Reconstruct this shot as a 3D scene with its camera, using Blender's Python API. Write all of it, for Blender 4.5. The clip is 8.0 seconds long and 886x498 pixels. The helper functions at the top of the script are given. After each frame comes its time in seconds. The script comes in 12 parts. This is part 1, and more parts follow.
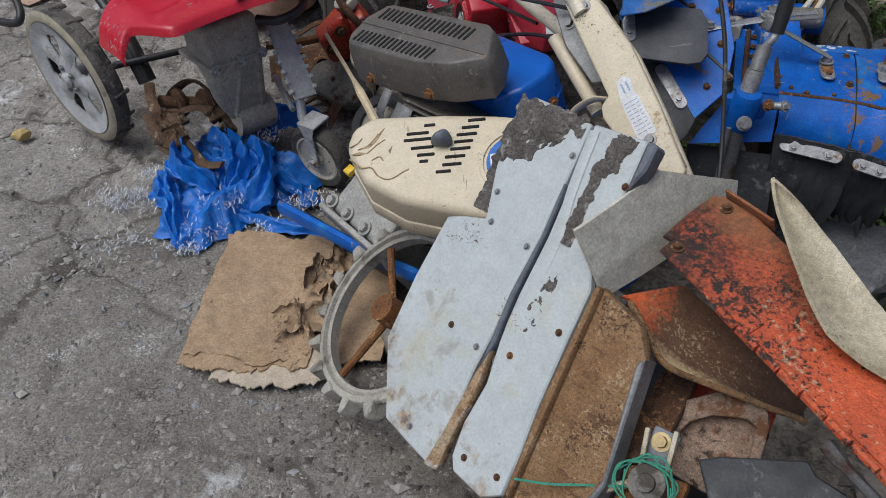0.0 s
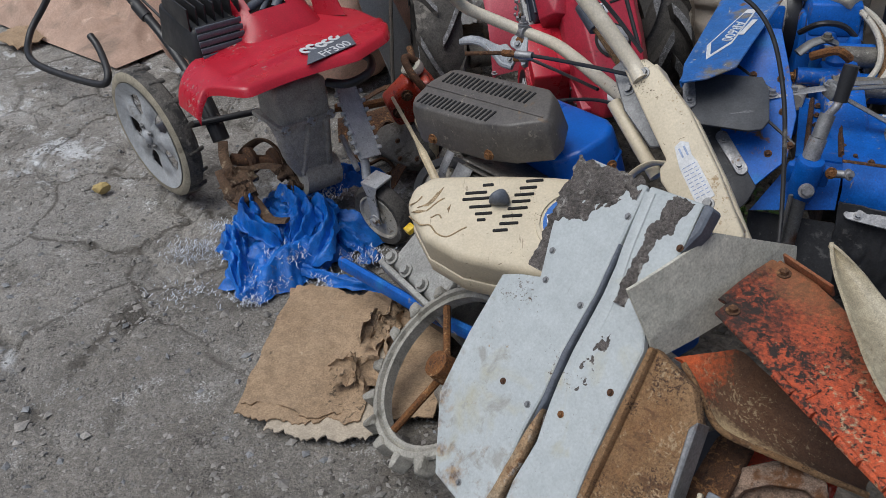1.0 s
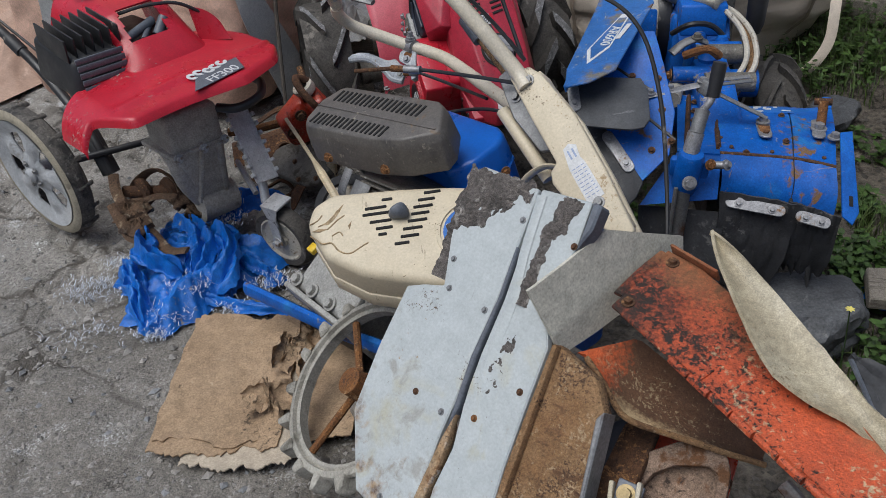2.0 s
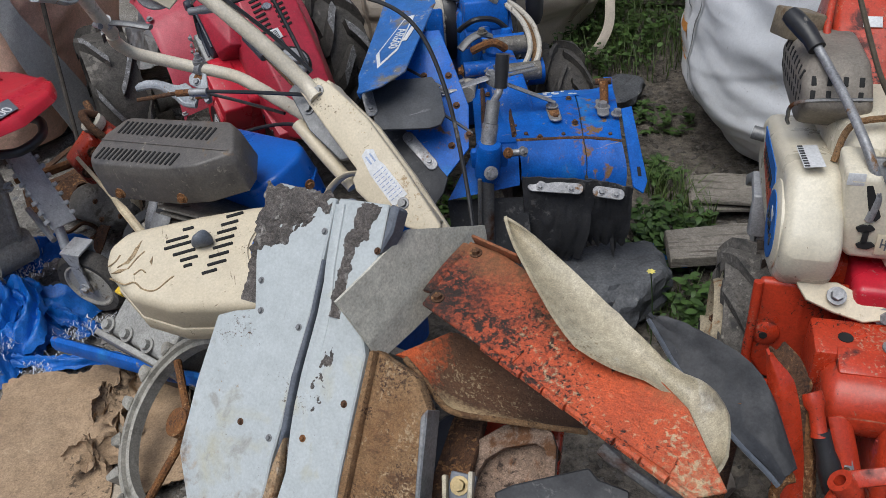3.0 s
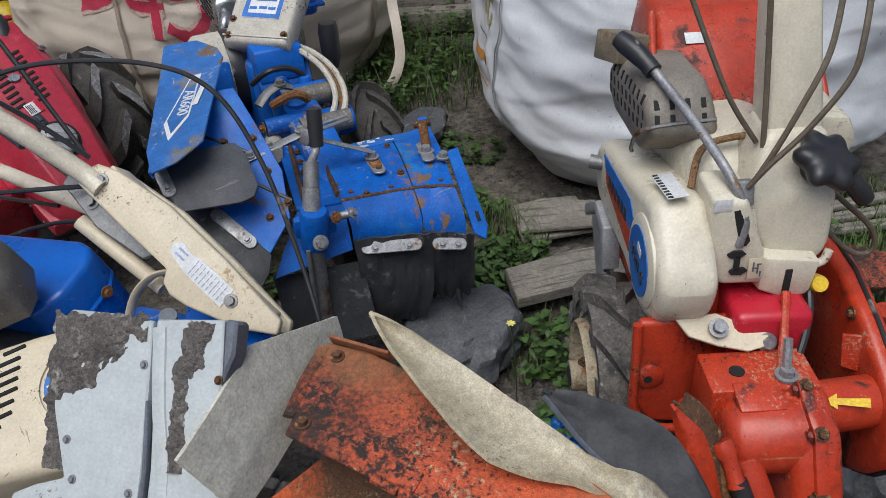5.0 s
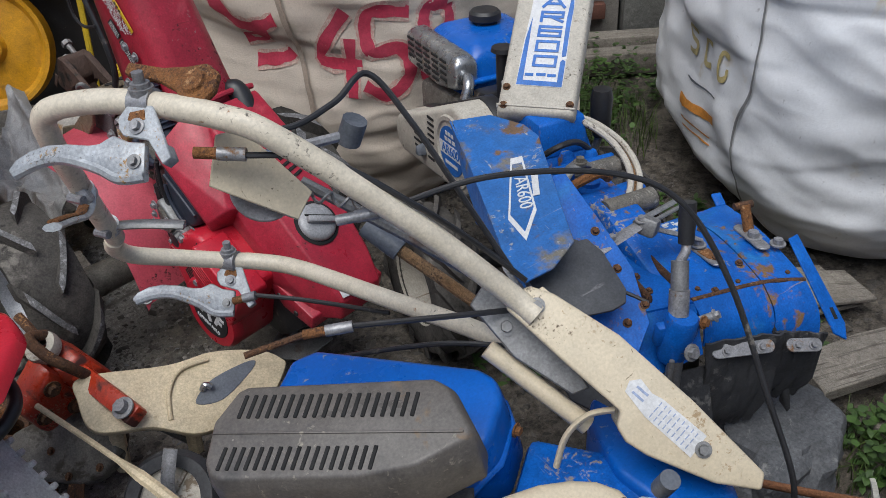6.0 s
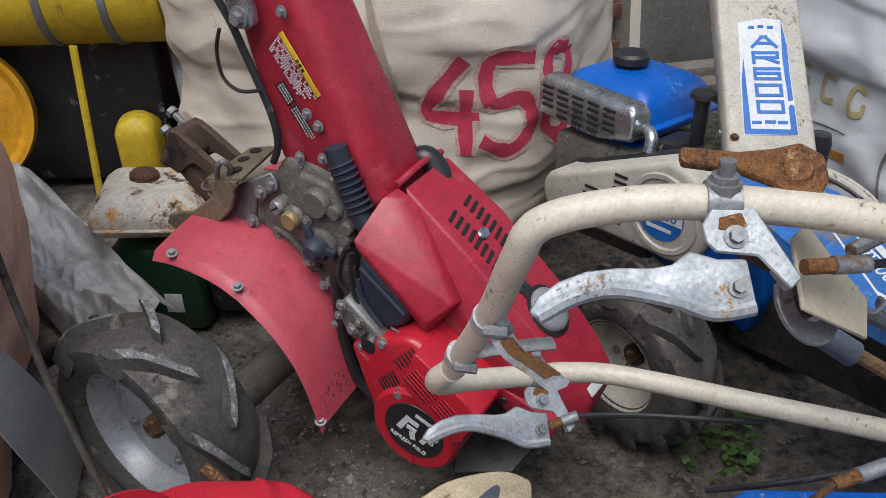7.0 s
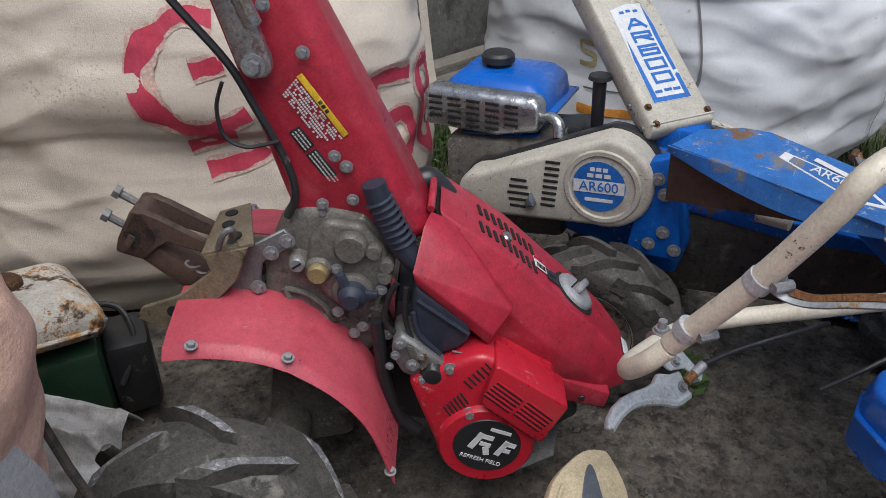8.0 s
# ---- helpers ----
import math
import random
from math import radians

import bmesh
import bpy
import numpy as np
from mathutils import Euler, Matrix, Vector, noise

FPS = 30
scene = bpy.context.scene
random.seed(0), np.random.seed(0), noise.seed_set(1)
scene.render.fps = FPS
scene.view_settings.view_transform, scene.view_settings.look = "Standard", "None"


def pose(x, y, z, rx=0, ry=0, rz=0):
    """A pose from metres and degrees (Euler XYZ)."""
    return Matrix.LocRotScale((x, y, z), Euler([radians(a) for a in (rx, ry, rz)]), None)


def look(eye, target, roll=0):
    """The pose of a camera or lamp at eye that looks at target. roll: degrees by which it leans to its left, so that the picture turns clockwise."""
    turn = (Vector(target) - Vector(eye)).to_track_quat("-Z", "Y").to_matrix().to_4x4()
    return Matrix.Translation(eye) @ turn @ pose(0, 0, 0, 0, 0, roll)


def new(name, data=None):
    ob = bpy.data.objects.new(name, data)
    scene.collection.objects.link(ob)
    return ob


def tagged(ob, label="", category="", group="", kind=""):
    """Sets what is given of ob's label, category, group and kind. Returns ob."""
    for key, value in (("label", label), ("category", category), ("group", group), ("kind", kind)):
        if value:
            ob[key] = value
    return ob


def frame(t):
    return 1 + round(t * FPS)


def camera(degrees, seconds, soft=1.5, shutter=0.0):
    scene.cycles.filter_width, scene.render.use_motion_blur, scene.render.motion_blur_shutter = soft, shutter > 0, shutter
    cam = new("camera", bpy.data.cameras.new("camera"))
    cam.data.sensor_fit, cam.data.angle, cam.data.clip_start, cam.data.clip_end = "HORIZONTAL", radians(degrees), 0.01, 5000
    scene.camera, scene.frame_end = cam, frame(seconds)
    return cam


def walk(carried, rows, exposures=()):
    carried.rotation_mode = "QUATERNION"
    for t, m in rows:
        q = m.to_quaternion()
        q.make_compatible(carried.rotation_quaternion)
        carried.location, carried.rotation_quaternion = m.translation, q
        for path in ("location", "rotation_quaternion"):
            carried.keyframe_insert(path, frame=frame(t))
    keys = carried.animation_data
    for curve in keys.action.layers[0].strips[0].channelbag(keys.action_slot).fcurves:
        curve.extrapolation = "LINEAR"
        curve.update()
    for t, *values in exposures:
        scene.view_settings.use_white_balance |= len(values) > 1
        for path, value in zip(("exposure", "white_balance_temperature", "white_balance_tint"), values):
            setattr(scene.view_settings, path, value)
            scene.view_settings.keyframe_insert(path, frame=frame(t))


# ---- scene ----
from mathutils.bvhtree import BVHTree

cam = camera(56.2, 8.0, soft=0.3)
PATH = [
    (0, (0.054, 0.282, 1.169), (-0.022, 1.796, -0.135), -2.5),
    (0.5, (0.06, 0.267, 1.169), (-0.111, 1.838, -0.057), -3.1),
    (1, (0.064, 0.261, 1.17), (-0.16, 1.864, -0.005), -3.9),
    (1.2, (0.051, 0.244, 1.174), (-0.183, 1.859, 0.018), -4.0),
    (2.3, (0.084, 0.251, 1.179), (0.197, 1.874, 0.016), -4.2),
    (2.5, (0.089, 0.244, 1.183), (0.267, 1.861, 0.019), -4.5),
    (3, (0.124, 0.247, 1.171), (0.491, 1.83, 0.005), -4.4),
    (3.5, (0.151, 0.248, 1.157), (0.685, 1.791, 0.002), -4.7),
    (4, (0.178, 0.241, 1.149), (0.835, 1.743, 0.003), -4.6),
    (4.2, (0.188, 0.248, 1.142), (0.886, 1.733, -0.001), -4.5),
    (5.3, (0.056, 0.583, 1.135), (0.9, 1.996, -0.001), -3.5),
    (5.5, (-0.015, 0.693, 1.154), (0.834, 2.106, 0.022), -3.6),
    (6, (-0.245, 0.927, 1.181), (0.62, 2.357, 0.081), -3.5),
    (6.3, (-0.353, 1.065, 1.184), (0.552, 2.48, 0.099), -3.2),
    (6.5, (-0.417, 1.188, 1.155), (0.584, 2.554, 0.091), -2.4),
    (7, (-0.593, 1.512, 1.146), (0.573, 2.761, 0.106), -1.8),
    (7.5, (-0.801, 1.744, 1.135), (0.576, 2.761, 0.1), -1.4),
    (8, (-0.907, 2.012, 1.161), (0.724, 2.552, 0.137), -1.7),
]
walk(cam, [(t, look(eye, target, roll)) for t, eye, target, roll in PATH], [(0, -0.13), (1, -0.18), (2.5, -0.05), (4, 0.06), (5.5, 0.07), (6, 0.01), (6.5, 0.05), (7, 0.14), (8, 0.11)])

# ---- light: a bright overcast day ----
world = bpy.data.worlds.new("world")
scene.world = world
world.use_nodes = True
wn = world.node_tree.nodes
sky = wn.new("ShaderNodeTexSky")
sky.sky_type, sky.sun_disc = "NISHITA", False
sky.sun_elevation, sky.sun_rotation = radians(66), radians(236)
sky.air_density, sky.dust_density, sky.ozone_density = 1.0, 3.0, 1.2
world.node_tree.links.new(sky.outputs["Color"], wn["Background"].inputs["Color"])
wn["Background"].inputs["Strength"].default_value = 0.115
sun_data = bpy.data.lights.new("sun", "SUN")
sun_data.energy, sun_data.angle, sun_data.color = 2.5, radians(50), (0.95, 0.99, 1.0)
sun = new("sun", sun_data)
sun.matrix_world = look((0, 0, 6), (math.sin(radians(236 - 180)), math.cos(radians(236 - 180)), 6 - math.tan(radians(66))))
scene.view_settings.exposure = 0.0

# ---- tools ----
def axes(o, x, up=(0, 0, 1)):
    """A frame at o: its x axis along x, its z axis as near to up as can be."""
    x = Vector(x).normalized()
    y = Vector(up).cross(x).normalized()
    z = x.cross(y)
    m = Matrix((x, y, z)).transposed().to_4x4()
    m.translation = Vector(o)
    return m


def thing(name, label, category, m=None, group="", kind=""):
    ob = new(name)
    ob.empty_display_size = 0.05
    if m is not None:
        ob.matrix_world = m
    return tagged(ob, label, category, group, kind)


def mesh_of(name, bm, material, smooth=40):
    me = bpy.data.meshes.new(name)
    bmesh.ops.recalc_face_normals(bm, faces=bm.faces)
    for f in bm.faces:
        f.smooth = True
    for e in bm.edges:
        if len(e.link_faces) == 2 and e.calc_face_angle(0) > radians(smooth):
            e.smooth = False
    bm.to_mesh(me)
    bm.free()
    if material:
        me.materials.append(material)
    return me


def part(name, bm, material, parent=None, label="", m=None, smooth=40):
    me = bm if isinstance(bm, bpy.types.Mesh) else mesh_of(name, bm, material, smooth)
    ob = new(name, me)
    if parent:
        ob.parent = parent
    if m is not None:
        ob.matrix_basis = m
    return tagged(ob, label)


def bevelled(bm, r, seg=2, least=30):
    es = [e for e in bm.edges if len(e.link_faces) == 2 and e.calc_face_angle(0) > radians(least)]
    if r > 0:
        bmesh.ops.bevel(bm, geom=es, offset=r, segments=seg, profile=0.5, affect="EDGES", clamp_overlap=True)
    return bm


def box(sx, sy, sz, r=0.004, c=(0, 0, 0), seg=2, m=None):
    bm = bmesh.new()
    bmesh.ops.create_cube(bm, size=1, matrix=Matrix.Translation(c) @ Matrix.Diagonal((sx, sy, sz, 1)))
    bevelled(bm, r, seg)
    if m is not None:
        bmesh.ops.transform(bm, matrix=m, verts=bm.verts)
    return bm


def prism(pts, y0, y1, r=0.006, seg=2, plane="xz"):
    """A solid from a closed outline in the xz (or xy) plane, between two depths."""
    bm = bmesh.new()
    put = (lambda p, d: (p[0], d, p[1])) if plane == "xz" else (lambda p, d: (p[0], p[1], d))
    a = [bm.verts.new(put(p, y0)) for p in pts]
    b = [bm.verts.new(put(p, y1)) for p in pts]
    bm.faces.new(a)
    bm.faces.new(b[::-1])
    for i in range(len(pts)):
        j = (i + 1) % len(pts)
        bm.faces.new((a[j], a[i], b[i], b[j]))
    bmesh.ops.recalc_face_normals(bm, faces=bm.faces)
    return bevelled(bm, r, seg)


def hull(pts, r=0.008, seg=2):
    bm = bmesh.new()
    for p in pts:
        bm.verts.new(p)
    got = bmesh.ops.convex_hull(bm, input=bm.verts)
    inner = [v for v in bm.verts if not v.link_faces]
    bmesh.ops.delete(bm, geom=inner, context="VERTS")
    bmesh.ops.dissolve_limit(bm, angle_limit=radians(2), verts=bm.verts, edges=bm.edges)
    return bevelled(bm, r, seg, 12)


def lathe(profile, seg=28, m=None, arc=360):
    """Turned about z: profile of (radius, height)."""
    bm = bmesh.new()
    full = arc >= 360
    n = seg if full else seg + 1
    rings = []
    for i in range(n):
        a = radians(arc) * i / seg
        rings.append([bm.verts.new((r * math.cos(a), r * math.sin(a), h)) for r, h in profile])
    for i in range(n if full else n - 1):
        for k in range(len(profile) - 1):
            q = [rings[i][k], rings[(i + 1) % n][k], rings[(i + 1) % n][k + 1], rings[i][k + 1]]
            try:
                bm.faces.new(q)
            except ValueError:
                pass
    bmesh.ops.remove_doubles(bm, verts=bm.verts, dist=1e-6)
    bmesh.ops.dissolve_degenerate(bm, dist=1e-6, edges=bm.edges)
    if m is not None:
        bmesh.ops.transform(bm, matrix=m, verts=bm.verts)
    return bm


def smooth_line(pts, n=8, closed=False):
    """A Catmull-Rom curve through the points."""
    p = [Vector(q) for q in pts]
    out = []
    k = len(p)
    for i in range(k if closed else k - 1):
        a, b = p[i], p[(i + 1) % k]
        z = p[(i - 1) % k] if closed or i > 0 else a
        c = p[(i + 2) % k] if closed or i + 2 < k else b
        for j in range(n):
            t = j / n
            out.append(0.5 * (2 * a + (b - z) * t + (2 * z - 5 * a + 4 * b - c) * t * t + (3 * a - z - 3 * b + c) * t ** 3))
    if not closed:
        out.append(p[-1])
    return out


def tube(pts, r, seg=10, n=6, closed=False, caps=True, flat=None):
    """A round bar along a smooth line; r may be a number or one per given point; flat: (half width, half height)."""
    line = smooth_line(pts, n, closed) if n > 1 else [Vector(q) for q in pts]
    k = len(line)
    rs = [r] * k if not isinstance(r, (list, tuple)) else [r[min(len(r) - 1, int(i / max(n, 1)))] for i in range(k)]
    bm = bmesh.new()
    rings = []
    side = None
    for i, p in enumerate(line):
        a, b = line[(i - 1) % k] if closed or i else p, line[(i + 1) % k] if closed or i + 1 < k else p
        d = (b - a).normalized() if (b - a).length > 1e-9 else Vector((0, 0, 1))
        if side is None:
            side = d.cross(Vector((0, 0, 1)))
            if side.length < 0.05:
                side = d.cross(Vector((1, 0, 0)))
        side = (side - d * side.dot(d)).normalized()
        up = side.cross(d)
        w, h = flat if flat else (rs[i], rs[i])
        rings.append([bm.verts.new(p + side * w * math.cos(2 * math.pi * j / seg) + up * h * math.sin(2 * math.pi * j / seg)) for j in range(seg)])
    for i in range(k if closed else k - 1):
        u, v = rings[i], rings[(i + 1) % k]
        for j in range(seg):
            bm.faces.new((u[j], u[(j + 1) % seg], v[(j + 1) % seg], v[j]))
    if caps and not closed:
        bm.faces.new(rings[0][::-1])
        bm.faces.new(rings[-1])
    return bm


def sheet(fn, nu, nv, thick=0.0):
    """A surface fn(u, v), u and v from 0 to 1, as a grid with thickness."""
    bm = bmesh.new()
    g = [[bm.verts.new(fn(i / nu, j / nv)) for j in range(nv + 1)] for i in range(nu + 1)]
    for i in range(nu):
        for j in range(nv):
            bm.faces.new((g[i][j], g[i + 1][j], g[i + 1][j + 1], g[i][j + 1]))
    if thick:
        bm.normal_update()
        bmesh.ops.solidify(bm, geom=bm.faces[:], thickness=thick)
    return bm


def joined(*bms):
    out = bmesh.new()
    for b in bms:
        me = bpy.data.meshes.new("tmp")
        b.to_mesh(me)
        b.free()
        out.from_mesh(me)
        bpy.data.meshes.remove(me)
    return out


def moved(bm, m):
    bmesh.ops.transform(bm, matrix=m, verts=bm.verts)
    return bm


HEX = {}


def bolt(parent, p, n, size=0.012, material=None, name="bolt"):
    """A hexagon bolt with its washer, at p, its head along n."""
    key = (size, material.name)
    if key not in HEX:
        b = lathe([(0, 0), (size * 0.95, 0), (size * 0.95, size * 0.18), (size * 0.6, size * 0.2)], 14)
        h = bmesh.new()
        bmesh.ops.create_cone(h, cap_ends=True, segments=6, radius1=size * 0.62, radius2=size * 0.58, depth=size * 0.6, matrix=Matrix.Translation((0, 0, size * 0.45)))
        HEX[key] = mesh_of("bolt", joined(b, h), material)
    ob = new(name, HEX[key])
    ob.parent = parent
    q = Vector(n).to_track_quat("Z", "Y").to_matrix().to_4x4()
    q.translation = Vector(p)
    ob.matrix_basis = q
    return ob


def writing(parent, text, m, size, material, name="lettering", depth=0.0006, spacing=1.0):
    cu = bpy.data.curves.new("writing", "FONT")
    cu.body, cu.size, cu.extrude, cu.align_x, cu.align_y, cu.space_character = text, size, depth, "CENTER", "CENTER", spacing
    tmp = bpy.data.objects.new("writing", cu)
    me = bpy.data.meshes.new_from_object(tmp)
    bpy.data.objects.remove(tmp)
    me.materials.clear()
    me.materials.append(material)
    ob = new(name, me)
    ob.parent = parent
    ob.matrix_basis = m
    return ob


BLOCKS = {"0": ((0, 0, 1, 0), (1, 0, 1, 1), (1, 1, 0, 1), (0, 1, 0, 0)), "6": ((1, 1, 0, 1), (0, 1, 0, 0), (0, 0, 1, 0), (1, 0, 1, 0.55), (1, 0.55, 0, 0.55)),
          "R": ((0, 0, 0, 1), (0, 1, 1, 1), (1, 1, 1, 0.5), (1, 0.5, 0, 0.5), (0.45, 0.5, 1, 0)), "A": ((0, 0, 0.42, 1), (0.58, 1, 1, 0), (0.2, 0.35, 0.8, 0.35), (0.4, 1, 0.6, 1))}


def block_letter(parent, ch, m, w, h, bar, mat):
    """A squared capital or digit out of flat bars."""
    bms = []
    for x0, y0, x1, y1 in BLOCKS[ch]:
        a, b = Vector(((x0 - 0.5) * w, (y0 - 0.5) * h, 0)), Vector(((x1 - 0.5) * w, (y1 - 0.5) * h, 0))
        bms.append(moved(box((b - a).length + bar, bar, 0.0006 + 0.00005 * len(bms), 0), axes((a + b) / 2, b - a)))
    part("lettering", joined(*bms), mat, parent, m=m)


def fbm(x, y, z=0.0, octaves=4):
    return noise.fractal(Vector((x, y, z)), 0.8, 2.1, octaves)

# ---- materials ----
def material(name, a, b=None, rough=0.6, metal=0.0, scale=6.0, spots=(), bump=0.15, grain=90.0, rough_var=0.15, island=0.0, weave=0.0, spec=0.5, speck=0.10, scratch=(), light=0.0, grit=0.22, dent=0.12, fades=()):
    """a and b: two shades mixed by coarse noise. spots: (colour, scale, how much from 0 to 1, roughness, stretch, gate) laid over as wear, rust or dust,
    a gate gathers fine spots into patches of that scale. scratch: (colour, how much) for thin scrapes. grit: fine uneven dirt.
    fades: (colour, axis, from, to, how much), a stippled wear that grows along an axis of the thing."""
    mt = bpy.data.materials.new(name)
    mt.use_nodes = True
    nt = mt.node_tree
    nd, ln = nt.nodes, nt.links
    bs = nd["Principled BSDF"]
    bs.inputs["Metallic"].default_value = metal
    bs.inputs["Specular IOR Level"].default_value = spec
    tc = nd.new("ShaderNodeTexCoord")
    b = b or tuple(c * 0.8 for c in a)

    def tex(sc, detail=6.0, stretch=None, off=0.0, dist=0.0):
        n = nd.new("ShaderNodeTexNoise")
        n.inputs["Scale"].default_value, n.inputs["Detail"].default_value, n.inputs["Distortion"].default_value = sc, detail, dist
        n.inputs["Roughness"].default_value = 0.62
        mp = nd.new("ShaderNodeMapping")
        mp.inputs["Location"].default_value = (off, off * 0.7, off * 1.3)
        if stretch:
            mp.inputs["Scale"].default_value = stretch
        ln.new(tc.outputs["Object"], mp.inputs["Vector"])
        ln.new(mp.outputs["Vector"], n.inputs["Vector"])
        return n.outputs["Fac"]

    def ramp(src, lo, hi):
        r = nd.new("ShaderNodeMapRange")
        r.inputs["From Min"].default_value, r.inputs["From Max"].default_value = lo, hi
        ln.new(src, r.inputs["Value"])
        return r.outputs["Result"]

    def mix(fac, c1, c2):
        m = nd.new("ShaderNodeMix")
        m.data_type = "RGBA"
        if isinstance(fac, float):
            m.inputs[0].default_value = fac
        else:
            ln.new(fac, m.inputs[0])
        for sock, c in ((m.inputs[6], c1), (m.inputs[7], c2)):
            if isinstance(c, tuple):
                sock.default_value = (*c, 1)
            else:
                ln.new(c, sock)
        return m.outputs[2]

    def mixf(fac, c1, c2):
        m = nd.new("ShaderNodeMix")
        ln.new(fac, m.inputs[0])
        for sock, c in ((m.inputs[2], c1), (m.inputs[3], c2)):
            if isinstance(c, float):
                sock.default_value = c
            else:
                ln.new(c, sock)
        return m.outputs[0]

    col = mix(ramp(tex(scale), 0.3, 0.7), a, b)
    fine = tex(grain, 3.0)
    col = mix(ramp(fine, 0.42, 0.72), col, mix(speck, col, (0.0, 0.0, 0.0)))
    tiny = tex(grain * 3.3, 2.0, None, 5.9)
    col = mix(ramp(tiny, 0.40, 0.70), col, mix(min(0.5, 0.03 + 1.1 * speck), col, (0.0, 0.0, 0.0)))
    if light:
        col = mix(ramp(tex(grain * 0.31, 5.0, None, 1.7), 0.5, 0.78), col, mix(light, col, (0.55, 0.52, 0.47)))
    ro = mixf(ramp(tex(scale * 2.3, 4.0, None, 3.1), 0.3, 0.7), max(0.05, rough - rough_var), min(1.0, rough + rough_var))
    if island:
        ge = nd.new("ShaderNodeNewGeometry")
        col = mix(mixf(ge.outputs["Random Per Island"], 0.0, island), col, (0.01, 0.01, 0.01))
    for k, sp in enumerate(spots):
        c, sc, much, sr = sp[:4]
        src = tex(sc, 8.0, sp[4] if len(sp) > 4 else None, 7.3 * (k + 1), 0.4)
        if len(sp) > 5:
            g = nd.new("ShaderNodeMath")
            g.operation = "MULTIPLY_ADD"
            g.inputs[1].default_value = 0.9
            gg = nd.new("ShaderNodeMath")
            gg.operation = "SUBTRACT"
            gg.inputs[1].default_value = 0.45
            ln.new(tex(sp[5], 4.0, None, 3.7 * (k + 2)), g.inputs[0])
            ln.new(src, gg.inputs[0])
            ln.new(gg.outputs[0], g.inputs[2])
            src = g.outputs[0]
        f = ramp(src, (0.755 if len(sp) > 5 else 0.70) - 0.44 * much, (0.85 if len(sp) > 5 else 0.80) - 0.42 * much)
        col = mix(f, col, c)
        ro = mixf(f, ro, float(sr))
    for k, st in enumerate(((9.0, 0.5, 3.0), (1.0, 7.0, 4.0)) if scratch else ()):
        f = ramp(tex(11.0 + 5 * k, 5.0, st, 21.0 + 5 * k, 0.6), 0.78 - 0.25 * scratch[1], 0.83 - 0.25 * scratch[1])
        col = mix(f, col, scratch[0])
        ro = mixf(f, ro, 0.85)
    for k, (c, axis, lo, hi, much) in enumerate(fades):
        xyz = nd.new("ShaderNodeSeparateXYZ")
        ln.new(tc.outputs["Object"], xyz.inputs[0])
        along = nd.new("ShaderNodeMapRange")
        along.clamp = False
        along.inputs["From Min"].default_value, along.inputs["From Max"].default_value = lo, hi
        along.inputs["To Min"].default_value, along.inputs["To Max"].default_value = -0.30, 0.30
        ln.new(xyz.outputs[axis], along.inputs["Value"])
        add = nd.new("ShaderNodeMath")
        add.operation = "ADD"
        half = nd.new("ShaderNodeMix")
        half.inputs[0].default_value = 0.5
        ln.new(tex(14.0, 8.0, None, 31.0 + 9 * k), half.inputs[2])
        ln.new(tex(190.0, 6.0, None, 37.0 + 9 * k), half.inputs[3])
        ln.new(along.outputs[0], add.inputs[0])
        ln.new(half.outputs[0], add.inputs[1])
        f = ramp(add.outputs[0], 0.44, 0.66)
        part_ = nd.new("ShaderNodeMath")
        part_.operation = "MULTIPLY"
        part_.inputs[1].default_value = much
        ln.new(f, part_.inputs[0])
        col = mix(part_.outputs[0], col, c)
        ro = mixf(part_.outputs[0], ro, 0.9)
    if grit:
        for sc, much in ((3.1 * grain, grit), (0.45 * grain, 0.7 * grit), (scale * 1.7, 0.5 * grit)):
            g = nd.new("ShaderNodeMapRange")
            g.inputs["From Min"].default_value, g.inputs["From Max"].default_value = 0.28, 0.72
            g.inputs["To Min"].default_value, g.inputs["To Max"].default_value = 1 + much, 1 - 1.15 * much
            ln.new(tex(sc, 8.0, None, 11.0 + sc * 0.01), g.inputs["Value"])
            vm = nd.new("ShaderNodeVectorMath")
            vm.operation = "SCALE"
            ln.new(col, vm.inputs[0])
            ln.new(g.outputs[0], vm.inputs["Scale"])
            col = vm.outputs[0]
    ln.new(col, bs.inputs["Base Color"])
    ln.new(ro, bs.inputs["Roughness"])
    if bump:
        bp = nd.new("ShaderNodeBump")
        bp.inputs["Strength"].default_value, bp.inputs["Distance"].default_value = bump, 0.004
        h = fine
        if weave:
            wv = nd.new("ShaderNodeTexWave")
            wv.inputs["Scale"].default_value = weave
            mp = nd.new("ShaderNodeMapping")
            ln.new(tc.outputs["Object"], mp.inputs["Vector"])
            mp.inputs["Rotation"].default_value = (0, radians(90), 0)
            ln.new(mp.outputs["Vector"], wv.inputs["Vector"])
            h = mixf(ramp(fine, 0.0, 2.0), wv.outputs["Fac"], fine)
        ln.new(h, bp.inputs["Height"])
        if dent:
            dn = nd.new("ShaderNodeBump")
            dn.inputs["Strength"].default_value, dn.inputs["Distance"].default_value = dent, 0.02
            ln.new(tex(scale * 2.0, 3.0, None, 51.0), dn.inputs["Height"])
            ln.new(dn.outputs["Normal"], bp.inputs["Normal"])
        ln.new(bp.outputs["Normal"], bs.inputs["Normal"])
    return mt


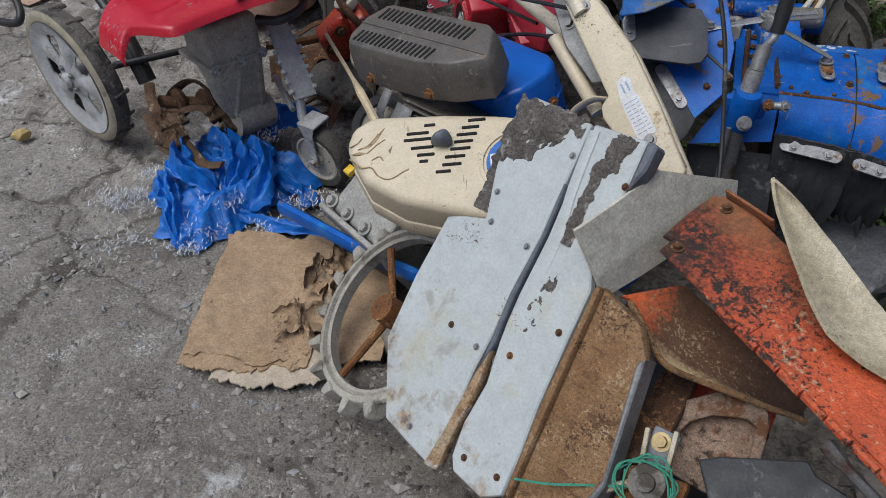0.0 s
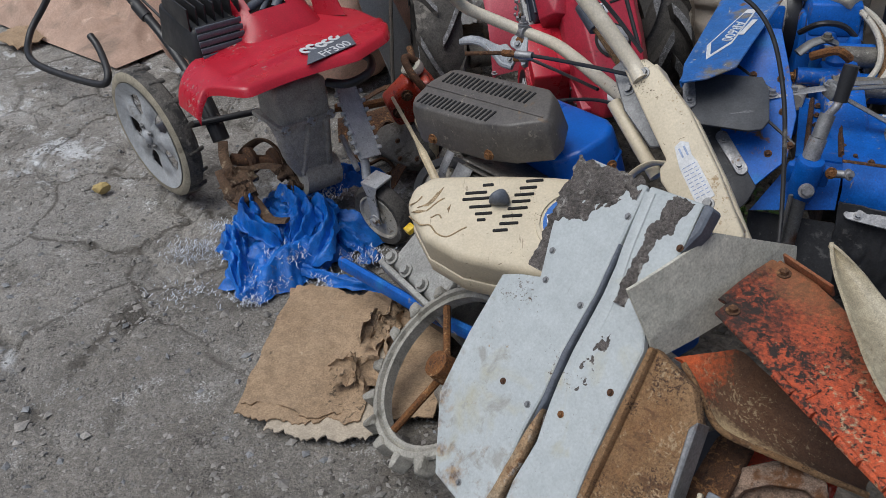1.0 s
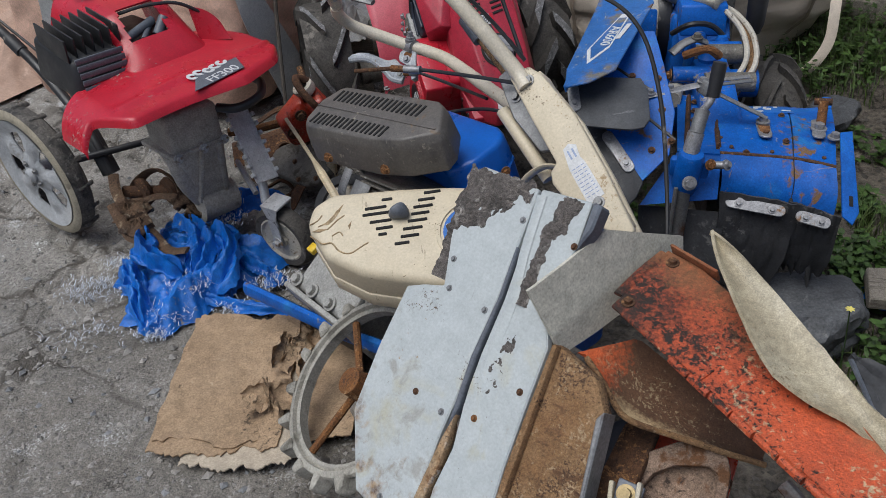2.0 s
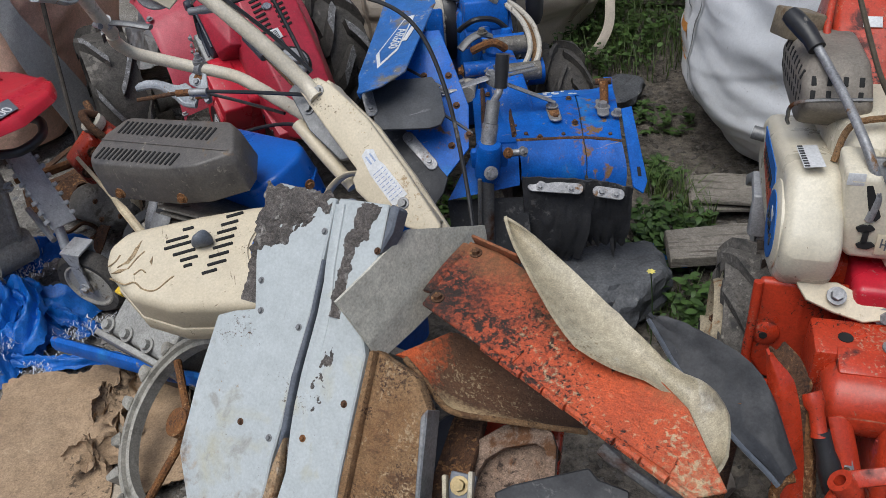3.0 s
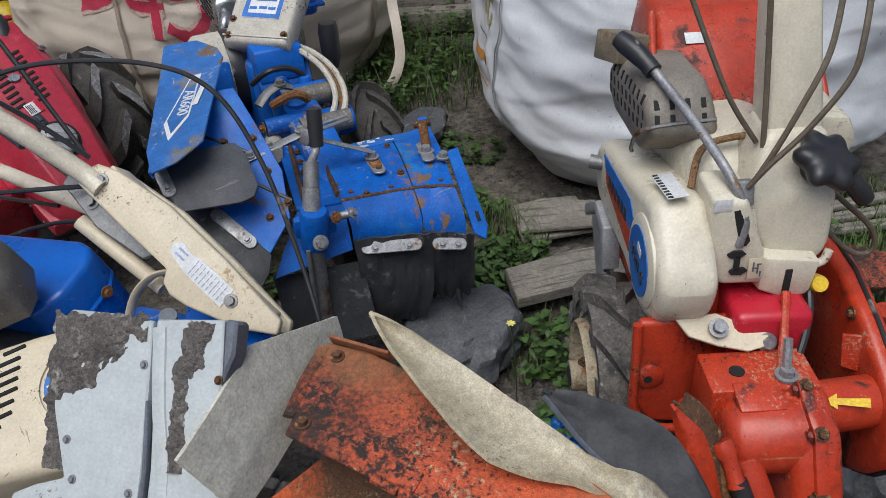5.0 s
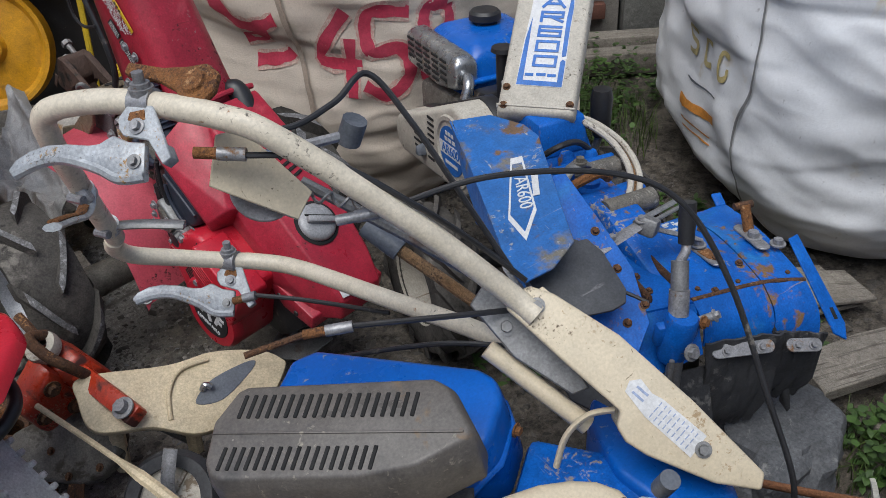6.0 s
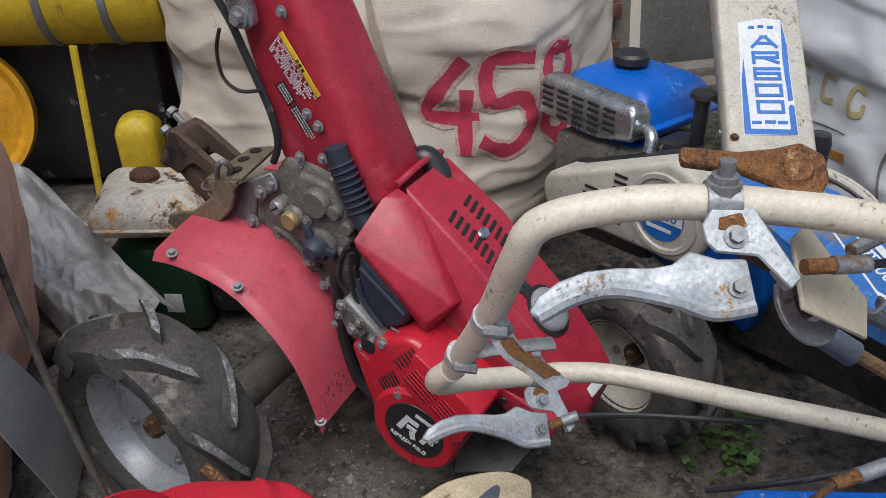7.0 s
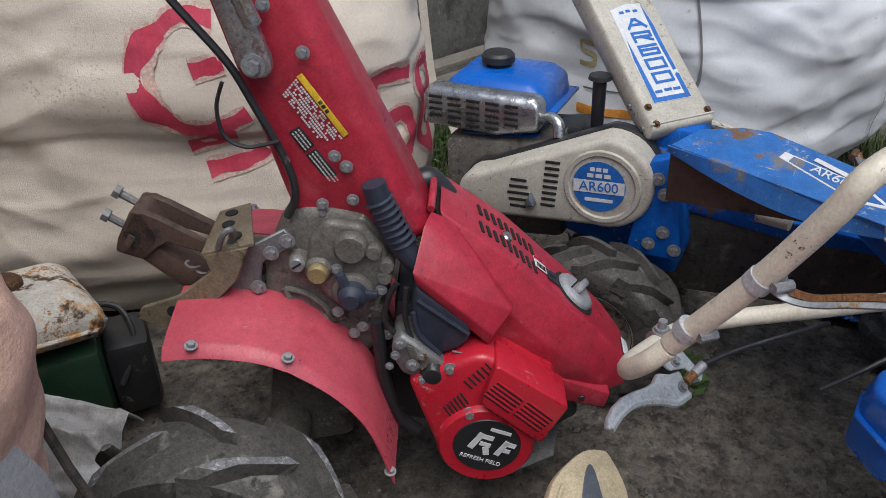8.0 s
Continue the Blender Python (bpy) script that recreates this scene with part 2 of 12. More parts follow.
RUST, DUST = (0.13, 0.05, 0.02), (0.30, 0.27, 0.23)
M_RED = material("faded_red_paint", (0.43, 0.024, 0.046), (0.36, 0.020, 0.040), 0.42, spots=[((0.48, 0.07, 0.09), 7.0, 0.25, 0.6), (DUST, 140.0, 0.08, 0.9, None, 4.0), ((0.05, 0.02, 0.02), 120.0, 0.13, 0.9, None, 8.0)], bump=0.05, scratch=((0.16, 0.03, 0.03), 0.36))
M_RED2 = material("bright_red_paint", (0.50, 0.016, 0.034), (0.45, 0.015, 0.030), 0.33, spots=[(DUST, 110.0, 0.12, 0.8, None, 6.0)], bump=0.03, speck=0.05, scratch=((0.30, 0.02, 0.03), 0.3), grit=0.10, dent=0.06)
M_SCARLET = material("scarlet_paint", (0.50, 0.048, 0.017), (0.42, 0.036, 0.014), 0.33, spots=[((0.06, 0.016, 0.012), 22.0, 0.24, 0.7, None, 4.0), ((0.03, 0.018, 0.014), 200.0, 0.26, 0.7, None, 6.0), ((0.40, 0.20, 0.13), 240.0, 0.24, 0.8, None, 6.0)], bump=0.06, grit=0.2, scratch=((0.34, 0.15, 0.09), 0.42))
M_ORANGE = material("rusty_orange_sheet", (0.62, 0.105, 0.030), (0.50, 0.075, 0.024), 0.6, scale=9.0, spots=[((0.028, 0.018, 0.014), 100.0, 0.38, 0.95, None, 8.0), ((0.030, 0.020, 0.016), 170.0, 0.42, 0.95, None, 5.0), ((0.46, 0.33, 0.20), 120.0, 0.26, 0.9, None, 7.0)], bump=0.5, grain=230, speck=0.25, grit=0.25, scratch=((0.09, 0.04, 0.02), 0.3), fades=[((0.030, 0.020, 0.016), 0, 0.45, -0.20, 0.9), ((0.44, 0.29, 0.16), 0, 0.24, 0.52, 0.7), ((0.28, 0.12, 0.05), 1, 0.02, 0.13, 0.6)])
M_BLUE = material("scratched_blue_paint", (0.002, 0.120, 0.50), (0.003, 0.092, 0.41), 0.5, spec=0.3, spots=[((0.015, 0.15, 0.42), 9.0, 0.28, 0.6), ((0.17, 0.10, 0.05), 50.0, 0.26, 0.85, (1, 1, 0.6), 6.0), (DUST, 90.0, 0.16, 0.9, None, 5.0)], bump=0.06, scratch=((0.24, 0.20, 0.15), 0.46))
M_BLUE2 = material("clean_blue_plastic", (0.001, 0.112, 0.50), (0.002, 0.095, 0.43), 0.32, spots=[(DUST, 120.0, 0.12, 0.8, None, 6.0)], bump=0.03, speck=0.05, grit=0.10, dent=0.06)
M_CREAM = material("cream_paint", (0.60, 0.52, 0.385), (0.56, 0.475, 0.34), 0.5, spots=[((0.34, 0.24, 0.14), 160.0, 0.16, 0.9, None, 6.0), ((0.10, 0.07, 0.045), 280.0, 0.14, 0.9, None, 9.0)], bump=0.05, speck=0.05, scratch=((0.11, 0.075, 0.045), 0.42), grit=0.09)
M_CREAM2 = material("glossy_cream_paint", (0.64, 0.585, 0.465), (0.60, 0.54, 0.42), 0.33, spots=[(RUST, 110.0, 0.15, 0.9, None, 7.0), (DUST, 60.0, 0.12, 0.9, None, 5.0)], bump=0.03, speck=0.04, scratch=((0.16, 0.10, 0.06), 0.32), grit=0.10, dent=0.06)
M_OFFWHITE = material("weathered_offwhite_paint", (0.50, 0.46, 0.39), (0.43, 0.40, 0.34), 0.6, spots=[((0.20, 0.155, 0.11), 60.0, 0.24, 0.9, None, 8.0), ((0.06, 0.05, 0.04), 120.0, 0.2, 0.9, None, 10.0)], bump=0.08, scratch=((0.18, 0.13, 0.09), 0.44), grit=0.16)
M_PLATE = material("bluish_white_plastic_sheet", (0.455, 0.487, 0.490), (0.41, 0.437, 0.435), 0.42, scale=4.0, spots=[((0.42, 0.41, 0.33), 9.0, 0.34, 0.7), ((0.33, 0.33, 0.31), 26.0, 0.22, 0.7, None, 4.0), ((0.34, 0.25, 0.16), 120.0, 0.13, 0.95, None, 6.0), ((0.10, 0.065, 0.04), 220.0, 0.12, 0.95, None, 7.0)], bump=0.04, speck=0.03, scratch=((0.28, 0.28, 0.27), 0.30), grit=0.10, dent=0.06)
M_MUD = material("dried_mud", (0.19, 0.165, 0.15), (0.10, 0.088, 0.080), 0.98, bump=1.0, grain=240, scale=30, speck=0.5, spots=[((0.32, 0.30, 0.275), 50.0, 0.32, 0.98)], grit=0.35)
M_GREYBOX = material("grey_plastic_cover", (0.135, 0.118, 0.104), (0.096, 0.087, 0.080), 0.42, scale=4.0, spots=[((0.045, 0.042, 0.042), 7.0, 0.30, 0.5), ((0.085, 0.078, 0.073), 30.0, 0.16, 0.5, None, 5.0), ((0.17, 0.115, 0.07), 26.0, 0.16, 0.8, None, 5.0), ((0.30, 0.27, 0.22), 90.0, 0.18, 0.9, None, 5.0)], bump=0.06, scratch=((0.28, 0.26, 0.22), 0.34))
M_BLACK = material("black_plastic", (0.017, 0.017, 0.019), (0.026, 0.026, 0.028), 0.45, spots=[(DUST, 20.0, 0.14, 0.9)], bump=0.06)
M_RUBBER = material("worn_black_rubber", (0.028, 0.029, 0.033), (0.045, 0.046, 0.050), 0.65, scale=12.0, spots=[((0.12, 0.118, 0.115), 60.0, 0.2, 0.9, None, 6.0)], bump=0.15, scratch=((0.11, 0.11, 0.11), 0.36))
M_TYRE = material("dusty_tyre_rubber", (0.060, 0.055, 0.050), (0.095, 0.086, 0.076), 0.9, scale=14.0, spots=[((0.18, 0.165, 0.145), 22.0, 0.3, 0.95, None, 5.0), ((0.03, 0.028, 0.026), 60.0, 0.28, 0.95)], bump=0.4, speck=0.3)
M_TYREDUST = material("grey_scuffed_rubber", (0.24, 0.24, 0.245), (0.12, 0.118, 0.115), 0.9, scale=30.0, spots=[((0.34, 0.34, 0.35), 110.0, 0.36, 0.95), ((0.07, 0.068, 0.065), 40.0, 0.3, 0.95)], bump=0.6, speck=0.4)
M_MUDTYRE = material("mud_caked_tyre", (0.16, 0.145, 0.13), (0.10, 0.092, 0.082), 0.95, scale=14.0, spots=[((0.035, 0.034, 0.033), 18.0, 0.36, 0.9), ((0.26, 0.24, 0.21), 60.0, 0.25, 0.95)], bump=0.7, speck=0.35)
M_ZINC = material("zinc_plated_steel", (0.36, 0.36, 0.37), (0.28, 0.28, 0.29), 0.5, 0.5, scale=20.0, spots=[((0.24, 0.13, 0.06), 60.0, 0.24, 0.9, None, 12.0), ((0.12, 0.12, 0.12), 90.0, 0.2, 0.7)], bump=0.08, speck=0.15)
M_CHROME = material("tarnished_plating", (0.48, 0.49, 0.50), (0.38, 0.39, 0.40), 0.3, 0.85, scale=20.0, spots=[((0.22, 0.18, 0.13), 70.0, 0.22, 0.7, None, 10.0)], bump=0.05)
M_STEEL = material("dull_grey_steel", (0.28, 0.28, 0.28), (0.2, 0.2, 0.2), 0.55, 0.6, spots=[(RUST, 9.0, 0.25, 0.9)], bump=0.12)
M_RIM = material("silver_grey_rim_paint", (0.36, 0.365, 0.375), (0.30, 0.30, 0.31), 0.45, 0.2, spots=[((0.12, 0.09, 0.07), 10.0, 0.18, 0.9)], bump=0.06)
M_RUST = material("brown_rust", (0.15, 0.066, 0.028), (0.085, 0.042, 0.023), 0.92, scale=30.0, spots=[((0.27, 0.135, 0.055), 160.0, 0.34, 0.95, None, 20.0), ((0.035, 0.02, 0.014), 240.0, 0.36, 0.95, None, 25.0)], bump=0.8, grain=260, speck=0.5)
M_RUSTY = material("orange_rust", (0.30, 0.125, 0.036), (0.19, 0.075, 0.026), 0.92, scale=30.0, spots=[((0.40, 0.23, 0.11), 180.0, 0.32, 0.9, None, 20.0), ((0.07, 0.03, 0.015), 240.0, 0.34, 0.9, None, 25.0)], bump=0.8, grain=260, speck=0.5)
M_RUSTBROWN = material("rust_streaked_steel_plate", (0.27, 0.140, 0.060), (0.36, 0.215, 0.105), 0.92, scale=16.0, spots=[((0.13, 0.066, 0.032), 34.0, 0.30, 0.95, (1, 2, 1), 6.0), ((0.38, 0.27, 0.16), 200.0, 0.32, 0.9, None, 18.0), ((0.07, 0.036, 0.02), 300.0, 0.36, 0.9, None, 20.0)], bump=1.0, grain=280, speck=0.35)
M_ALU = material("dirty_cast_aluminium", (0.20, 0.185, 0.16), (0.14, 0.128, 0.112), 0.6, 0.25, scale=16.0, spots=[((0.07, 0.06, 0.048), 30.0, 0.32, 0.9, None, 6.0), ((0.34, 0.32, 0.28), 120.0, 0.2, 0.8, None, 8.0)], bump=0.3, speck=0.25)
M_GREYPLATE = material("scuffed_grey_rubber_sheet", (0.50, 0.475, 0.40), (0.58, 0.555, 0.47), 0.85, scale=10.0, spots=[((0.14, 0.136, 0.128), 9.0, 0.14, 0.7, None, 3.0), ((0.33, 0.31, 0.27), 120.0, 0.20, 0.8, None, 6.0)], bump=0.1, dent=0.02, speck=0.15, scratch=((0.11, 0.105, 0.10), 0.28))
M_BLADE = material("ivory_blade_enamel", (0.50, 0.44, 0.315), (0.385, 0.32, 0.21), 0.5, scale=14.0, spots=[((0.20, 0.17, 0.125), 16.0, 0.24, 0.8, None, 5.0), ((0.22, 0.17, 0.10), 240.0, 0.26, 0.9, None, 12.0), ((0.55, 0.51, 0.42), 12.0, 0.24, 0.6)], bump=0.12, grain=200, speck=0.2, grit=0.28, scratch=((0.20, 0.16, 0.10), 0.36))
M_CARD = material("wet_brown_cardboard", (0.42, 0.295, 0.185), (0.34, 0.23, 0.14), 0.9, scale=5.0, spots=[((0.22, 0.14, 0.08), 5.0, 0.18, 0.95, (1, 3, 1), 3.0), ((0.10, 0.07, 0.045), 90.0, 0.2, 0.95, None, 7.0), ((0.44, 0.34, 0.23), 60.0, 0.12, 0.95)], bump=0.4, speck=0.2, scratch=((0.19, 0.12, 0.07), 0.46))
M_TARP = material("blue_woven_tarpaulin", (0.004, 0.17, 0.62), (0.006, 0.115, 0.46), 0.42, scale=20.0, spots=[((0.12, 0.26, 0.52), 120.0, 0.16, 0.8), (DUST, 60.0, 0.16, 0.9, None, 6.0)], bump=0.35, grain=260, grit=0.25)
M_FRAY = material("frayed_pale_thread", (0.62, 0.68, 0.78), (0.74, 0.76, 0.80), 0.8, bump=0)
M_BAG = material("beige_woven_bag", (0.63, 0.55, 0.465), (0.56, 0.485, 0.405), 0.75, scale=5.0, spots=[((0.42, 0.36, 0.29), 5.0, 0.22, 0.85, (1, 1, 2)), ((0.34, 0.28, 0.22), 160.0, 0.12, 0.9, None, 4.0)], bump=0.4, grain=300, speck=0.12, grit=0.08, dent=0.05)
M_BAGW = material("white_woven_bag", (0.74, 0.755, 0.775), (0.67, 0.68, 0.70), 0.6, scale=4.0, spots=[((0.52, 0.43, 0.27), 4.0, 0.20, 0.85), ((0.50, 0.515, 0.55), 2.5, 0.3, 0.7), ((0.40, 0.40, 0.41), 160.0, 0.12, 0.8, None, 4.0)], bump=0.12, grain=300, speck=0.08, scratch=((0.42, 0.42, 0.43), 0.4), grit=0.07, dent=0.05)
M_BAGP = material("pinkish_tan_woven_bag", (0.76, 0.485, 0.365), (0.68, 0.43, 0.32), 0.8, spots=[((0.34, 0.25, 0.2), 4.0, 0.2, 0.9)], bump=0.35, grain=260)
M_STRAP = material("grey_webbing", (0.46, 0.46, 0.45), (0.38, 0.38, 0.375), 0.8, bump=0.4, grain=300)
M_SPRAY = material("red_spray_paint", (0.52, 0.03, 0.07), (0.45, 0.05, 0.09), 0.75, bump=0.2, grain=260)
M_OVERSPRAY = material("pink_overspray", (0.55, 0.30, 0.26), (0.53, 0.38, 0.32), 0.75, scale=40.0, spots=[((0.55, 0.47, 0.39), 160.0, 0.45, 0.75)], bump=0.2, grain=260)
M_WOOD = material("weathered_grey_wood", (0.30, 0.27, 0.23), (0.21, 0.185, 0.155), 0.9, spots=[((0.10, 0.085, 0.07), 14.0, 0.34, 0.95, (0.6, 8, 8)), ((0.36, 0.33, 0.29), 26.0, 0.22, 0.95, (0.5, 8, 8))], bump=0.5, grain=120, speck=0.3)
M_SLATE = material("dark_slate_stone", (0.080, 0.085, 0.095), (0.115, 0.12, 0.13), 0.75, scale=10.0, spots=[((0.19, 0.19, 0.19), 40.0, 0.22, 0.9, None, 7.0), ((0.05, 0.05, 0.055), 12.0, 0.3, 0.8, (1, 4, 1))], bump=0.7, grain=60, speck=0.3)
M_STONE = material("brown_grey_stone", (0.22, 0.19, 0.16), (0.15, 0.14, 0.13), 0.9, spots=[((0.3, 0.27, 0.23), 8.0, 0.25, 0.9)], bump=0.7, grain=50)
M_YELLOW = material("chipped_yellow_paint", (0.60, 0.43, 0.025), (0.52, 0.35, 0.02), 0.5, spots=[((0.07, 0.05, 0.03), 12.0, 0.2, 0.9)], bump=0.08)
M_AMBER = material("amber_yellow_paint", (0.62, 0.30, 0.012), (0.5, 0.24, 0.012), 0.45, spots=[((0.05, 0.04, 0.03), 8.0, 0.16, 0.9)], bump=0.08)
M_GREEN = material("dark_green_paint", (0.012, 0.042, 0.020), (0.018, 0.05, 0.026), 0.45, spots=[((0.06, 0.05, 0.04), 10.0, 0.25, 0.9)], bump=0.1)
M_TANKRUST = material("white_tank_flaking_rust", (0.60, 0.57, 0.50), (0.5, 0.46, 0.40), 0.6, spots=[((0.50, 0.28, 0.11), 30.0, 0.44, 0.9, None, 5.0), ((0.08, 0.042, 0.022), 34.0, 0.38, 0.95, None, 7.0), ((0.30, 0.14, 0.05), 160.0, 0.30, 0.9, None, 12.0)], bump=0.3)
M_SHEETGREY = material("grey_plastic_sheeting", (0.50, 0.50, 0.495), (0.42, 0.415, 0.41), 0.5, spots=[((0.2, 0.18, 0.16), 6.0, 0.25, 0.8)], bump=0.1)
M_BRICK = material("red_brown_brick", (0.17, 0.065, 0.042), (0.10, 0.045, 0.033), 0.9, bump=0.5, grain=120)
M_STICKER = material("white_sticker", (0.66, 0.67, 0.68), (0.6, 0.6, 0.6), 0.5, spots=[((0.3, 0.28, 0.25), 20.0, 0.12, 0.9)], bump=0.02, grit=0.10, dent=0.06)
M_LABELBLUE = material("blue_label_print", (0.012, 0.14, 0.48), (0.015, 0.12, 0.42), 0.5, bump=0.02)
M_LABELYEL = material("yellow_label_print", (0.75, 0.50, 0.03), (0.7, 0.45, 0.03), 0.5, bump=0.02)
M_LABELORANGE = material("orange_label_print", (0.70, 0.28, 0.04), (0.62, 0.25, 0.05), 0.6, bump=0.02)
M_GREYCAP = material("slate_grey_plastic", (0.12, 0.135, 0.16), (0.10, 0.11, 0.13), 0.5, bump=0.05)
M_TAN = material("cream_plastic", (0.62, 0.515, 0.345), (0.54, 0.44, 0.285), 0.5, spots=[((0.3, 0.22, 0.12), 10.0, 0.2, 0.8)], bump=0.06)
M_LEAF = material("weed_leaf", (0.075, 0.15, 0.025), (0.045, 0.10, 0.018), 0.6, bump=0.1, island=0.5)
M_GRASS = material("grass_blade", (0.11, 0.17, 0.035), (0.07, 0.12, 0.025), 0.6, bump=0.05, island=0.45)
M_PETAL = material("pale_yellow_petal", (0.8, 0.72, 0.2), (0.75, 0.65, 0.15), 0.6, bump=0)
M_PEBBLE = material("grey_gravel", (0.40, 0.375, 0.345), (0.27, 0.25, 0.225), 0.9, bump=0.3, island=0.45)
M_GROUND = material("dusty_broken_concrete", (0.315, 0.290, 0.258), (0.195, 0.175, 0.150), 0.92, scale=2.2, spots=[((0.125, 0.112, 0.096), 6.0, 0.30, 0.95), ((0.40, 0.395, 0.385), 9.0, 0.24, 0.95, None, 2.0), ((0.06, 0.055, 0.048), 200.0, 0.32, 0.95, None, 9.0), ((0.40, 0.39, 0.37), 240.0, 0.26, 0.9, None, 12.0), ((0.34, 0.325, 0.30), 55.0, 0.2, 0.95)], bump=1.0, grain=170, speck=0.5, grit=0.34, dent=0.3)
M_OLDORANGE = material("half_rusted_orange_paint", (0.15, 0.072, 0.036), (0.10, 0.050, 0.028), 0.85, scale=7.0, spots=[((0.30, 0.22, 0.13), 220.0, 0.2, 0.9, None, 8.0)], bump=0.6, grain=240, speck=0.2, grit=0.3, fades=[((0.56, 0.105, 0.030), 0, 0.11, -0.02, 0.95), ((0.46, 0.34, 0.19), 1, 0.006, -0.035, 0.85)])
M_TORN = material("torn_tan_skin", (0.40, 0.28, 0.15), (0.50, 0.38, 0.23), 0.9, scale=40.0, spots=[((0.20, 0.12, 0.06), 60.0, 0.3, 0.9)], bump=0.6, grain=200, speck=0.4)
M_LEVER = material("worn_plated_lever", (0.43, 0.45, 0.47), (0.35, 0.37, 0.39), 0.45, 0.25, scale=20.0, spots=[((0.34, 0.20, 0.07), 200.0, 0.22, 0.9, None, 14.0), ((0.15, 0.15, 0.15), 260.0, 0.16, 0.8, None, 10.0)], bump=0.08)
M_RUBBLE = material("brown_rubble", (0.19, 0.17, 0.15), (0.085, 0.075, 0.064), 0.95, bump=0.4, island=0.6)
M_DISH = material("rusty_cream_rim", (0.42, 0.35, 0.24), (0.34, 0.28, 0.19), 0.7, scale=20.0, spots=[((0.24, 0.12, 0.05), 60.0, 0.36, 0.9, None, 12.0), ((0.08, 0.05, 0.03), 160.0, 0.3, 0.9, None, 14.0)], bump=0.4, speck=0.25)
M_GREASE = material("greasy_brown_casting", (0.085, 0.068, 0.054), (0.05, 0.042, 0.035), 0.75, scale=9.0, spots=[((0.17, 0.14, 0.11), 26.0, 0.24, 0.9), ((0.02, 0.018, 0.016), 50.0, 0.3, 0.9)], bump=0.5, grit=0.3)
M_RUSTEDGE = material("rust_bleeding_edge", (0.34, 0.19, 0.085), (0.42, 0.33, 0.22), 0.85, scale=26.0, spots=[((0.15, 0.07, 0.03), 60.0, 0.34, 0.9), ((0.46, 0.46, 0.43), 30.0, 0.30, 0.6), ((0.05, 0.03, 0.02), 160.0, 0.25, 0.9)], bump=0.5, speck=0.3)
M_SHOE = material("pitted_pinkish_rust", (0.40, 0.285, 0.215), (0.31, 0.205, 0.145), 0.92, scale=18.0, spots=[((0.16, 0.075, 0.035), 40.0, 0.34, 0.95, None, 8.0), ((0.05, 0.035, 0.028), 90.0, 0.30, 0.95, None, 9.0)], bump=0.8, grain=200, speck=0.4, grit=0.3)
M_CASTALU = material("pale_cast_aluminium", (0.42, 0.415, 0.39), (0.33, 0.32, 0.295), 0.55, 0.15, scale=14.0, spots=[((0.14, 0.125, 0.105), 24.0, 0.24, 0.9, None, 5.0)], bump=0.25, speck=0.2)
M_BRASS = material("dull_brass", (0.36, 0.27, 0.13), (0.28, 0.21, 0.10), 0.5, 0.4, bump=0.1)
M_FADED = material("sun_bleached_red_paint", (0.52, 0.085, 0.115), (0.46, 0.060, 0.088), 0.5, spots=[((0.40, 0.03, 0.05), 6.0, 0.30, 0.5), ((0.06, 0.02, 0.02), 120.0, 0.12, 0.9, None, 8.0), (DUST, 140.0, 0.10, 0.9, None, 4.0)], bump=0.05, grit=0.14, scratch=((0.20, 0.03, 0.03), 0.36))
M_PLATED = material("weathered_zinc_plating", (0.50, 0.51, 0.52), (0.39, 0.395, 0.40), 0.45, 0.15, scale=16.0, spots=[((0.22, 0.15, 0.09), 60.0, 0.2, 0.9, None, 8.0), ((0.14, 0.14, 0.14), 90.0, 0.24, 0.7, None, 6.0)], bump=0.1, grit=0.2)
M_NAVY = material("navy_plastic", (0.030, 0.038, 0.060), (0.024, 0.030, 0.048), 0.5, bump=0.06)

# soil takes over from the concrete on the side of the bags
gt = M_GROUND.node_tree
gbs = gt.nodes["Principled BSDF"]
old = gbs.inputs["Base Color"].links[0].from_socket
gtc = gt.nodes.new("ShaderNodeTexCoord")
# meandering cracks in the concrete, filled with dirt
kno = gt.nodes.new("ShaderNodeTexNoise")
kno.inputs["Scale"].default_value, kno.inputs["Detail"].default_value = 5.0, 8.0
gt.links.new(gtc.outputs["Object"], kno.inputs["Vector"])
kmx = gt.nodes.new("ShaderNodeMixRGB")
kmx.inputs[0].default_value = 0.16
gt.links.new(gtc.outputs["Object"], kmx.inputs[1])
gt.links.new(kno.outputs["Color"], kmx.inputs[2])
kvo = gt.nodes.new("ShaderNodeTexVoronoi")
kvo.feature = "DISTANCE_TO_EDGE"
kvo.inputs["Scale"].default_value = 3.6
gt.links.new(kmx.outputs[0], kvo.inputs["Vector"])
krm = gt.nodes.new("ShaderNodeMapRange")
krm.inputs["From Min"].default_value, krm.inputs["From Max"].default_value = 0.004, 0.040
krm.inputs["To Min"].default_value, krm.inputs["To Max"].default_value = 0.85, 0.0
gt.links.new(kvo.outputs["Distance"], krm.inputs["Value"])
kpt = gt.nodes.new("ShaderNodeTexNoise")
kpt.inputs["Scale"].default_value, kpt.inputs["Detail"].default_value = 1.3, 4.0
gt.links.new(gtc.outputs["Object"], kpt.inputs["Vector"])
kpr = gt.nodes.new("ShaderNodeMapRange")
kpr.inputs["From Min"].default_value, kpr.inputs["From Max"].default_value = 0.36, 0.54
gt.links.new(kpt.outputs["Fac"], kpr.inputs["Value"])
kmu = gt.nodes.new("ShaderNodeMath")
kmu.operation = "MULTIPLY"
gt.links.new(krm.outputs[0], kmu.inputs[0])
gt.links.new(kpr.outputs[0], kmu.inputs[1])
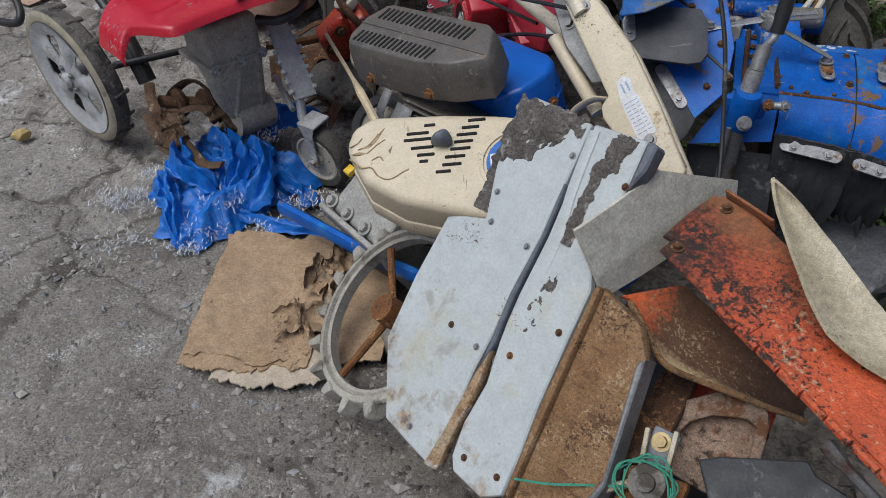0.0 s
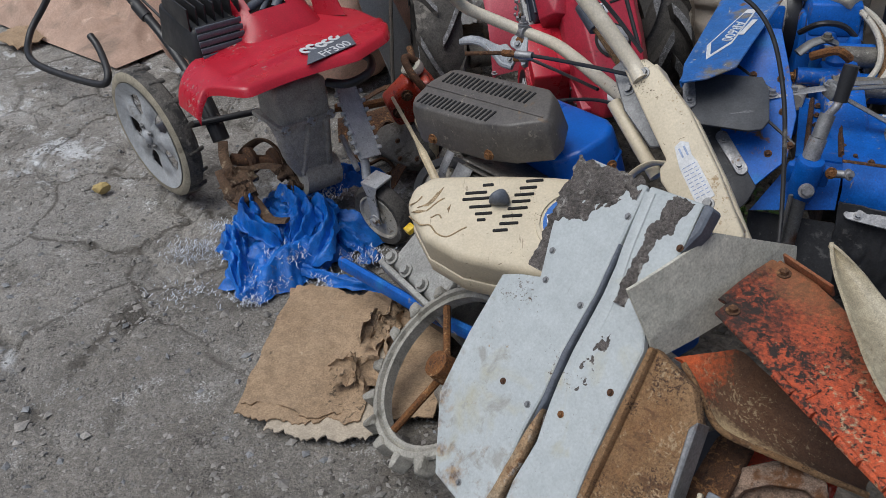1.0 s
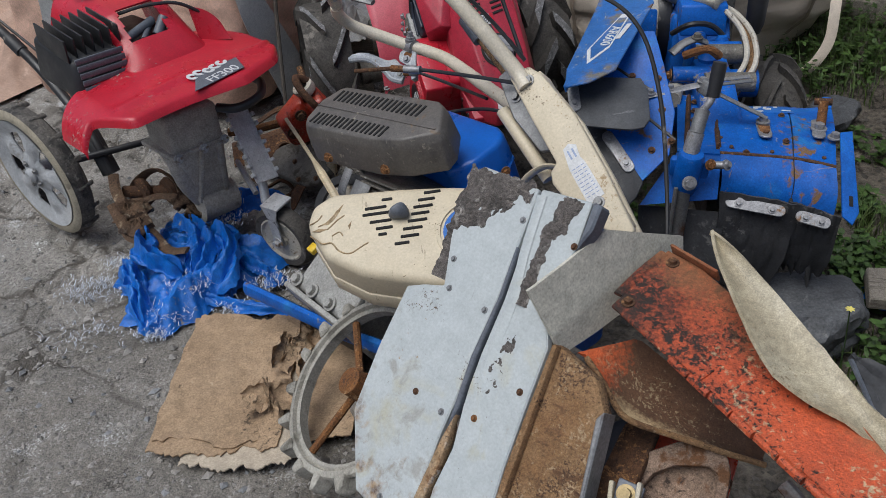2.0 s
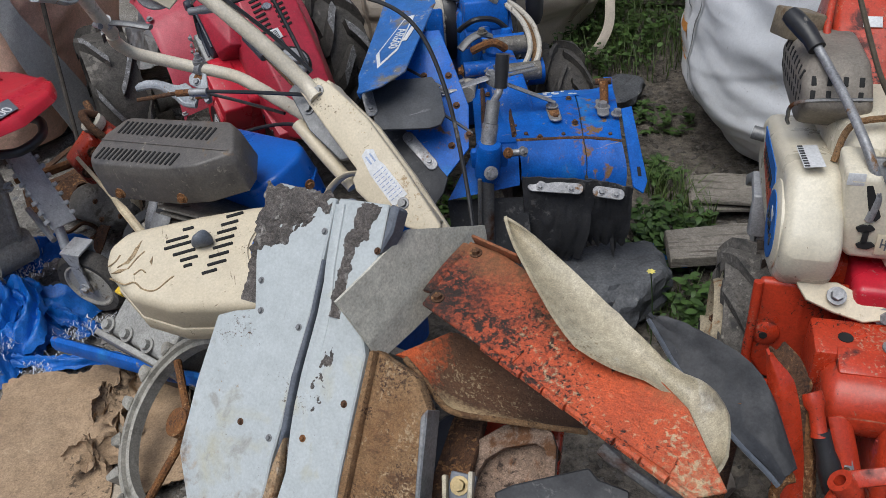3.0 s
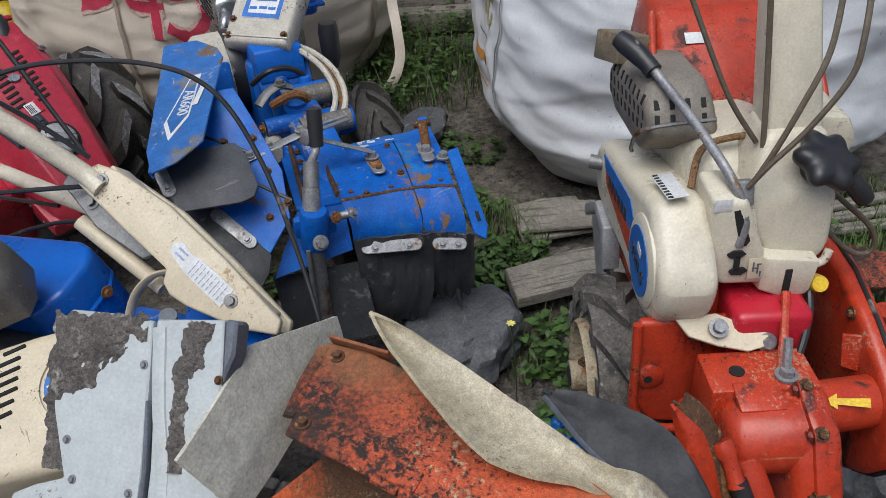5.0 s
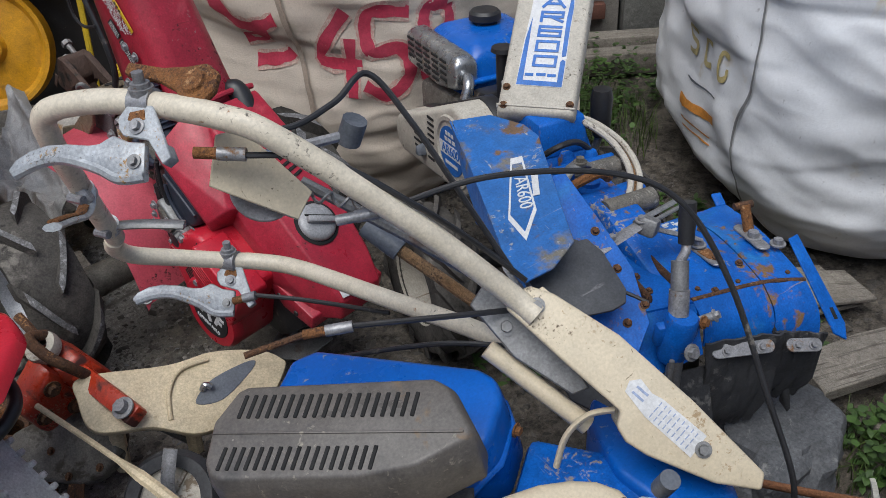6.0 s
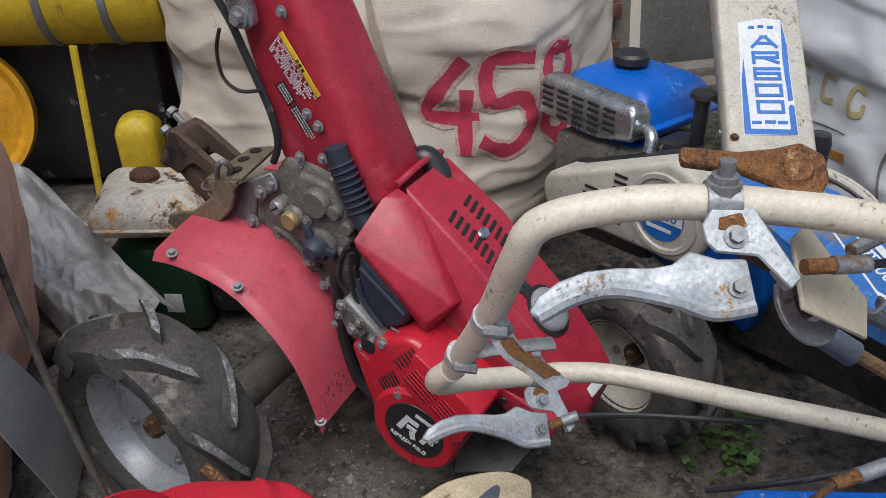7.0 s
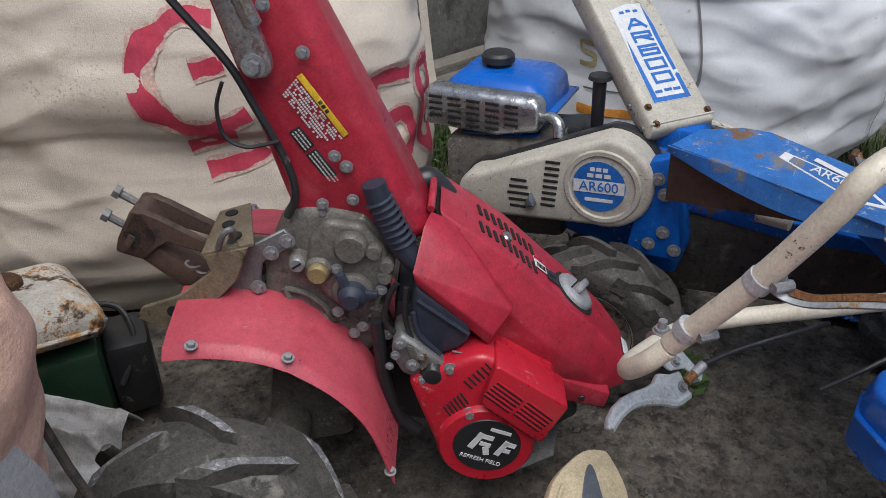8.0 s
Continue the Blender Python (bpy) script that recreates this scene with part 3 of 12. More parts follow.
# paler bare concrete where the dirt has been swept away
bsep = gt.nodes.new("ShaderNodeSeparateXYZ")
gt.links.new(gtc.outputs["Object"], bsep.inputs[0])
bmy = gt.nodes.new("ShaderNodeMath")
bmy.operation = "MULTIPLY_ADD"
bmy.inputs[1].default_value = -0.8
gt.links.new(bsep.outputs["X"], bmy.inputs[0])
gt.links.new(bsep.outputs["Y"], bmy.inputs[2])
bno = gt.nodes.new("ShaderNodeTexNoise")
bno.inputs["Scale"].default_value, bno.inputs["Detail"].default_value, bno.inputs["Roughness"].default_value = 2.6, 10.0, 0.68
gt.links.new(gtc.outputs["Object"], bno.inputs["Vector"])
bad = gt.nodes.new("ShaderNodeMath")
bad.operation = "MULTIPLY_ADD"
bad.inputs[1].default_value = 4.0
gt.links.new(bno.outputs["Fac"], bad.inputs[0])
gt.links.new(bmy.outputs[0], bad.inputs[2])
brm = gt.nodes.new("ShaderNodeMapRange")
brm.inputs["From Min"].default_value, brm.inputs["From Max"].default_value = 3.7, 4.9
gt.links.new(bad.outputs[0], brm.inputs["Value"])
bmx = gt.nodes.new("ShaderNodeMixRGB")
bmx.blend_type = "MULTIPLY"
bmx.inputs[2].default_value = (1.36, 1.40, 1.45, 1)
gt.links.new(brm.outputs[0], bmx.inputs[0])
gt.links.new(old, bmx.inputs[1])
old = bmx.outputs[0]
kcm = gt.nodes.new("ShaderNodeMixRGB")
kcm.inputs[2].default_value = (0.055, 0.047, 0.038, 1)
gt.links.new(kmu.outputs[0], kcm.inputs[0])
gt.links.new(old, kcm.inputs[1])
old = kcm.outputs[0]
sep = gt.nodes.new("ShaderNodeSeparateXYZ")
gt.links.new(gtc.outputs["Object"], sep.inputs[0])
gno = gt.nodes.new("ShaderNodeTexNoise")
gno.inputs["Scale"].default_value, gno.inputs["Detail"].default_value = 3.0, 6.0
gt.links.new(gtc.outputs["Object"], gno.inputs["Vector"])
mul = gt.nodes.new("ShaderNodeMath")
mul.operation = "MULTIPLY_ADD"
mul.inputs[1].default_value = 1.1
gt.links.new(gno.outputs["Fac"], mul.inputs[0])
gt.links.new(sep.outputs["X"], mul.inputs[2])
rng_ = gt.nodes.new("ShaderNodeMapRange")
rng_.inputs["From Min"].default_value, rng_.inputs["From Max"].default_value = 0.25, 0.75
gt.links.new(mul.outputs[0], rng_.inputs["Value"])
sn = gt.nodes.new("ShaderNodeTexNoise")
sn.inputs["Scale"].default_value, sn.inputs["Detail"].default_value, sn.inputs["Roughness"].default_value = 24.0, 15.0, 0.80
gt.links.new(gtc.outputs["Object"], sn.inputs["Vector"])
sr = gt.nodes.new("ShaderNodeValToRGB")
sr.color_ramp.elements[0].position, sr.color_ramp.elements[0].color = 0.40, (0.022, 0.018, 0.014, 1)
sr.color_ramp.elements[1].position, sr.color_ramp.elements[1].color = 0.68, (0.215, 0.185, 0.150, 1)
gt.links.new(sn.outputs["Fac"], sr.inputs[0])
gm = gt.nodes.new("ShaderNodeMix")
gm.data_type = "RGBA"
gt.links.new(rng_.outputs["Result"], gm.inputs[0])
gt.links.new(old, gm.inputs[6])
gt.links.new(sr.outputs["Color"], gm.inputs[7])
gt.links.new(gm.outputs[2], gbs.inputs["Base Color"])

# rust eats into the lower ends of the guard's plates
pt = M_PLATE.node_tree
pbs = pt.nodes["Principled BSDF"]
pold = pbs.inputs["Base Color"].links[0].from_socket
ptc = pt.nodes.new("ShaderNodeTexCoord")
psep = pt.nodes.new("ShaderNodeSeparateXYZ")
pt.links.new(ptc.outputs["Object"], psep.inputs[0])
prg = pt.nodes.new("ShaderNodeMapRange")
prg.inputs["From Min"].default_value, prg.inputs["From Max"].default_value = 0.22, -0.03
prg.inputs["To Min"].default_value, prg.inputs["To Max"].default_value = 0.0, 0.20
pt.links.new(psep.outputs["Y"], prg.inputs["Value"])
pno = pt.nodes.new("ShaderNodeTexNoise")
pno.inputs["Scale"].default_value, pno.inputs["Detail"].default_value, pno.inputs["Roughness"].default_value = 16.0, 10.0, 0.7
pt.links.new(ptc.outputs["Object"], pno.inputs["Vector"])
pad_ = pt.nodes.new("ShaderNodeMath")
pt.links.new(prg.outputs["Result"], pad_.inputs[0])
pt.links.new(pno.outputs["Fac"], pad_.inputs[1])
prm = pt.nodes.new("ShaderNodeValToRGB")
prm.color_ramp.elements[0].position, prm.color_ramp.elements[0].color = 0.66, (0, 0, 0, 1)
prm.color_ramp.elements[1].position, prm.color_ramp.elements[1].color = 0.80, (1, 1, 1, 1)
pt.links.new(pad_.outputs[0], prm.inputs[0])
pcl = pt.nodes.new("ShaderNodeValToRGB")
pcl.color_ramp.elements[0].position, pcl.color_ramp.elements[0].color = 0.40, (0.10, 0.050, 0.022, 1)
pcl.color_ramp.elements[1].position, pcl.color_ramp.elements[1].color = 0.62, (0.36, 0.24, 0.13, 1)
pn2 = pt.nodes.new("ShaderNodeTexNoise")
pn2.inputs["Scale"].default_value, pn2.inputs["Detail"].default_value = 90.0, 6.0
pt.links.new(ptc.outputs["Object"], pn2.inputs["Vector"])
pt.links.new(pn2.outputs["Fac"], pcl.inputs[0])
pmx = pt.nodes.new("ShaderNodeMix")
pmx.data_type = "RGBA"
pt.links.new(prm.outputs["Color"], pmx.inputs[0])
pt.links.new(pold, pmx.inputs[6])
pt.links.new(pcl.outputs["Color"], pmx.inputs[7])
pt.links.new(pmx.outputs[2], pbs.inputs["Base Color"])

M_PLATETEXT = material("white_plate_print", (0.55, 0.55, 0.53), (0.45, 0.45, 0.44), 0.5)
M_RIMBLUE = material("blue_grey_rim_paint", (0.36, 0.375, 0.40), (0.29, 0.30, 0.325), 0.36, 0.25, spots=[((0.10, 0.08, 0.065), 12.0, 0.22, 0.9), ((0.34, 0.34, 0.34), 90.0, 0.14, 0.8, None, 6.0)], bump=0.06)
M_BLUEWORN = material("blue_paint_worn_dull", (0.014, 0.135, 0.45), (0.030, 0.125, 0.34), 0.5, scale=7.0, spots=[((0.15, 0.14, 0.12), 14.0, 0.38, 0.8, None, 6.0), ((0.14, 0.085, 0.05), 34.0, 0.32, 0.9, None, 7.0), ((0.32, 0.33, 0.34), 120.0, 0.14, 0.8, None, 9.0)], bump=0.12, scratch=((0.30, 0.31, 0.33), 0.45))
M_GREYRUBBER = material("dusty_grey_rubber", (0.070, 0.074, 0.082), (0.050, 0.053, 0.060), 0.6, scale=8.0, spots=[((0.12, 0.12, 0.125), 20.0, 0.25, 0.9, None, 4.0)], bump=0.15, scratch=((0.16, 0.16, 0.17), 0.3))
M_PRINTFAINT = material("faded_blue_print", (0.26, 0.33, 0.50), (0.32, 0.38, 0.52), 0.6)
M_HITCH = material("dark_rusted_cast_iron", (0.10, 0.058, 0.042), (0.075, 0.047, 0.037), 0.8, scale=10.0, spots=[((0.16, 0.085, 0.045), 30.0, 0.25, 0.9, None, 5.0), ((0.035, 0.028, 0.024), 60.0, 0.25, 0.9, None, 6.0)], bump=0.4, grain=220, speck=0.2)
M_KHAKI = material("rust_stained_plating", (0.25, 0.205, 0.14), (0.19, 0.15, 0.10), 0.6, 0.2, scale=12.0, spots=[((0.17, 0.085, 0.035), 26.0, 0.34, 0.9, None, 5.0), ((0.08, 0.055, 0.035), 70.0, 0.26, 0.9, None, 7.0)], bump=0.2, speck=0.2)
M_DISC = material("scratched_bright_steel", (0.50, 0.515, 0.53), (0.41, 0.42, 0.43), 0.42, 0.1, spots=[((0.20, 0.17, 0.14), 14.0, 0.18, 0.9)], bump=0.08)
M_MUDRING = material("tan_dried_mud", (0.40, 0.355, 0.27), (0.30, 0.265, 0.20), 0.9, scale=14.0, spots=[((0.15, 0.13, 0.10), 30.0, 0.25, 0.9)], bump=0.4)
M_CASEMUD = material("mud_dried_gear_case", (0.50, 0.47, 0.415), (0.40, 0.365, 0.315), 0.8, scale=10.0, spots=[((0.14, 0.11, 0.08), 18.0, 0.16, 0.9, None, 5.0), ((0.36, 0.33, 0.29), 60.0, 0.2, 0.9, None, 6.0)], bump=0.4, speck=0.2)
M_BARWHITE = material("scuffed_cream_tube_paint", (0.69, 0.62, 0.50), (0.61, 0.54, 0.42), 0.42, scale=9.0, spots=[((0.30, 0.24, 0.17), 30.0, 0.12, 0.8, None, 6.0), ((0.06, 0.05, 0.04), 140.0, 0.16, 0.8, None, 10.0), ((0.26, 0.12, 0.05), 60.0, 0.08, 0.9, None, 9.0)], bump=0.08, scratch=((0.16, 0.13, 0.10), 0.34), grit=0.10)

# ---- ground ----
def spread(lo, hi, step, far):
    a = list(np.arange(lo, hi + 1e-6, step))
    d, out, e = step, [], hi
    while e < far:
        d *= 1.5
        e += d
        out.append(e)
    d, pre, e = step, [], lo
    while e > -far:
        d *= 1.5
        e -= d
        pre.append(e)
    return pre[::-1] + a + out


def ground_z(x, y):
    """Broken concrete: low slabs with cracks between them, and loose dirt by the machines."""
    z = 0.010 * fbm(x * 1.3, y * 1.3) + 0.005 * fbm(x * 9, y * 9, 3.0) + 0.0035 * fbm(x * 34, y * 34, 6.0, 3)
    d = noise.voronoi(Vector((x * 2.1 + 0.25 * fbm(x * 3, y * 3, 5), y * 2.1 + 0.25 * fbm(x * 3, y * 3, 9), 0.0)))[0]
    crack = max(0.0, 1 - (d[1] - d[0]) / 0.07)
    far_left = min(1.0, max(0.0, (-0.45 - x) / 0.5 + (y - 1.9) * 0.8))
    far_left = min(1.0, max(0.0, far_left))
    return z - 0.020 * crack * (0.25 + 0.75 * far_left) * (1.0 if x < 0.1 else 0.0) - 0.01


gx, gy = spread(-2.0, 1.9, 0.0125, 600), spread(0.6, 3.6, 0.0125, 600)
verts = []
for y in gy:
    for x in gx:
        near = -3 < x < 3 and -0.5 < y < 5
        verts.append((x, y, ground_z(x, y) if near else -0.01))
nx = len(gx)
faces = [(j * nx + i, j * nx + i + 1, (j + 1) * nx + i + 1, (j + 1) * nx + i) for j in range(len(gy) - 1) for i in range(nx - 1)]
me = bpy.data.meshes.new("ground")
me.from_pydata(verts, [], faces)
me.polygons.foreach_set("use_smooth", [True] * len(faces))
me.materials.append(M_GROUND)
ground = tagged(new("ground", me), "grey broken concrete yard with dust and cracks", "ground", kind="structure")


def bag(name, label, mat, c, size, yaw, seed, square=0.42, folds=0.02, lean=0.0, sag=0.10, group="", creases=()):
    """A filled bulk bag standing on the ground: a slack rounded box with creases."""
    m = pose(c[0], c[1], 0, 0, 0, yaw)
    sx, sy, sz = size

    def fn(u, v):
        a = 2 * math.pi * u
        h = v
        ca, sa = math.cos(a), math.sin(a)
        px = math.copysign(abs(ca) ** square, ca)
        py = math.copysign(abs(sa) ** square, sa)
        belly = (1 - abs(2 * h - 0.85) ** 3 * 0.20) * (1 - sag * max(0, 0.18 - h) / 0.18)
        r = min(1.0, max(0.0, h) / 0.03) ** 0.5 if h < 0.03 else 1.0
        r *= 1 if h < 0.93 else max(0.0, 1 - ((h - 0.93) / 0.07) ** 3)
        q = Vector((px * sx / 2 * belly * r, py * sy / 2 * belly * r, h * sz))
        k = fbm(q.x * 2.2 + seed, q.y * 2.2, q.z * 3.5 + seed, 3)
        w = math.sin(q.z * 42 + 5 * fbm(q.x * 3 + seed, q.y * 3, q.z * 2, 2) + seed) * max(0.0, fbm(q.x * 2, q.y * 2 + seed, q.z * 2, 2) + 0.25)
        low = max(0.0, 0.5 - h) * 1.3
        n = Vector((px, py, 0)).normalized() if abs(px) + abs(py) > 0 else Vector((0, 0, 1))
        cr = 1 - abs(fbm(q.x * 1.2 + seed, q.y * 1.2 + 3, q.z * 9 + 2 * fbm(q.x * 2, q.y * 2, seed, 2), 2)) * 3.2
        cr2 = 1 - abs(fbm(q.x * 1.6 + 5, q.y * 1.6 + seed, q.z * 5 + 2.5 * fbm(q.x * 1.5 + 9, q.y * 1.5, seed, 2), 2)) * 4.0
        k2 = abs(fbm(q.x * 5 + seed, q.y * 5, q.z * 7 + seed, 3))
        q += n * r * (folds * 0.16 * max(0.0, cr) ** 2 + folds * 0.22 * max(0.0, cr2) ** 4 + folds * 0.5 * k2 * (0.4 + low) + folds * 2.2 * k + folds * 0.22 * w * (0.35 + low))
        for zc in creases:
            dz = q.z - zc - 0.10 * fbm(q.x * 1.3 + zc * 9, q.y * 1.3, zc * 5, 2)
            deep = 0.011 * max(0.0, 0.25 + 2.0 * fbm(q.x * 1.1 + zc * 17, q.y * 1.1, zc * 3, 2))
            q -= n * r * deep * math.exp(-(dz / (0.012 if dz > 0 else 0.075)) ** 2)
        q.x += lean * q.z
        return q
    bm = bmesh.new()
    nu, nv = 220, 130
    g = [[bm.verts.new(fn(i / nu, j / nv)) for j in range(nv + 1)] for i in range(nu)]
    for i in range(nu):
        for j in range(nv):
            try:
                bm.faces.new((g[i][j], g[(i + 1) % nu][j], g[(i + 1) % nu][j + 1], g[i][j + 1]))
            except ValueError:
                pass
    top = thing(name, label, "bulk bag", m, group)
    part("bag_body", bm, mat, top, smooth=80)
    return top, fn


bag_beige, fn_beige = bag("bulk_bag", "full beige woven bulk bag with red sprayed digits", M_BAG, (0.875, 3.225), (0.98, 1.10, 0.95), 21, 3.0, square=0.5, folds=0.018, group="bulk bags", creases=(0.16, 0.30, 0.47, 0.60, 0.74))
bag_white, fn_white = bag("bulk_bag", "full white woven bulk bag with faded yellow and orange print", M_BAGW, (1.845, 2.075), (1.05, 1.20, 0.98), -28, 8.0, square=0.6, folds=0.015, sag=0.16, group="bulk bags", creases=(0.17, 0.32, 0.44, 0.63, 0.80))
bag_pink, fn_pink = bag("bulk_bag", "full pinkish tan woven bulk bag with grey strap", M_BAGP, (-0.782, 3.075), (0.95, 0.8, 1.22), -16, 5.0, folds=0.018, lean=0.10, group="bulk bags")

# ---- the scrap heap in the middle ----
def rounded(cx, cz, r, a0, a1, n=8):
    return [(cx + r * math.cos(radians(a0 + (a1 - a0) * i / n)), cz + r * math.sin(radians(a0 + (a1 - a0) * i / n))) for i in range(n + 1)]


# bluish white double panel leaning on the heap
PLATE = axes((-0.012, 0.928, 0.246), (0.673, -0.731, 0.111), (-0.588, -0.438, 0.68))
panel = thing("machine_guard", "bluish white plastic guard with rusty ribs and caked mud", "guard panel", PLATE)
part("sheet", prism([(0.004, 0.484), (0.008, 0.404), (0.012, 0.331), (0.009, 0.248), (0.012, 0.200), (0.010, 0.140), (0.012, 0.095), (0.014, 0.050), (0.012, 0.000), (-0.03, 0.004), (-0.087, 0.011), (-0.149, 0.105), (-0.152, 0.200), (-0.146, 0.296), (-0.118, 0.308), (-0.083, 0.318), (-0.092, 0.345), (-0.105, 0.383), (-0.116, 0.430), (-0.116, 0.462), (-0.10, 0.492), (-0.05, 0.490)], 0.0, 0.010, 0.002, 1, "xy"), M_PLATE, panel)
part("sheet", prism([(0.006, 0.486), (0.013, 0.402), (0.0185, 0.335), (0.0180, 0.256), (0.0205, 0.213), (0.024, 0.185), (0.034, 0.133), (0.030, 0.074), (0.036, 0.030), (0.048, 0.014), (0.102, 0.010), (0.127, 0.030), (0.124, 0.080), (0.116, 0.146), (0.111, 0.229), (0.108, 0.300), (0.093, 0.330), (0.090, 0.424), (0.086, 0.489)], -0.006, 0.007, 0.002, 1, "xy"), M_PLATE, panel)
part("rib", tube([(0.012, 0.478, 0.004), (0.021, 0.40, 0.004), (0.033, 0.335, 0.003), (0.034, 0.256, 0.002), (0.036, 0.20, 0.001)], 0.01, 8, 5, flat=(0.010, 0.007)), M_PLATE, panel)
part("rib_foot", prism([(0.020, 0.175), (0.014, 0.138), (0.012, 0.095), (0.010, 0.050), (0.004, -0.004), (0.028, 0.002), (0.026, 0.060), (0.028, 0.105), (0.026, 0.138)], -0.004, 0.0112, 0.003, 2, "xy"), M_RUSTEDGE, panel, "rust-eaten steel")
part("trim", prism([(0.126, 0.034), (0.115, 0.150), (0.109, 0.309), (0.117, 0.309), (0.134, 0.03)], -0.014, 0.004, 0.004, 2, "xy"), M_RUSTBROWN, panel, "rusty edge strip")
# dark strip along the sheet seam, mostly its shadow put in as colour
part("strip", prism([(0.007, 0.404), (0.012, 0.331), (0.008, 0.248), (0.012, 0.202), (0.017, 0.150), (0.022, 0.185), (0.0185, 0.213), (0.0160, 0.256), (0.0170, 0.335), (0.011, 0.402)], -0.006, 0.012, 0.0015, 1, "xy"), M_GREYCAP, panel, "dark grey strip, mostly the seam's shadow as colour")
part("end_cap", prism([(0.089, 0.49), (0.092, 0.425), (0.103, 0.455), (0.103, 0.488)], -0.016, 0.010, 0.003, 1, "xy"), M_GREYCAP, panel)


def caked(x0, x1, y0, y1, level, inside, thick, seed):
    """Caked mud that breaks through the sheet's face where inside(x, y) is above nought."""
    def fn(u, v):
        x, y = x0 + (x1 - x0) * u, y0 + (y1 - y0) * v
        x -= 0.007 * (1 - u) * fbm(y * 45, seed)
        y += 0.008 * v * fbm(x * 45, seed + 9)
        k = inside(x, y) + 0.75 * fbm(x * 42, y * 42, seed, 5) + 0.25 * fbm(x * 160, y * 160, seed + 3, 2)
        return (x, y, level + thick * max(-0.5, min(0.9, k)))
    return fn


part("mud", sheet(caked(-0.114, 0.000, 0.325, 0.489, 0.0098, lambda x, y: (y - 0.392 - (x + 0.099) * 0.86) / 0.038, 0.0065, 2.0), 90, 110), M_MUD, panel, "caked grey mud", smooth=80)
part("mud", sheet(caked(0.026, 0.085, 0.335, 0.486, 0.0068, lambda x, y: 1.0 - abs(x - 0.045 - max(0.0, y - 0.435) * 0.36) / (0.0105 + 0.16 * max(0.0, y - 0.42)), 0.005, 7.0), 60, 110), M_MUD, panel, "caked grey mud", smooth=80)
part("mud", sheet(caked(0.026, 0.085, 0.150, 0.335, 0.0060, lambda x, y: 0.42 - abs(x - 0.052) / 0.03 - abs(y - 0.27) / 0.10, 0.005, 11.0), 60, 110), M_MUD, panel, "caked grey mud", smooth=80)
for x, y in ((-0.083, 0.448), (0.000, 0.439), (-0.071, 0.318), (-0.001, 0.311), (-0.055, 0.172), (-0.002, 0.166), (-0.042, 0.025), (-0.084, 0.357)):
    bolt(panel, (x, y, 0.010), (0, 0, 1), 0.0050, M_RUST if y == 0.172 else M_STEEL, "screw")
for x, y in ((0.087, 0.429), (0.048, 0.180), (0.096, 0.237), (0.055, 0.038), (0.11, 0.045)):
    bolt(panel, (x, y, 0.007), (0, 0, 1), 0.0050, M_RUSTY if y == 0.180 else M_RUST, "screw")

# rusty thick plate under the guard
rb = thing("steel_plate", "thick rust-brown steel plate under the white guard", "steel plate", PLATE)
part("plate", prism([(0.104, 0.312), (0.178, 0.292), (0.205, 0.259), (0.228, 0.117), (0.20, 0.02), (0.122, 0.0), (0.116, 0.091)], -0.030, -0.008, 0.004, 2, "xy"), M_RUSTBROWN, rb)
part("edge_bar", prism([(0.205, 0.262), (0.232, 0.112), (0.215, 0.0), (0.202, 0.01), (0.226, 0.117), (0.198, 0.25)], -0.036, -0.004, 0.002, 1, "xy"), M_STEEL, rb, "dull grey steel edge")

# grey rubber sheet
G0, GX, GY = Vector((0.167, 1.024, 0.557)), Vector((0.106, 0.097, 0.020)), Vector((0.041, -0.016, -0.099))
gfr = axes(G0, GX, GX.cross(GY) * -1)
grey = thing("rubber_sheet", "stiff scuffed grey rubber sheet lying on the heap", "rubber sheet", gfr)


def grey_fn(u, v):
    ou = [(0.0, 0.0), (0.145, -0.006), (0.276, -0.100), (0.262, -0.140), (0.008, -0.106)]
    a = Vector(ou[0]).lerp(Vector(ou[1]), min(1, u * 1.9)) if u < 0.526 else Vector(ou[1]).lerp(Vector(ou[2]), (u - 0.526) / 0.474)
    b = Vector(ou[4]).lerp(Vector(ou[3]), u)
    p = a.lerp(b, v)
    bend = max(0.0, (0.02 - p.y * 0.95 - 0.088 - 0.25 * p.x * 0.2))
    return (p.x, p.y, 0.005 * math.sin(u * 3.0) - 0.12 * bend + 0.0015 * fbm(p.x * 8, p.y * 8))


part("sheet", sheet(grey_fn, 60, 40, 0.005), M_GREYPLATE, grey)

# long orange hinged plate
orange = thing("hinged_cover", "long orange painted steel cover with a hinge, rusted and flaking", "metal cover", axes((0.278, 1.045, 0.511), (0.170, -0.365, -0.008), (-0.118, -0.078, 0.99)))
OW = [(0.006, -0.006), (-0.010, 0.045), (-0.032, 0.112), (0.020, 0.122), (0.10, 0.118), (0.24, 0.105), (0.34, 0.080), (0.425, 0.026), (0.409, 0.003), (0.335, 0.0), (0.13, -0.004)]
part("upper_leaf", prism(OW, 0.0, 0.004, 0.0012, 1, "xy"), M_ORANGE, orange)
part("folded_end", moved(box(0.075, 0.004, 0.020, 0.001), pose(0.010, 0.120, 0.008, 15, 0, 8)), M_ORANGE, orange)
part("stiffener", tube([(-0.004, 0.012, 0.004), (-0.020, 0.060, 0.004), (-0.030, 0.104, 0.004)], 0.005, 8, 3, flat=(0.007, 0.003)), M_ORANGE, orange)
for i in range(9):
    part("hinge_knuckle", tube([(0.115 + i * 0.033, -0.004 + 0.0004 * i, 0.002), (0.145 + i * 0.033, -0.004 + 0.0004 * i, 0.002)], 0.0055 if i % 2 else 0.0048, 8, 1), M_ORANGE, orange)
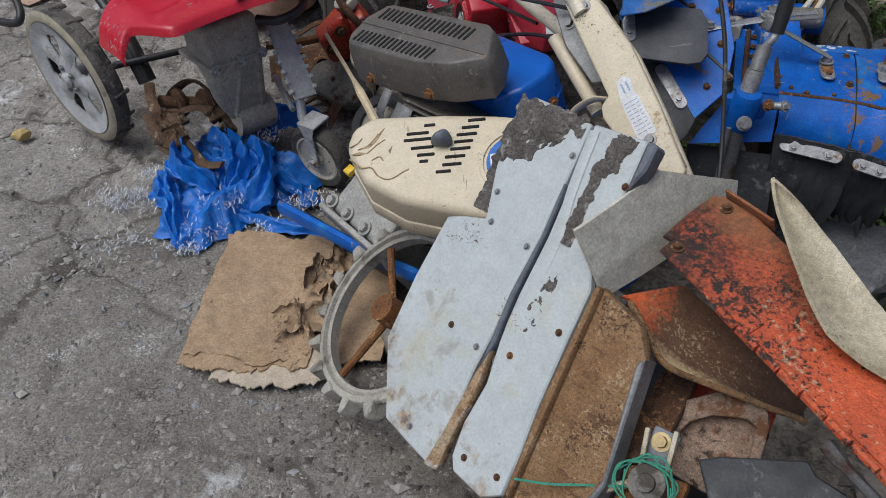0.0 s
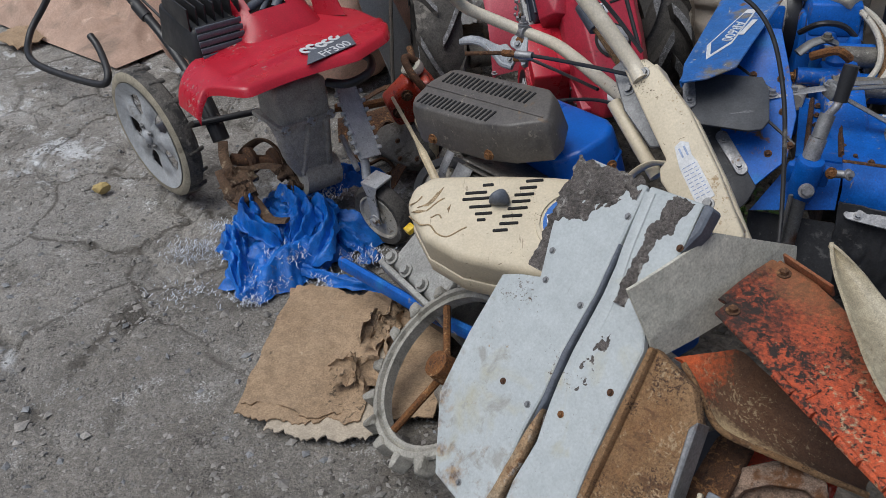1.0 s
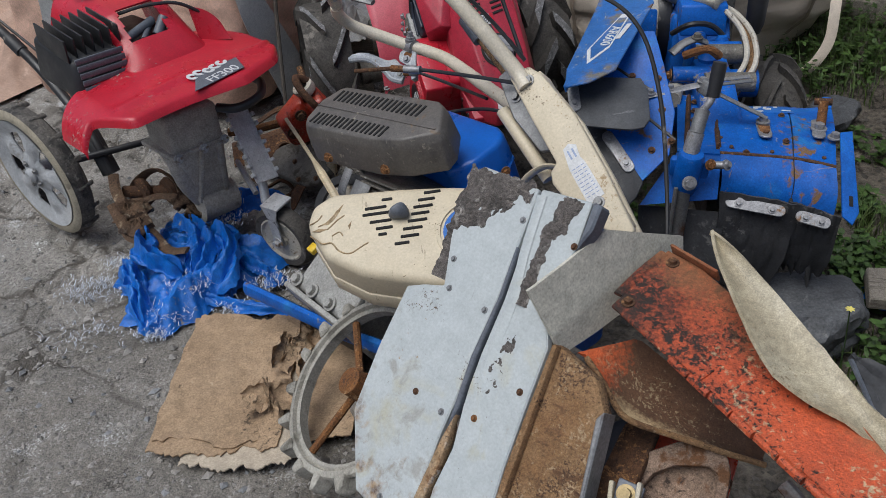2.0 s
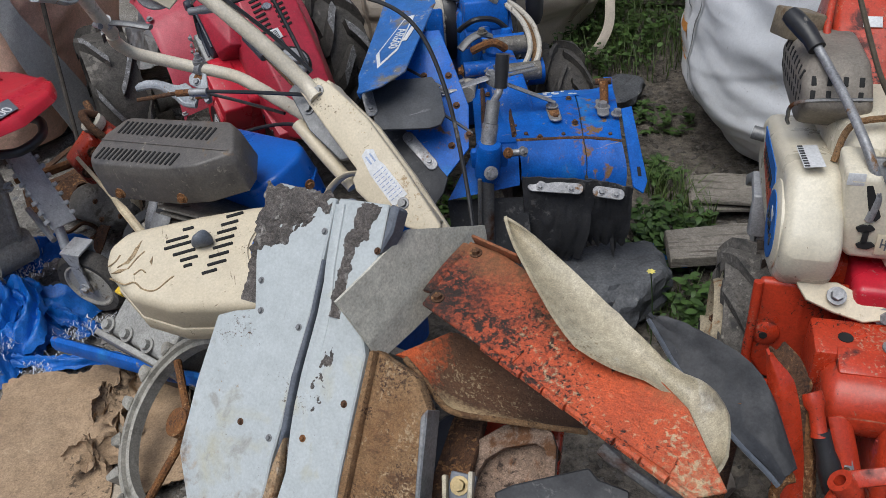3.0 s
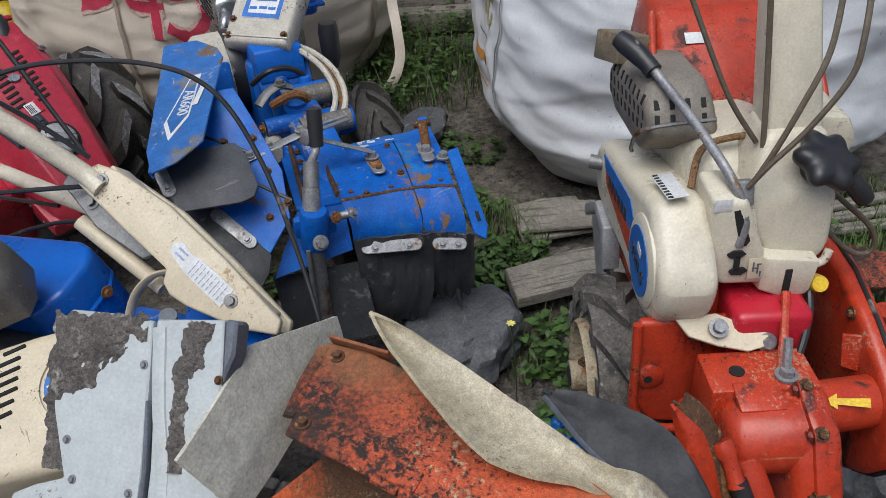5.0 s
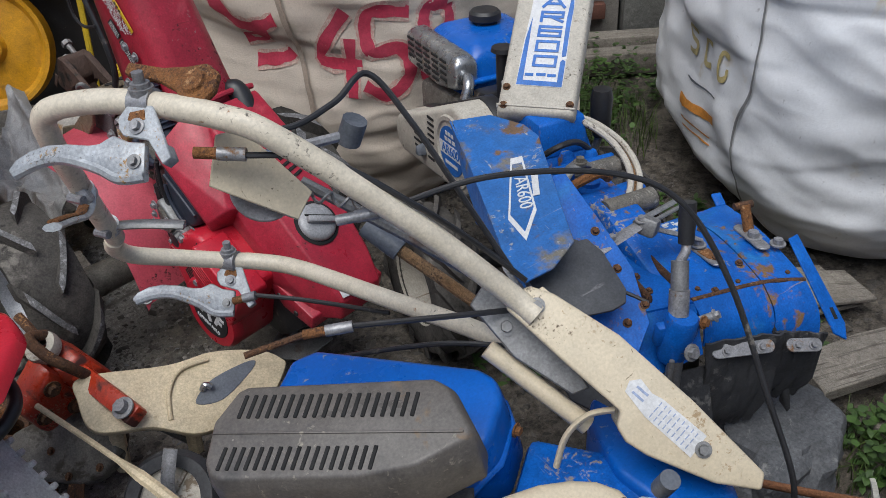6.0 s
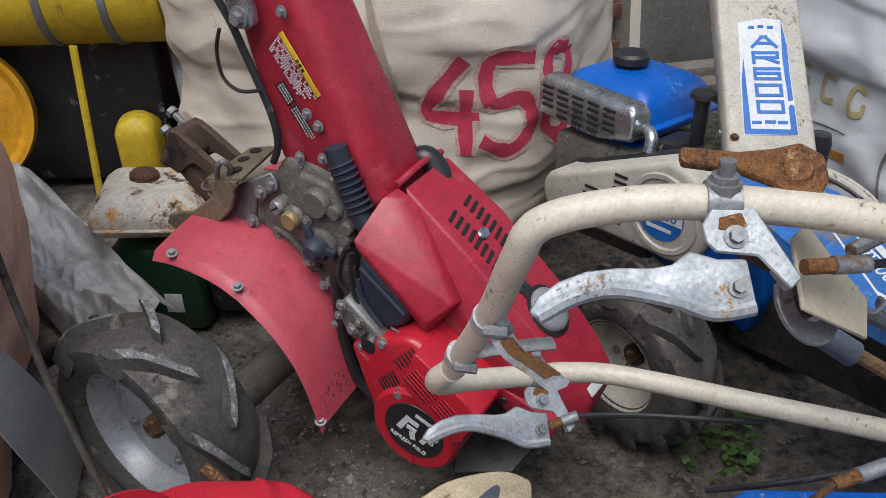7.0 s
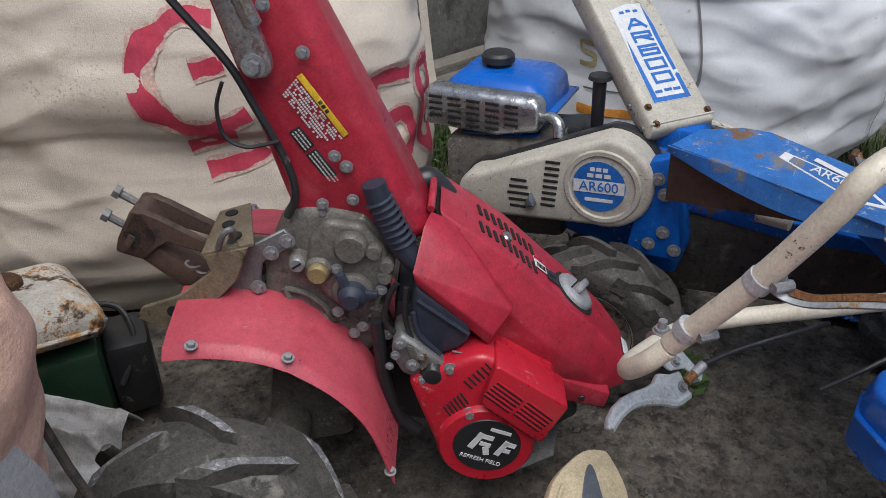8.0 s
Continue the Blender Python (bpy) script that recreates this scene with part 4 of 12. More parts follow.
part("hinge_leaf", prism([(0.115, 0.0), (0.16, 0.0), (0.158, 0.022), (0.118, 0.022)], 0.004, 0.0062, 0.0006, 1, "xy"), M_ORANGE, orange)
part("hinge_leaf", prism([(0.30, 0.003), (0.375, 0.004), (0.37, 0.024), (0.302, 0.026)], 0.004, 0.0062, 0.0006, 1, "xy"), M_ORANGE, orange)
part("lower_lip", tube([orange.matrix_world.inverted() @ Vector(q) for q in ((0.425, 1.372, 0.325), (0.49, 1.29, 0.325), (0.562, 1.212, 0.322))], 0.006, 8, 2, flat=(0.004, 0.008)), M_ORANGE, orange)
bolt(orange, (0.015, 0.013, 0.004), (0, 0, 1), 0.009, M_RUST)
bolt(orange, (-0.008, 0.100, 0.004), (0, 0, 1), 0.009, M_RUST)
olow = thing("sheet_metal_cover", "bent orange sheet metal cover, half rusted brown", "metal cover", axes((0.229, 0.993, 0.462), (0.190, -0.075, -0.085), (0.25, -0.25, 0.8)))


def olow_fn(u, v):
    x = -0.006 + 0.262 * u
    top = 0.013 + 0.062 * min(1.0, u / 0.24) - 0.062 * max(0.0, u - 0.30)
    low = 0.013 - 0.050 * min(1.0, u / 0.27) + 0.046 * max(0.0, u - 0.27)
    y = top + (low - top) * v
    return (x + 0.012 * v * (1 - u), y, -0.020 * math.sin(v * 2.6) * min(1.0, u * 3) + 0.003 * fbm(x * 14, y * 14))


part("sheet", sheet(olow_fn, 26, 12, 0.004), M_OLDORANGE, olow)
part("folded_lip", tube([Vector(olow_fn(k / 12, 1.0)) + Vector((0, -0.001, 0.002)) for k in range(13)], 0.004, 8, 2), M_RUSTBROWN, olow, "tan rusted lip")


# ivory plough blade, curved and twisted
def blade_fn(u, v):
    mid = smooth_line([(0.392, 1.055, 0.605), (0.417, 0.962, 0.574), (0.442, 0.885, 0.545), (0.480, 0.823, 0.530), (0.507, 0.782, 0.515), (0.499, 0.742, 0.500), (0.490, 0.705, 0.488)], 6)
    wid = [0.002, 0.028, 0.046, 0.058, 0.064, 0.050, 0.030, 0.026, 0.040, 0.048, 0.044, 0.030, 0.004]
    k = u * (len(mid) - 1)
    i = min(int(k), len(mid) - 2)
    p = mid[i].lerp(mid[i + 1], k - i)
    d = (mid[i + 1] - mid[i]).normalized()
    s = d.cross(Vector((-0.25, -0.35, 0.9))).normalized()
    up = s.cross(d)
    kk = u * (len(wid) - 1)
    w = wid[min(int(kk), 11)] * (1 - kk % 1 if kk < 12 else 0) + wid[min(int(kk) + 1, 12)] * (kk % 1 if kk < 12 else 1)
    tw = radians(8 + 14 * math.sin(u * 6.0))
    return p + (s * math.cos(tw) + up * math.sin(tw)) * (v - 0.5) * w * 1.18 - up * 0.010 * (1 - (2 * v - 1) ** 2)


blade = thing("plough_blade", "curved ivory enamelled plough blade, worn at the edges", "plough blade", Matrix.Identity(4))
part("blade", sheet(blade_fn, 60, 12, 0.004), M_BLADE, blade, smooth=60)
bolt(blade, (0.482, 0.724, 0.496), (-0.3, -0.4, 0.85), 0.0075, M_STEEL, "rivet")
bolt(blade, (0.431, 0.878, 0.532), (-0.3, -0.4, 0.85), 0.0085, M_BLADE, "rivet")


# black rubber blade beside it
def rub_fn(u, v):
    a = smooth_line([(0.562, 0.985, 0.455), (0.612, 0.945, 0.447), (0.662, 0.870, 0.418), (0.660, 0.775, 0.352)], 6)
    b = smooth_line([(0.560, 0.980, 0.450), (0.580, 0.915, 0.402), (0.603, 0.840, 0.372), (0.630, 0.768, 0.340)], 6)
    k = u * 17.999
    i = int(k)
    p = a[i].lerp(a[i + 1], k - i).lerp(b[i].lerp(b[i + 1], k - i), v)
    return p + Vector((-0.2, -0.5, 0.8)) * (-0.012 * math.sin(v * 3.1) * u + 0.006 * math.sin(u * 13 + v * 2) * v * u + 0.003 * fbm(u * 9, v * 4, 2.0))


rub = thing("rubber_flap", "curved black rubber flap with a scuffed surface", "rubber flap", Matrix.Identity(4))
part("flap", sheet(rub_fn, 36, 12, 0.006), M_RUBBER, rub, smooth=60)
part("edge_bead", tube([rub_fn(k / 12, 1.0) + Vector((-0.002, -0.003, 0.004)) for k in range(13)], 0.0035, 6, 3), M_GREYCAP, rub, "worn grey edge bead")
part("prop", tube([(0.632, 0.872, 0.395), (0.650, 0.90, 0.20), (0.655, 0.91, 0.0)], 0.016, 10, 3), M_RUST, rub, "rusty steel prop")

# rusty horseshoe guard, red casting and the fittings in the gap below
shoe = thing("rusty_tine_guard", "heavy rusted horseshoe-shaped steel guard", "machine part", axes((0.335, 0.925, 0.345), (0.80, -0.45, 0), (-0.35, -0.5, 0.8)))
arch = [(-0.054, -0.075), (-0.049, -0.035), (-0.046, -0.023), (-0.029, 0.005), (0.003, 0.029), (0.033, 0.040), (0.053, 0.039), (0.065, 0.027), (0.072, 0.011), (0.075, -0.035), (0.062, -0.035), (0.058, 0.006), (0.046, 0.012), (0.007, 0.000), (-0.014, -0.017), (-0.024, -0.039), (-0.028, -0.075)]
part("rim", prism(arch, -0.022, 0.008, 0.003, 2, "xy"), M_SHOE, shoe, "pitted pinkish rusty arch")
part("web", prism([(-0.045, -0.08), (-0.040, -0.02), (-0.02, 0.01), (0.01, 0.028), (0.05, 0.032), (0.066, 0.012), (0.068, -0.05), (0.03, -0.09)], -0.030, -0.016, 0.002, 1, "xy"), M_SHOE, shoe, "pitted rusted web")
lug = thing("rusty_steel_lug", "flat rust-brown steel lug with a rounded end", "machine part", axes((0.292, 0.945, 0.345), (0.45, 0.75, 0.06), (-0.5, -0.5, 0.7)))
part("lug", prism([(-0.10, -0.022), *rounded(0.035, 0.0, 0.024, -80, 80), (-0.10, 0.026)], -0.008, 0.006, 0.004, 2, "xy"), M_RUST, lug)
cast = thing("red_channel", "red painted steel channel with rivets, under the covers", "machine part", axes((0.375, 0.99, 0.30), (0.72, -0.42, 0.0), (-0.4, -0.45, 0.8)))
part("web", box(0.14, 0.20, 0.01, 0.002), M_SCARLET, cast)
part("flange", box(0.018, 0.20, 0.03, 0.003, (0.062, 0, 0.012)), M_SCARLET, cast)
part("flange", box(0.018, 0.20, 0.03, 0.003, (-0.062, 0, 0.012)), M_SCARLET, cast)
for x, y in ((-0.04, 0.06), (0.062, 0.05), (0.062, -0.03)):
    bolt(cast, (x, y, 0.006 if x < 0 else 0.028), (0, 0, 1), 0.011, M_RUST)
clev = thing("bolted_clevis", "greasy steel clevis with bolts and green twine", "machine part", axes((0.262, 0.862, 0.38), (0.72, -0.5, 0.0), (-0.35, -0.5, 0.8)))
part("hub", lathe([(0, 0), (0.020, 0), (0.023, 0.005), (0.021, 0.016), (0.011, 0.018), (0.010, 0.024), (0, 0.025)], 24, pose(0.010, -0.050, 0)), M_ALU, clev, "greasy round hub")
part("fork", moved(box(0.006, 0.048, 0.014, 0.002), pose(-0.009, -0.017, 0.006, 0, 0, 14)), M_BLADE, clev)
part("fork", moved(box(0.006, 0.052, 0.014, 0.002), pose(0.020, -0.009, 0.006, 0, 0, 10)), M_BLADE, clev)
part("bridge", box(0.032, 0.050, 0.008, 0.002, (0.006, -0.012, -0.002)), M_GREYCAP, clev)
bolt(clev, (0.004, -0.002, 0.002), (0, 0, 1), 0.012, M_BRASS)
part("arm", tube([(0.0, -0.052, 0.004), (-0.032, -0.080, 0.002), (-0.05, -0.095, 0.0)], 0.005, 8, 3), M_BLADE, clev)
part("yoke_base", hull([(x, y, z) for z in (-0.03, -0.008) for x, y in ((-0.02, -0.09), (0.05, -0.08), (0.05, -0.03), (-0.02, -0.04))], 0.006, 2), M_RUSTY, clev, "orange rusted base")
M_TWINE = material("green_twine", (0.05, 0.30, 0.20), (0.04, 0.24, 0.16), 0.7, bump=0.1)
random.seed(4)
for k in range(7):
    part("twine", tube([(0.010 + 0.034 * math.cos(a + k) * random.uniform(0.7, 1.15), -0.052 + 0.03 * math.sin(a + k) * random.uniform(0.7, 1.2), 0.012 + 0.01 * random.random()) for a in (0, 0.9, 1.8, 2.7, 3.6)], 0.0012, 5, 5), M_TWINE, clev)
part("twine", tube([(-0.01, -0.065, 0.01), (-0.05, -0.085, 0.012), (-0.09, -0.105, 0.01), (-0.13, -0.12, 0.006)], 0.0016, 5, 6), M_TWINE, clev)
dplate = thing("rubber_mat", "dark grey rubber mat piece lying among parts", "rubber sheet", axes((0.36, 0.800, 0.405), (0.80, -0.45, -0.05), (-0.25, -0.4, 0.85)))
part("mat", prism([(-0.067, -0.018), (-0.048, -0.005), (0.033, 0.029), (0.045, 0.018), (0.079, 0.012), (0.095, -0.05), (-0.03, -0.07)], 0, 0.006, 0.002, 1, "xy"), M_RUBBER, dplate)
hook = thing("cast_lever", "small grey cast lever with a rounded end", "machine part", Matrix.Identity(4))
part("lever", tube([(0.425, 0.822, 0.425), (0.437, 0.797, 0.42), (0.460, 0.762, 0.412), (0.478, 0.745, 0.40)], [0.009, 0.006, 0.006, 0.008], 8, 5), M_STEEL, hook)

# dark supports inside the heap
core = thing("gearbox_casting", "dark greasy gearbox casting inside the heap", "machine part", pose(0.30, 1.0, 0.14, 0, 0, 25))
part("casting", moved(hull([(sx * 0.12, sy * 0.10, -0.14) for sx in (-1, 1) for sy in (-1, 1)] + [(sx * 0.09, sy * 0.07, 0.13) for sx in (-1, 1) for sy in (-1, 1)], 0.02, 3), pose(0, 0, 0)), M_BLACK, core)
core2 = thing("wooden_crate", "weathered wooden crate holding up the scrap", "crate", pose(0.13, 1.18, 0.15, 0, 0, 40))
for k in range(4):
    part("board", box(0.26, 0.018, 0.062, 0.003, (0, -0.11, -0.115 + 0.072 * k)), M_WOOD, core2)
    part("board", box(0.26, 0.018, 0.062, 0.003, (0, 0.11, -0.115 + 0.072 * k)), M_WOOD, core2)
for sx in (-1, 1):
    part("end_board", box(0.018, 0.20, 0.28, 0.003, (sx * 0.12, 0, -0.005)), M_WOOD, core2)

# spoked paddle wheel
M_MUDSTEEL = material("mud_dried_steel", (0.42, 0.40, 0.35), (0.32, 0.30, 0.26), 0.85, 0.1, spots=[((0.12, 0.11, 0.09), 10.0, 0.3, 0.9)], bump=0.5)
wheel = thing("paddle_wheel", "grey steel paddle wheel with rusty spokes, lying against the heap", "wheel", axes((-0.086, 1.282, 0.162), (0.75, 0.20, 0.62), (-0.585, -0.209, 0.784)))
part("ring", lathe([(0.141, -0.012), (0.163, -0.014), (0.166, -0.006), (0.161, 0.0), (0.165, 0.008), (0.162, 0.014), (0.152, 0.016), (0.150, 0.008), (0.145, 0.012), (0.139, 0.010), (0.141, -0.012)], 64), M_MUDSTEEL, wheel)
lug_rng = random.Random(19)
for k in range(18):
    a = 2 * math.pi * k / 18 + lug_rng.uniform(-0.03, 0.03)
    lh, lw = lug_rng.uniform(0.020, 0.030), lug_rng.uniform(0.011, 0.016)
    part("paddle", moved(hull([(-0.004, -lw, -0.018), (-0.004, lw, -0.018), (-0.004, -lw, 0.020), (-0.004, lw * 0.6, 0.020), (lh, -lw * 0.8, -0.016), (lh, lw * 0.3, -0.014), (lh * 1.05, -lw * 0.9, 0.016), (lh * 0.8, lw * 0.2, 0.020)], 0.003, 1), pose(0, 0, 0, 0, 0, math.degrees(a)) @ pose(0.163, 0, 0, 0, 0, lug_rng.uniform(-14, 14))), M_MUDSTEEL, wheel)
for k in range(3):
    a = radians(75 + 120 * k)
    part("spoke", tube([(0.02 * math.cos(a), 0.02 * math.sin(a), 0), (0.146 * math.cos(a), 0.146 * math.sin(a), 0)], 0.007, 8, 1), M_RUSTY, wheel)
part("hub", lathe([(0, -0.03), (0.024, -0.03), (0.026, 0.0), (0.024, 0.03), (0.012, 0.032), (0, 0.032)], 18), M_RUSTY, wheel)
blueblock = thing("blue_steel_bracket", "blue painted steel bracket behind the paddle wheel", "machine part", axes((0.02, 1.30, 0.17), (0.6, 0.6, 0.5), (-0.6, -0.3, 0.7)))
part("bracket", box(0.16, 0.05, 0.012, 0.003), M_BLUE, blueblock)
part("rib", box(0.16, 0.008, 0.04, 0.002, (0, 0.02, 0.02)), M_BLUE, blueblock)
part("foot", box(0.03, 0.05, 0.10, 0.003, (-0.07, 0, -0.05)), M_BLUE, blueblock)
old_log = thing("timber", "split grey weathered timber on the ground", "timber", pose(0.0, 1.25, 0.035, 0, 0, -55))
part("log", moved(sheet(lambda u, v: (0.30 * (u - 0.5), (0.05 + 0.008 * fbm(u * 6, v * 9)) * math.cos(2 * math.pi * v), (0.045 + 0.008 * fbm(u * 5, v * 14, 3)) * math.sin(2 * math.pi * v)), 20, 24), pose(0, 0, 0)), M_WOOD, old_log)

# cardboard
card = thing("cardboard", "flattened brown cardboard, soaked and torn at the edges", "cardboard", pose(-0.345, 1.48, 0.004, 0, 0, -3))


def card_fn(lift, seed, x0, x1, y0, y1):
    def fn(u, v):
        x = x0 + (x1 - x0) * u + 0.006 * fbm(v * 5, seed)
        y = y0 + (y1 - y0) * v + 0.024 * fbm(u * 3.5, seed + 4) + 0.006 * fbm(u * 30, seed) - 0.012 * math.sin(u * 3)
        z = lift + 0.006 * abs(fbm(x * 6, y * 6, seed)) + 0.010 * max(0, math.sin(y * 20 + x * 5 + seed)) * max(0, fbm(x * 4, y * 4, seed))
        z += 0.004 * abs(fbm(x * 9 + seed, y * 5, 2.0, 3)) + 0.005 * abs(fbm(x * 22 + seed, y * 9, 4.0, 2)) * max(0, u - 0.3)
        z += 0.09 * max(0, u - 0.70) * max(0, 1 - abs(v - 0.35) * 2)
        return (x, y, z)
    return fn


part("layer", sheet(card_fn(0.014, 1.0, -0.140, 0.235, -0.165, 0.195), 90, 90, 0.003), M_CARD, card)
part("layer", sheet(card_fn(0.009, 5.0, -0.150, 0.10, -0.185, 0.19), 60, 60, 0.003), M_CARD, card)
part("layer", sheet(card_fn(0.004, 9.0, -0.08, 0.13, -0.22, 0.15), 60, 60, 0.003), material("pale_torn_cardboard", (0.47, 0.40, 0.31), (0.40, 0.33, 0.25), 0.9, bump=0.25), card)
for k, (x, y, a, L, W, curl) in enumerate(((0.105, 0.03, 80, 0.10, 0.050, 1.9), (0.115, -0.075, 110, 0.085, 0.055, 1.5), (0.075, -0.115, 15, 0.10, 0.045, 1.3), (0.150, 0.075, 60, 0.09, 0.050, 1.7), (0.145, -0.015, 95, 0.07, 0.045, 2.2))):
    part("torn_flap", moved(sheet(lambda u, v, k=k, L=L, W=W, curl=curl: (L * (u - 0.5) + 0.012 * fbm(v * 6, k, 2.0), W * math.sin(v * curl) / curl * 1.4 + 0.010 * fbm(u * 3, v * 3, k), W * (1 - math.cos(v * curl)) / curl * (0.7 + 0.5 * math.sin(u * 3.1)) + 0.012 * fbm(u * 3, v * 2, k + 3)), 24, 14), pose(x, y, 0.036, 0, 0, a)), M_CARD, card, "torn curled cardboard flap", smooth=50)


# blue tarpaulin heap
def crease(x, y, z):
    """Sharp-backed folds that run on for a while, as in stiff woven sheet."""
    wx, wy = x + 0.055 * fbm(x * 6, y * 6, z + 3, 2), y + 0.055 * fbm(x * 6, y * 6, z + 7, 2)
    return max(0.0, 1 - 2.6 * abs(fbm(wx * 5.5, wy * 8.0, z, 2)))


def tarp_fn(u, v):
    a = 2 * math.pi * u
    r = v
    rad = 0.172 * (1 + 0.32 * fbm(math.cos(a) * 1.4, math.sin(a) * 1.4, 2.0) + 0.14 * math.sin(3 * a + 1) + 0.05 * fbm(math.cos(a) * 9, math.sin(a) * 9, 4.0))
    x, y = rad * 1.06 * r * math.cos(a), rad * 1.10 * r * math.sin(a)
    body = 1 - r ** 2.2
    h = 0.060 * body + 0.020 * body * fbm(x * 7, y * 7, 1.0)
    h += (0.030 * crease(x * 0.8, y * 0.8, 4.0) ** 1.4 + 0.011 * crease(x * 1.5 + 1, y * 1.5, 9.0) + 0.003 * crease(x * 3.0, y * 3.0, 2.0)) * min(1.0, (1.02 - r) * 3.2)
    return (x + 0.018 * fbm(x * 9, y * 9, 6), y + 0.018 * fbm(x * 9, y * 9, 16), max(0.003, h))


def fold(path, w, h, seed):
    """A gathered band of the sheet along a line, creased lengthwise."""
    line = smooth_line([Vector(p) for p in path], 8)
    n = len(line) - 1

    def fn(u, v):
        k = min(n - 1, int(u * n))
        p = line[k].lerp(line[k + 1], u * n - k)
        d = (line[k + 1] - line[k]).normalized()
        side = Vector((-d.y, d.x, 0))
        s = 2 * v - 1
        end = min(1.0, 5 * u + 0.3, 5 * (1 - u) + 0.3)
        wide = w * (0.75 + 0.5 * fbm(u * 4, seed, 1.0)) * end
        up = h * end * ((1 - s * s) + 0.55 * math.sin(s * 7 + 3 * fbm(u * 3, seed, 5.0) + seed) * (1 - s ** 4)) + 0.006 * fbm(u * 9, v * 5, seed)
        return p + side * wide * (s + 0.25 * fbm(u * 5, s * 2, seed)) + Vector((0, 0, max(-0.004, up)))
    return sheet(fn, 44, 26)


tarp = thing("tarpaulin", "crumpled bright blue woven tarpaulin with frayed edges", "tarpaulin", pose(-0.525, 1.865, 0.0))
part("tarp", sheet(tarp_fn, 220, 100), M_TARP, tarp, smooth=70)
for k, (path, w, h) in enumerate((
        (((-0.175, 0.00, 0.01), (-0.125, -0.06, 0.035), (-0.10, -0.12, 0.03), (-0.075, -0.20, 0.012)), 0.038, 0.028),
        (((-0.10, 0.06, 0.045), (-0.105, 0.0, 0.065), (-0.060, -0.06, 0.055), (0.0, -0.085, 0.040)), 0.036, 0.032),
        (((0.04, 0.05, 0.06), (0.09, 0.01, 0.065), (0.10, -0.06, 0.040), (0.06, -0.12, 0.02)), 0.044, 0.026),
        (((-0.06, 0.10, 0.06), (0.0, 0.06, 0.070), (0.04, -0.01, 0.060), (0.02, -0.09, 0.030)), 0.040, 0.026),
        (((0.02, -0.11, 0.012), (0.09, -0.135, 0.010), (0.17, -0.165, 0.008), (0.28, -0.180, 0.006)), 0.026, 0.012),
        (((-0.03, -0.12, 0.015), (-0.05, -0.17, 0.010), (-0.075, -0.225, 0.006)), 0.034, 0.014),
        (((0.10, 0.0, 0.03), (0.17, -0.03, 0.015), (0.21, -0.085, 0.008)), 0.032, 0.016),
        (((0.00, 0.17, 0.02), (0.08, 0.22, 0.03), (0.20, 0.25, 0.02)), 0.060, 0.030))):
    part("fold", fold([(x, y, z + (0.022 if z > 0.025 else 0.004)) for x, y, z in path], w, h, k * 3.7), M_TARP, tarp, smooth=70)
fb = bmesh.new()
random.seed(11)
FRAYS = ((-0.235, -0.04, 0.010, 0.040, 110), (-0.175, 0.03, 0.030, 0.022, 90), (-0.030, -0.165, 0.022, 0.024, 170), (-0.055, -0.215, 0.008, 0.022, 60), (0.02, -0.105, 0.055, 0.024, 120), (0.06, 0.12, 0.075, 0.030, 60), (0.20, -0.07, 0.020, 0.026, 80), (-0.20, -0.20, 0.004, 0.050, 40), (0.12, -0.15, 0.012, 0.020, 60))
for fx, fy, fz, fr, count in FRAYS:
    for k in range(2 * count):
        pts = [Vector((fx + random.gauss(0, fr), fy + random.gauss(0, fr * 0.6), fz + random.uniform(-0.006, 0.012)))]
        d = Vector((random.gauss(0, 1), random.gauss(-0.5, 1), 0)).normalized()
        for j in range(5):
            d = (d + Vector((random.gauss(0, 0.7), random.gauss(0, 0.7), random.gauss(0, 0.25)))).normalized()
            pts.append(pts[-1] + d * random.uniform(0.003, 0.007))
            pts[-1].z = max(0.003, pts[-1].z)
        for p, q in zip(pts, pts[1:]):
            w = (q - p).cross(Vector((0.1, 0.6, 0.8))).normalized() * 0.0008
            fb.faces.new([fb.verts.new(c) for c in (p - w, q - w, q + w, p + w)])
tagged(part("fray", fb, M_FRAY, tarp), "pale frayed threads", kind="stuff")

# ---- beige tiller lying on its side: chain case, handle arm, handlebar, silencer cover, blue tank ----
beige = thing("walking_tiller", "overturned cream walking tiller with blue tank and long white handlebar", "tiller", Matrix.Identity(4))
CC = axes((0.006, 1.365, 0.452), (0.985, -0.05, 0.12), (-0.1, -0.35, 0.93))


def own(m, bm):
    return moved(bm, m)


case_outline = [(-0.158, 0.010), (-0.150, 0.050), (-0.115, 0.070), (0.0, 0.062), (0.085, 0.051), (0.135, 0.040), (0.168, 0.026), (0.192, 0.010), (0.208, -0.010), (0.214, -0.040), (0.190, -0.13), (0.10, -0.150), (0.07, -0.138), (0.032, -0.127), (-0.066, -0.096), (-0.124, -0.055)]
case = part("chain_case", own(CC, prism(case_outline, -0.085, 0.0, 0.016, 4, "xy")), M_CREAM, beige, "cream painted cover, scuffed through at the end")
part("rim_band", own(CC, prism([(x * 1.02, y * 1.02 - 0.002) for x, y in case_outline], -0.10, -0.062, 0.006, 2, "xy")), M_CREAM, beige)
M_SLOT = material("dark_slot", (0.008, 0.008, 0.008), (0.012, 0.012, 0.012), 0.9, bump=0)
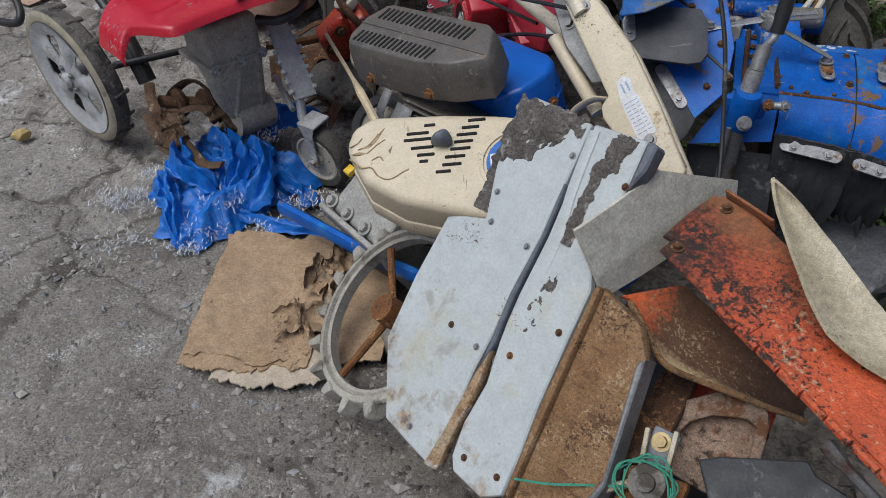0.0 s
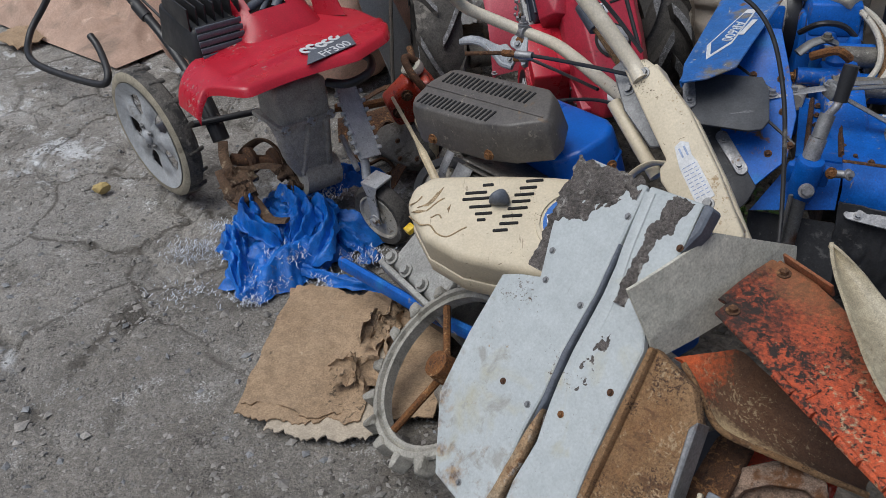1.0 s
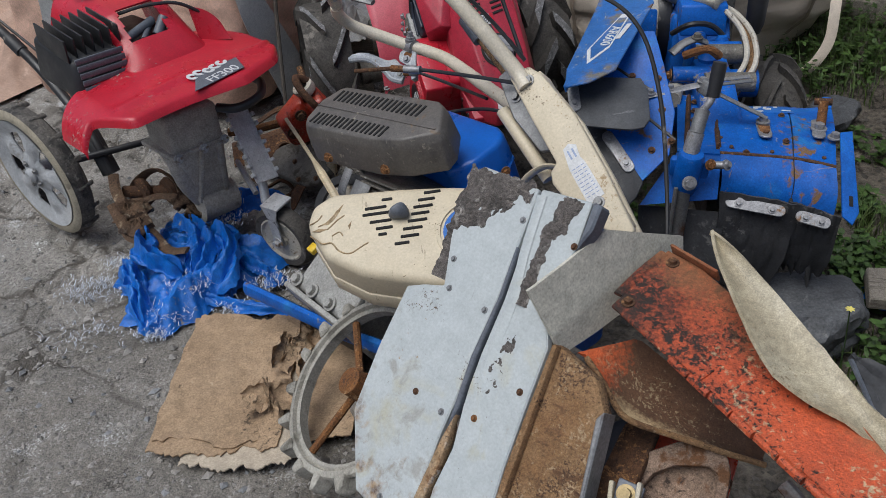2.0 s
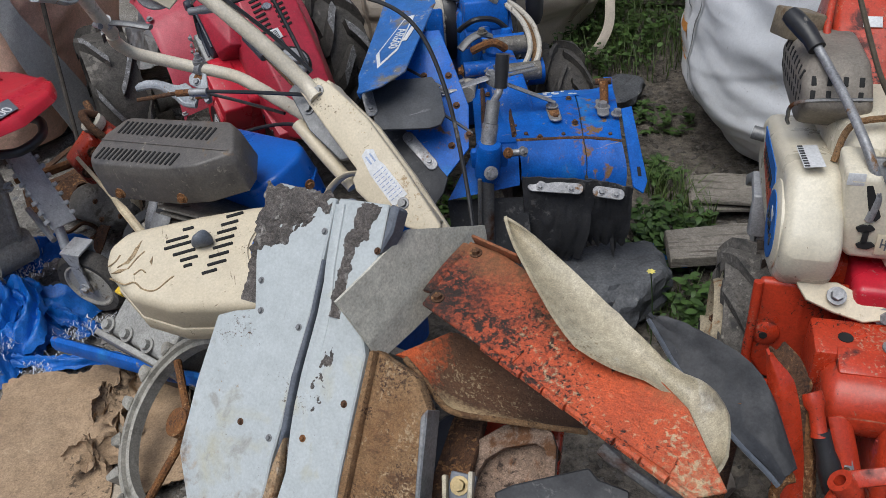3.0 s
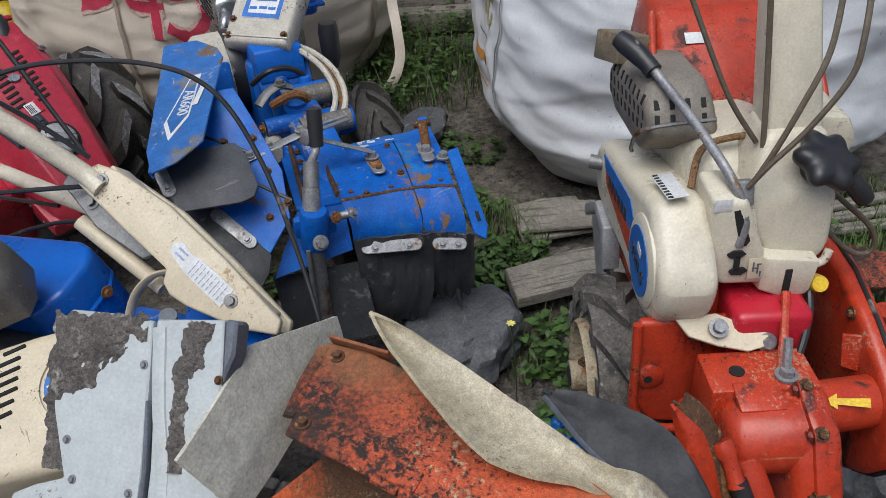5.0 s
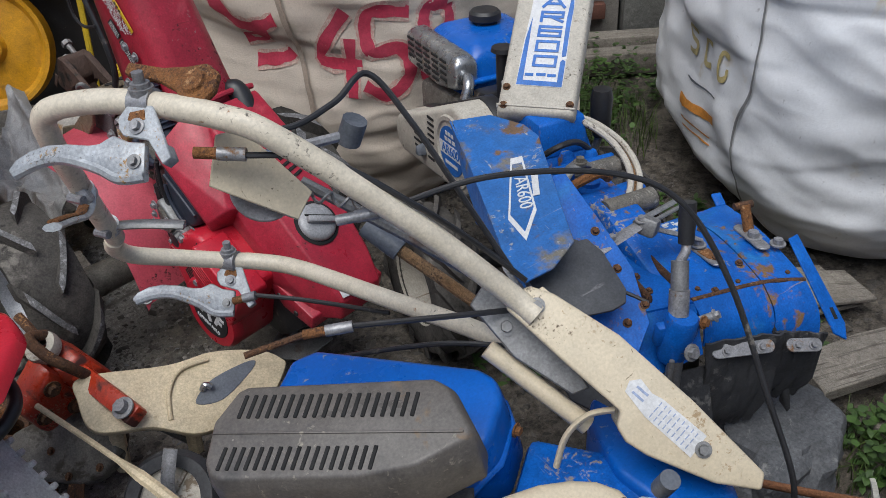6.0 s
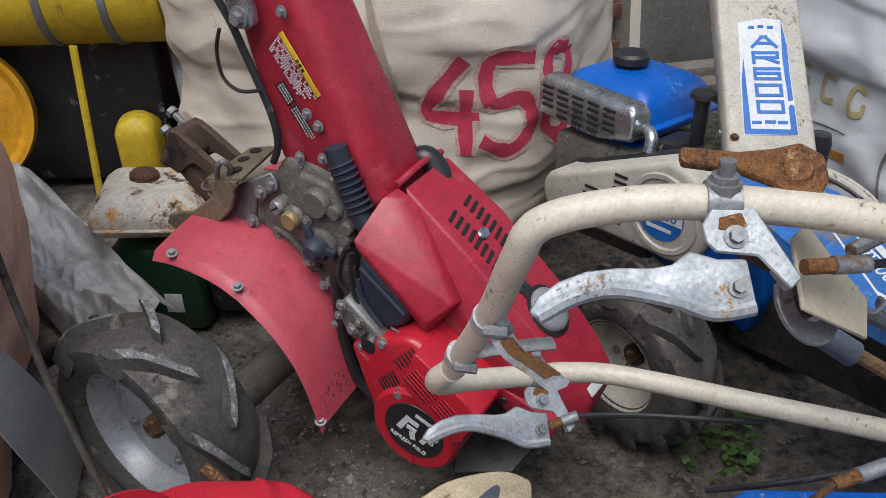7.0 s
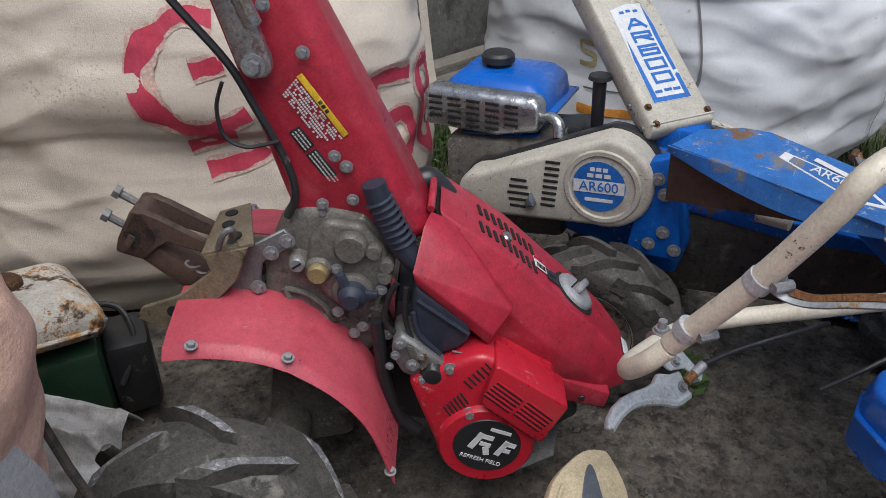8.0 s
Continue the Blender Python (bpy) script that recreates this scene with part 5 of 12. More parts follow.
for i, (x0, x1, y) in enumerate(((-0.058, -0.022, 0.024), (-0.062, -0.014, 0.012), (-0.05, -0.014, -0.004), (-0.040, -0.012, -0.018), (-0.036, -0.022, -0.030), (0.040, 0.068, 0.040), (0.030, 0.058, 0.027), (0.022, 0.054, 0.014), (0.018, 0.048, 0.001), (0.012, 0.044, -0.012), (0.004, 0.036, -0.026), (0.0, 0.030, -0.040), (-0.01, 0.014, -0.052), (-0.03, -0.012, 0.038))):
    part("slot", own(CC, box(x1 - x0, 0.0055, 0.004, 0.0015, ((x0 + x1) / 2, y, 0.0))), M_SLOT, beige)
for pts in ([(-0.126, 0.004), (-0.112, 0.020), (-0.099, 0.036), (-0.094, 0.041), (-0.101, 0.026), (-0.108, 0.014), (-0.118, 0.004)], [(-0.146, -0.006), (-0.134, -0.002), (-0.120, -0.005), (-0.132, -0.009)], [(-0.086, -0.004), (-0.080, 0.005), (-0.083, -0.012)]):
    part("torn_patch", own(CC, prism(pts, -0.001, 0.0008, 0.0003, 1, "xy")), M_TORN, case, "torn tan skin")
for k, pts in enumerate(([(-0.136, 0.002), (-0.118, 0.010), (-0.104, 0.030)], [(-0.120, -0.006), (-0.104, 0.010), (-0.092, 0.018)], [(-0.112, -0.020), (-0.100, -0.014), (-0.094, -0.022)], [(-0.150, 0.008), (-0.138, 0.014), (-0.130, 0.024)])):
    part("scratch", own(CC, tube([(x, y, 0.0004) for x, y in pts], 0.0012, 6, 4)), M_TORN, case)
part("crack", own(CC, tube([(-0.148, -0.014, 0.0), (-0.128, -0.032, 0.0), (-0.112, -0.034, 0.001), (-0.100, -0.050, 0.0), (-0.082, -0.058, 0.0), (-0.060, -0.046, 0.0), (-0.052, -0.042, 0.0)], 0.0014, 6, 5)), M_TORN, case)
part("wing_knob", own(CC, hull([(-0.018, -0.006, 0.004), (-0.018, 0.008, 0.004), (0.018, -0.01, 0.004), (0.016, 0.01, 0.004), (-0.012, -0.003, 0.030), (0.012, 0.006, 0.032), (0.0, -0.012, 0.02), (0.0, 0.014, 0.02)], 0.004, 2)), M_GREYCAP, beige, "slate grey wing knob")
part("round_label", own(CC, lathe([(0, 0.0006), (0.050, 0.0006), (0.050, 0.0), (0, -0.002)], 32, pose(0.118, -0.045, 0.0006))), M_LABELBLUE, beige, "round blue label")
part("label_ring", own(CC, lathe([(0.054, -0.002), (0.062, -0.002), (0.061, 0.003), (0.055, 0.003), (0.054, -0.002)], 36, pose(0.118, -0.045, 0.0))), M_CREAM, beige)
part("label_band", own(CC, prism([(0.075, -0.055), (0.16, -0.055), (0.162, -0.028), (0.074, -0.028)], 0.0008, 0.0014, 0, 1, "xy")), M_STICKER, beige)
writing(beige, "AR600", CC @ pose(0.118, -0.0415, 0.0016), 0.024, M_LABELBLUE)
# aluminium gearbox below the case
GB = axes((-0.135, 1.545, 0.16), (0.58, -0.72, 0.02), (-0.25, -0.3, 0.9))
part("gearbox", own(GB, hull([(-0.10, -0.05, -0.12), (0.10, -0.05, -0.12), (-0.10, 0.06, -0.12), (0.10, 0.06, -0.12), (-0.09, -0.045, 0.03), (0.09, -0.045, 0.03), (-0.07, 0.05, 0.07), (0.09, 0.05, 0.06)], 0.010, 2)), M_CASTALU, beige, "dirty cast aluminium gearbox")
part("gearbox_flange", own(GB, box(0.22, 0.012, 0.05, 0.004, (0, -0.055, 0.01))), M_CASTALU, beige)
for x in (-0.085, -0.03, 0.03, 0.085):
    bolt(beige, GB @ Vector((x, -0.035, 0.036)), GB.to_3x3() @ Vector((0, -0.3, 1)), 0.016, M_CASTALU)
part("yellow_tag", own(GB, box(0.02, 0.02, 0.012, 0.002, (-0.095, 0.03, 0.055))), M_LABELYEL, beige)
part("blue_frame_bar", tube([(-0.355, 1.665, 0.10), (-0.13, 1.462, 0.13), (-0.02, 1.36, 0.16)], 0.012, 8, 1, flat=(0.010, 0.018)), M_BLUE, beige)
part("blue_frame_bar", tube([(-0.30, 1.66, 0.07), (-0.11, 1.49, 0.07)], 0.012, 8, 1, flat=(0.006, 0.022)), M_BLACK, beige)
bolt(beige, (-0.13, 1.462, 0.148), (-0.3, -0.3, 0.9), 0.018, M_STEEL)

# silencer cover
MF = axes((-0.015, 1.553, 0.56), (0.22, -0.16, 0.035), (-0.2, -0.25, 0.95))
mo = [(-0.137, -0.056), (-0.134, -0.010), (-0.111, 0.026), (-0.100, 0.031), (0.112, 0.018), (0.129, 0.006), (0.151, -0.044), (0.149, -0.056), (0.096, -0.081), (0.034, -0.089), (-0.116, -0.080), (-0.130, -0.072)]
top = hull([(x * 0.975, y * 0.95 - 0.001, 0.006) for x, y in mo] + [(x * 1.0 + 0.003 * (x > 0.1), y - 0.004 * (y < -0.05), -0.010) for x, y in mo] + [(x * 1.0 + 0.006 * (x > 0.1), y - 0.014 * (y < -0.05), -0.064) for x, y in mo], 0.004, 3)
part("silencer_cover", own(MF, top), M_GREYBOX, beige, "grey-brown slotted silencer cover")
part("cover_ridge", own(MF, box(0.272, 0.0028, 0.004, 0.001, m=pose(0.006, -0.036, 0.0060, 0, 0, -5))), M_GREYBOX, beige)
for i in range(19):
    part("slot", own(MF, box(0.0046, 0.028, 0.003, 0.001, m=pose(-0.100 + i * 0.0106, 0.004 - 0.0009 * i, 0.0062, 0, 0, -14))), M_SLOT, beige)
for i in range(17):
    part("slot", own(MF, box(0.0044, 0.026, 0.003, 0.001, m=pose(-0.115 + i * 0.0102, -0.0545 - 0.0008 * i, 0.0062, 0, 0, -14))), M_SLOT, beige)
for x, y in ((-0.07, -0.106), (0.06, -0.112)):
    bolt(beige, MF @ Vector((x, y + 0.002, -0.036)), MF.to_3x3() @ Vector((0, -1, 0.2)), 0.010, M_RUSTY)
part("silencer_bracket", tube([(-0.06, 1.50, 0.44), (-0.10, 1.46, 0.36), (-0.09, 1.45, 0.30)], 0.014, 8, 4, flat=(0.020, 0.008)), M_STEEL, beige)
part("engine_block", moved(hull([(x, y, z) for x in (-0.10, 0.10) for y in (-0.10, 0.09) for z in (0.06, 0.30)] + [(0.0, 0.0, 0.36)], 0.015, 2), pose(0.02, 1.56, 0.08, 0, 0, -35)), M_BLACK, beige)
for k in range(7):
    part("cooling_fin", moved(box(0.16, 0.11, 0.004, 0.001), pose(0.03, 1.50, 0.36 + 0.012 * k, -14, 6, -35)), M_ALU, beige)

# blue tank behind the silencer
BT = axes((0.011, 1.755, 0.468), (0.18, -0.207, 0.03), (-0.1, -0.2, 0.97))
bt = [(-0.004, -0.06), (0.0, 0.0), (0.03, 0.02), (0.255, 0.008), (0.279, -0.004), (0.294, -0.034), (0.290, -0.09), (0.265, -0.13), (0.05, -0.13)]
part("tank", own(BT, hull([(x, y, 0.0) for x, y in bt] + [(x * 1.02 - 0.003, y * 1.03 + 0.004, -0.04) for x, y in bt] + [(x * 1.03, y * 1.0 + 0.004, -0.13) for x, y in bt], 0.010, 3)), M_BLUE2, beige, "glossy blue plastic tank")
tank_mid = sum((Vector(q) for q in bt), Vector((0, 0))) / len(bt)
part("tank_seam", own(BT, prism([tuple(tank_mid + (Vector(q) - tank_mid) * 1.06) for q in bt], -0.058, -0.052, 0.002, 1, "xy")), M_BLUE2, beige, "welded tank seam")
bolt(beige, BT @ Vector((0.304, -0.045, -0.05)), BT.to_3x3() @ Vector((1, -0.3, 0)), 0.010, M_RUSTY)
part("blue_frame", moved(hull([(x, y, z) for x in (-0.10, 0.10) for y in (-0.06, 0.06) for z in (-0.14, 0.10)], 0.012, 2), pose(0.24, 1.40, 0.30, 0, 0, -50)), M_BLUE, beige)

part("belt_housing", hull([(x, y, z) for z in (0.29, 0.415) for x, y in ((0.262, 1.400), (0.292, 1.487), (0.325, 1.515), (0.335, 1.47), (0.36, 1.31), (0.335, 1.270), (0.270, 1.315))], 0.010, 3), M_BLUE2, beige, "blue painted housing under the arm")

# handle arm: pressed steel, with its label
ARM = axes((0.23, 1.514, 0.604), (0.087, -0.186, -0.126), (-0.5, -0.5, 0.7))
ao = [(-0.025, -0.026), (-0.028, -0.005), (-0.021, 0.012), (0.006, 0.023), (0.091, 0.036), (0.20, 0.034), (0.308, 0.025), (0.317, 0.008), (0.274, -0.020), (0.20, -0.046), (0.173, -0.050), (0.155, -0.044), (0.147, -0.028), (0.062, -0.028)]
part("handle_arm", own(ARM, prism(ao, -0.016, 0.0, 0.004, 3, "xy")), M_CREAM, beige, "cream pressed steel arm with dark scratches")
part("handle_arm", own(ARM, prism([(x, y * 0.9) for x, y in ao], -0.075, -0.060, 0.003, 2, "xy")), M_CREAM, beige)
part("arm_web", own(ARM, box(0.30, 0.008, 0.05, 0.002, (0.14, 0.018, -0.038))), M_CREAM, beige)
part("sticker", own(ARM, prism([(0.136, -0.008), (0.132, 0.004), (0.140, 0.014), (0.160, 0.010), (0.172, 0.013), (0.234, 0.014), (0.236, -0.016), (0.170, -0.015)], 0.0, 0.0012, 0, 1, "xy")), M_STICKER, beige, "torn white instruction sticker")
for k in range(9):
    part("print_line", own(ARM, joined(*[box(0.0013, w, 0.0006, 0, (0.174 + 0.0064 * k, -0.0135 + y, 0.0014)) for w, y in ((0.006, 0.004), (0.008 - 0.001 * (k % 3), 0.0125), (0.005, 0.0205 + 0.0006 * (k % 2)))])), M_PRINTFAINT, beige)
for k in range(2):
    part("print_patch", own(ARM, box(0.016, 0.003, 0.0006, 0, (0.150, -0.003 + 0.008 * k, 0.0014))), M_PRINTFAINT, beige)
bolt(beige, ARM @ Vector((0.0, 0, 0.0)), ARM.to_3x3() @ Vector((0, 0, 1)), 0.010, M_STEEL)
bolt(beige, ARM @ Vector((0.241, 0, 0.0)), ARM.to_3x3() @ Vector((0, 0, 1)), 0.010, M_STEEL)
part("lock_plate", own(ARM, prism([(-0.06, -0.05), (-0.065, -0.008), (0.0, -0.004), (0.11, -0.03), (0.10, -0.05), (0.02, -0.062)], -0.050, -0.040, 0.002, 1, "xy")), M_STEEL, beige, "grey steel lock plate")
bolt(beige, ARM @ Vector((-0.01, -0.04, -0.04)), ARM.to_3x3() @ Vector((0, 0, 1)), 0.012, M_STEEL)
part("crescent", own(ARM, tube([(0.146, -0.03, -0.03), (0.128, -0.055, -0.035), (0.125, -0.09, -0.04), (0.14, -0.125, -0.045)], 0.008, 8, 6, flat=(0.004, 0.010))), M_CREAM, beige)
part("lower_arm", own(ARM, tube([(-0.01, -0.075, -0.055), (0.07, -0.07, -0.06), (0.14, -0.065, -0.065)], 0.012, 10, 3)), M_CREAM, beige)
part("bottle_cap", tube([(0.235, 1.312, 0.485), (0.233, 1.300, 0.512)], 0.011, 14, 1), M_GREYCAP, beige)

# handlebar tubes
R = 0.0135
part("handlebar_tube", tube([(0.226, 1.510, 0.594), (0.206, 1.538, 0.620), (0.120, 1.585, 0.720), (0.010, 1.650, 0.828), (-0.030, 1.690, 0.850), (-0.084, 1.760, 0.856), (-0.130, 1.815, 0.852), (-0.168, 1.858, 0.835), (-0.170, 1.880, 0.795), (-0.153, 1.922, 0.715), (-0.135, 1.972, 0.635), (-0.122, 2.005, 0.585)], R, 14, 8), M_BARWHITE, beige, "cream painted steel tube, scratched")
part("handlebar_tube", tube([(0.258, 1.585, 0.470), (0.234, 1.636, 0.484), (0.170, 1.80, 0.475), (0.110, 1.945, 0.468), (0.065, 1.998, 0.470), (0.029, 2.018, 0.476), (-0.050, 2.045, 0.500), (-0.100, 2.050, 0.522), (-0.124, 2.030, 0.555), (-0.124, 2.008, 0.58)], R * 0.97, 14, 8), M_BARWHITE, beige, "cream painted steel tube, scratched")

# ---- parts that several machines share ----
def lug_mesh(name, R, w, h, side, sweep, mat_top, mat_side, seg=5, width=0.016):
    bm = bmesh.new()
    rows = []
    for i in range(seg + 1):
        t = i / seg
        y = side * (w * 0.02 + t * w * 0.52)
        th = sweep * t ** 1.2
        drop = 0.0 if t < 0.7 else (t - 0.7) / 0.3 * h * 0.9
        wd = width / R * (0.8 + 0.5 * t)
        ring = []
        for rr, dt in ((R - 0.006 - drop * 1.6, -wd * 0.75), (R + h - drop, -wd * 0.5), (R + h - drop, wd * 0.5), (R - 0.006 - drop * 1.6, wd * 0.75)):
            ring.append(bm.verts.new((rr * math.cos(th + dt), y, rr * math.sin(th + dt))))
        rows.append(ring)
    for i in range(seg):
        for j in range(4):
            bm.faces.new((rows[i][j], rows[i][(j + 1) % 4], rows[i + 1][(j + 1) % 4], rows[i + 1][j]))
    bm.faces.new(rows[0][::-1])
    bm.faces.new(rows[-1])
    me = mesh_of(name, bm, mat_side)
    me.materials.append(mat_top)
    for p in me.polygons:
        c = p.center
        rad = Vector((c.x, 0, c.z)).normalized()
        p.material_index = 1 if p.normal.dot(rad) > 0.75 else 0
    return me


def tractor_wheel(parent, m, R, w, rim_r, n, mat, rim_mat, mat_top, h=0.022, sweep=0.5, hub=True, dish=0.04, lug_w=0.018):
    """A lugged tyre on a pressed steel rim; its axis along local y, its outer face towards -y."""
    rot = Matrix.Rotation(radians(90), 4, "X")
    hw = w / 2
    prof = [(rim_r, hw * 0.78), (rim_r + 0.012, hw * 0.96), (R * 0.80 + rim_r * 0.2, hw * 1.0), (R * 0.94, hw * 0.93), (R, hw * 0.6), (R * 1.004, 0), (R, -hw * 0.6), (R * 0.94, -hw * 0.93), (R * 0.80 + rim_r * 0.2, -hw * 1.0), (rim_r + 0.012, -hw * 0.96), (rim_r, -hw * 0.78), (rim_r, hw * 0.78)]
    tyre = part("tyre", lathe(prof, 48, rot), mat, parent, m=m)
    for s in (-1, 1):
        me = lug_mesh("lug", R, w, h, s, sweep, mat_top, mat, 6, lug_w)
        for k in range(n):
            ob = new("lug", me)
            ob.parent = tyre
            ob.matrix_basis = Matrix.Rotation(2 * math.pi * (k + (0.5 if s > 0 else 0)) / n, 4, "Y")
    rp = [(0.0, -dish + 0.004), (rim_r * 0.35, -dish + 0.004), (rim_r * 0.42, -dish), (rim_r * 0.80, -dish + 0.006), (rim_r * 0.86, -dish - 0.012 + 0.016), (rim_r * 0.90, hw * 0.55), (rim_r * 1.03, hw * 0.82), (rim_r * 1.07, hw * 0.9), (rim_r * 1.07, hw * 0.84), (rim_r * 0.95, hw * 0.45), (rim_r * 0.93, -hw * 0.8), (rim_r * 1.04, -hw * 0.86)]
    rim = part("rim", lathe(rp, 40, rot), rim_mat, parent, m=m)
    if hub:
        part("hub", lathe([(0, 0), (rim_r * 0.17, 0), (rim_r * 0.165, 0.018), (rim_r * 0.13, 0.026), (rim_r * 0.08, 0.027), (rim_r * 0.07, 0.012), (0, 0.012)], 6, rot), M_RUST, rim, m=pose(0, dish, 0))
        for k in range(4):
            bolt(rim, (rim_r * 0.6 * math.cos(k * 1.571 + 0.4), dish - 0.004, rim_r * 0.6 * math.sin(k * 1.571 + 0.4)), (0, -1, 0), 0.010, M_STEEL)
    return tyre


# ---- red tiller with the tall handle column ----
RNG = random.Random(41)
HF = axes((0.143, 2.438, 0.0), (0.28, -0.96, 0.0))
red = thing("walking_tractor", "faded red walking tractor with tall handle column and lugged tyres", "tiller", HF)


def S(pts, l):
    return [(s, -l, z) for s, z in pts]


col_pts = []
for sy in (-1, 1):
    col_pts += [(-0.140, sy * 0.07, 0.600), (-0.045, sy * 0.07, 0.515), (0.038, sy * 0.07, 0.560), (0.070, sy * 0.045, 0.545), (-0.262, sy * 0.055, 1.08), (-0.185, sy * 0.055, 1.08), (-0.165, sy * 0.03, 1.08)]
part("handle_column", hull(col_pts, 0.012, 3), M_RED, red, "faded red pressed steel column, rust flecks on the edge")
# labels on the column side
LB = -0.0722
lab = axes((-0.1065, LB + 0.0012, 0.8015), (0.054, 0.0035, -0.0885), (0, -1, 0))
part("warning_stripe", moved(box(0.104, 0.009, 0.0012, 0.0002, (0.052, 0.0, 0)), lab), M_LABELYEL, red, "yellow warning stripe")
for w in (0.046, 0.053, 0.061):
    part("stripe_mark", moved(box(0.005, 0.0055, 0.0006, 0, (w, 0.0, 0.0008)), lab), M_BLACK, red)
for k in range(7):
    dash = []
    x, end = 0.002 + 0.0012 * k, (0.103, 0.103, 0.100, 0.092, 0.096, 0.090, 0.085)[k]
    while x < end:
        w = RNG.uniform(0.0018, 0.0032)
        dash.append(box(w, 0.0026, 0.0008, 0, (x + w / 2, -0.0080 - 0.0044 * k, 0)))
        x += w + (0.0012 if RNG.random() < 0.85 else 0.006)
    part("print_line", moved(joined(*dash), lab), M_STICKER, red)
for c, h, rows in (((0.075, -0.0545), 0.035, 3), ((0.127, -0.0555), 0.060, 3)):
    tp = part("type_plate", moved(box(h, 0.0185, 0.0012, 0.0004, (c[0], c[1], 0)), lab), M_BLACK, red, "black type plate with white print")
    for k in range(rows):
        dash = []
        x = -h / 2 + 0.003
        while x < h / 2 - 0.004:
            w = RNG.uniform(0.0022, 0.0045)
            dash.append(box(w, 0.0021, 0.0006, 0, (c[0] + x + w / 2, c[1] + 0.0052 - 0.0052 * k, 0.0008)))
            x += w + 0.0014
        part("print_line", moved(joined(*dash), lab), M_PLATETEXT, tp)
for s, z in ((-0.098, 0.832), (-0.142, 0.895), (-0.055, 0.668), (-0.095, 0.598)):
    bolt(red, (s, -0.072, z), (0, -1, 0), 0.010, M_ZINC)
# chrome handle bracket
part("handle_bracket", prism([(-0.145, 0.805), (-0.136, 0.815), (-0.137, 0.835), (-0.165, 0.93), (-0.19, 1.06), (-0.235, 1.06), (-0.205, 0.92), (-0.182, 0.822), (-0.168, 0.803)], -0.092, -0.076, 0.005, 2), M_CHROME, red, "bright plated handle bracket")
part("bracket_rib", tube([(-0.152, -0.094, 0.875), (-0.172, -0.097, 0.94), (-0.20, -0.097, 1.05)], 0.012, 8, 3), M_CHROME, red)
bolt(red, (-0.160, -0.092, 0.822), (0, -1, 0), 0.017, M_ZINC)
bolt(red, (-0.195, -0.092, 0.93), (0, -1, 0), 0.015, M_ZINC)
part("handle_boot", hull(S([(-0.155, 0.905), (-0.10, 0.90), (-0.13, 1.0), (-0.19, 1.0), (-0.12, 0.88)], 0.05) + S([(-0.155, 0.905), (-0.09, 0.90), (-0.13, 1.0)], -0.03), 0.010, 2), M_BLACK, red)
part("cable", tube(S([(-0.285, 0.96), (-0.255, 0.906), (-0.197, 0.825), (-0.169, 0.763), (-0.136, 0.68), (-0.130, 0.63), (-0.145, 0.595)], 0.082), 0.006, 8, 6), M_BLACK, red)
part("cable", tube(S([(-0.205, 0.80), (-0.218, 0.765), (-0.214, 0.725), (-0.185, 0.708), (-0.140, 0.716)], 0.09), 0.003, 6, 6), M_BLACK, red)

# engine hood: a body with a bent top, and an outward bulge over the air cleaner
YC = 0.020
hp = []
for g in (-1, 1):
    for s_, w, z in ((0.072, 0.064, 0.583), (0.172, 0.069, 0.505), (0.290, 0.064, 0.390), (0.345, 0.058, 0.330), (0.382, 0.048, 0.278), (0.376, 0.050, 0.236),
                     (0.092, 0.090, 0.500), (0.205, 0.100, 0.390), (0.300, 0.092, 0.300), (0.130, 0.094, 0.385), (0.229, 0.096, 0.292), (0.343, 0.072, 0.238)):
        hp.append((s_, YC + g * w, z))
hood = part("hood", hull(hp, 0.005, 3), M_RED, red, "faded red steel hood with worn creases")
part("hood_bulge", hull([(0.034, -0.133, 0.527), (0.050, -0.074, 0.574), (0.060, -0.044, 0.582), (0.092, -0.044, 0.566), (0.181, -0.098, 0.437), (0.150, -0.127, 0.412), (0.144, -0.118, 0.386), (0.038, -0.126, 0.503), (0.05, -0.05, 0.50), (0.15, -0.06, 0.38), (0.184, -0.07, 0.430)], 0.0035, 2), M_RED, hood)
part("hood_skirt", prism([(0.223, 0.300), (0.345, 0.252), (0.338, 0.222), (0.262, 0.240), (0.236, 0.265)], -0.074, 0.11, 0.004, 2), M_RED, hood)
for s_, z in ((0.255, 0.266), (0.298, 0.243)):
    part("rivet", lathe([(0, 0.002), (0.005, 0.002), (0.006, 0)], 12, pose(s_, -0.0745, z, 90, 0, 0)), M_BLACK, hood)
part("hood_lip", tube([(0.060, -0.046, 0.585), (0.062, 0.02, 0.592), (0.060, 0.086, 0.585)], 0.006, 8, 4), M_RED, hood)
part("hood_opening", hull([(s_, y, z) for y in (-0.035, 0.075) for s_, z in ((0.066, 0.578), (0.069, 0.50), (0.09, 0.50), (0.09, 0.55))], 0.002, 1), M_SLOT, hood)
part("intake_hose", tube([(0.010, 0.045, 0.555), (0.045, 0.052, 0.585), (0.064, 0.055, 0.575), (0.085, 0.05, 0.545)], 0.021, 12, 5), M_BLACK, red)
HT = axes((0.172, YC, 0.505), (0.71, 0.0, -0.70), (0.70, 0, 0.71))
HR = axes((0.172, YC, 0.505), (0.79, 0.0, -0.615), (0.615, 0, 0.79))
for k in range(9):
    for r in (0, 1):
        d = -0.050 + 0.0140 * k + 0.003 * r
        part("louvre", moved(box(0.0062, 0.028, 0.003, 0.001, m=pose(d, 0.020 - 0.052 * r, 0.0012, 0, 0, 12)), HT if d > 0 else HR), M_SLOT, hood)
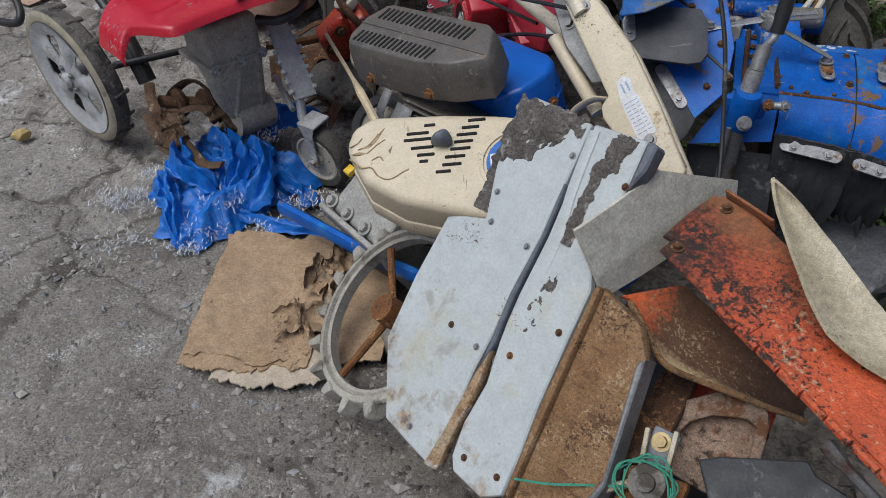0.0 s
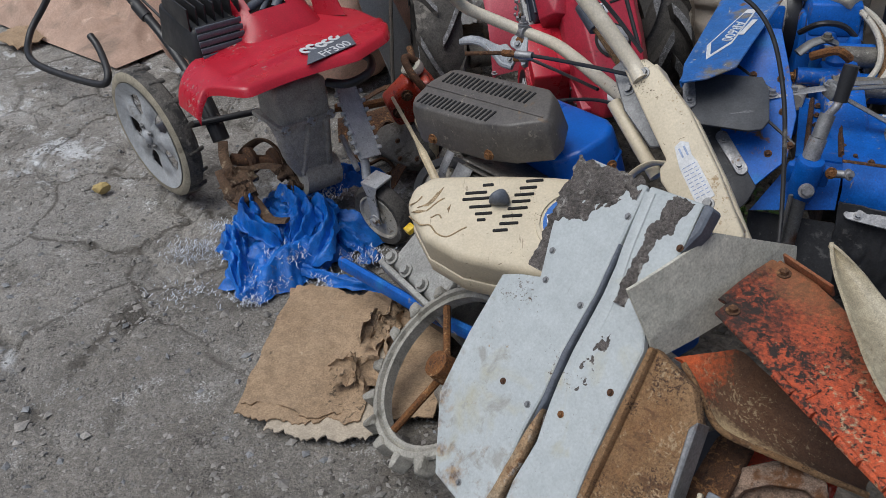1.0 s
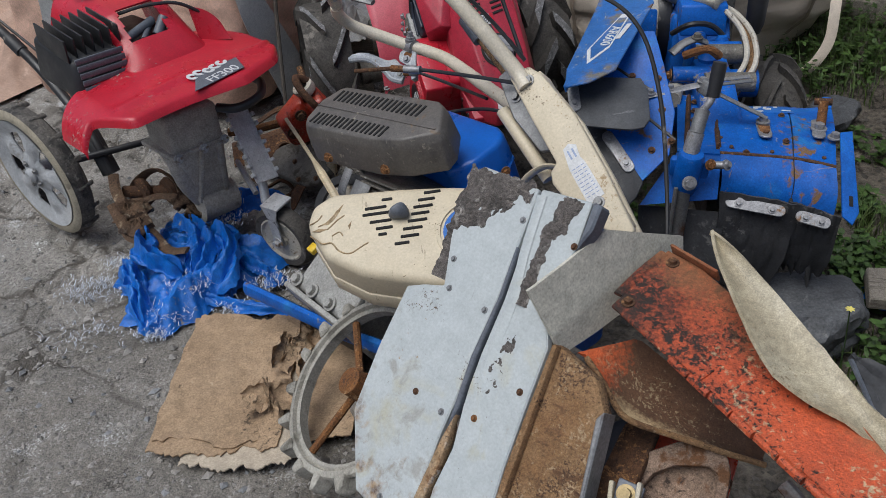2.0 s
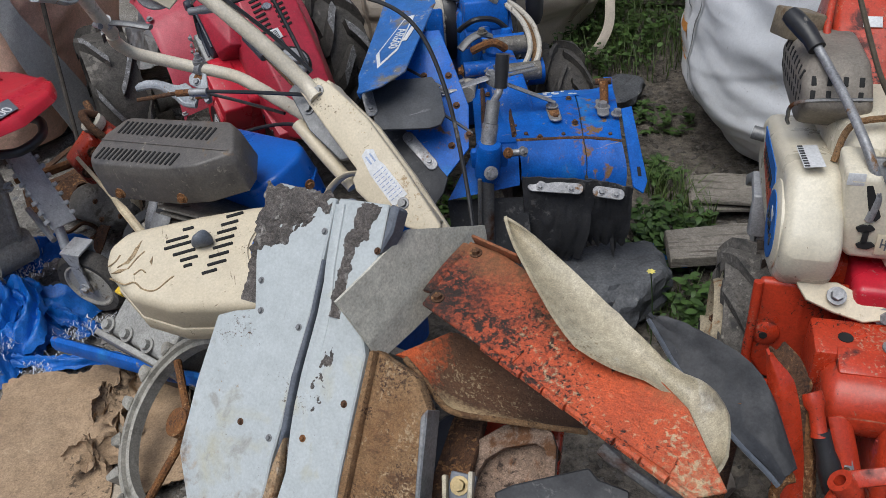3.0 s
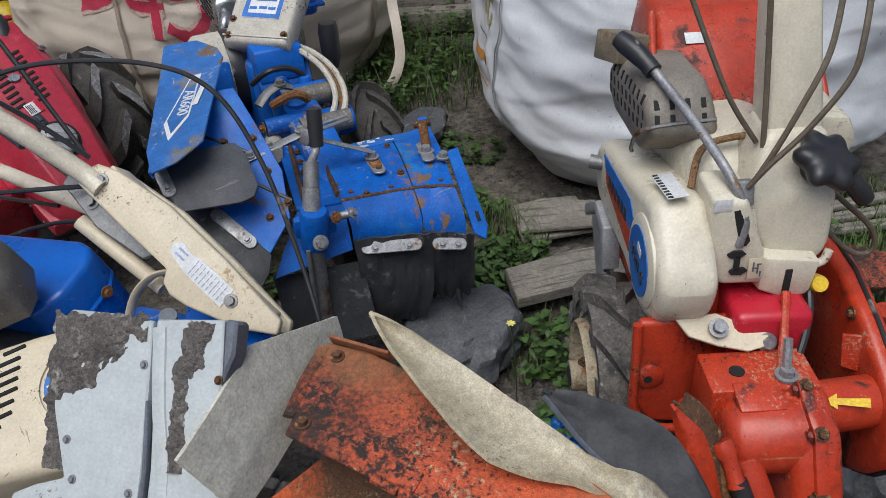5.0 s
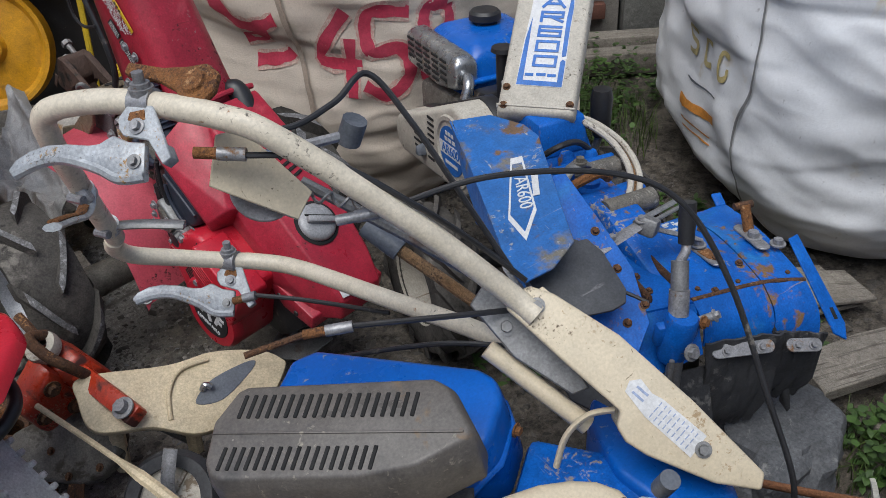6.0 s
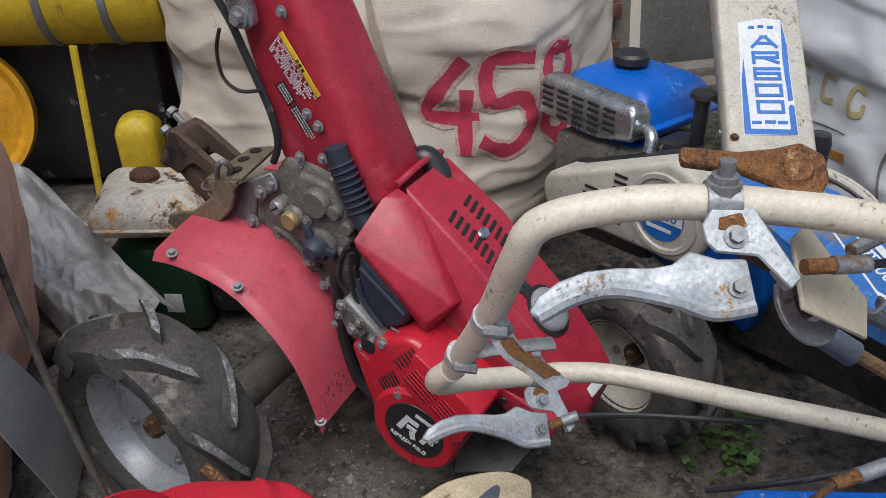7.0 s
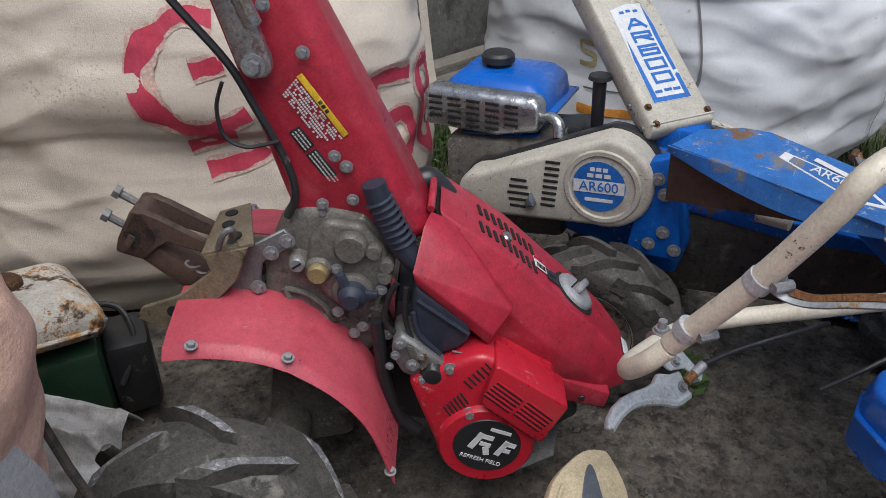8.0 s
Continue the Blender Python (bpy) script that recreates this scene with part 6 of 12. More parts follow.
part("emblem", moved(lathe([(0, 0.004), (0.008, 0.004), (0.010, 0.001), (0, 0)], 20, pose(0.004, -0.009, 0.0012) @ Matrix.Diagonal((1, 1.3, 1, 1))), HT), M_CHROME, hood)
part("warning_label", moved(box(0.027, 0.028, 0.0012, 0.0004, m=pose(0.078, -0.012, 0.0030, 0, 0, 8)), HT), M_STICKER, hood, "white warning label with a red band")
part("label_band", moved(box(0.026, 0.008, 0.0006, 0, m=pose(0.0765, -0.0005, 0.0040, 0, 0, 8)), HT), M_RED2, hood)
for k in range(4):
    part("print_line", moved(box(0.020, 0.0016, 0.0005, 0, m=pose(0.079, -0.0125 - 0.0034 * k, 0.0040, 0, 0, 8)), HT), M_SLOT, hood)
sw = part("engine_switch", moved(box(0.026, 0.026, 0.003, 0.001, m=pose(0.107, -0.018, 0.0025, 0, 0, 8)), HT), M_BLACK, hood, "black engine switch")
part("switch_knob", moved(box(0.013, 0.010, 0.004, 0.001, m=pose(0.104, -0.014, 0.0050, 0, 0, 8)), HT), M_NAVY, sw)
CAP = axes((0.287, 0.014, 0.3935), (0.71, 0.0, -0.70), (0.70, 0, 0.71))
part("cap_recess", moved(lathe([(0, 0.0015), (0.041, 0.0015), (0.044, 0.0)], 32), CAP), M_SLOT, hood)
cap = part("fuel_cap", moved(lathe([(0, 0.012), (0.027, 0.012), (0.034, 0.0095), (0.037, 0.005), (0.037, -0.004), (0, -0.004)], 36), CAP), M_RIM, hood, "grey fuel cap with a cross grip")
part("cap_grip", moved(box(0.058, 0.013, 0.013, 0.004, (0.004, 0, 0.017), m=pose(0, 0, 0, 0, 0, 62)), CAP), M_RIM, cap)
part("cap_groove", moved(box(0.060, 0.003, 0.002, 0.0006, (0.003, 0.010, 0.0125), m=pose(0, 0, 0, 0, 0, 62)), CAP), M_SLOT, cap)
part("logo_bar", moved(box(0.016, 0.050, 0.0012, 0.0004), axes((0.378, YC - 0.020, 0.290), (0.62, -0.1, -0.74), (0.74, 0, 0.62))), M_STICKER, hood)

# recoil starter
rec = [(0.020, 0.345), (0.031, 0.305), (0.062, 0.20), *rounded(0.138, 0.218, 0.076, 200, 330, 8), (0.228, 0.26), (0.252, 0.315), (0.145, 0.388), (0.125, 0.392)]
part("recoil_housing", prism(rec, -0.150, -0.02, 0.012, 3), M_RED2, red, "glossy red recoil starter housing")
rb = part("recoil_box", prism([(0.153, 0.386), (0.160, 0.386), (0.262, 0.312), (0.262, 0.304), (0.226, 0.238), (0.216, 0.240), (0.134, 0.312), (0.132, 0.322)], -0.170, -0.10, 0.006, 3), M_RED2, red)
part("recoil_disc", lathe([(0, 0.010), (0.072, 0.010), (0.078, 0.002), (0.078, -0.01)], 36, pose(0.138, -0.150, 0.220, 90, 0, 0)), M_RED2, red)
badge = part("badge", lathe([(0, 0.0015), (0.053, 0.0015), (0.054, 0)], 40, pose(0.140, -0.160, 0.222, 90, 0, 0)), M_BLACK, red, "round black badge")
bd = axes((0.140, -0.1622, 0.222), (0.93, 0.0, -0.36), (0, -1, 0))
for x0, y0, w, h, a in ((-0.020, 0.006, 0.010, 0.036, -14), (-0.006, 0.018, 0.022, 0.009, 0), (-0.004, 0.003, 0.018, 0.008, 0), (0.002, -0.010, 0.010, 0.016, 25), (0.024, 0.004, 0.009, 0.034, -14), (0.034, 0.015, 0.018, 0.009, 0), (0.032, 0.001, 0.013, 0.008, 0)):
    part("badge_bar", moved(box(w, h, 0.0008, 0, m=pose(x0, y0, 0, 0, 0, a)), bd), M_STICKER, badge)
writing(badge, "REFRESH FIELD", bd @ pose(0.0, -0.030, 0), 0.0105, M_STICKER)
part("badge_bar", moved(box(0.034, 0.0065, 0.0008, 0, (0.010, 0.036, 0)), bd), M_STICKER, badge)
RB = axes((0.1645, -0.1703, 0.328), (0.73, 0, -0.68), (0, -1, 0))
RC = axes((0.2105, -0.1703, 0.289), (0.73, 0, -0.68), (0, -1, 0))
for k in range(5):
    for g in (RB, RC):
        part("cooling_slot", moved(box(0.054, 0.0030, 0.0016, 0.0008, (0.0, 0.0150 - 0.0075 * k, 0)), g), M_SLOT, rb)
        part("slot_lip", moved(box(0.054, 0.0026, 0.0030, 0.0010, (0.0, 0.0178 - 0.0075 * k, 0)), g), M_RED2, rb)
for k in range(6):
    part("side_slot", moved(box(0.003, 0.020, 0.0020, 0.0008), pose(0.112 + 0.0065 * k, -0.1505, 0.338 + 0.0065 * k, 90, -38, 0)), M_SLOT, red)
    part("side_slot", moved(box(0.003, 0.026, 0.0020, 0.0008), pose(0.080 + 0.0052 * k, -0.1505, 0.283 + 0.0055 * k, 90, -28, 0)), M_SLOT, red)
bolt(red, (0.114, -0.152, 0.283), (0, -1, 0), 0.012, M_ZINC)
# carburettor, boot, crankcase
part("air_boot", tube(S([(-0.017, 0.648), (-0.010, 0.620), (0.003, 0.578), (0.018, 0.545), (0.040, 0.515)], 0.086), 0.0175, 14, 4), M_NAVY, red, "ribbed black rubber boot")
for k in range(8):
    part("boot_rib", moved(lathe([(0.0165, -0.003), (0.0215, 0), (0.0165, 0.003)], 16), axes((-0.0105 + 0.0042 * k, -0.086, 0.622 - 0.0098 * k), (1, 0, 0.40), (0.38, 0, -0.92))), M_NAVY, red)
ac = part("air_cleaner", hull(S([(0.037, 0.502), (0.118, 0.434), (0.117, 0.402), (0.098, 0.385), (0.066, 0.372), (0.036, 0.400), (0.030, 0.462)], 0.124) + S([(0.03, 0.50), (0.12, 0.44), (0.10, 0.36), (0.02, 0.37)], 0.03), 0.009, 3), M_NAVY, red, "dark navy plastic air cleaner box")
part("cleaner_rib", tube(S([(0.038, 0.478), (0.075, 0.447), (0.113, 0.415)], 0.126), 0.0035, 8, 3), M_NAVY, ac)
part("cleaner_rib", tube(S([(0.032, 0.455), (0.040, 0.415), (0.070, 0.378)], 0.126), 0.004, 8, 4), M_NAVY, ac)
part("cleaner_band", tube(S([(0.024, 0.500), (0.020, 0.450), (0.030, 0.405), (0.062, 0.366), (0.090, 0.352)], 0.127), 0.004, 8, 5), M_BLACK, ac)
cb = part("carburettor", hull(S([(-0.002, 0.405), (0.014, 0.425), (0.030, 0.408), (0.046, 0.385), (0.084, 0.362), (0.076, 0.347), (0.040, 0.338), (0.012, 0.352), (-0.002, 0.382)], 0.140) + S([(0.0, 0.41), (0.05, 0.40), (0.07, 0.345), (0.0, 0.36)], 0.06), 0.006, 2), M_STEEL, red, "grimy carburettor with small screws")
part("choke_plate", prism([(0.020, 0.412), (0.032, 0.405), (0.052, 0.372), (0.042, 0.362), (0.026, 0.385)], -0.147, -0.140, 0.001, 1), M_ALU, cb)
part("choke_tag", prism([(0.034, 0.388), (0.050, 0.397), (0.054, 0.388), (0.040, 0.379)], -0.150, -0.147, 0.001, 1), M_RUST, cb)
part("float_bowl", lathe([(0, 0.020), (0.014, 0.018), (0.020, 0.008), (0.021, -0.02)], 20, pose(0.058, -0.132, 0.352, 90, 0, 0)), M_BLACK, cb)
part("fuel_hose", tube(S([(0.002, 0.410), (-0.012, 0.435), (-0.004, 0.475), (0.010, 0.50)], 0.115), 0.0045, 8, 5), M_BLACK, cb)
part("throttle_wire", tube(S([(0.088, 0.385), (0.118, 0.375), (0.150, 0.345)], 0.128), 0.0016, 6, 3), M_STEEL, cb)
for s, z, r in ((0.012, 0.414, 0.010), (0.029, 0.374, 0.011), (0.085, 0.366, 0.011), (0.004, 0.392, 0.008), (0.042, 0.345, 0.008), (0.043, 0.391, 0.008), (-0.006, 0.372, 0.007)):
    bolt(cb, (s, -0.146, z), (0, -1, 0), r, M_ZINC)
part("crankcase", hull([(s, y, z) for y in (-0.066, 0.10) for s, z in ((-0.02, 0.20), (0.22, 0.14), (0.30, 0.20), (0.22, 0.36), (0.0, 0.44))], 0.012, 2), M_BLACK, red)
part("belt_guard", tube(S([(-0.025, 0.43), (-0.02, 0.32), (0.0, 0.24), (0.03, 0.21)], 0.11), 0.010, 8, 5), M_BLACK, red)
# transmission
gear = [(-0.200, 0.45), (-0.191, 0.52), (-0.151, 0.578), (-0.130, 0.607), (-0.081, 0.603), (-0.032, 0.592), (0.004, 0.542), (0.002, 0.496), (-0.018, 0.44), (-0.02, 0.36), (-0.073, 0.320), (-0.15, 0.36), (-0.20, 0.43)]
tr = part("transmission", prism(gear, -0.078, 0.078, 0.016, 3), M_ALU, red, "dirty cast aluminium transmission")
part("case_cover", prism([(-0.118, 0.560), (-0.09, 0.592), (-0.035, 0.583), (-0.004, 0.540), (-0.004, 0.495), (-0.022, 0.455), (-0.060, 0.435), (-0.098, 0.452), (-0.128, 0.500)], -0.092, -0.07, 0.010, 3), M_ALU, tr)
part("case_rib", tube([(-0.165, -0.080, 0.47), (-0.155, -0.081, 0.445), (-0.125, -0.081, 0.425), (-0.095, -0.081, 0.413), (-0.075, -0.08, 0.42)], 0.006, 8, 5), M_ALU, tr)
part("case_rib", tube([(-0.165, -0.080, 0.47), (-0.135, -0.081, 0.462), (-0.11, -0.081, 0.44), (-0.098, -0.081, 0.415)], 0.005, 8, 5), M_ALU, tr)
for s, z, r, h in ((-0.056, 0.550, 0.026, 0.016), (-0.107, 0.511, 0.021, 0.010), (-0.059, 0.473, 0.032, 0.012), (-0.023, 0.542, 0.013, 0.012), (-0.006, 0.516, 0.012, 0.010), (-0.010, 0.497, 0.012, 0.010), (-0.137, 0.524, 0.015, 0.008)):
    part("boss", lathe([(0, h), (r * 0.8, h), (r * 0.95, h * 0.7), (r, 0), (r, -0.02)], 24, pose(s, -0.090, z, 90, 0, 0)), M_ALU, tr)
part("filler_plug", lathe([(0, 0.012), (0.013, 0.012), (0.016, 0.008), (0.016, 0.0)], 20, pose(-0.107, -0.100, 0.511, 90, 0, 0)), M_BRASS, red, "brass coloured filler plug")
part("round_screw", lathe([(0, 0.006), (0.010, 0.006), (0.0125, 0.002), (0.0125, 0.0)], 20, pose(-0.137, -0.098, 0.524, 90, 0, 0)), M_ZINC, red)
part("screw_slot", moved(box(0.016, 0.003, 0.001, 0), axes((-0.137, -0.1045, 0.524), (0.8, 0, 0.5), (0, -1, 0))), M_SLOT, red)
sel = part("selector_cap", lathe([(0, 0.026), (0.012, 0.026), (0.015, 0.018), (0.021, 0.014), (0.024, 0.0)], 24, pose(-0.059, -0.100, 0.473, 90, 0, 0)), M_NAVY, red, "dark navy plastic selector cap")
part("selector_arm", hull([(-0.074 + dx, y, 0.500 + dz) for y in (-0.102, -0.112) for dx, dz in ((-0.006, 0.012), (0.006, 0.014), (0.022, -0.03), (0.0, -0.03))], 0.003, 2), M_NAVY, sel)
part("selector_arm", hull([(x, y, z) for y in (-0.102, -0.112) for x, z in ((-0.045, 0.482), (-0.020, 0.480), (-0.020, 0.470), (-0.045, 0.466))], 0.003, 2), M_NAVY, sel)
for s, z in ((-0.093, 0.613), (-0.049, 0.619), (-0.069, 0.687), (-0.080, 0.513), (-0.085, 0.436), (-0.016, 0.475), (-0.049, 0.408), (-0.063, 0.396), (-0.012, 0.392)):
    bolt(red, (s, -0.094 if z < 0.6 else -0.078, z), (0, -1, 0), 0.0095, M_ZINC)
part("axle_case", tube([(-0.19, -0.24, 0.192), (-0.19, 0.24, 0.192)], 0.035, 14, 1), M_ALU, red)
part("final_case", prism([(-0.19, 0.44), (-0.03, 0.36), (-0.09, 0.15), (-0.19, 0.13), (-0.23, 0.2)], -0.06, 0.06, 0.012, 2), M_ALU, red)
# rear hitch, rusty
part("hitch_plate", prism([(-0.260, 0.520), (-0.152, 0.576), (-0.142, 0.560), (-0.146, 0.544), (-0.191, 0.520), (-0.197, 0.494), (-0.202, 0.462), (-0.225, 0.446), (-0.285, 0.448)], -0.086, -0.078, 0.002, 1), M_STEEL, red, "grey steel hitch plate")
hb = part("hitch_bracket", joined(prism([(-0.200, 0.562), (-0.225, 0.505), (-0.300, 0.430), (-0.350, 0.420), (-0.388, 0.438), (-0.378, 0.458), (-0.318, 0.478), (-0.262, 0.520), (-0.268, 0.548)], -0.112, -0.104, 0.002, 1), hull([(-0.272, -0.110, 0.545), (-0.270, 0.000, 0.556), (-0.225, 0.020, 0.560), (-0.192, -0.110, 0.562), (-0.272, -0.110, 0.551), (-0.270, 0.000, 0.562), (-0.225, 0.020, 0.566), (-0.192, -0.110, 0.568)], 0.001, 1)), M_KHAKI, red, "rust-stained plated angle bracket")
for s_, y_, z_, n_ in ((-0.329, -0.113, 0.452, (0, -1, 0)), (-0.225, -0.085, 0.5665, (-0.2, 0, 1)), (-0.245, -0.045, 0.5635, (-0.2, 0, 1)), (-0.248, -0.012, 0.5645, (-0.2, 0, 1))):
    part("bracket_hole", lathe([(0, 0.001), (0.010, 0.001), (0.010, -0.002)], 16, axes((s_, y_, z_), (1, 0, 0.1), n_)), M_SLOT, hb)
yoke_top = [(-0.405, 0.556), (-0.375, 0.605), (-0.356, 0.603), (-0.335, 0.592), (-0.262, 0.546), (-0.270, 0.528), (-0.330, 0.550), (-0.350, 0.540)]
yk = part("hitch_yoke", joined(prism([(-0.413, 0.536), (-0.405, 0.556), (-0.375, 0.605), (-0.356, 0.603), (-0.338, 0.560), (-0.350, 0.538), (-0.372, 0.520)], -0.078, -0.014, 0.006, 2), prism(yoke_top, -0.078, -0.066, 0.003, 1), prism(yoke_top, -0.028, -0.014, 0.003, 1), prism([(-0.395, 0.532), (-0.355, 0.545), (-0.330, 0.520), (-0.285, 0.480), (-0.292, 0.462), (-0.325, 0.466)], -0.070, -0.022, 0.006, 2)), M_HITCH, red, "rusted cast hitch yoke")
part("yoke_letters", moved(box(0.034, 0.010, 0.002, 0.0006), axes((-0.385, -0.089, 0.556), (0.6, 0, 0.8), (0, -1, 0))), M_HITCH, yk)
for s, z in ((-0.402, 0.612), (-0.428, 0.573)):
    part("set_screw", tube(S([(s, z), (s + 0.040, z - 0.028)], 0.035), 0.006, 8, 1), M_STEEL, red)
    part("set_screw_head", moved(lathe([(0, 0.010), (0.011, 0.010), (0.011, 0), (0, 0)], 6), axes((s, -0.035, z), (0.5, 0, 0.7), (-0.8, 0, 0.55))), M_STEEL, red)
part("hitch_spring", tube([(-0.305 + 0.0035 * k + 0.006 * math.cos(k * 1.57), -0.092 + 0.006 * math.sin(k * 1.57), 0.528 - 0.0026 * k) for k in range(13)], 0.002, 6, 3), M_STEEL, red)
part("hitch_pin", tube([(-0.245, -0.11, 0.560), (-0.232, -0.115, 0.585), (-0.222, -0.11, 0.590), (-0.222, -0.10, 0.575), (-0.235, -0.095, 0.555)], 0.005, 8, 5), M_STEEL, red)
for s, z in ((-0.149, 0.558), (-0.202, 0.479), (-0.175, 0.538)):
    bolt(red, (s, -0.088, z), (0, -1, 0), 0.0125, M_ZINC)


# fenders
def fender(sign):
    arc = smooth_line([(-0.320, 0.447), (-0.26, 0.452), (-0.18, 0.441), (-0.123, 0.412), (-0.071, 0.367), (-0.032, 0.305), (-0.003, 0.205)], 6)

    def fn(u, v):
        k = u * (len(arc) - 1)
        i = min(int(k), len(arc) - 2)
        p = arc[i].lerp(arc[i + 1], k - i)
        l = 0.212 - 0.135 * v
        lift = 0.028 * math.sin(min(1, v) * 1.4) * (1 - 0.5 * u) - (0.012 * max(0, 1 - v / 0.08) ** 2)
        crease = 0.004 if 0.44 < u < 0.47 else 0
        return (p.x - crease, -sign * l, p.y + lift + crease)
    fd = part("fender", sheet(fn, 40, 14, 0.003), M_FADED, red, "faded red sheet metal fender", smooth=50)
    for s, z in ((-0.276, 0.453), (-0.142, 0.430), (-0.010, 0.208)):
        bolt(fd, (s, -sign * 0.205, z + 0.004), (0.2, -sign * 0.2, 1), 0.010, M_ZINC)


fender(1)
fender(-1)
tractor_wheel(red, pose(-0.246, -0.325, 0.208, 0, 0, -4), 0.184, 0.125, 0.124, 7, M_TYRE, M_RIMBLUE, M_TYREDUST, 0.022, 0.62, True, 0.0, 0.022)
tractor_wheel(red, pose(-0.16, 0.30, 0.192, 0, 0, 180), 0.165, 0.13, 0.112, 8, M_TYRE, M_RIM, M_TYREDUST, 0.030, 0.62, True, 0.03, 0.034)
part("stand_plate", moved(prism([(-0.05, -0.04), (0.05, -0.04), (0.09, 0.02), (0.06, 0.05), (-0.05, 0.04)], 0, 0.004, 0.001, 1, "xy"), pose(0.20, -0.03, 0.088, 12, -10, 20)), M_STEEL, red, "perforated grey steel plate")
part("stand_leg", tube([(0.15, 0.0, 0.15), (0.19, -0.01, 0.085), (0.20, 0.0, 0.0)], 0.012, 8, 2), M_STEEL, red)

# ---- blue tiller with rotary cover ----
AF = axes((0.695, 2.225, 0.0), (-0.13, -0.99, 0.0))
blue = thing("rotary_tiller", "scratched blue rotary tiller with rubber flaps and beige column", "tiller", AF)
W2B = AF.inverted()


def inb(*p):
    return W2B @ Vector(p)


ccp = rounded(0.082, 0.444, 0.094, -100, 95, 18) + [(-0.17, 0.428)] + rounded(-0.178, 0.375, 0.050, 95, 250, 8)
part("chain_case", prism(ccp, -0.145, -0.060, 0.012, 3), M_OFFWHITE, blue, "off-white chain cover with slots")
part("case_seam", prism([(0.082 + (x - 0.082) * 1.02, 0.42 + (z - 0.42) * 1.03) for x, z in ccp], -0.082, -0.050, 0.004, 2), M_BLACK, blue)
part("case_rim", lathe([(0.062, -0.002), (0.066, 0.004), (0.074, 0.004), (0.078, -0.002)], 40, pose(0.078, -0.145, 0.440, 90, 0, 0)), M_OFFWHITE, blue)
lbl = part("round_label", lathe([(0, 0.001), (0.052, 0.001), (0.052, -0.001)], 40, pose(0.072, -0.1455, 0.440, 90, 0, 0)), M_LABELBLUE, blue, "round blue and white label")
ld = axes((0.072, -0.1472, 0.440), (1, 0, 0.06), (0, -1, 0))
part("label_band", moved(box(0.100, 0.026, 0.0006, 0, (0, 0.0, 0)), ld), M_STICKER, lbl)
writing(lbl, "AR600", ld @ pose(0, 0.0, 0.0008), 0.028, M_LABELBLUE)
for y, w in ((0.036, 0.038), (0.023, 0.05)):
    for k in range(3):
        part("print_bar", moved(box(w / 4, 0.008, 0.0006, 0, (-w / 3 + w / 3 * k, y, 0)), ld), M_STICKER, lbl)
part("print_bar", moved(box(0.055, 0.007, 0.0006, 0, (0, -0.028, 0)), ld), M_STICKER, lbl)
for k in range(8):
    part("slot", moved(box(0.030, 0.0055, 0.003, 0.001), pose(-0.022 - 0.001 * k, -0.1455, 0.475 - 0.0135 * k, 90, -3, 0)), M_SLOT, blue)
for k in range(5):
    part("slot", moved(box(0.046 - 0.006 * abs(k - 2), 0.0055, 0.003, 0.001), pose(-0.092, -0.1455, 0.425 - 0.0145 * k, 90, -3, 0)), M_SLOT, blue)
part("wing_knob", hull([(-0.063 + dx, -0.145 - dy, 0.390 + dz) for dx, dy, dz in ((-0.014, 0, -0.012), (0.014, 0, -0.012), (0.0, 0, 0.016), (-0.010, 0.02, -0.014), (0.010, 0.02, -0.010), (0, 0.022, 0.012))], 0.004, 2), M_GREYCAP, blue)
# engine
part("engine_block", hull([(s, y, z) for y in (-0.05, 0.14) for s, z in ((-0.30, 0.22), (-0.30, 0.45), (-0.06, 0.47), (-0.02, 0.25))], 0.02, 2), M_ALU, blue)
part("engine_shroud", hull([(s, y, z) for y in (-0.03, 0.02) for s, z in ((-0.27, 0.46), (-0.10, 0.47), (-0.03, 0.40), (-0.22, 0.38))], 0.012, 2), M_BLUE2, blue)
tank = part("fuel_tank", hull([(s, y, z) for y in (-0.01, 0.19) for s, z in ((-0.32, 0.475), (-0.32, 0.555), (-0.10, 0.555), (-0.085, 0.475))] + [(s, y, 0.572) for y in (0.02, 0.16) for s in (-0.29, -0.13)], 0.018, 3), M_BLUE2, blue, "clean blue fuel tank")
part("tank_flange", box(0.255, 0.225, 0.008, 0.003, (-0.203, 0.09, 0.502)), M_BLUE2, tank)
part("fuel_cap", lathe([(0.0, 0.026), (0.030, 0.026), (0.036, 0.020), (0.037, 0.006), (0.028, 0.0), (0.028, -0.01)], 24, pose(-0.232, 0.095, 0.575)), M_BLACK, tank, "black ribbed fuel cap")
part("tank_label", moved(box(0.060, 0.032, 0.0012, 0.0004), pose(-0.118, -0.0115, 0.523, 90, 0, 0)), M_STICKER, tank)
part("tank_label", moved(box(0.060, 0.010, 0.0014, 0.0004), pose(-0.118, -0.0118, 0.535, 90, 0, 0)), M_LABELORANGE, tank)
muf = part("silencer", hull([(s, y, z) for y in (-0.055, 0.0) for s, z in ((-0.345, 0.475), (-0.345, 0.545), (-0.085, 0.545), (-0.085, 0.490), (-0.18, 0.470))] + [(s, y, 0.560) for y in (-0.042, -0.008) for s in (-0.335, -0.10)], 0.008, 3), M_CHROME, blue, "plated slotted silencer guard")
for r in range(5):
    for c in range(5):
        if (r, c) not in ((4, 4), (4, 0)):
            part("silencer_slot", box(0.030, 0.003, 0.006, 0.001, (-0.315 + 0.043 * c, -0.056, 0.540 - 0.0135 * r)), M_SLOT, muf)
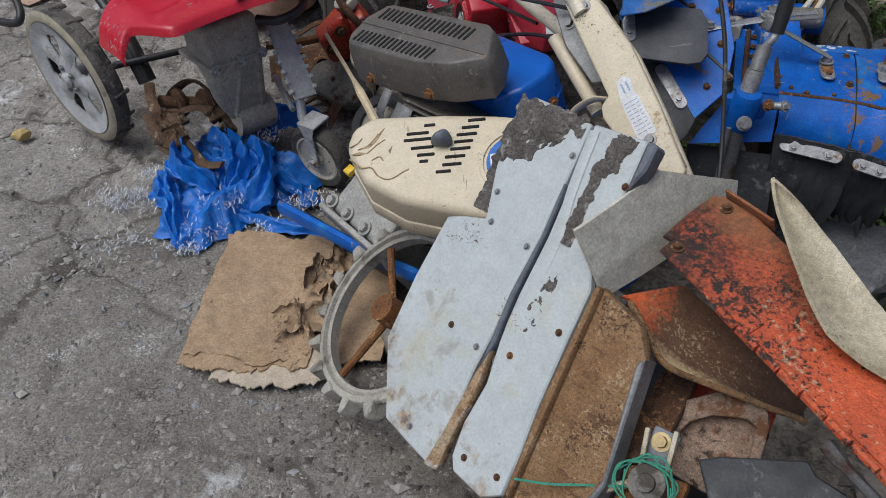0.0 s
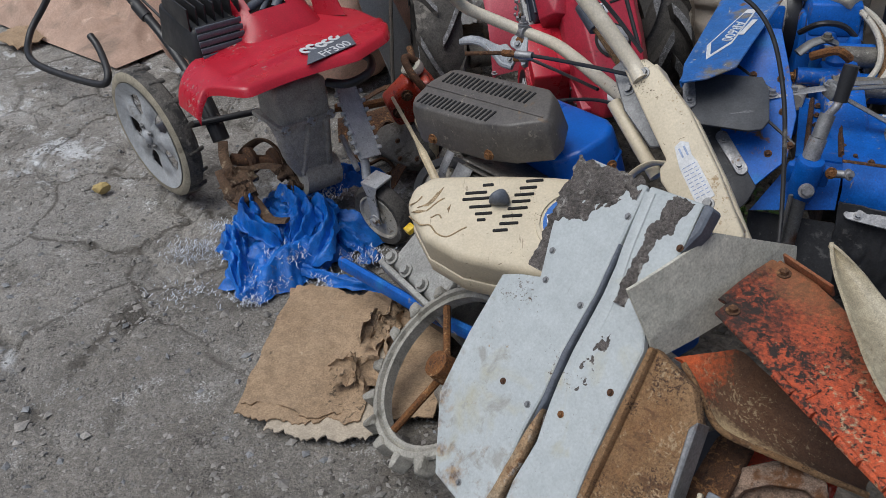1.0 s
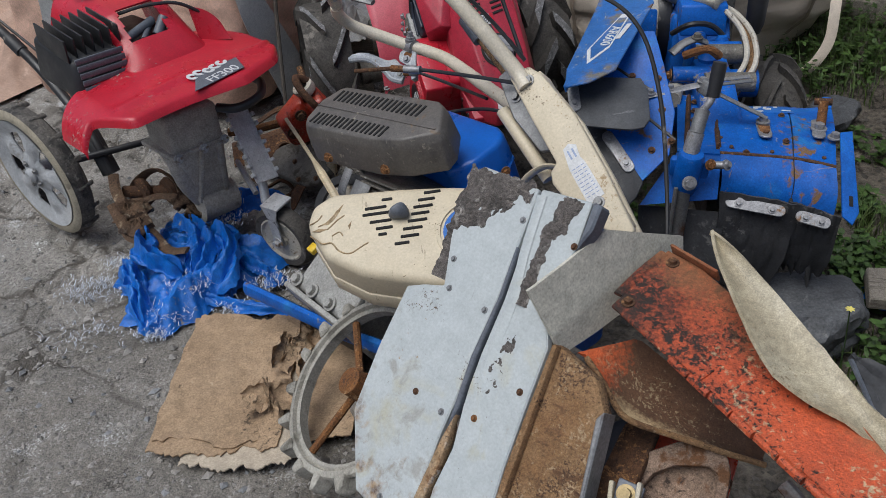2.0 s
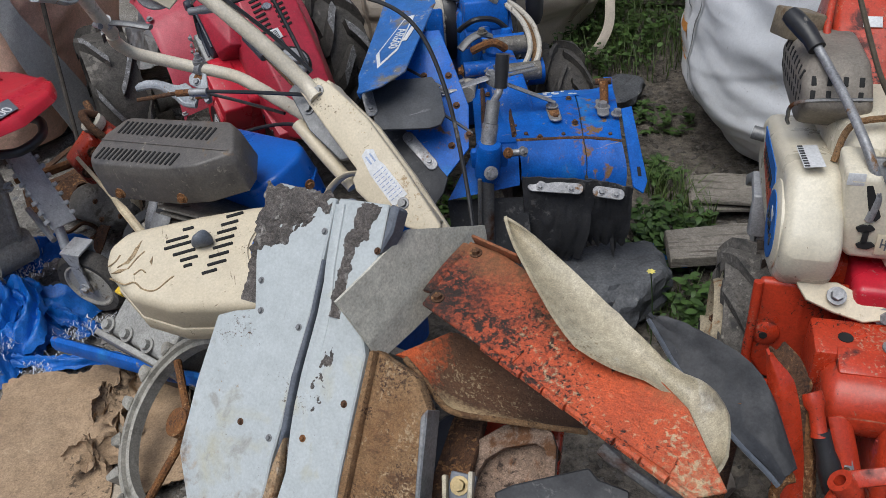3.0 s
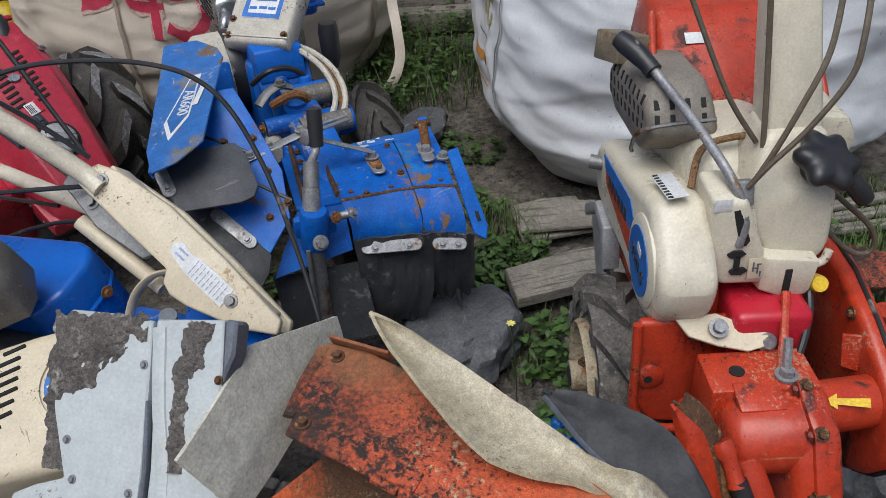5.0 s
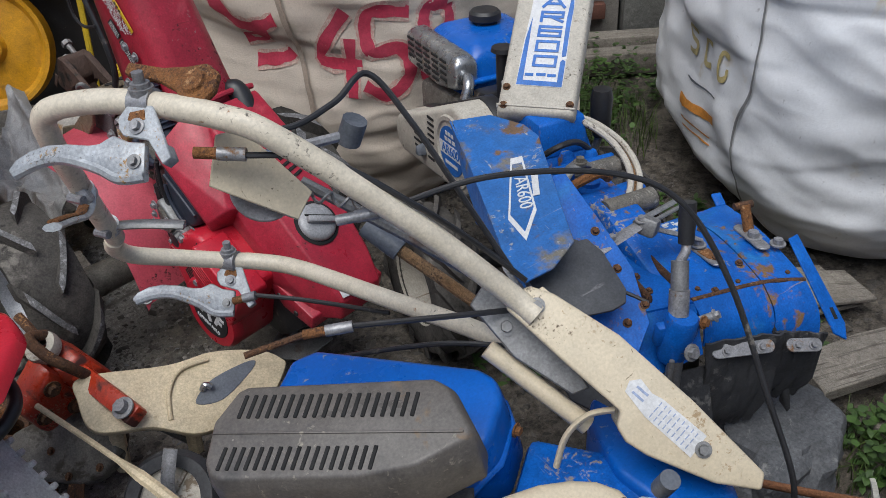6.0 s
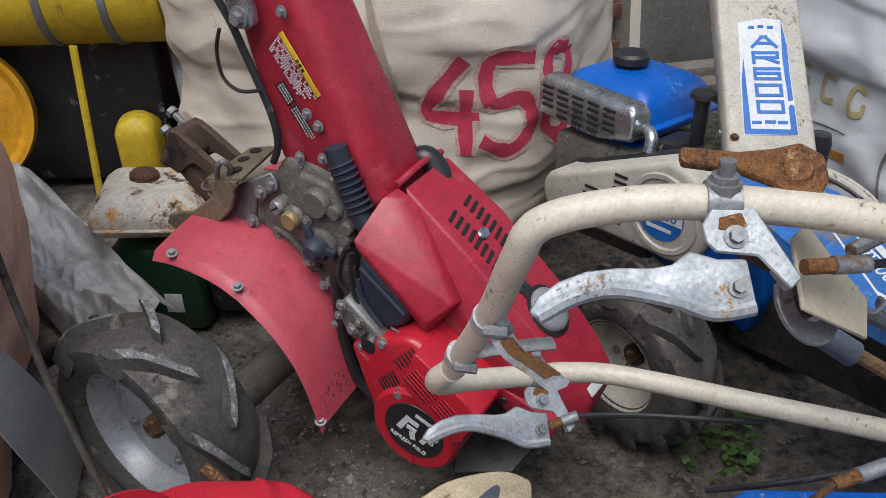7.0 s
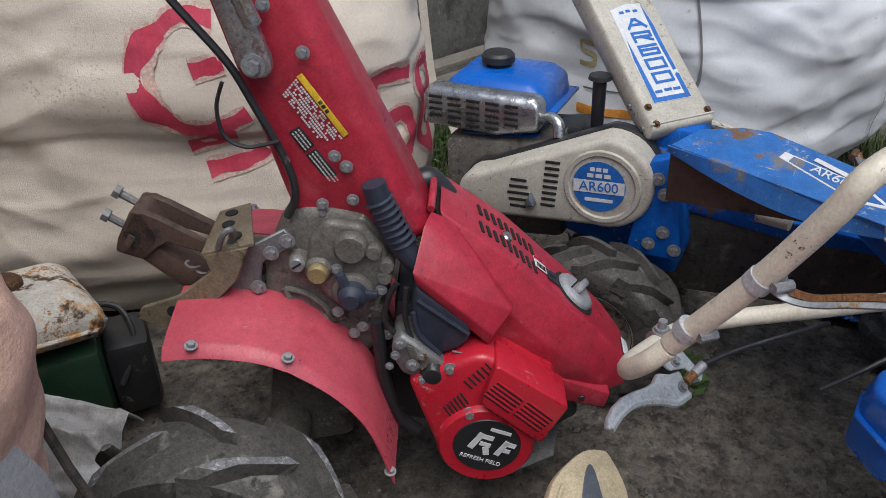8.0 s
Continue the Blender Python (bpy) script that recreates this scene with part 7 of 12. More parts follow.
part("exhaust", tube([(-0.085, -0.03, 0.515), (-0.065, -0.035, 0.520), (-0.045, -0.045, 0.512), (-0.040, -0.055, 0.488)], 0.012, 12, 5), M_CHROME, muf)
part("air_cleaner", hull([(s, y, z) for y in (-0.03, 0.05) for s, z in ((-0.06, 0.43), (-0.06, 0.50), (0.0, 0.51), (0.02, 0.43))], 0.010, 2), M_BLACK, blue)
part("choke_post", lathe([(0, 0.11), (0.022, 0.11), (0.024, 0.102), (0.014, 0.098), (0.013, 0.0), (0, 0)], 18, pose(0.022, 0.0, 0.50)), M_BLACK, blue)
# body and neck
part("frame", hull([(s, y, z) for y in (-0.055, 0.07) for s, z in ((-0.02, 0.28), (0.0, 0.48), (0.20, 0.50), (0.24, 0.30), (0.22, 0.22))], 0.010, 2), M_BLUE, blue)
part("front_bracket", hull([(s, y, z) for y in (-0.13, -0.09) for s, z in ((0.13, 0.30), (0.16, 0.50), (0.21, 0.52), (0.24, 0.30))], 0.006, 2), M_BLUE, blue)
for s, z in ((0.195, 0.44), (0.20, 0.36), (0.225, 0.325), (0.175, 0.33), (0.18, 0.47)):
    bolt(blue, (s, -0.132, z), (0, -1, 0), 0.014, M_ZINC)
part("transmission", hull([(s, y, z) for y in (-0.025, 0.05) for s, z in ((0.18, 0.36), (0.22, 0.46), (0.42, 0.44), (0.60, 0.38), (0.62, 0.33), (0.40, 0.33))], 0.012, 2), M_BLUE, blue)
part("lower_case", hull([(s, y, z) for y in (-0.02, 0.05) for s, z in ((0.16, 0.16), (0.18, 0.36), (0.40, 0.34), (0.60, 0.34), (0.62, 0.20))], 0.012, 2), M_GREASE, blue, "greasy brown lower case")
part("chain_guard", tube([inb(0.685, 2.04, 0.525), inb(0.715, 1.985, 0.520), inb(0.735, 1.92, 0.492), inb(0.728, 1.868, 0.452), inb(0.68, 1.83, 0.41)], 0.006, 8, 6), M_OFFWHITE, blue)
part("chain_guard", tube([inb(0.705, 2.045, 0.522), inb(0.737, 1.985, 0.514), inb(0.757, 1.92, 0.486), inb(0.748, 1.865, 0.446), inb(0.70, 1.825, 0.405)], 0.006, 8, 6), M_OFFWHITE, blue)
part("guard_web", sheet(lambda u, v: smooth_line([inb(0.69, 2.04, 0.518), inb(0.72, 1.985, 0.512), inb(0.740, 1.92, 0.484), inb(0.733, 1.867, 0.444), inb(0.685, 1.828, 0.402)], 8)[int(u * 32)] + Vector((0.0, 0.022 * v, -0.004)), 32, 2, 0.002), M_RUSTBROWN, blue)
part("grip_knob", lathe([(0, 0.05), (0.018, 0.048), (0.022, 0.03), (0.020, -0.03), (0.014, -0.05), (0, -0.05)], 18, W2B @ pose(0.80, 2.03, 0.50)), M_BLACK, blue, "black rubber knob")
part("knob_stem", tube([inb(0.80, 2.03, 0.45), inb(0.78, 2.05, 0.36)], 0.008, 8, 1), M_STEEL, blue)
for x, y, z, r in ((0.655, 1.96, 0.455, 0.016), (0.70, 1.945, 0.452, 0.014), (0.625, 1.92, 0.452, 0.012)):
    part("case_boss", lathe([(0, 0.03), (r * 0.7, 0.03), (r, 0.02), (r, -0.03)], 16, W2B @ pose(x, y, z)), M_BLUE, blue)
part("hose", tube([inb(0.60, 1.98, 0.48), inb(0.63, 1.95, 0.51), inb(0.68, 1.955, 0.50), inb(0.72, 1.95, 0.46)], 0.006, 8, 5), M_BLACK, blue)
part("rust_link", tube([inb(0.60, 1.88, 0.47), inb(0.64, 1.86, 0.49), inb(0.67, 1.865, 0.47)], 0.009, 8, 4), M_RUSTY, blue)
for k, (s, y, z, r) in enumerate(((0.30, 0.03, 0.45, 0.022), (0.36, -0.02, 0.43, 0.018), (0.40, 0.04, 0.43, 0.02), (0.34, 0.06, 0.40, 0.03))):
    part("shift_rail", tube([(s, y - 0.05, z), (s, y + 0.05, z)], r, 12, 1), M_BLUE if k % 2 else M_ALU, blue)
    bolt(blue, (s, y - 0.052, z), (0, -1, 0), 0.014, M_RUSTY if k % 2 else M_ZINC)
part("spacer", tube([(0.36, -0.06, 0.40), (0.42, -0.075, 0.40)], 0.018, 14, 1), M_OFFWHITE, blue)
tractor_wheel(blue, pose(0.10, -0.215, 0.175, 0, 0, 0), 0.158, 0.10, 0.085, 11, M_TYRE, M_OFFWHITE, M_TYRE, 0.018, 0.6, True, 0.02)
tractor_wheel(blue, pose(0.10, 0.215, 0.175, 0, 0, 180), 0.158, 0.10, 0.085, 11, M_TYRE, M_OFFWHITE, M_TYRE, 0.018, 0.6, True, 0.02)
part("axle", tube([(0.10, -0.21, 0.175), (0.10, 0.21, 0.175)], 0.022, 12, 1), M_BLACK, blue)
# beige column with its model label
wd = Vector((0.060, 0.068, 0.0)).normalized()
up = Vector((-0.587, 0.542, 0.60))
yv = (up - wd * up.dot(wd)).normalized()
BC = Matrix((wd, yv, wd.cross(yv))).transposed().to_4x4()
BC.translation = Vector((0.201, -0.034, 0.546))
cl = part("column", moved(hull([(sx * 0.070, y, z) for sx in (-1, 1) for y, z in ((0.0, 0.0), (0.0, -0.050), (0.55, 0.0), (0.55, -0.06))] + [(sx * 0.074, -0.004, -0.02) for sx in (-1, 1)], 0.007, 2), BC), M_OFFWHITE, blue, "dirty beige sheet metal column")
part("column_seam", moved(box(0.146, 0.004, 0.003, 0.001, (0, 0.012, 0.001)), BC), M_OFFWHITE, cl)
part("model_label", moved(prism([(-0.044, 0.055), (0.043, 0.054), (0.043, 0.112), (0.041, 0.114), (0.043, 0.117), (0.041, 0.18), (0.042, 0.235), (0.036, 0.284), (0.005, 0.288), (-0.038, 0.278), (-0.040, 0.20), (-0.043, 0.15)], 0.0, 0.0012, 0, 1, "xy"), BC), M_STICKER, cl, "white label with blue border, torn at the edge")
for pts in ([(-0.043, 0.056), (0.042, 0.055), (0.042, 0.065), (-0.043, 0.066)], [(-0.043, 0.066), (-0.032, 0.066), (-0.033, 0.15), (-0.034, 0.205), (-0.0405, 0.155)], [(0.032, 0.065), (0.042, 0.065), (0.0415, 0.110), (0.036, 0.113), (0.032, 0.108)], [(0.033, 0.119), (0.041, 0.121), (0.040, 0.18), (0.041, 0.232), (0.035, 0.282), (0.031, 0.20)]):
    part("label_border", moved(prism(pts, 0.0012, 0.0018, 0, 1, "xy"), BC), M_LABELBLUE, cl)
for k, ch in enumerate("AR600"):
    block_letter(cl, ch, BC @ pose(0.003, 0.238 - 0.0325 * k, 0.0022), 0.040, 0.0200, 0.0056, M_LABELBLUE)
for x, y, w in ((-0.022, 0.078, 0.016), (0.0, 0.079, 0.018), (0.020, 0.078, 0.016), (-0.016, 0.268, 0.010), (0.0, 0.270, 0.010), (0.016, 0.268, 0.010)):
    part("print_bar", moved(box(w, 0.006, 0.0006, 0, (x, y, 0.0018)), BC), M_LABELBLUE, cl)
for x, y in ((-0.060, 0.05), (-0.060, 0.012), (0.062, 0.02)):
    bolt(cl, BC @ Vector((x, y, 0.0)), BC.to_3x3() @ Vector((0, 0, 1)), 0.008, M_RUST)
for y, z in ((0.02, -0.025), (0.075, -0.030)):
    bolt(cl, BC @ Vector((-0.071, y, z)), BC.to_3x3() @ Vector((-1, 0, 0)), 0.009, M_STEEL)
part("column_base", hull([(s, y, z) for y in (-0.045, 0.055) for s, z in ((0.12, 0.48), (0.15, 0.54), (0.235, 0.535), (0.25, 0.47))], 0.006, 2), M_BLUE, blue)
part("base_bracket", moved(prism([(-0.055, -0.04), (0.055, -0.04), (0.055, 0.03), (0.045, 0.04), (-0.045, 0.04), (-0.055, 0.03)], 0, 0.005, 0.001, 1, "xy"), W2B @ axes((0.672, 1.985, 0.470), (1, -0.12, 0), (0, -0.8, 0.6))), M_BLUE, blue)
for dx in (-0.03, 0.03):
    part("bracket_hole", moved(lathe([(0, 0.001), (0.007, 0.001), (0.007, -0.002)], 14), W2B @ axes((0.672, 1.985, 0.470), (1, -0.12, 0), (0, -0.8, 0.6)) @ pose(dx, 0.015, 0.0055)), M_SLOT, blue)
part("cross_tube", tube([inb(0.615, 1.945, 0.462), inb(0.735, 1.925, 0.462)], 0.012, 14, 1), M_BLUE, blue)


# blue fender panel with its emblem
FPN = Vector((-0.2486, -0.0089, 0.9686))
FPM = W2B @ axes((0.43, 1.84, 0.558), (-0.55, -0.80, -0.15), FPN)
FPI = (AF @ FPM).inverted()
fpo = [(0.467, 2.047, 0.572), (0.517, 2.002, 0.585), (0.533, 1.930, 0.589), (0.528, 1.885, 0.587), (0.462, 1.761, 0.568), (0.404, 1.650, 0.552), (0.352, 1.632, 0.54), (0.312, 1.640, 0.529), (0.325, 1.708, 0.533)]
fpo2 = [tuple((FPI @ Vector(p))[:2]) for p in fpo]
fpl = part("side_panel", moved(prism(fpo2, 0.0, 0.004, 0.001, 1, "xy"), FPM), M_BLUEWORN, blue, "blue painted side panel, scratched to the metal")
emb = [tuple((FPI @ Vector(p))[:2]) for p in ((0.462, 1.872, 0.57), (0.478, 1.862, 0.572), (0.412, 1.742, 0.555), (0.362, 1.702, 0.541), (0.372, 1.758, 0.545))]
part("emblem", moved(prism(emb, 0.004, 0.005, 0, 1, "xy"), FPM), M_STICKER, fpl, "white pointed emblem")
ce = sum((Vector(e) for e in emb), Vector((0, 0))) / 5
embi = [tuple(ce + (Vector(e) - ce) * 0.82) for e in emb]
part("emblem_field", moved(prism(embi, 0.005, 0.0056, 0, 1, "xy"), FPM), M_BLUEWORN, fpl)
writing(fpl, "AR600", FPM @ pose(ce.x - 0.004, ce.y + 0.004, 0.0062, 0, 0, 4), 0.028, M_STICKER)
part("print_bar", moved(box(0.060, 0.010, 0.0006, 0, (ce.x - 0.022, ce.y + 0.024, 0.0058)), FPM), M_STICKER, fpl)
part("panel_flange", sheet(lambda u, v: tuple(inb(*(Vector((0.467, 2.047, 0.572)).lerp(Vector((0.312, 1.640, 0.529)), u) + Vector((-0.012 * v * math.sin(math.pi * u) + 0.004 * v, 0.004, -(0.012 + 0.032 * math.sin(math.pi * u)) * v))))), 30, 8, 0.003), M_BLUEWORN, blue)
# dark brown sheet below the panel's edge, in the hitch's material
part("panel_underside", sheet(lambda u, v: tuple(inb(*(Vector((0.470, 2.045, 0.566)).lerp(Vector((0.340, 1.712, 0.530)), u) + Vector((0.030 * v, 0.0, -(0.115 - 0.085 * u) * v))))), 20, 6, 0.003), M_HITCH, blue, "dark brown underside of the panel")
# rotary covers: a top sheet and a front sheet, each in two widths, riveted to flanges
CT = [(0.650, 1.800, 0.384), (0.800, 1.790, 0.376), (0.886, 1.778, 0.374)]
CS = [(0.598, 1.594, 0.394), (0.725, 1.566, 0.388), (0.792, 1.536, 0.382)]
CF3 = [(0.596, 1.562, 0.330), (0.715, 1.525, 0.322), (0.784, 1.490, 0.312)]


def row_at(row, w):
    a, b, c = (Vector(q) for q in row)
    return a.lerp(b, w * 2) if w < 0.5 else b.lerp(c, w * 2 - 1)


def cover_fn(w0, w1, r0, r1, crown):
    def fn(u, v):
        w = w0 + (w1 - w0) * u
        p = row_at(r0, w).lerp(row_at(r1, w), v)
        p.z += crown * math.sin(math.pi * v) + 0.0015 * fbm(u * 3, v * 3, w0)
        if r1 is CF3:
            p.y -= 0.012 * math.sin(math.pi * v)
        return inb(*p)
    return fn


for w0, w1 in ((0.0, 0.494), (0.506, 1.0)):
    part("rotary_cover", sheet(cover_fn(w0, w1, CT, CS, 0.012), 14, 12, 0.004), M_BLUE, blue, "scratched blue steel rotary cover", smooth=50)
    part("front_cover", sheet(cover_fn(w0, w1, CS, CF3, 0.0), 14, 10, 0.004), M_BLUE, blue, "scratched blue steel rotary cover", smooth=50)
part("cover_seam", tube([inb(*(Vector(q) + Vector((0, 0, 0.003)))) for q in CS], 0.004, 8, 4, flat=(0.004, 0.003)), M_RUST, blue)
part("cover_seam", tube([inb(*(row_at(CT, 0.5) + Vector((0, 0, -0.002)))), inb(0.763, 1.68, 0.390), inb(*(row_at(CS, 0.5) + Vector((0, 0, -0.001)))), inb(*(row_at(CF3, 0.5) + Vector((0, -0.006, 0))))], 0.004, 8, 3, flat=(0.004, 0.003)), M_BLACK, blue)
part("side_tab", moved(prism([(-0.010, 0.075), (0.012, 0.08), (0.020, -0.08), (0.008, -0.105), (-0.010, -0.09)], 0, 0.004, 0.001, 1, "xy"), W2B @ axes((0.812, 1.535, 0.375), (0.97, -0.15, -0.10), (0.10, -0.62, 0.78))), M_BLUE, blue)
part("tab_slot", moved(box(0.007, 0.020, 0.001, 0.0003, (0.006, -0.06, 0.0045)), W2B @ axes((0.812, 1.535, 0.375), (0.97, -0.15, -0.10), (0.10, -0.62, 0.78))), M_SLOT, blue)
part("top_tab", moved(box(0.020, 0.028, 0.006, 0.003), W2B @ axes((0.880, 1.790, 0.384), (0.9, -0.3, 0), (0.1, -0.5, 0.8))), M_BLUE, blue)
for x, y, z in ((0.692, 1.586, 0.391), (0.779, 1.560, 0.386), (0.728, 1.615, 0.398), (0.761, 1.726, 0.394), (0.622, 1.606, 0.396), (0.612, 1.640, 0.398), (0.632, 1.72, 0.394), (0.640, 1.765, 0.390), (0.716, 1.535, 0.335), (0.645, 1.590, 0.394)):
    bolt(blue, inb(x, y, z + 0.002), (0.1, 0, 1), 0.0068, M_RUST, "rivet")
part("cover_sticker", moved(box(0.085, 0.036, 0.001, 0.0004), W2B @ axes((0.752, 1.765, 0.3905), (0.97, -0.08, -0.04), (0.05, 0.1, 1))), M_LABELBLUE, blue, "scuffed blue and white sticker")
random.seed(8)
for k in range(14):
    part("sticker_print", moved(box(random.uniform(0.006, 0.014), random.uniform(0.003, 0.006), 0.0008, 0, (random.uniform(-0.036, 0.036), random.uniform(-0.014, 0.014), 0.0006)), W2B @ axes((0.752, 1.765, 0.3910), (0.97, -0.08, -0.04), (0.05, 0.1, 1))), M_STICKER, blue)
hs1 = part("hinge_strap", moved(prism([*rounded(0.0, 0.024, 0.013, 0, 180, 8), *rounded(0.0, -0.032, 0.012, 180, 360, 8)], 0.0, 0.004, 0.001, 1, "xy"), W2B @ axes((0.702, 1.662, 0.402), (0.97, -0.25, 0), (0, 0.1, 1))), M_ZINC, blue, "zinc strap with rust run")
part("rust_run", moved(prism([(-0.011, 0.008), (0.011, 0.008), (0.009, -0.018), (0.0, -0.030), (-0.009, -0.018)], 0.004, 0.0055, 0.0004, 1, "xy"), W2B @ axes((0.702, 1.662, 0.402), (0.97, -0.25, 0), (0, 0.1, 1))), M_RUSTY, hs1)
bolt(blue, inb(0.707, 1.683, 0.408), (0, 0, 1), 0.014, M_ZINC)
bolt(blue, inb(0.697, 1.638, 0.406), (0, 0, 1), 0.009, M_RUST)
part("hinge_strap", moved(prism([*rounded(0.0, 0.034, 0.012, 0, 180, 8), *rounded(0.0, -0.036, 0.012, 180, 360, 8)], 0.0, 0.004, 0.001, 1, "xy"), W2B @ axes((0.805, 1.655, 0.398), (0.92, -0.35, 0), (0, 0.1, 1))), M_ZINC, blue, "zinc strap with rust run")
bolt(blue, inb(0.803, 1.65, 0.402), (0, 0, 1), 0.016, M_ZINC)
bolt(blue, inb(0.818, 1.612, 0.402), (0, 0, 1), 0.014, M_ZINC)
part("hinge_pin", tube([inb(0.815, 1.668, 0.400), inb(0.822, 1.690, 0.440)], 0.009, 10, 1), M_RUSTY, blue)
part("hinge_pin", tube([inb(0.808, 1.70, 0.436), inb(0.838, 1.688, 0.438)], 0.007, 10, 1), M_RUST, blue)


def flap(name, a, b, drop, seed, mat, bulge=0.02, taper=0.1):
    a, b = Vector(a), Vector(b)

    def fn(u, v):
        w = 0.5 + (u - 0.5) * (1 - taper * v)
        p = a.lerp(b, w) + Vector(drop) * v * (1 + 0.06 * fbm(u * 6, seed))
        p += Vector((0.0, -bulge * math.sin(v * 2.4), 0)) + Vector((0, 0.008 * fbm(u * 3, v * 2, seed), 0))
        if v > 0.9:
            p.z += 0.020 * fbm(u * 26, seed)
        return inb(*p)
    return part(name, sheet(fn, 40, 16, 0.004), mat, blue, "sooty black rubber flap", smooth=60)


flap("rubber_flap", (0.596, 1.556, 0.338), (0.732, 1.512, 0.326), (-0.010, 0.035, -0.20), 2.0, M_RUBBER)
flap("rubber_flap", (0.712, 1.518, 0.330), (0.796, 1.482, 0.312), (0.010, 0.045, -0.16), 5.0, M_RUBBER)
for a, b in (((0.614, 1.545, 0.318), (0.694, 1.514, 0.311)), ((0.728, 1.494, 0.309), (0.764, 1.478, 0.303))):
    a, b = Vector(a), Vector(b)
    cm = W2B @ axes((a + b) / 2, b - a, (-0.15, -0.72, 0.68))
    hl = (b - a).length / 2
    part("clamp_plate", moved(prism([*rounded(hl, 0.0, 0.011, -90, 90, 8), *rounded(-hl, 0.0, 0.011, 90, 270, 8)], 0.0, 0.004, 0.001, 1, "xy"), cm), M_ZINC, blue, "galvanised clamp plate")
    for q in (-0.7, 0.7):
        bolt(blue, cm @ Vector((q * hl, 0, 0.004)), cm.to_3x3() @ Vector((0, 0, 1)), 0.008, M_ZINC)
part("back_flap", sheet(lambda u, v: inb(0.455 + 0.15 * u, 1.60 - 0.045 * u - 0.04 * v, 0.29 - 0.14 * v), 12, 8, 0.004), M_RUBBER, blue, "sooty black rubber flap")
part("neck_plate", sheet(lambda u, v: inb(*(Vector((0.590, 1.86, 0.388)).lerp(Vector((0.680, 1.83, 0.388)), u).lerp(Vector((0.525, 1.62, 0.388)).lerp(Vector((0.600, 1.59, 0.392)), u), v))), 4, 8, 0.004), M_BLUE, blue, "blue neck plate, rubbed down to brown steel")
part("neck_plate", sheet(lambda u, v: inb(*(Vector((0.525, 1.62, 0.388)).lerp(Vector((0.600, 1.59, 0.392)), u).lerp(Vector((0.450, 1.575, 0.305)).lerp(Vector((0.590, 1.555, 0.32)), u), v))), 4, 6, 0.004), M_BLUE, blue, "blue neck plate, rubbed down to brown steel")
for x0, y0, x1, y1 in ((0.605, 1.83, 0.545, 1.63), (0.655, 1.82, 0.600, 1.61)):
    part("neck_flange", tube([inb(x0, y0, 0.396), inb(x1, y1, 0.398)], 0.006, 8, 1, flat=(0.005, 0.010)), M_RUST, blue)
    for k in range(5):
        q = (k + 0.5) / 5
        bolt(blue, inb(x0 + (x1 - x0) * q + 0.012, y0 + (y1 - y0) * q, 0.396), (0.1, 0, 1), 0.007, M_RUST, "rivet")
# left wing: blue sheet with rubber flaps
wing = [(0.419, 1.800, 0.499), (0.467, 1.832, 0.537), (0.516, 1.808, 0.545), (0.520, 1.742, 0.508), (0.522, 1.650, 0.458), (0.498, 1.581, 0.410), (0.444, 1.554, 0.375), (0.385, 1.685, 0.42)]
WM = W2B @ axes((0.45, 1.65, 0.43), (0.55, -0.75, -0.35), (-0.35, -0.45, 0.82))
WI = (AF @ WM).inverted()
wp = part("wing_panel", moved(prism([tuple((WI @ Vector(p))[:2]) for p in wing], 0.0, 0.004, 0.001, 1, "xy"), WM), M_BLUE, blue, "scratched blue steel wing")
for p0, p1 in (((0.419, 1.79, 0.499), (0.492, 1.70, 0.475)), ((0.45, 1.70, 0.45), (0.512, 1.60, 0.43))):
    q0, q1 = WI @ Vector(p0), WI @ Vector(p1)
    part("wing_seam", moved(tube([(q0.x, q0.y, 0.004), (q1.x, q1.y, 0.004)], 0.003, 6, 1, flat=(0.003, 0.002)), WM), M_BLACK, wp)
for p in ((0.44, 1.79, 0.50), (0.505, 1.72, 0.49), (0.50, 1.66, 0.46), (0.505, 1.60, 0.43), (0.47, 1.60, 0.41), (0.46, 1.74, 0.49)):
    q = WI @ Vector(p)
    bolt(wp, WM @ Vector((q.x, q.y, 0.004)), WM.to_3x3() @ Vector((0, 0, 1)), 0.0075, M_RUST, "rivet")
rb1 = [(0.350, 1.727, 0.496), (0.463, 1.690, 0.510), (0.470, 1.66, 0.50), (0.462, 1.600, 0.475), (0.448, 1.584, 0.47), (0.425, 1.586, 0.464), (0.332, 1.624, 0.451)]
R1 = W2B @ axes((0.41, 1.65, 0.483), (0.75, -0.55, -0.15), (-0.25, -0.35, 0.9))
R1I = (AF @ R1).inverted()
part("wing_rubber", moved(prism([tuple((R1I @ Vector(p))[:2]) for p in rb1], 0.0, 0.006, 0.0025, 2, "xy"), R1), M_GREYRUBBER, blue, "grey-black rubber flap")
rb2 = [(0.352, 1.700, 0.405), (0.396, 1.676, 0.421), (0.432, 1.587, 0.388), (0.446, 1.550, 0.373), (0.430, 1.53, 0.355), (0.385, 1.505, 0.325), (0.345, 1.58, 0.34)]
part("wing_rubber", moved(prism([tuple((WI @ Vector(p))[:2]) for p in rb2], 0.004, 0.010, 0.002, 2, "xy"), WM), M_RUBBER, blue, "grey-black rubber flap")
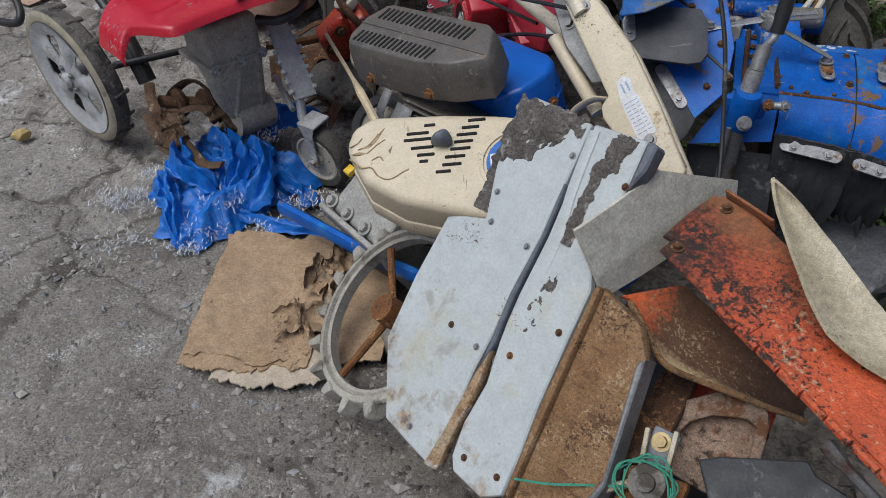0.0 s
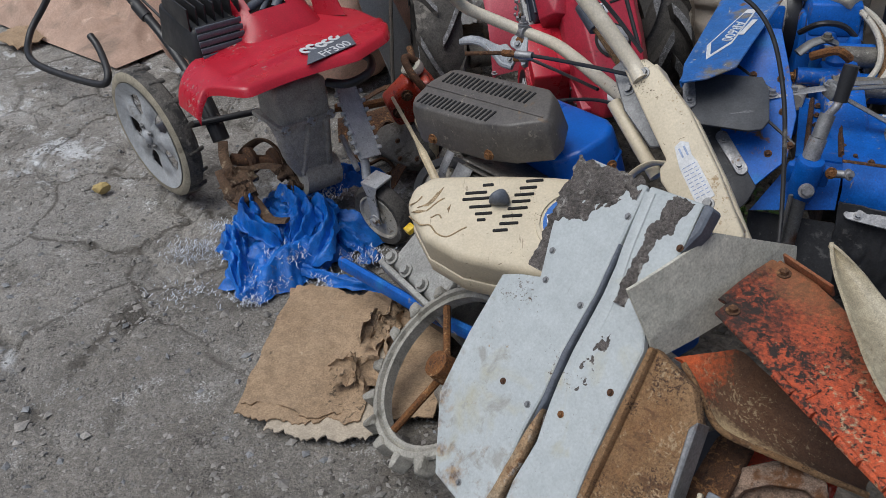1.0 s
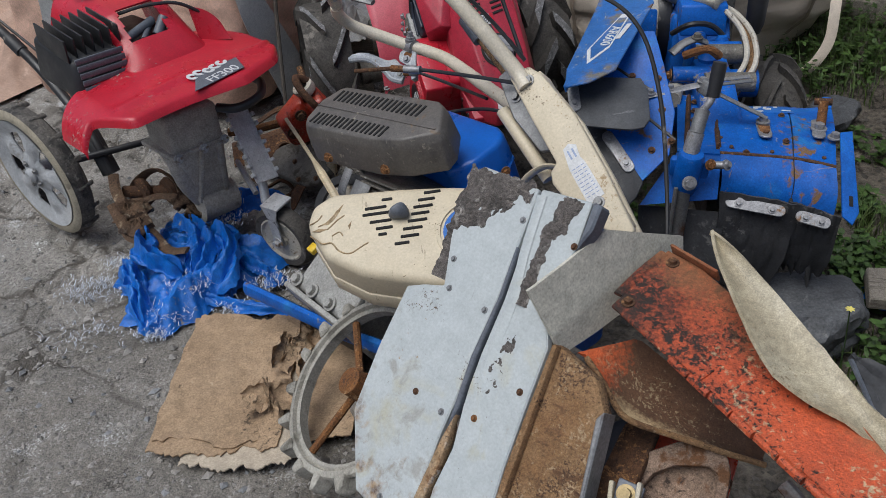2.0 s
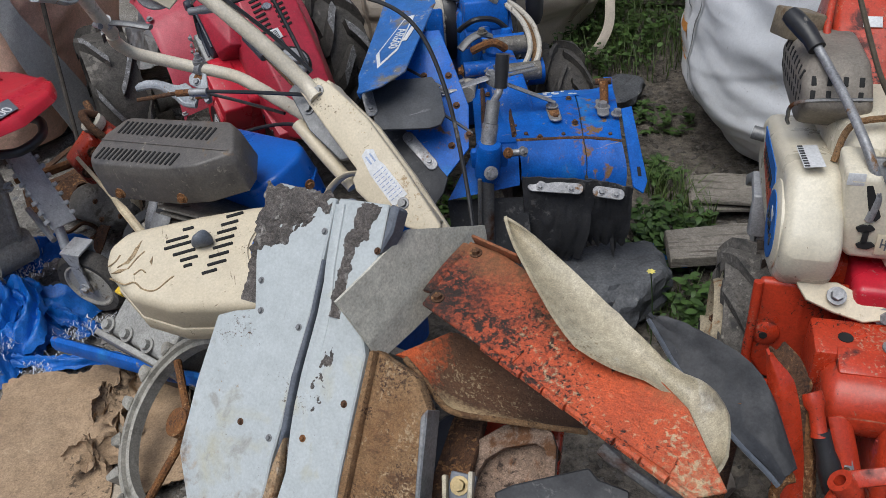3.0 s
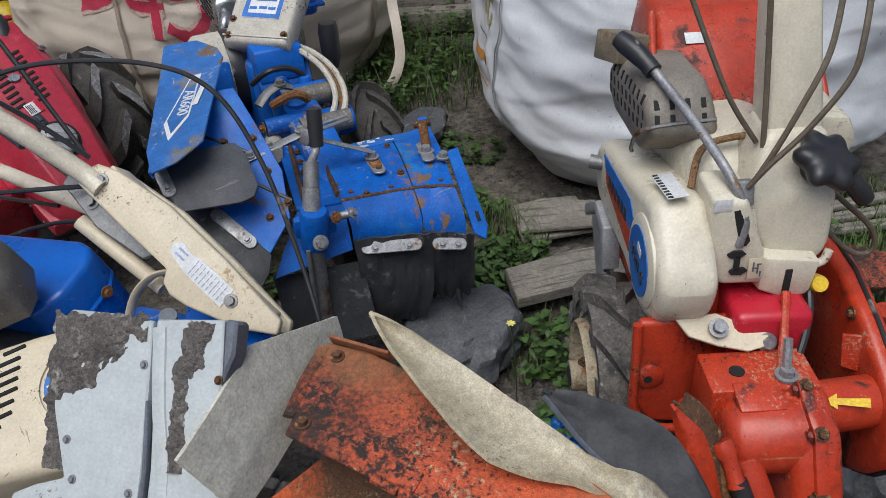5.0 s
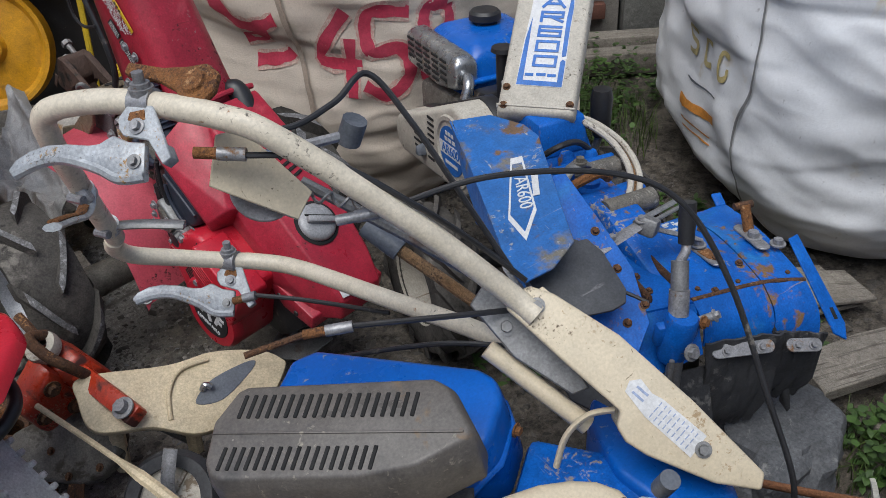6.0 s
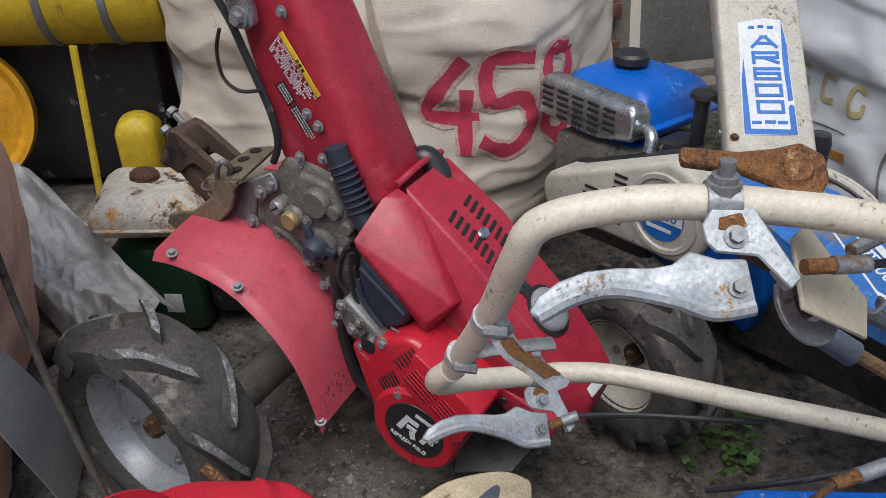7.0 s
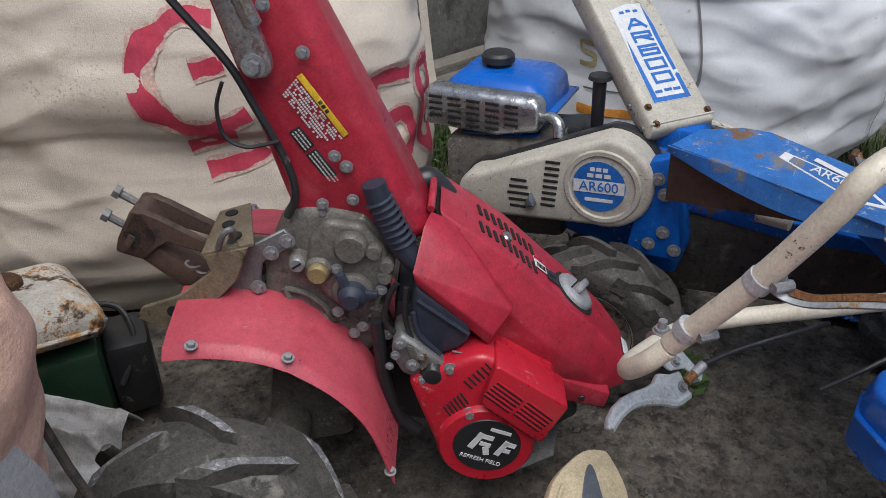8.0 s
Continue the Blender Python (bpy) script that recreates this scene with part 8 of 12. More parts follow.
for a, b, mm, zz in (((0.400, 1.650, 0.410), (0.426, 1.584, 0.384), WM, 0.010), ((0.338, 1.715, 0.490), (0.336, 1.660, 0.470), R1, 0.006)):
    inv = (AF @ mm).inverted()
    q0, q1 = inv @ Vector(a), inv @ Vector(b)
    d = Vector((q1.x - q0.x, q1.y - q0.y, 0))
    cm = mm @ axes(((q0.x + q1.x) / 2, (q0.y + q1.y) / 2, zz), d, (0, 0, 1))
    hl = d.length / 2
    part("clamp_plate", moved(prism([*rounded(hl, 0.0, 0.011, -90, 90, 8), *rounded(-hl, 0.0, 0.011, 90, 270, 8)], 0.0, 0.004, 0.001, 1, "xy"), cm), M_ZINC, blue, "galvanised clamp plate")
    for q in (-0.8, 0.8):
        bolt(blue, cm @ Vector((q * hl, 0, 0.004)), cm.to_3x3() @ Vector((0, 0, 1)), 0.008, M_ZINC)
# depth lever, linkage and drag bar
part("depth_post", tube([inb(0.515, 1.550, 0.02), inb(0.522, 1.548, 0.36)], 0.012, 10, 1, flat=(0.014, 0.010)), M_STEEL, blue, "grey steel drag bar")
part("depth_bar", tube([inb(0.497, 1.54, 0.05), inb(0.505, 1.54, 0.36)], 0.004, 8, 1), M_STEEL, blue)
part("post_clamp", moved(lathe([(0, 0.040), (0.021, 0.040), (0.024, 0.034), (0.024, -0.030), (0.019, -0.045), (0, -0.045)], 18), W2B @ pose(0.528, 1.556, 0.385, 8, 0, 20)), M_BLUE, blue)
part("clamp_ear", moved(box(0.070, 0.018, 0.040, 0.006), W2B @ pose(0.532, 1.562, 0.39, 8, 0, -18)), M_BLUE, blue)
bolt(blue, inb(0.522, 1.522, 0.380), W2B.to_3x3() @ Vector((-0.1, -1, 0.4)), 0.014, M_ZINC)
bolt(blue, inb(0.562, 1.540, 0.405), W2B.to_3x3() @ Vector((0.2, -1, 0.3)), 0.011, M_RUSTY)
part("clamp_pin", tube([inb(0.555, 1.556, 0.395), inb(0.596, 1.546, 0.398)], 0.007, 10, 1), M_ZINC, blue)
bolt(blue, inb(0.594, 1.546, 0.398), W2B.to_3x3() @ Vector((0.5, -0.6, 0.5)), 0.011, M_ZINC)
part("post_tube", tube([inb(0.530, 1.560, 0.42), inb(0.540, 1.572, 0.455)], 0.015, 14, 1), M_ZINC, blue)
part("post_tube", tube([inb(0.540, 1.572, 0.455), inb(0.552, 1.588, 0.492)], 0.013, 14, 1), M_STEEL, blue)
part("grip_stem", tube([inb(0.552, 1.588, 0.490), inb(0.562, 1.588, 0.505), inb(0.570, 1.596, 0.518)], 0.007, 10, 3), M_ZINC, blue)
part("lever_grip", tube([inb(0.569, 1.595, 0.512), inb(0.574, 1.602, 0.54), inb(0.579, 1.609, 0.571)], [0.012, 0.013, 0.0125], 14, 3), M_BLACK, blue, "black rubber lever grip")
for a, b, w in (((0.478, 1.692, 0.476), (0.590, 1.698, 0.490), 0.011), ((0.575, 1.702, 0.492), (0.677, 1.712, 0.492), 0.006), ((0.575, 1.690, 0.488), (0.680, 1.700, 0.488), 0.004), ((0.583, 1.697, 0.486), (0.706, 1.684, 0.420), 0.010)):
    part("link_bar", tube([inb(*a), inb(*b)], 0.01, 8, 1, flat=(w, 0.003)), M_ZINC if w > 0.008 else M_STEEL, blue, "flat zinc-plated link bar")
for q in ((0.522, 1.697, 0.484), (0.583, 1.697, 0.495), (0.484, 1.692, 0.480)):
    bolt(blue, inb(*q), (0, 0, 1), 0.011, M_ZINC)
part("pivot_block", moved(box(0.030, 0.030, 0.030, 0.006), W2B @ pose(0.592, 1.690, 0.485, 10, 20, 30)), M_STEEL, blue)
part("neck_fitting", tube([inb(0.47, 1.79, 0.46), inb(0.44, 1.83, 0.50), inb(0.455, 1.86, 0.53)], 0.011, 10, 3), M_RUSTY, blue)
part("neck_fitting", tube([inb(0.47, 1.72, 0.47), inb(0.45, 1.76, 0.50)], 0.011, 10, 1), M_ALU, blue)
part("shift_fork", tube([inb(0.575, 1.885, 0.475), inb(0.60, 1.892, 0.492), inb(0.626, 1.896, 0.498), inb(0.65, 1.90, 0.488)], 0.008, 10, 4, flat=(0.012, 0.006)), M_STEEL, blue)
bolt(blue, inb(0.628, 1.893, 0.502), (0, 0, 1), 0.013, M_ALU)
part("filler_plug", lathe([(0, 0.012), (0.012, 0.012), (0.014, 0.006), (0.020, 0.0), (0.020, -0.02)], 18, W2B @ pose(0.657, 1.899, 0.455)), M_BLUE, blue)
bolt(blue, inb(0.657, 1.899, 0.466), (0, 0, 1), 0.011, M_RUSTY)

# ---- levers and cables on the handlebar of the overturned tiller ----
def brake_lever(pivot, tip, clampp, up, size=1.0):
    """A broad pressed lever, its bracket with the cable tab, and the clamp over the tube."""
    pivot, tip, clampp = Vector(pivot), Vector(tip), Vector(clampp)
    m = axes(pivot, tip - pivot, up)
    k = (tip - pivot).length / 0.142
    lever = [(-0.011, 0.014), (0.018, 0.016), (0.043, 0.003), (0.082, -0.010), (0.108, -0.009), (0.128, -0.002), (0.141, 0.006), (0.146, 0.001), (0.138, -0.010), (0.122, -0.019), (0.102, -0.024), (0.080, -0.024), (0.055, -0.021), (0.042, -0.022), (0.028, -0.030), (0.010, -0.022), (-0.010, -0.020)]
    lv = part("brake_lever", moved(prism([(x * k, y) for x, y in lever], -0.005, 0.005, 0.003, 2, "xy"), m), M_LEVER, beige, "plated brake lever, spotted with rust")
    part("rolled_edge", moved(tube([(-0.010 * k, 0.014, 0.0), (0.018 * k, 0.015, 0.0), (0.043 * k, 0.003, 0.0), (0.082 * k, -0.009, 0.0), (0.112 * k, -0.007, 0.0), (0.140 * k, 0.004, 0.0)], 0.0065, 8, 5), m), M_LEVER, lv)
    plate = [(0.019, -0.046), (0.018, -0.034), (0.012, -0.026), (-0.016, -0.020), (-0.034, 0.006), (-0.043, -0.001), (-0.026, -0.040), (-0.019, -0.056), (0.010, -0.058)]
    br = part("lever_bracket", moved(prism(plate, 0.006, 0.010, 0.0012, 1, "xy"), m), M_LEVER, beige, "plated bracket with rust spots")
    part("bracket_tab", moved(prism([(-0.034, 0.006), (-0.043, -0.001), (-0.036, -0.016), (-0.026, -0.010)], -0.006, 0.007, 0.001, 1, "xy"), m), M_LEVER, br)
    part("rust_patch", moved(prism([(0.006, -0.050), (0.008, -0.042), (-0.004, -0.038), (-0.012, -0.042), (-0.010, -0.052)], 0.0095, 0.0108, 0.0004, 1, "xy"), m), M_RUSTY, br)
    bolt(beige, m @ Vector((0, 0, 0.006)), m.to_3x3() @ Vector((0, 0, 1)), 0.008, M_STEEL)
    bolt(beige, m @ Vector((-0.003, -0.035, 0.010)), m.to_3x3() @ Vector((0, 0, 1)), 0.009, M_ZINC)
    band = part("clamp_band", tube([clampp - Vector((0.008, -0.009, 0)), clampp + Vector((0.008, -0.009, 0))], 0.0165, 16, 1), M_ZINC, beige)
    for r, z0, z1 in ((0.013, 0.010, 0.018), (0.010, 0.018, 0.023), (0.006, 0.023, 0.034)):
        part("clamp_nut", tube([clampp + Vector((0, 0, z0)), clampp + Vector((0, 0, z1))], r, 10, 1), M_ZINC, band)
    return m


brake_lever((-0.113, 1.724, 0.812), (-0.218, 1.821, 0.798), (-0.084, 1.760, 0.856), (-0.55, -0.45, 0.65))
brake_lever((0.003, 1.986, 0.424), (-0.115, 2.066, 0.438), (0.029, 2.018, 0.476), (-0.55, -0.45, 0.65))
# rusted throttle lever on top
TL = axes((-0.034, 1.734, 0.868), (-0.037, 0.063, 0.013), (-0.4, -0.35, 0.8)) @ Matrix.Diagonal((1.25, 1.5, 1.3, 1.0))
thr = part("throttle_lever", moved(prism([(-0.020, 0.0), (-0.015, 0.014), (0.0, 0.017), (0.012, 0.010), (0.030, 0.008), (0.064, 0.012), (0.067, 0.002), (0.034, -0.003), (0.014, -0.010), (0.0, -0.017), (-0.015, -0.013)], 0.0, 0.008, 0.003, 2, "xy"), TL), M_RUSTY, beige, "rusty throttle lever")
part("throttle_disc", moved(lathe([(0, 0.012), (0.008, 0.012), (0.010, 0.009), (0.014, 0.008), (0.014, 0.0)], 20), TL), M_RUSTY, thr)
# bands and secondary levers at the bend
for p, d in (((-0.150, 1.930, 0.700), (0.2, 0.45, -0.85)), ((-0.128, 1.990, 0.612), (0.15, 0.45, -0.85))):
    a = Vector(d).normalized() * 0.007
    bd2 = part("hose_band", tube([Vector(p) - a, Vector(p) + a], 0.0154, 18, 1), M_PLATED, beige, "plated hose band")
    part("band_screw", tube([Vector(p) + Vector((-0.018, -0.012, 0.004)), Vector(p) + Vector((-0.006, -0.030, 0.004))], 0.006, 8, 1), M_ZINC, bd2)
part("side_lever", tube([(-0.146, 1.925, 0.704), (-0.155, 1.905, 0.692), (-0.166, 1.880, 0.694), (-0.184, 1.845, 0.712), (-0.203, 1.808, 0.729)], 0.008, 8, 6, flat=(0.011, 0.005)), M_LEVER, beige, "plated clutch lever, rusted inside")
part("lever_channel", tube([(-0.158, 1.899, 0.697), (-0.167, 1.879, 0.699), (-0.184, 1.846, 0.717), (-0.200, 1.815, 0.732)], 0.006, 8, 6, flat=(0.007, 0.003)), M_RUSTY, beige, "rusty lever channel")
part("lever_clamp", moved(box(0.020, 0.012, 0.022, 0.003), axes((-0.150, 1.914, 0.704), (-0.3, -0.8, 0.2), (-0.5, -0.3, 0.8))), M_ZINC, beige)
part("side_lever", tube([(-0.118, 1.985, 0.612), (-0.085, 1.965, 0.612), (-0.04, 1.94, 0.606)], 0.008, 8, 5, flat=(0.010, 0.005)), M_STEEL, beige)
# plates and shift lever in the middle of the handlebar
part("gusset", moved(prism([(-0.05, -0.035), (0.05, -0.045), (0.06, -0.01), (-0.03, 0.035), (-0.055, 0.02)], 0, 0.004, 0.001, 1, "xy"), axes((0.005, 1.705, 0.775), (0.75, -0.2, -0.45), (-0.5, -0.4, 0.7))), M_CREAM, beige)
CAMF = axes((0.0065, 1.7175, 0.7425), (0.051, -0.021, -0.019), (-0.5, -0.4, 0.7))
part("cam_plate", moved(prism([(0.039, 0.012), (0.030, 0.018), (0.020, 0.010)] + rounded(0, 0, 0.017, 0, -180, 10) + [(-0.020, 0.010), (-0.034, 0.014)] + rounded(0, 0, 0.037, 180, 360, 14), 0, 0.005, 0.001, 1, "xy"), CAMF), M_ZINC, beige, "plated cam plate")
for x in (-0.028, 0.030):
    bolt(beige, CAMF @ Vector((x, 0.004, 0.005)), CAMF.to_3x3() @ Vector((0, 0, 1)), 0.008, M_STEEL)
part("cam_spring", tube([CAMF @ Vector((0.045 + 0.006 * k, 0.002 + 0.007 * math.sin(k * 1.57), 0.007 * math.cos(k * 1.57))) for k in range(18)], 0.0022, 6, 3), M_STEEL, beige, "dull steel return spring")
part("shift_rod", tube([(0.03, 1.70, 0.79), (0.105, 1.680, 0.795)], 0.006, 8, 1), M_ZINC, beige)
part("shift_knob", tube([(0.10, 1.684, 0.785), (0.108, 1.676, 0.812)], 0.014, 12, 1), M_GREYCAP, beige)
part("link_rod", tube([(0.06, 1.74, 0.725), (0.15, 1.66, 0.655), (0.21, 1.62, 0.60)], 0.007, 8, 3), M_STEEL, beige)
part("lock_lever", tube([(0.235, 1.60, 0.53), (0.195, 1.665, 0.572), (0.155, 1.728, 0.612)], 0.008, 8, 3), M_RUSTBROWN, beige, "rust-flecked lever rod")
part("lock_grip", tube([(0.165, 1.712, 0.600), (0.140, 1.752, 0.628)], 0.014, 12, 1), M_GREYCAP, beige)


def cable(pts, r=0.0035, mat=None):
    return part("cable", tube(pts, r, 8, 8), mat or M_BLACK, beige, "black control cable")


def ferrule(a, b, rust=True):
    a, b = Vector(a), Vector(b)
    part("ferrule", tube([a, a.lerp(b, 0.55)], 0.0072, 10, 1), M_ZINC, beige)
    part("ferrule", tube([a.lerp(b, 0.55), b], 0.0062, 10, 1), M_RUSTY if rust else M_ZINC, beige)


cable([(-0.045, 1.715, 0.846), (0.02, 1.668, 0.830), (0.085, 1.675, 0.838), (0.136, 1.692, 0.852), (0.165, 1.655, 0.80), (0.195, 1.60, 0.715), (0.222, 1.548, 0.635)])
cable([(-0.02, 1.672, 0.812), (0.05, 1.63, 0.80), (0.12, 1.585, 0.745), (0.18, 1.56, 0.685), (0.226, 1.53, 0.632)])
ferrule((-0.018, 1.672, 0.812), (-0.062, 1.700, 0.817))
cable([(0.095, 1.615, 0.730), (0.20, 1.565, 0.758), (0.32, 1.505, 0.748), (0.387, 1.459, 0.708), (0.415, 1.40, 0.62), (0.420, 1.33, 0.50), (0.413, 1.273, 0.42), (0.41, 1.26, 0.36)])
ferrule((0.095, 1.615, 0.730), (0.055, 1.640, 0.722), False)
cable([(0.235, 1.535, 0.585), (0.15, 1.572, 0.590), (0.08, 1.612, 0.588), (0.05, 1.632, 0.585)])
ferrule((0.052, 1.630, 0.585), (0.0, 1.655, 0.581))
part("cable_core", tube([(0.0, 1.655, 0.581), (-0.068, 1.668, 0.575)], 0.004, 8, 1), M_RUST, beige)
cable([(0.235, 1.56, 0.51), (0.17, 1.63, 0.50), (0.10, 1.73, 0.45), (0.08, 1.80, 0.40)])
ferrule((0.040, 1.958, 0.440), (0.010, 1.978, 0.430))
cable([(0.04, 1.958, 0.440), (0.10, 1.905, 0.435), (0.18, 1.79, 0.445)])

# ---- cream and scarlet tiller ----
YF = axes((0.9, 1.1, 0.0), (0.5, 0.86, 0.0))
yan = thing("power_tiller", "cream and scarlet power tiller with scuffed paint and caked tyre", "tiller", YF)
W2Y = YF.inverted()


oc = rounded(-0.035, 0.468, 0.094, 170, 275, 9) + [(0.06, 0.385)] + rounded(0.252, 0.430, 0.058, -80, 80, 8) + [(0.05, 0.538), (-0.05, 0.562)]
yc = part("belt_cover", prism(oc, -0.014, 0.066, 0.020, 4), M_CREAM2, yan, "glossy cream belt cover")
part("cover_disc", lathe([(0, 0.006), (0.058, 0.006), (0.066, 0.002), (0.068, -0.01)], 36, pose(-0.040, 0.066, 0.462, -90, 0, 0)), M_CREAM2, yc)
yl = part("round_label", lathe([(0, 0.001), (0.050, 0.001), (0.050, -0.001)], 36, pose(-0.040, 0.0725, 0.462, -90, 0, 0)), M_LABELBLUE, yc, "round blue label")
YL = axes((-0.040, 0.0742, 0.462), (-0.97, 0, -0.25), (0, 1, 0))
writing(yl, "350-S", YL @ pose(0.0, -0.006, 0), 0.030, M_BLACK)
part("print_bar", moved(box(0.022, 0.012, 0.0006, 0, (0, 0.022, 0)), YL), M_STICKER, yl)
part("stripe_blue", prism([(0.03, 0.462), (0.215, 0.462), (0.235, 0.480), (0.05, 0.505), (0.025, 0.49)], 0.0655, 0.0675, 0, 1), M_LABELBLUE, yc, "blue stripe decal")
part("stripe_red", prism([(0.035, 0.425), (0.20, 0.440), (0.215, 0.460), (0.03, 0.460)], 0.0655, 0.0675, 0, 1), M_SCARLET, yc, "red stripe decal")
YS = axes((0.125, 0.0680, 0.463), (-0.98, 0, 0.10), (0, 1, 0))
for k in range(6):
    part("logo_bar", moved(box(0.013, 0.020, 0.0006, 0, (-0.055 + 0.022 * k, 0, 0)), YS), M_BLACK, yc)
part("stub", tube([(0.255, 0.06, 0.450), (0.262, 0.085, 0.453)], 0.012, 12, 1), M_STEEL, yc)
part("top_label", moved(box(0.075, 0.028, 0.0012, 0.0004), axes((-0.02, 0.035, 0.5665), (0.99, 0.05, -0.10), (0.1, 0.1, 1))), M_STICKER, yc, "black and white caution label")
for k in range(9):
    part("caution_bar", moved(box(0.0045, 0.007, 0.0006, 0, (-0.034 + 0.0085 * k, 0.0095, 0.001)), axes((-0.02, 0.035, 0.5665), (0.99, 0.05, -0.10), (0.1, 0.1, 1))), M_BLACK, yc)
# shift panel and tower
part("shift_panel", hull([(-0.090, y, z) for y, z in ((-0.001, 0.580), (-0.045, 0.578), (-0.080, 0.491), (-0.083, 0.448), (-0.026, 0.449), (-0.015, 0.466))] + [(-0.02, y, z) for y, z in ((0.002, 0.590), (-0.050, 0.588), (-0.085, 0.491), (-0.085, 0.44), (-0.02, 0.44))], 0.008, 3), M_CREAM2, yan, "cream shift panel with gate slots")
GS = axes((-0.0905, -0.040, 0.520), (0.0, -1.0, 0.0), (-1, 0, 0.05))
part("gate_slot", moved(hull([(x, y, z) for z in (-0.002, 0.002) for x, y in ((-0.013, 0.046), (-0.004, 0.048), (0.015, 0.0), (0.010, -0.008), (0.002, -0.004))], 0.001, 1), GS), M_SLOT, yan)
for x, y in ((0.000, -0.020), (0.005, -0.046)):
    part("gate_slot", moved(hull([(x + 0.013 * math.cos(k), y + 0.007 * math.sin(k), z) for k in range(6) for z in (-0.001, 0.002)], 0.001, 1), GS), M_SLOT, yan)
part("gate_slot", moved(box(0.008, 0.024, 0.003, 0.001, (0.002, -0.033, 0.0005)), GS), M_SLOT, yan)
part("gate_label", moved(box(0.021, 0.032, 0.001, 0.0004, (0.028, -0.043, 0.001)), GS), M_CREAM, yan)
for x, y, w, h in ((0.024, -0.040, 0.002, 0.014), (0.030, -0.044, 0.002, 0.014), (0.027, -0.042, 0.008, 0.002), (0.034, -0.051, 0.002, 0.008), (0.031, -0.036, 0.006, 0.002)):
    part("gate_print", moved(box(w, h, 0.0006, 0, (x, y, 0.002)), GS), M_GREYCAP, yan)
part("gate_label", moved(box(0.022, 0.018, 0.001, 0.0004, (-0.026, 0.054, 0.0015)), GS), M_STICKER, yan)
part("column_base", hull([(-0.060, -0.059, 0.555), (-0.060, -0.173, 0.558), (-0.066, -0.075, 0.50), (-0.066, -0.174, 0.483), (-0.062, -0.105, 0.462), (-0.062, -0.165, 0.461), (-0.02, -0.083, 0.634), (-0.02, -0.163, 0.634), (0.05, -0.06, 0.55), (0.05, -0.17, 0.55), (0.04, -0.08, 0.465), (0.04, -0.165, 0.465), (0.05, -0.083, 0.64), (0.05, -0.16, 0.64)], 0.014, 4), M_CREAM2, yan, "cream column base with a rolled lip")
part("base_lip", tube([(-0.055, -0.064, 0.545), (-0.066, -0.070, 0.510), (-0.067, -0.088, 0.474), (-0.066, -0.108, 0.461), (-0.066, -0.164, 0.459), (-0.064, -0.176, 0.478)], 0.006, 10, 6), M_CREAM2, yan)
part("handle_column", hull([(-0.012, -0.086, 0.625), (-0.012, -0.160, 0.625), (0.05, -0.086, 0.625), (0.05, -0.160, 0.625), (0.08, -0.085, 0.90), (0.08, -0.142, 0.90), (0.135, -0.085, 0.90), (0.135, -0.142, 0.90)], 0.007, 3), M_CREAM2, yan, "cream handle column")
part("column_foot", hull([(-0.088, y, z) for y, z in ((-0.078, 0.488), (-0.156, 0.478), (-0.150, 0.430), (-0.144, 0.423), (-0.107, 0.423), (-0.079, 0.436))] + [(-0.02, y, z) for y, z in ((-0.078, 0.488), (-0.156, 0.478), (-0.150, 0.42), (-0.08, 0.42))], 0.007, 2), M_CREAM2, yan)
part("gate_slot", moved(box(0.010, 0.042, 0.003, 0.001), axes((-0.0885, -0.116, 0.447), (0, -1, 0.0), (-1, 0, 0.05))), M_SLOT, yan)
CF = axes((0.028, -0.118, 0.715), (0, -1, 0), (-0.95, 0, 0.31))
part("column_label", moved(box(0.036, 0.026, 0.001, 0.0004, (0.012, -0.006, 0.002)), CF), M_STICKER, yan, "printed instruction label")
for k in range(4):
    part("print_bar", moved(box(0.028 - 0.004 * (k % 2), 0.002, 0.0006, 0, (0.012, 0.002 - 0.005 * k, 0.0028)), CF), M_LABELBLUE, yan)
KN = axes((-0.055, -0.146, 0.608), (0.0, -0.9, -0.25), (-0.45, -0.1, 0.85)) @ Matrix.Diagonal((0.86, 0.86, 0.86, 1.0))
kn = bmesh.new()
ring = []
for j, (rr, zz) in enumerate(((0.020, -0.030), (0.024, -0.012), (0.042, -0.006), (0.047, 0.004), (0.044, 0.014), (0.034, 0.020), (0.016, 0.023))):
    ring.append([kn.verts.new(((rr * (1 + (0.14 * math.cos(6 * 2 * math.pi * i / 60) if j > 1 and j < 6 else 0))) * math.cos(2 * math.pi * i / 60), (rr * (1 + (0.14 * math.cos(6 * 2 * math.pi * i / 60) if j > 1 and j < 6 else 0))) * math.sin(2 * math.pi * i / 60), zz)) for i in range(60)])
for j in range(6):
    for i in range(60):
        kn.faces.new((ring[j][i], ring[j][(i + 1) % 60], ring[j + 1][(i + 1) % 60], ring[j + 1][i]))
kn.faces.new(ring[6])
kn.faces.new(ring[0][::-1])
part("star_knob", moved(kn, KN), M_BLACK, yan, "black star grip knob", smooth=50)
part("stop_grip", tube([(-0.045, -0.160, 0.600), (-0.05, -0.190, 0.575), (-0.055, -0.212, 0.548)], [0.009, 0.013, 0.012], 12, 3), M_BLACK, yan, "black rubber grip")
part("shift_lever", tube([(-0.088, -0.042, 0.512), (-0.084, -0.045, 0.553), (-0.062, -0.028, 0.598), (0.02, -0.002, 0.635), (0.085, 0.020, 0.658), (0.12, 0.037, 0.676)], 0.0068, 10, 6), M_ZINC, yan, "grey steel shift lever")
part("lever_clevis", moved(box(0.016, 0.022, 0.034, 0.004), pose(-0.070, -0.045, 0.580, 0, 20, 0)), M_STEEL, yan)
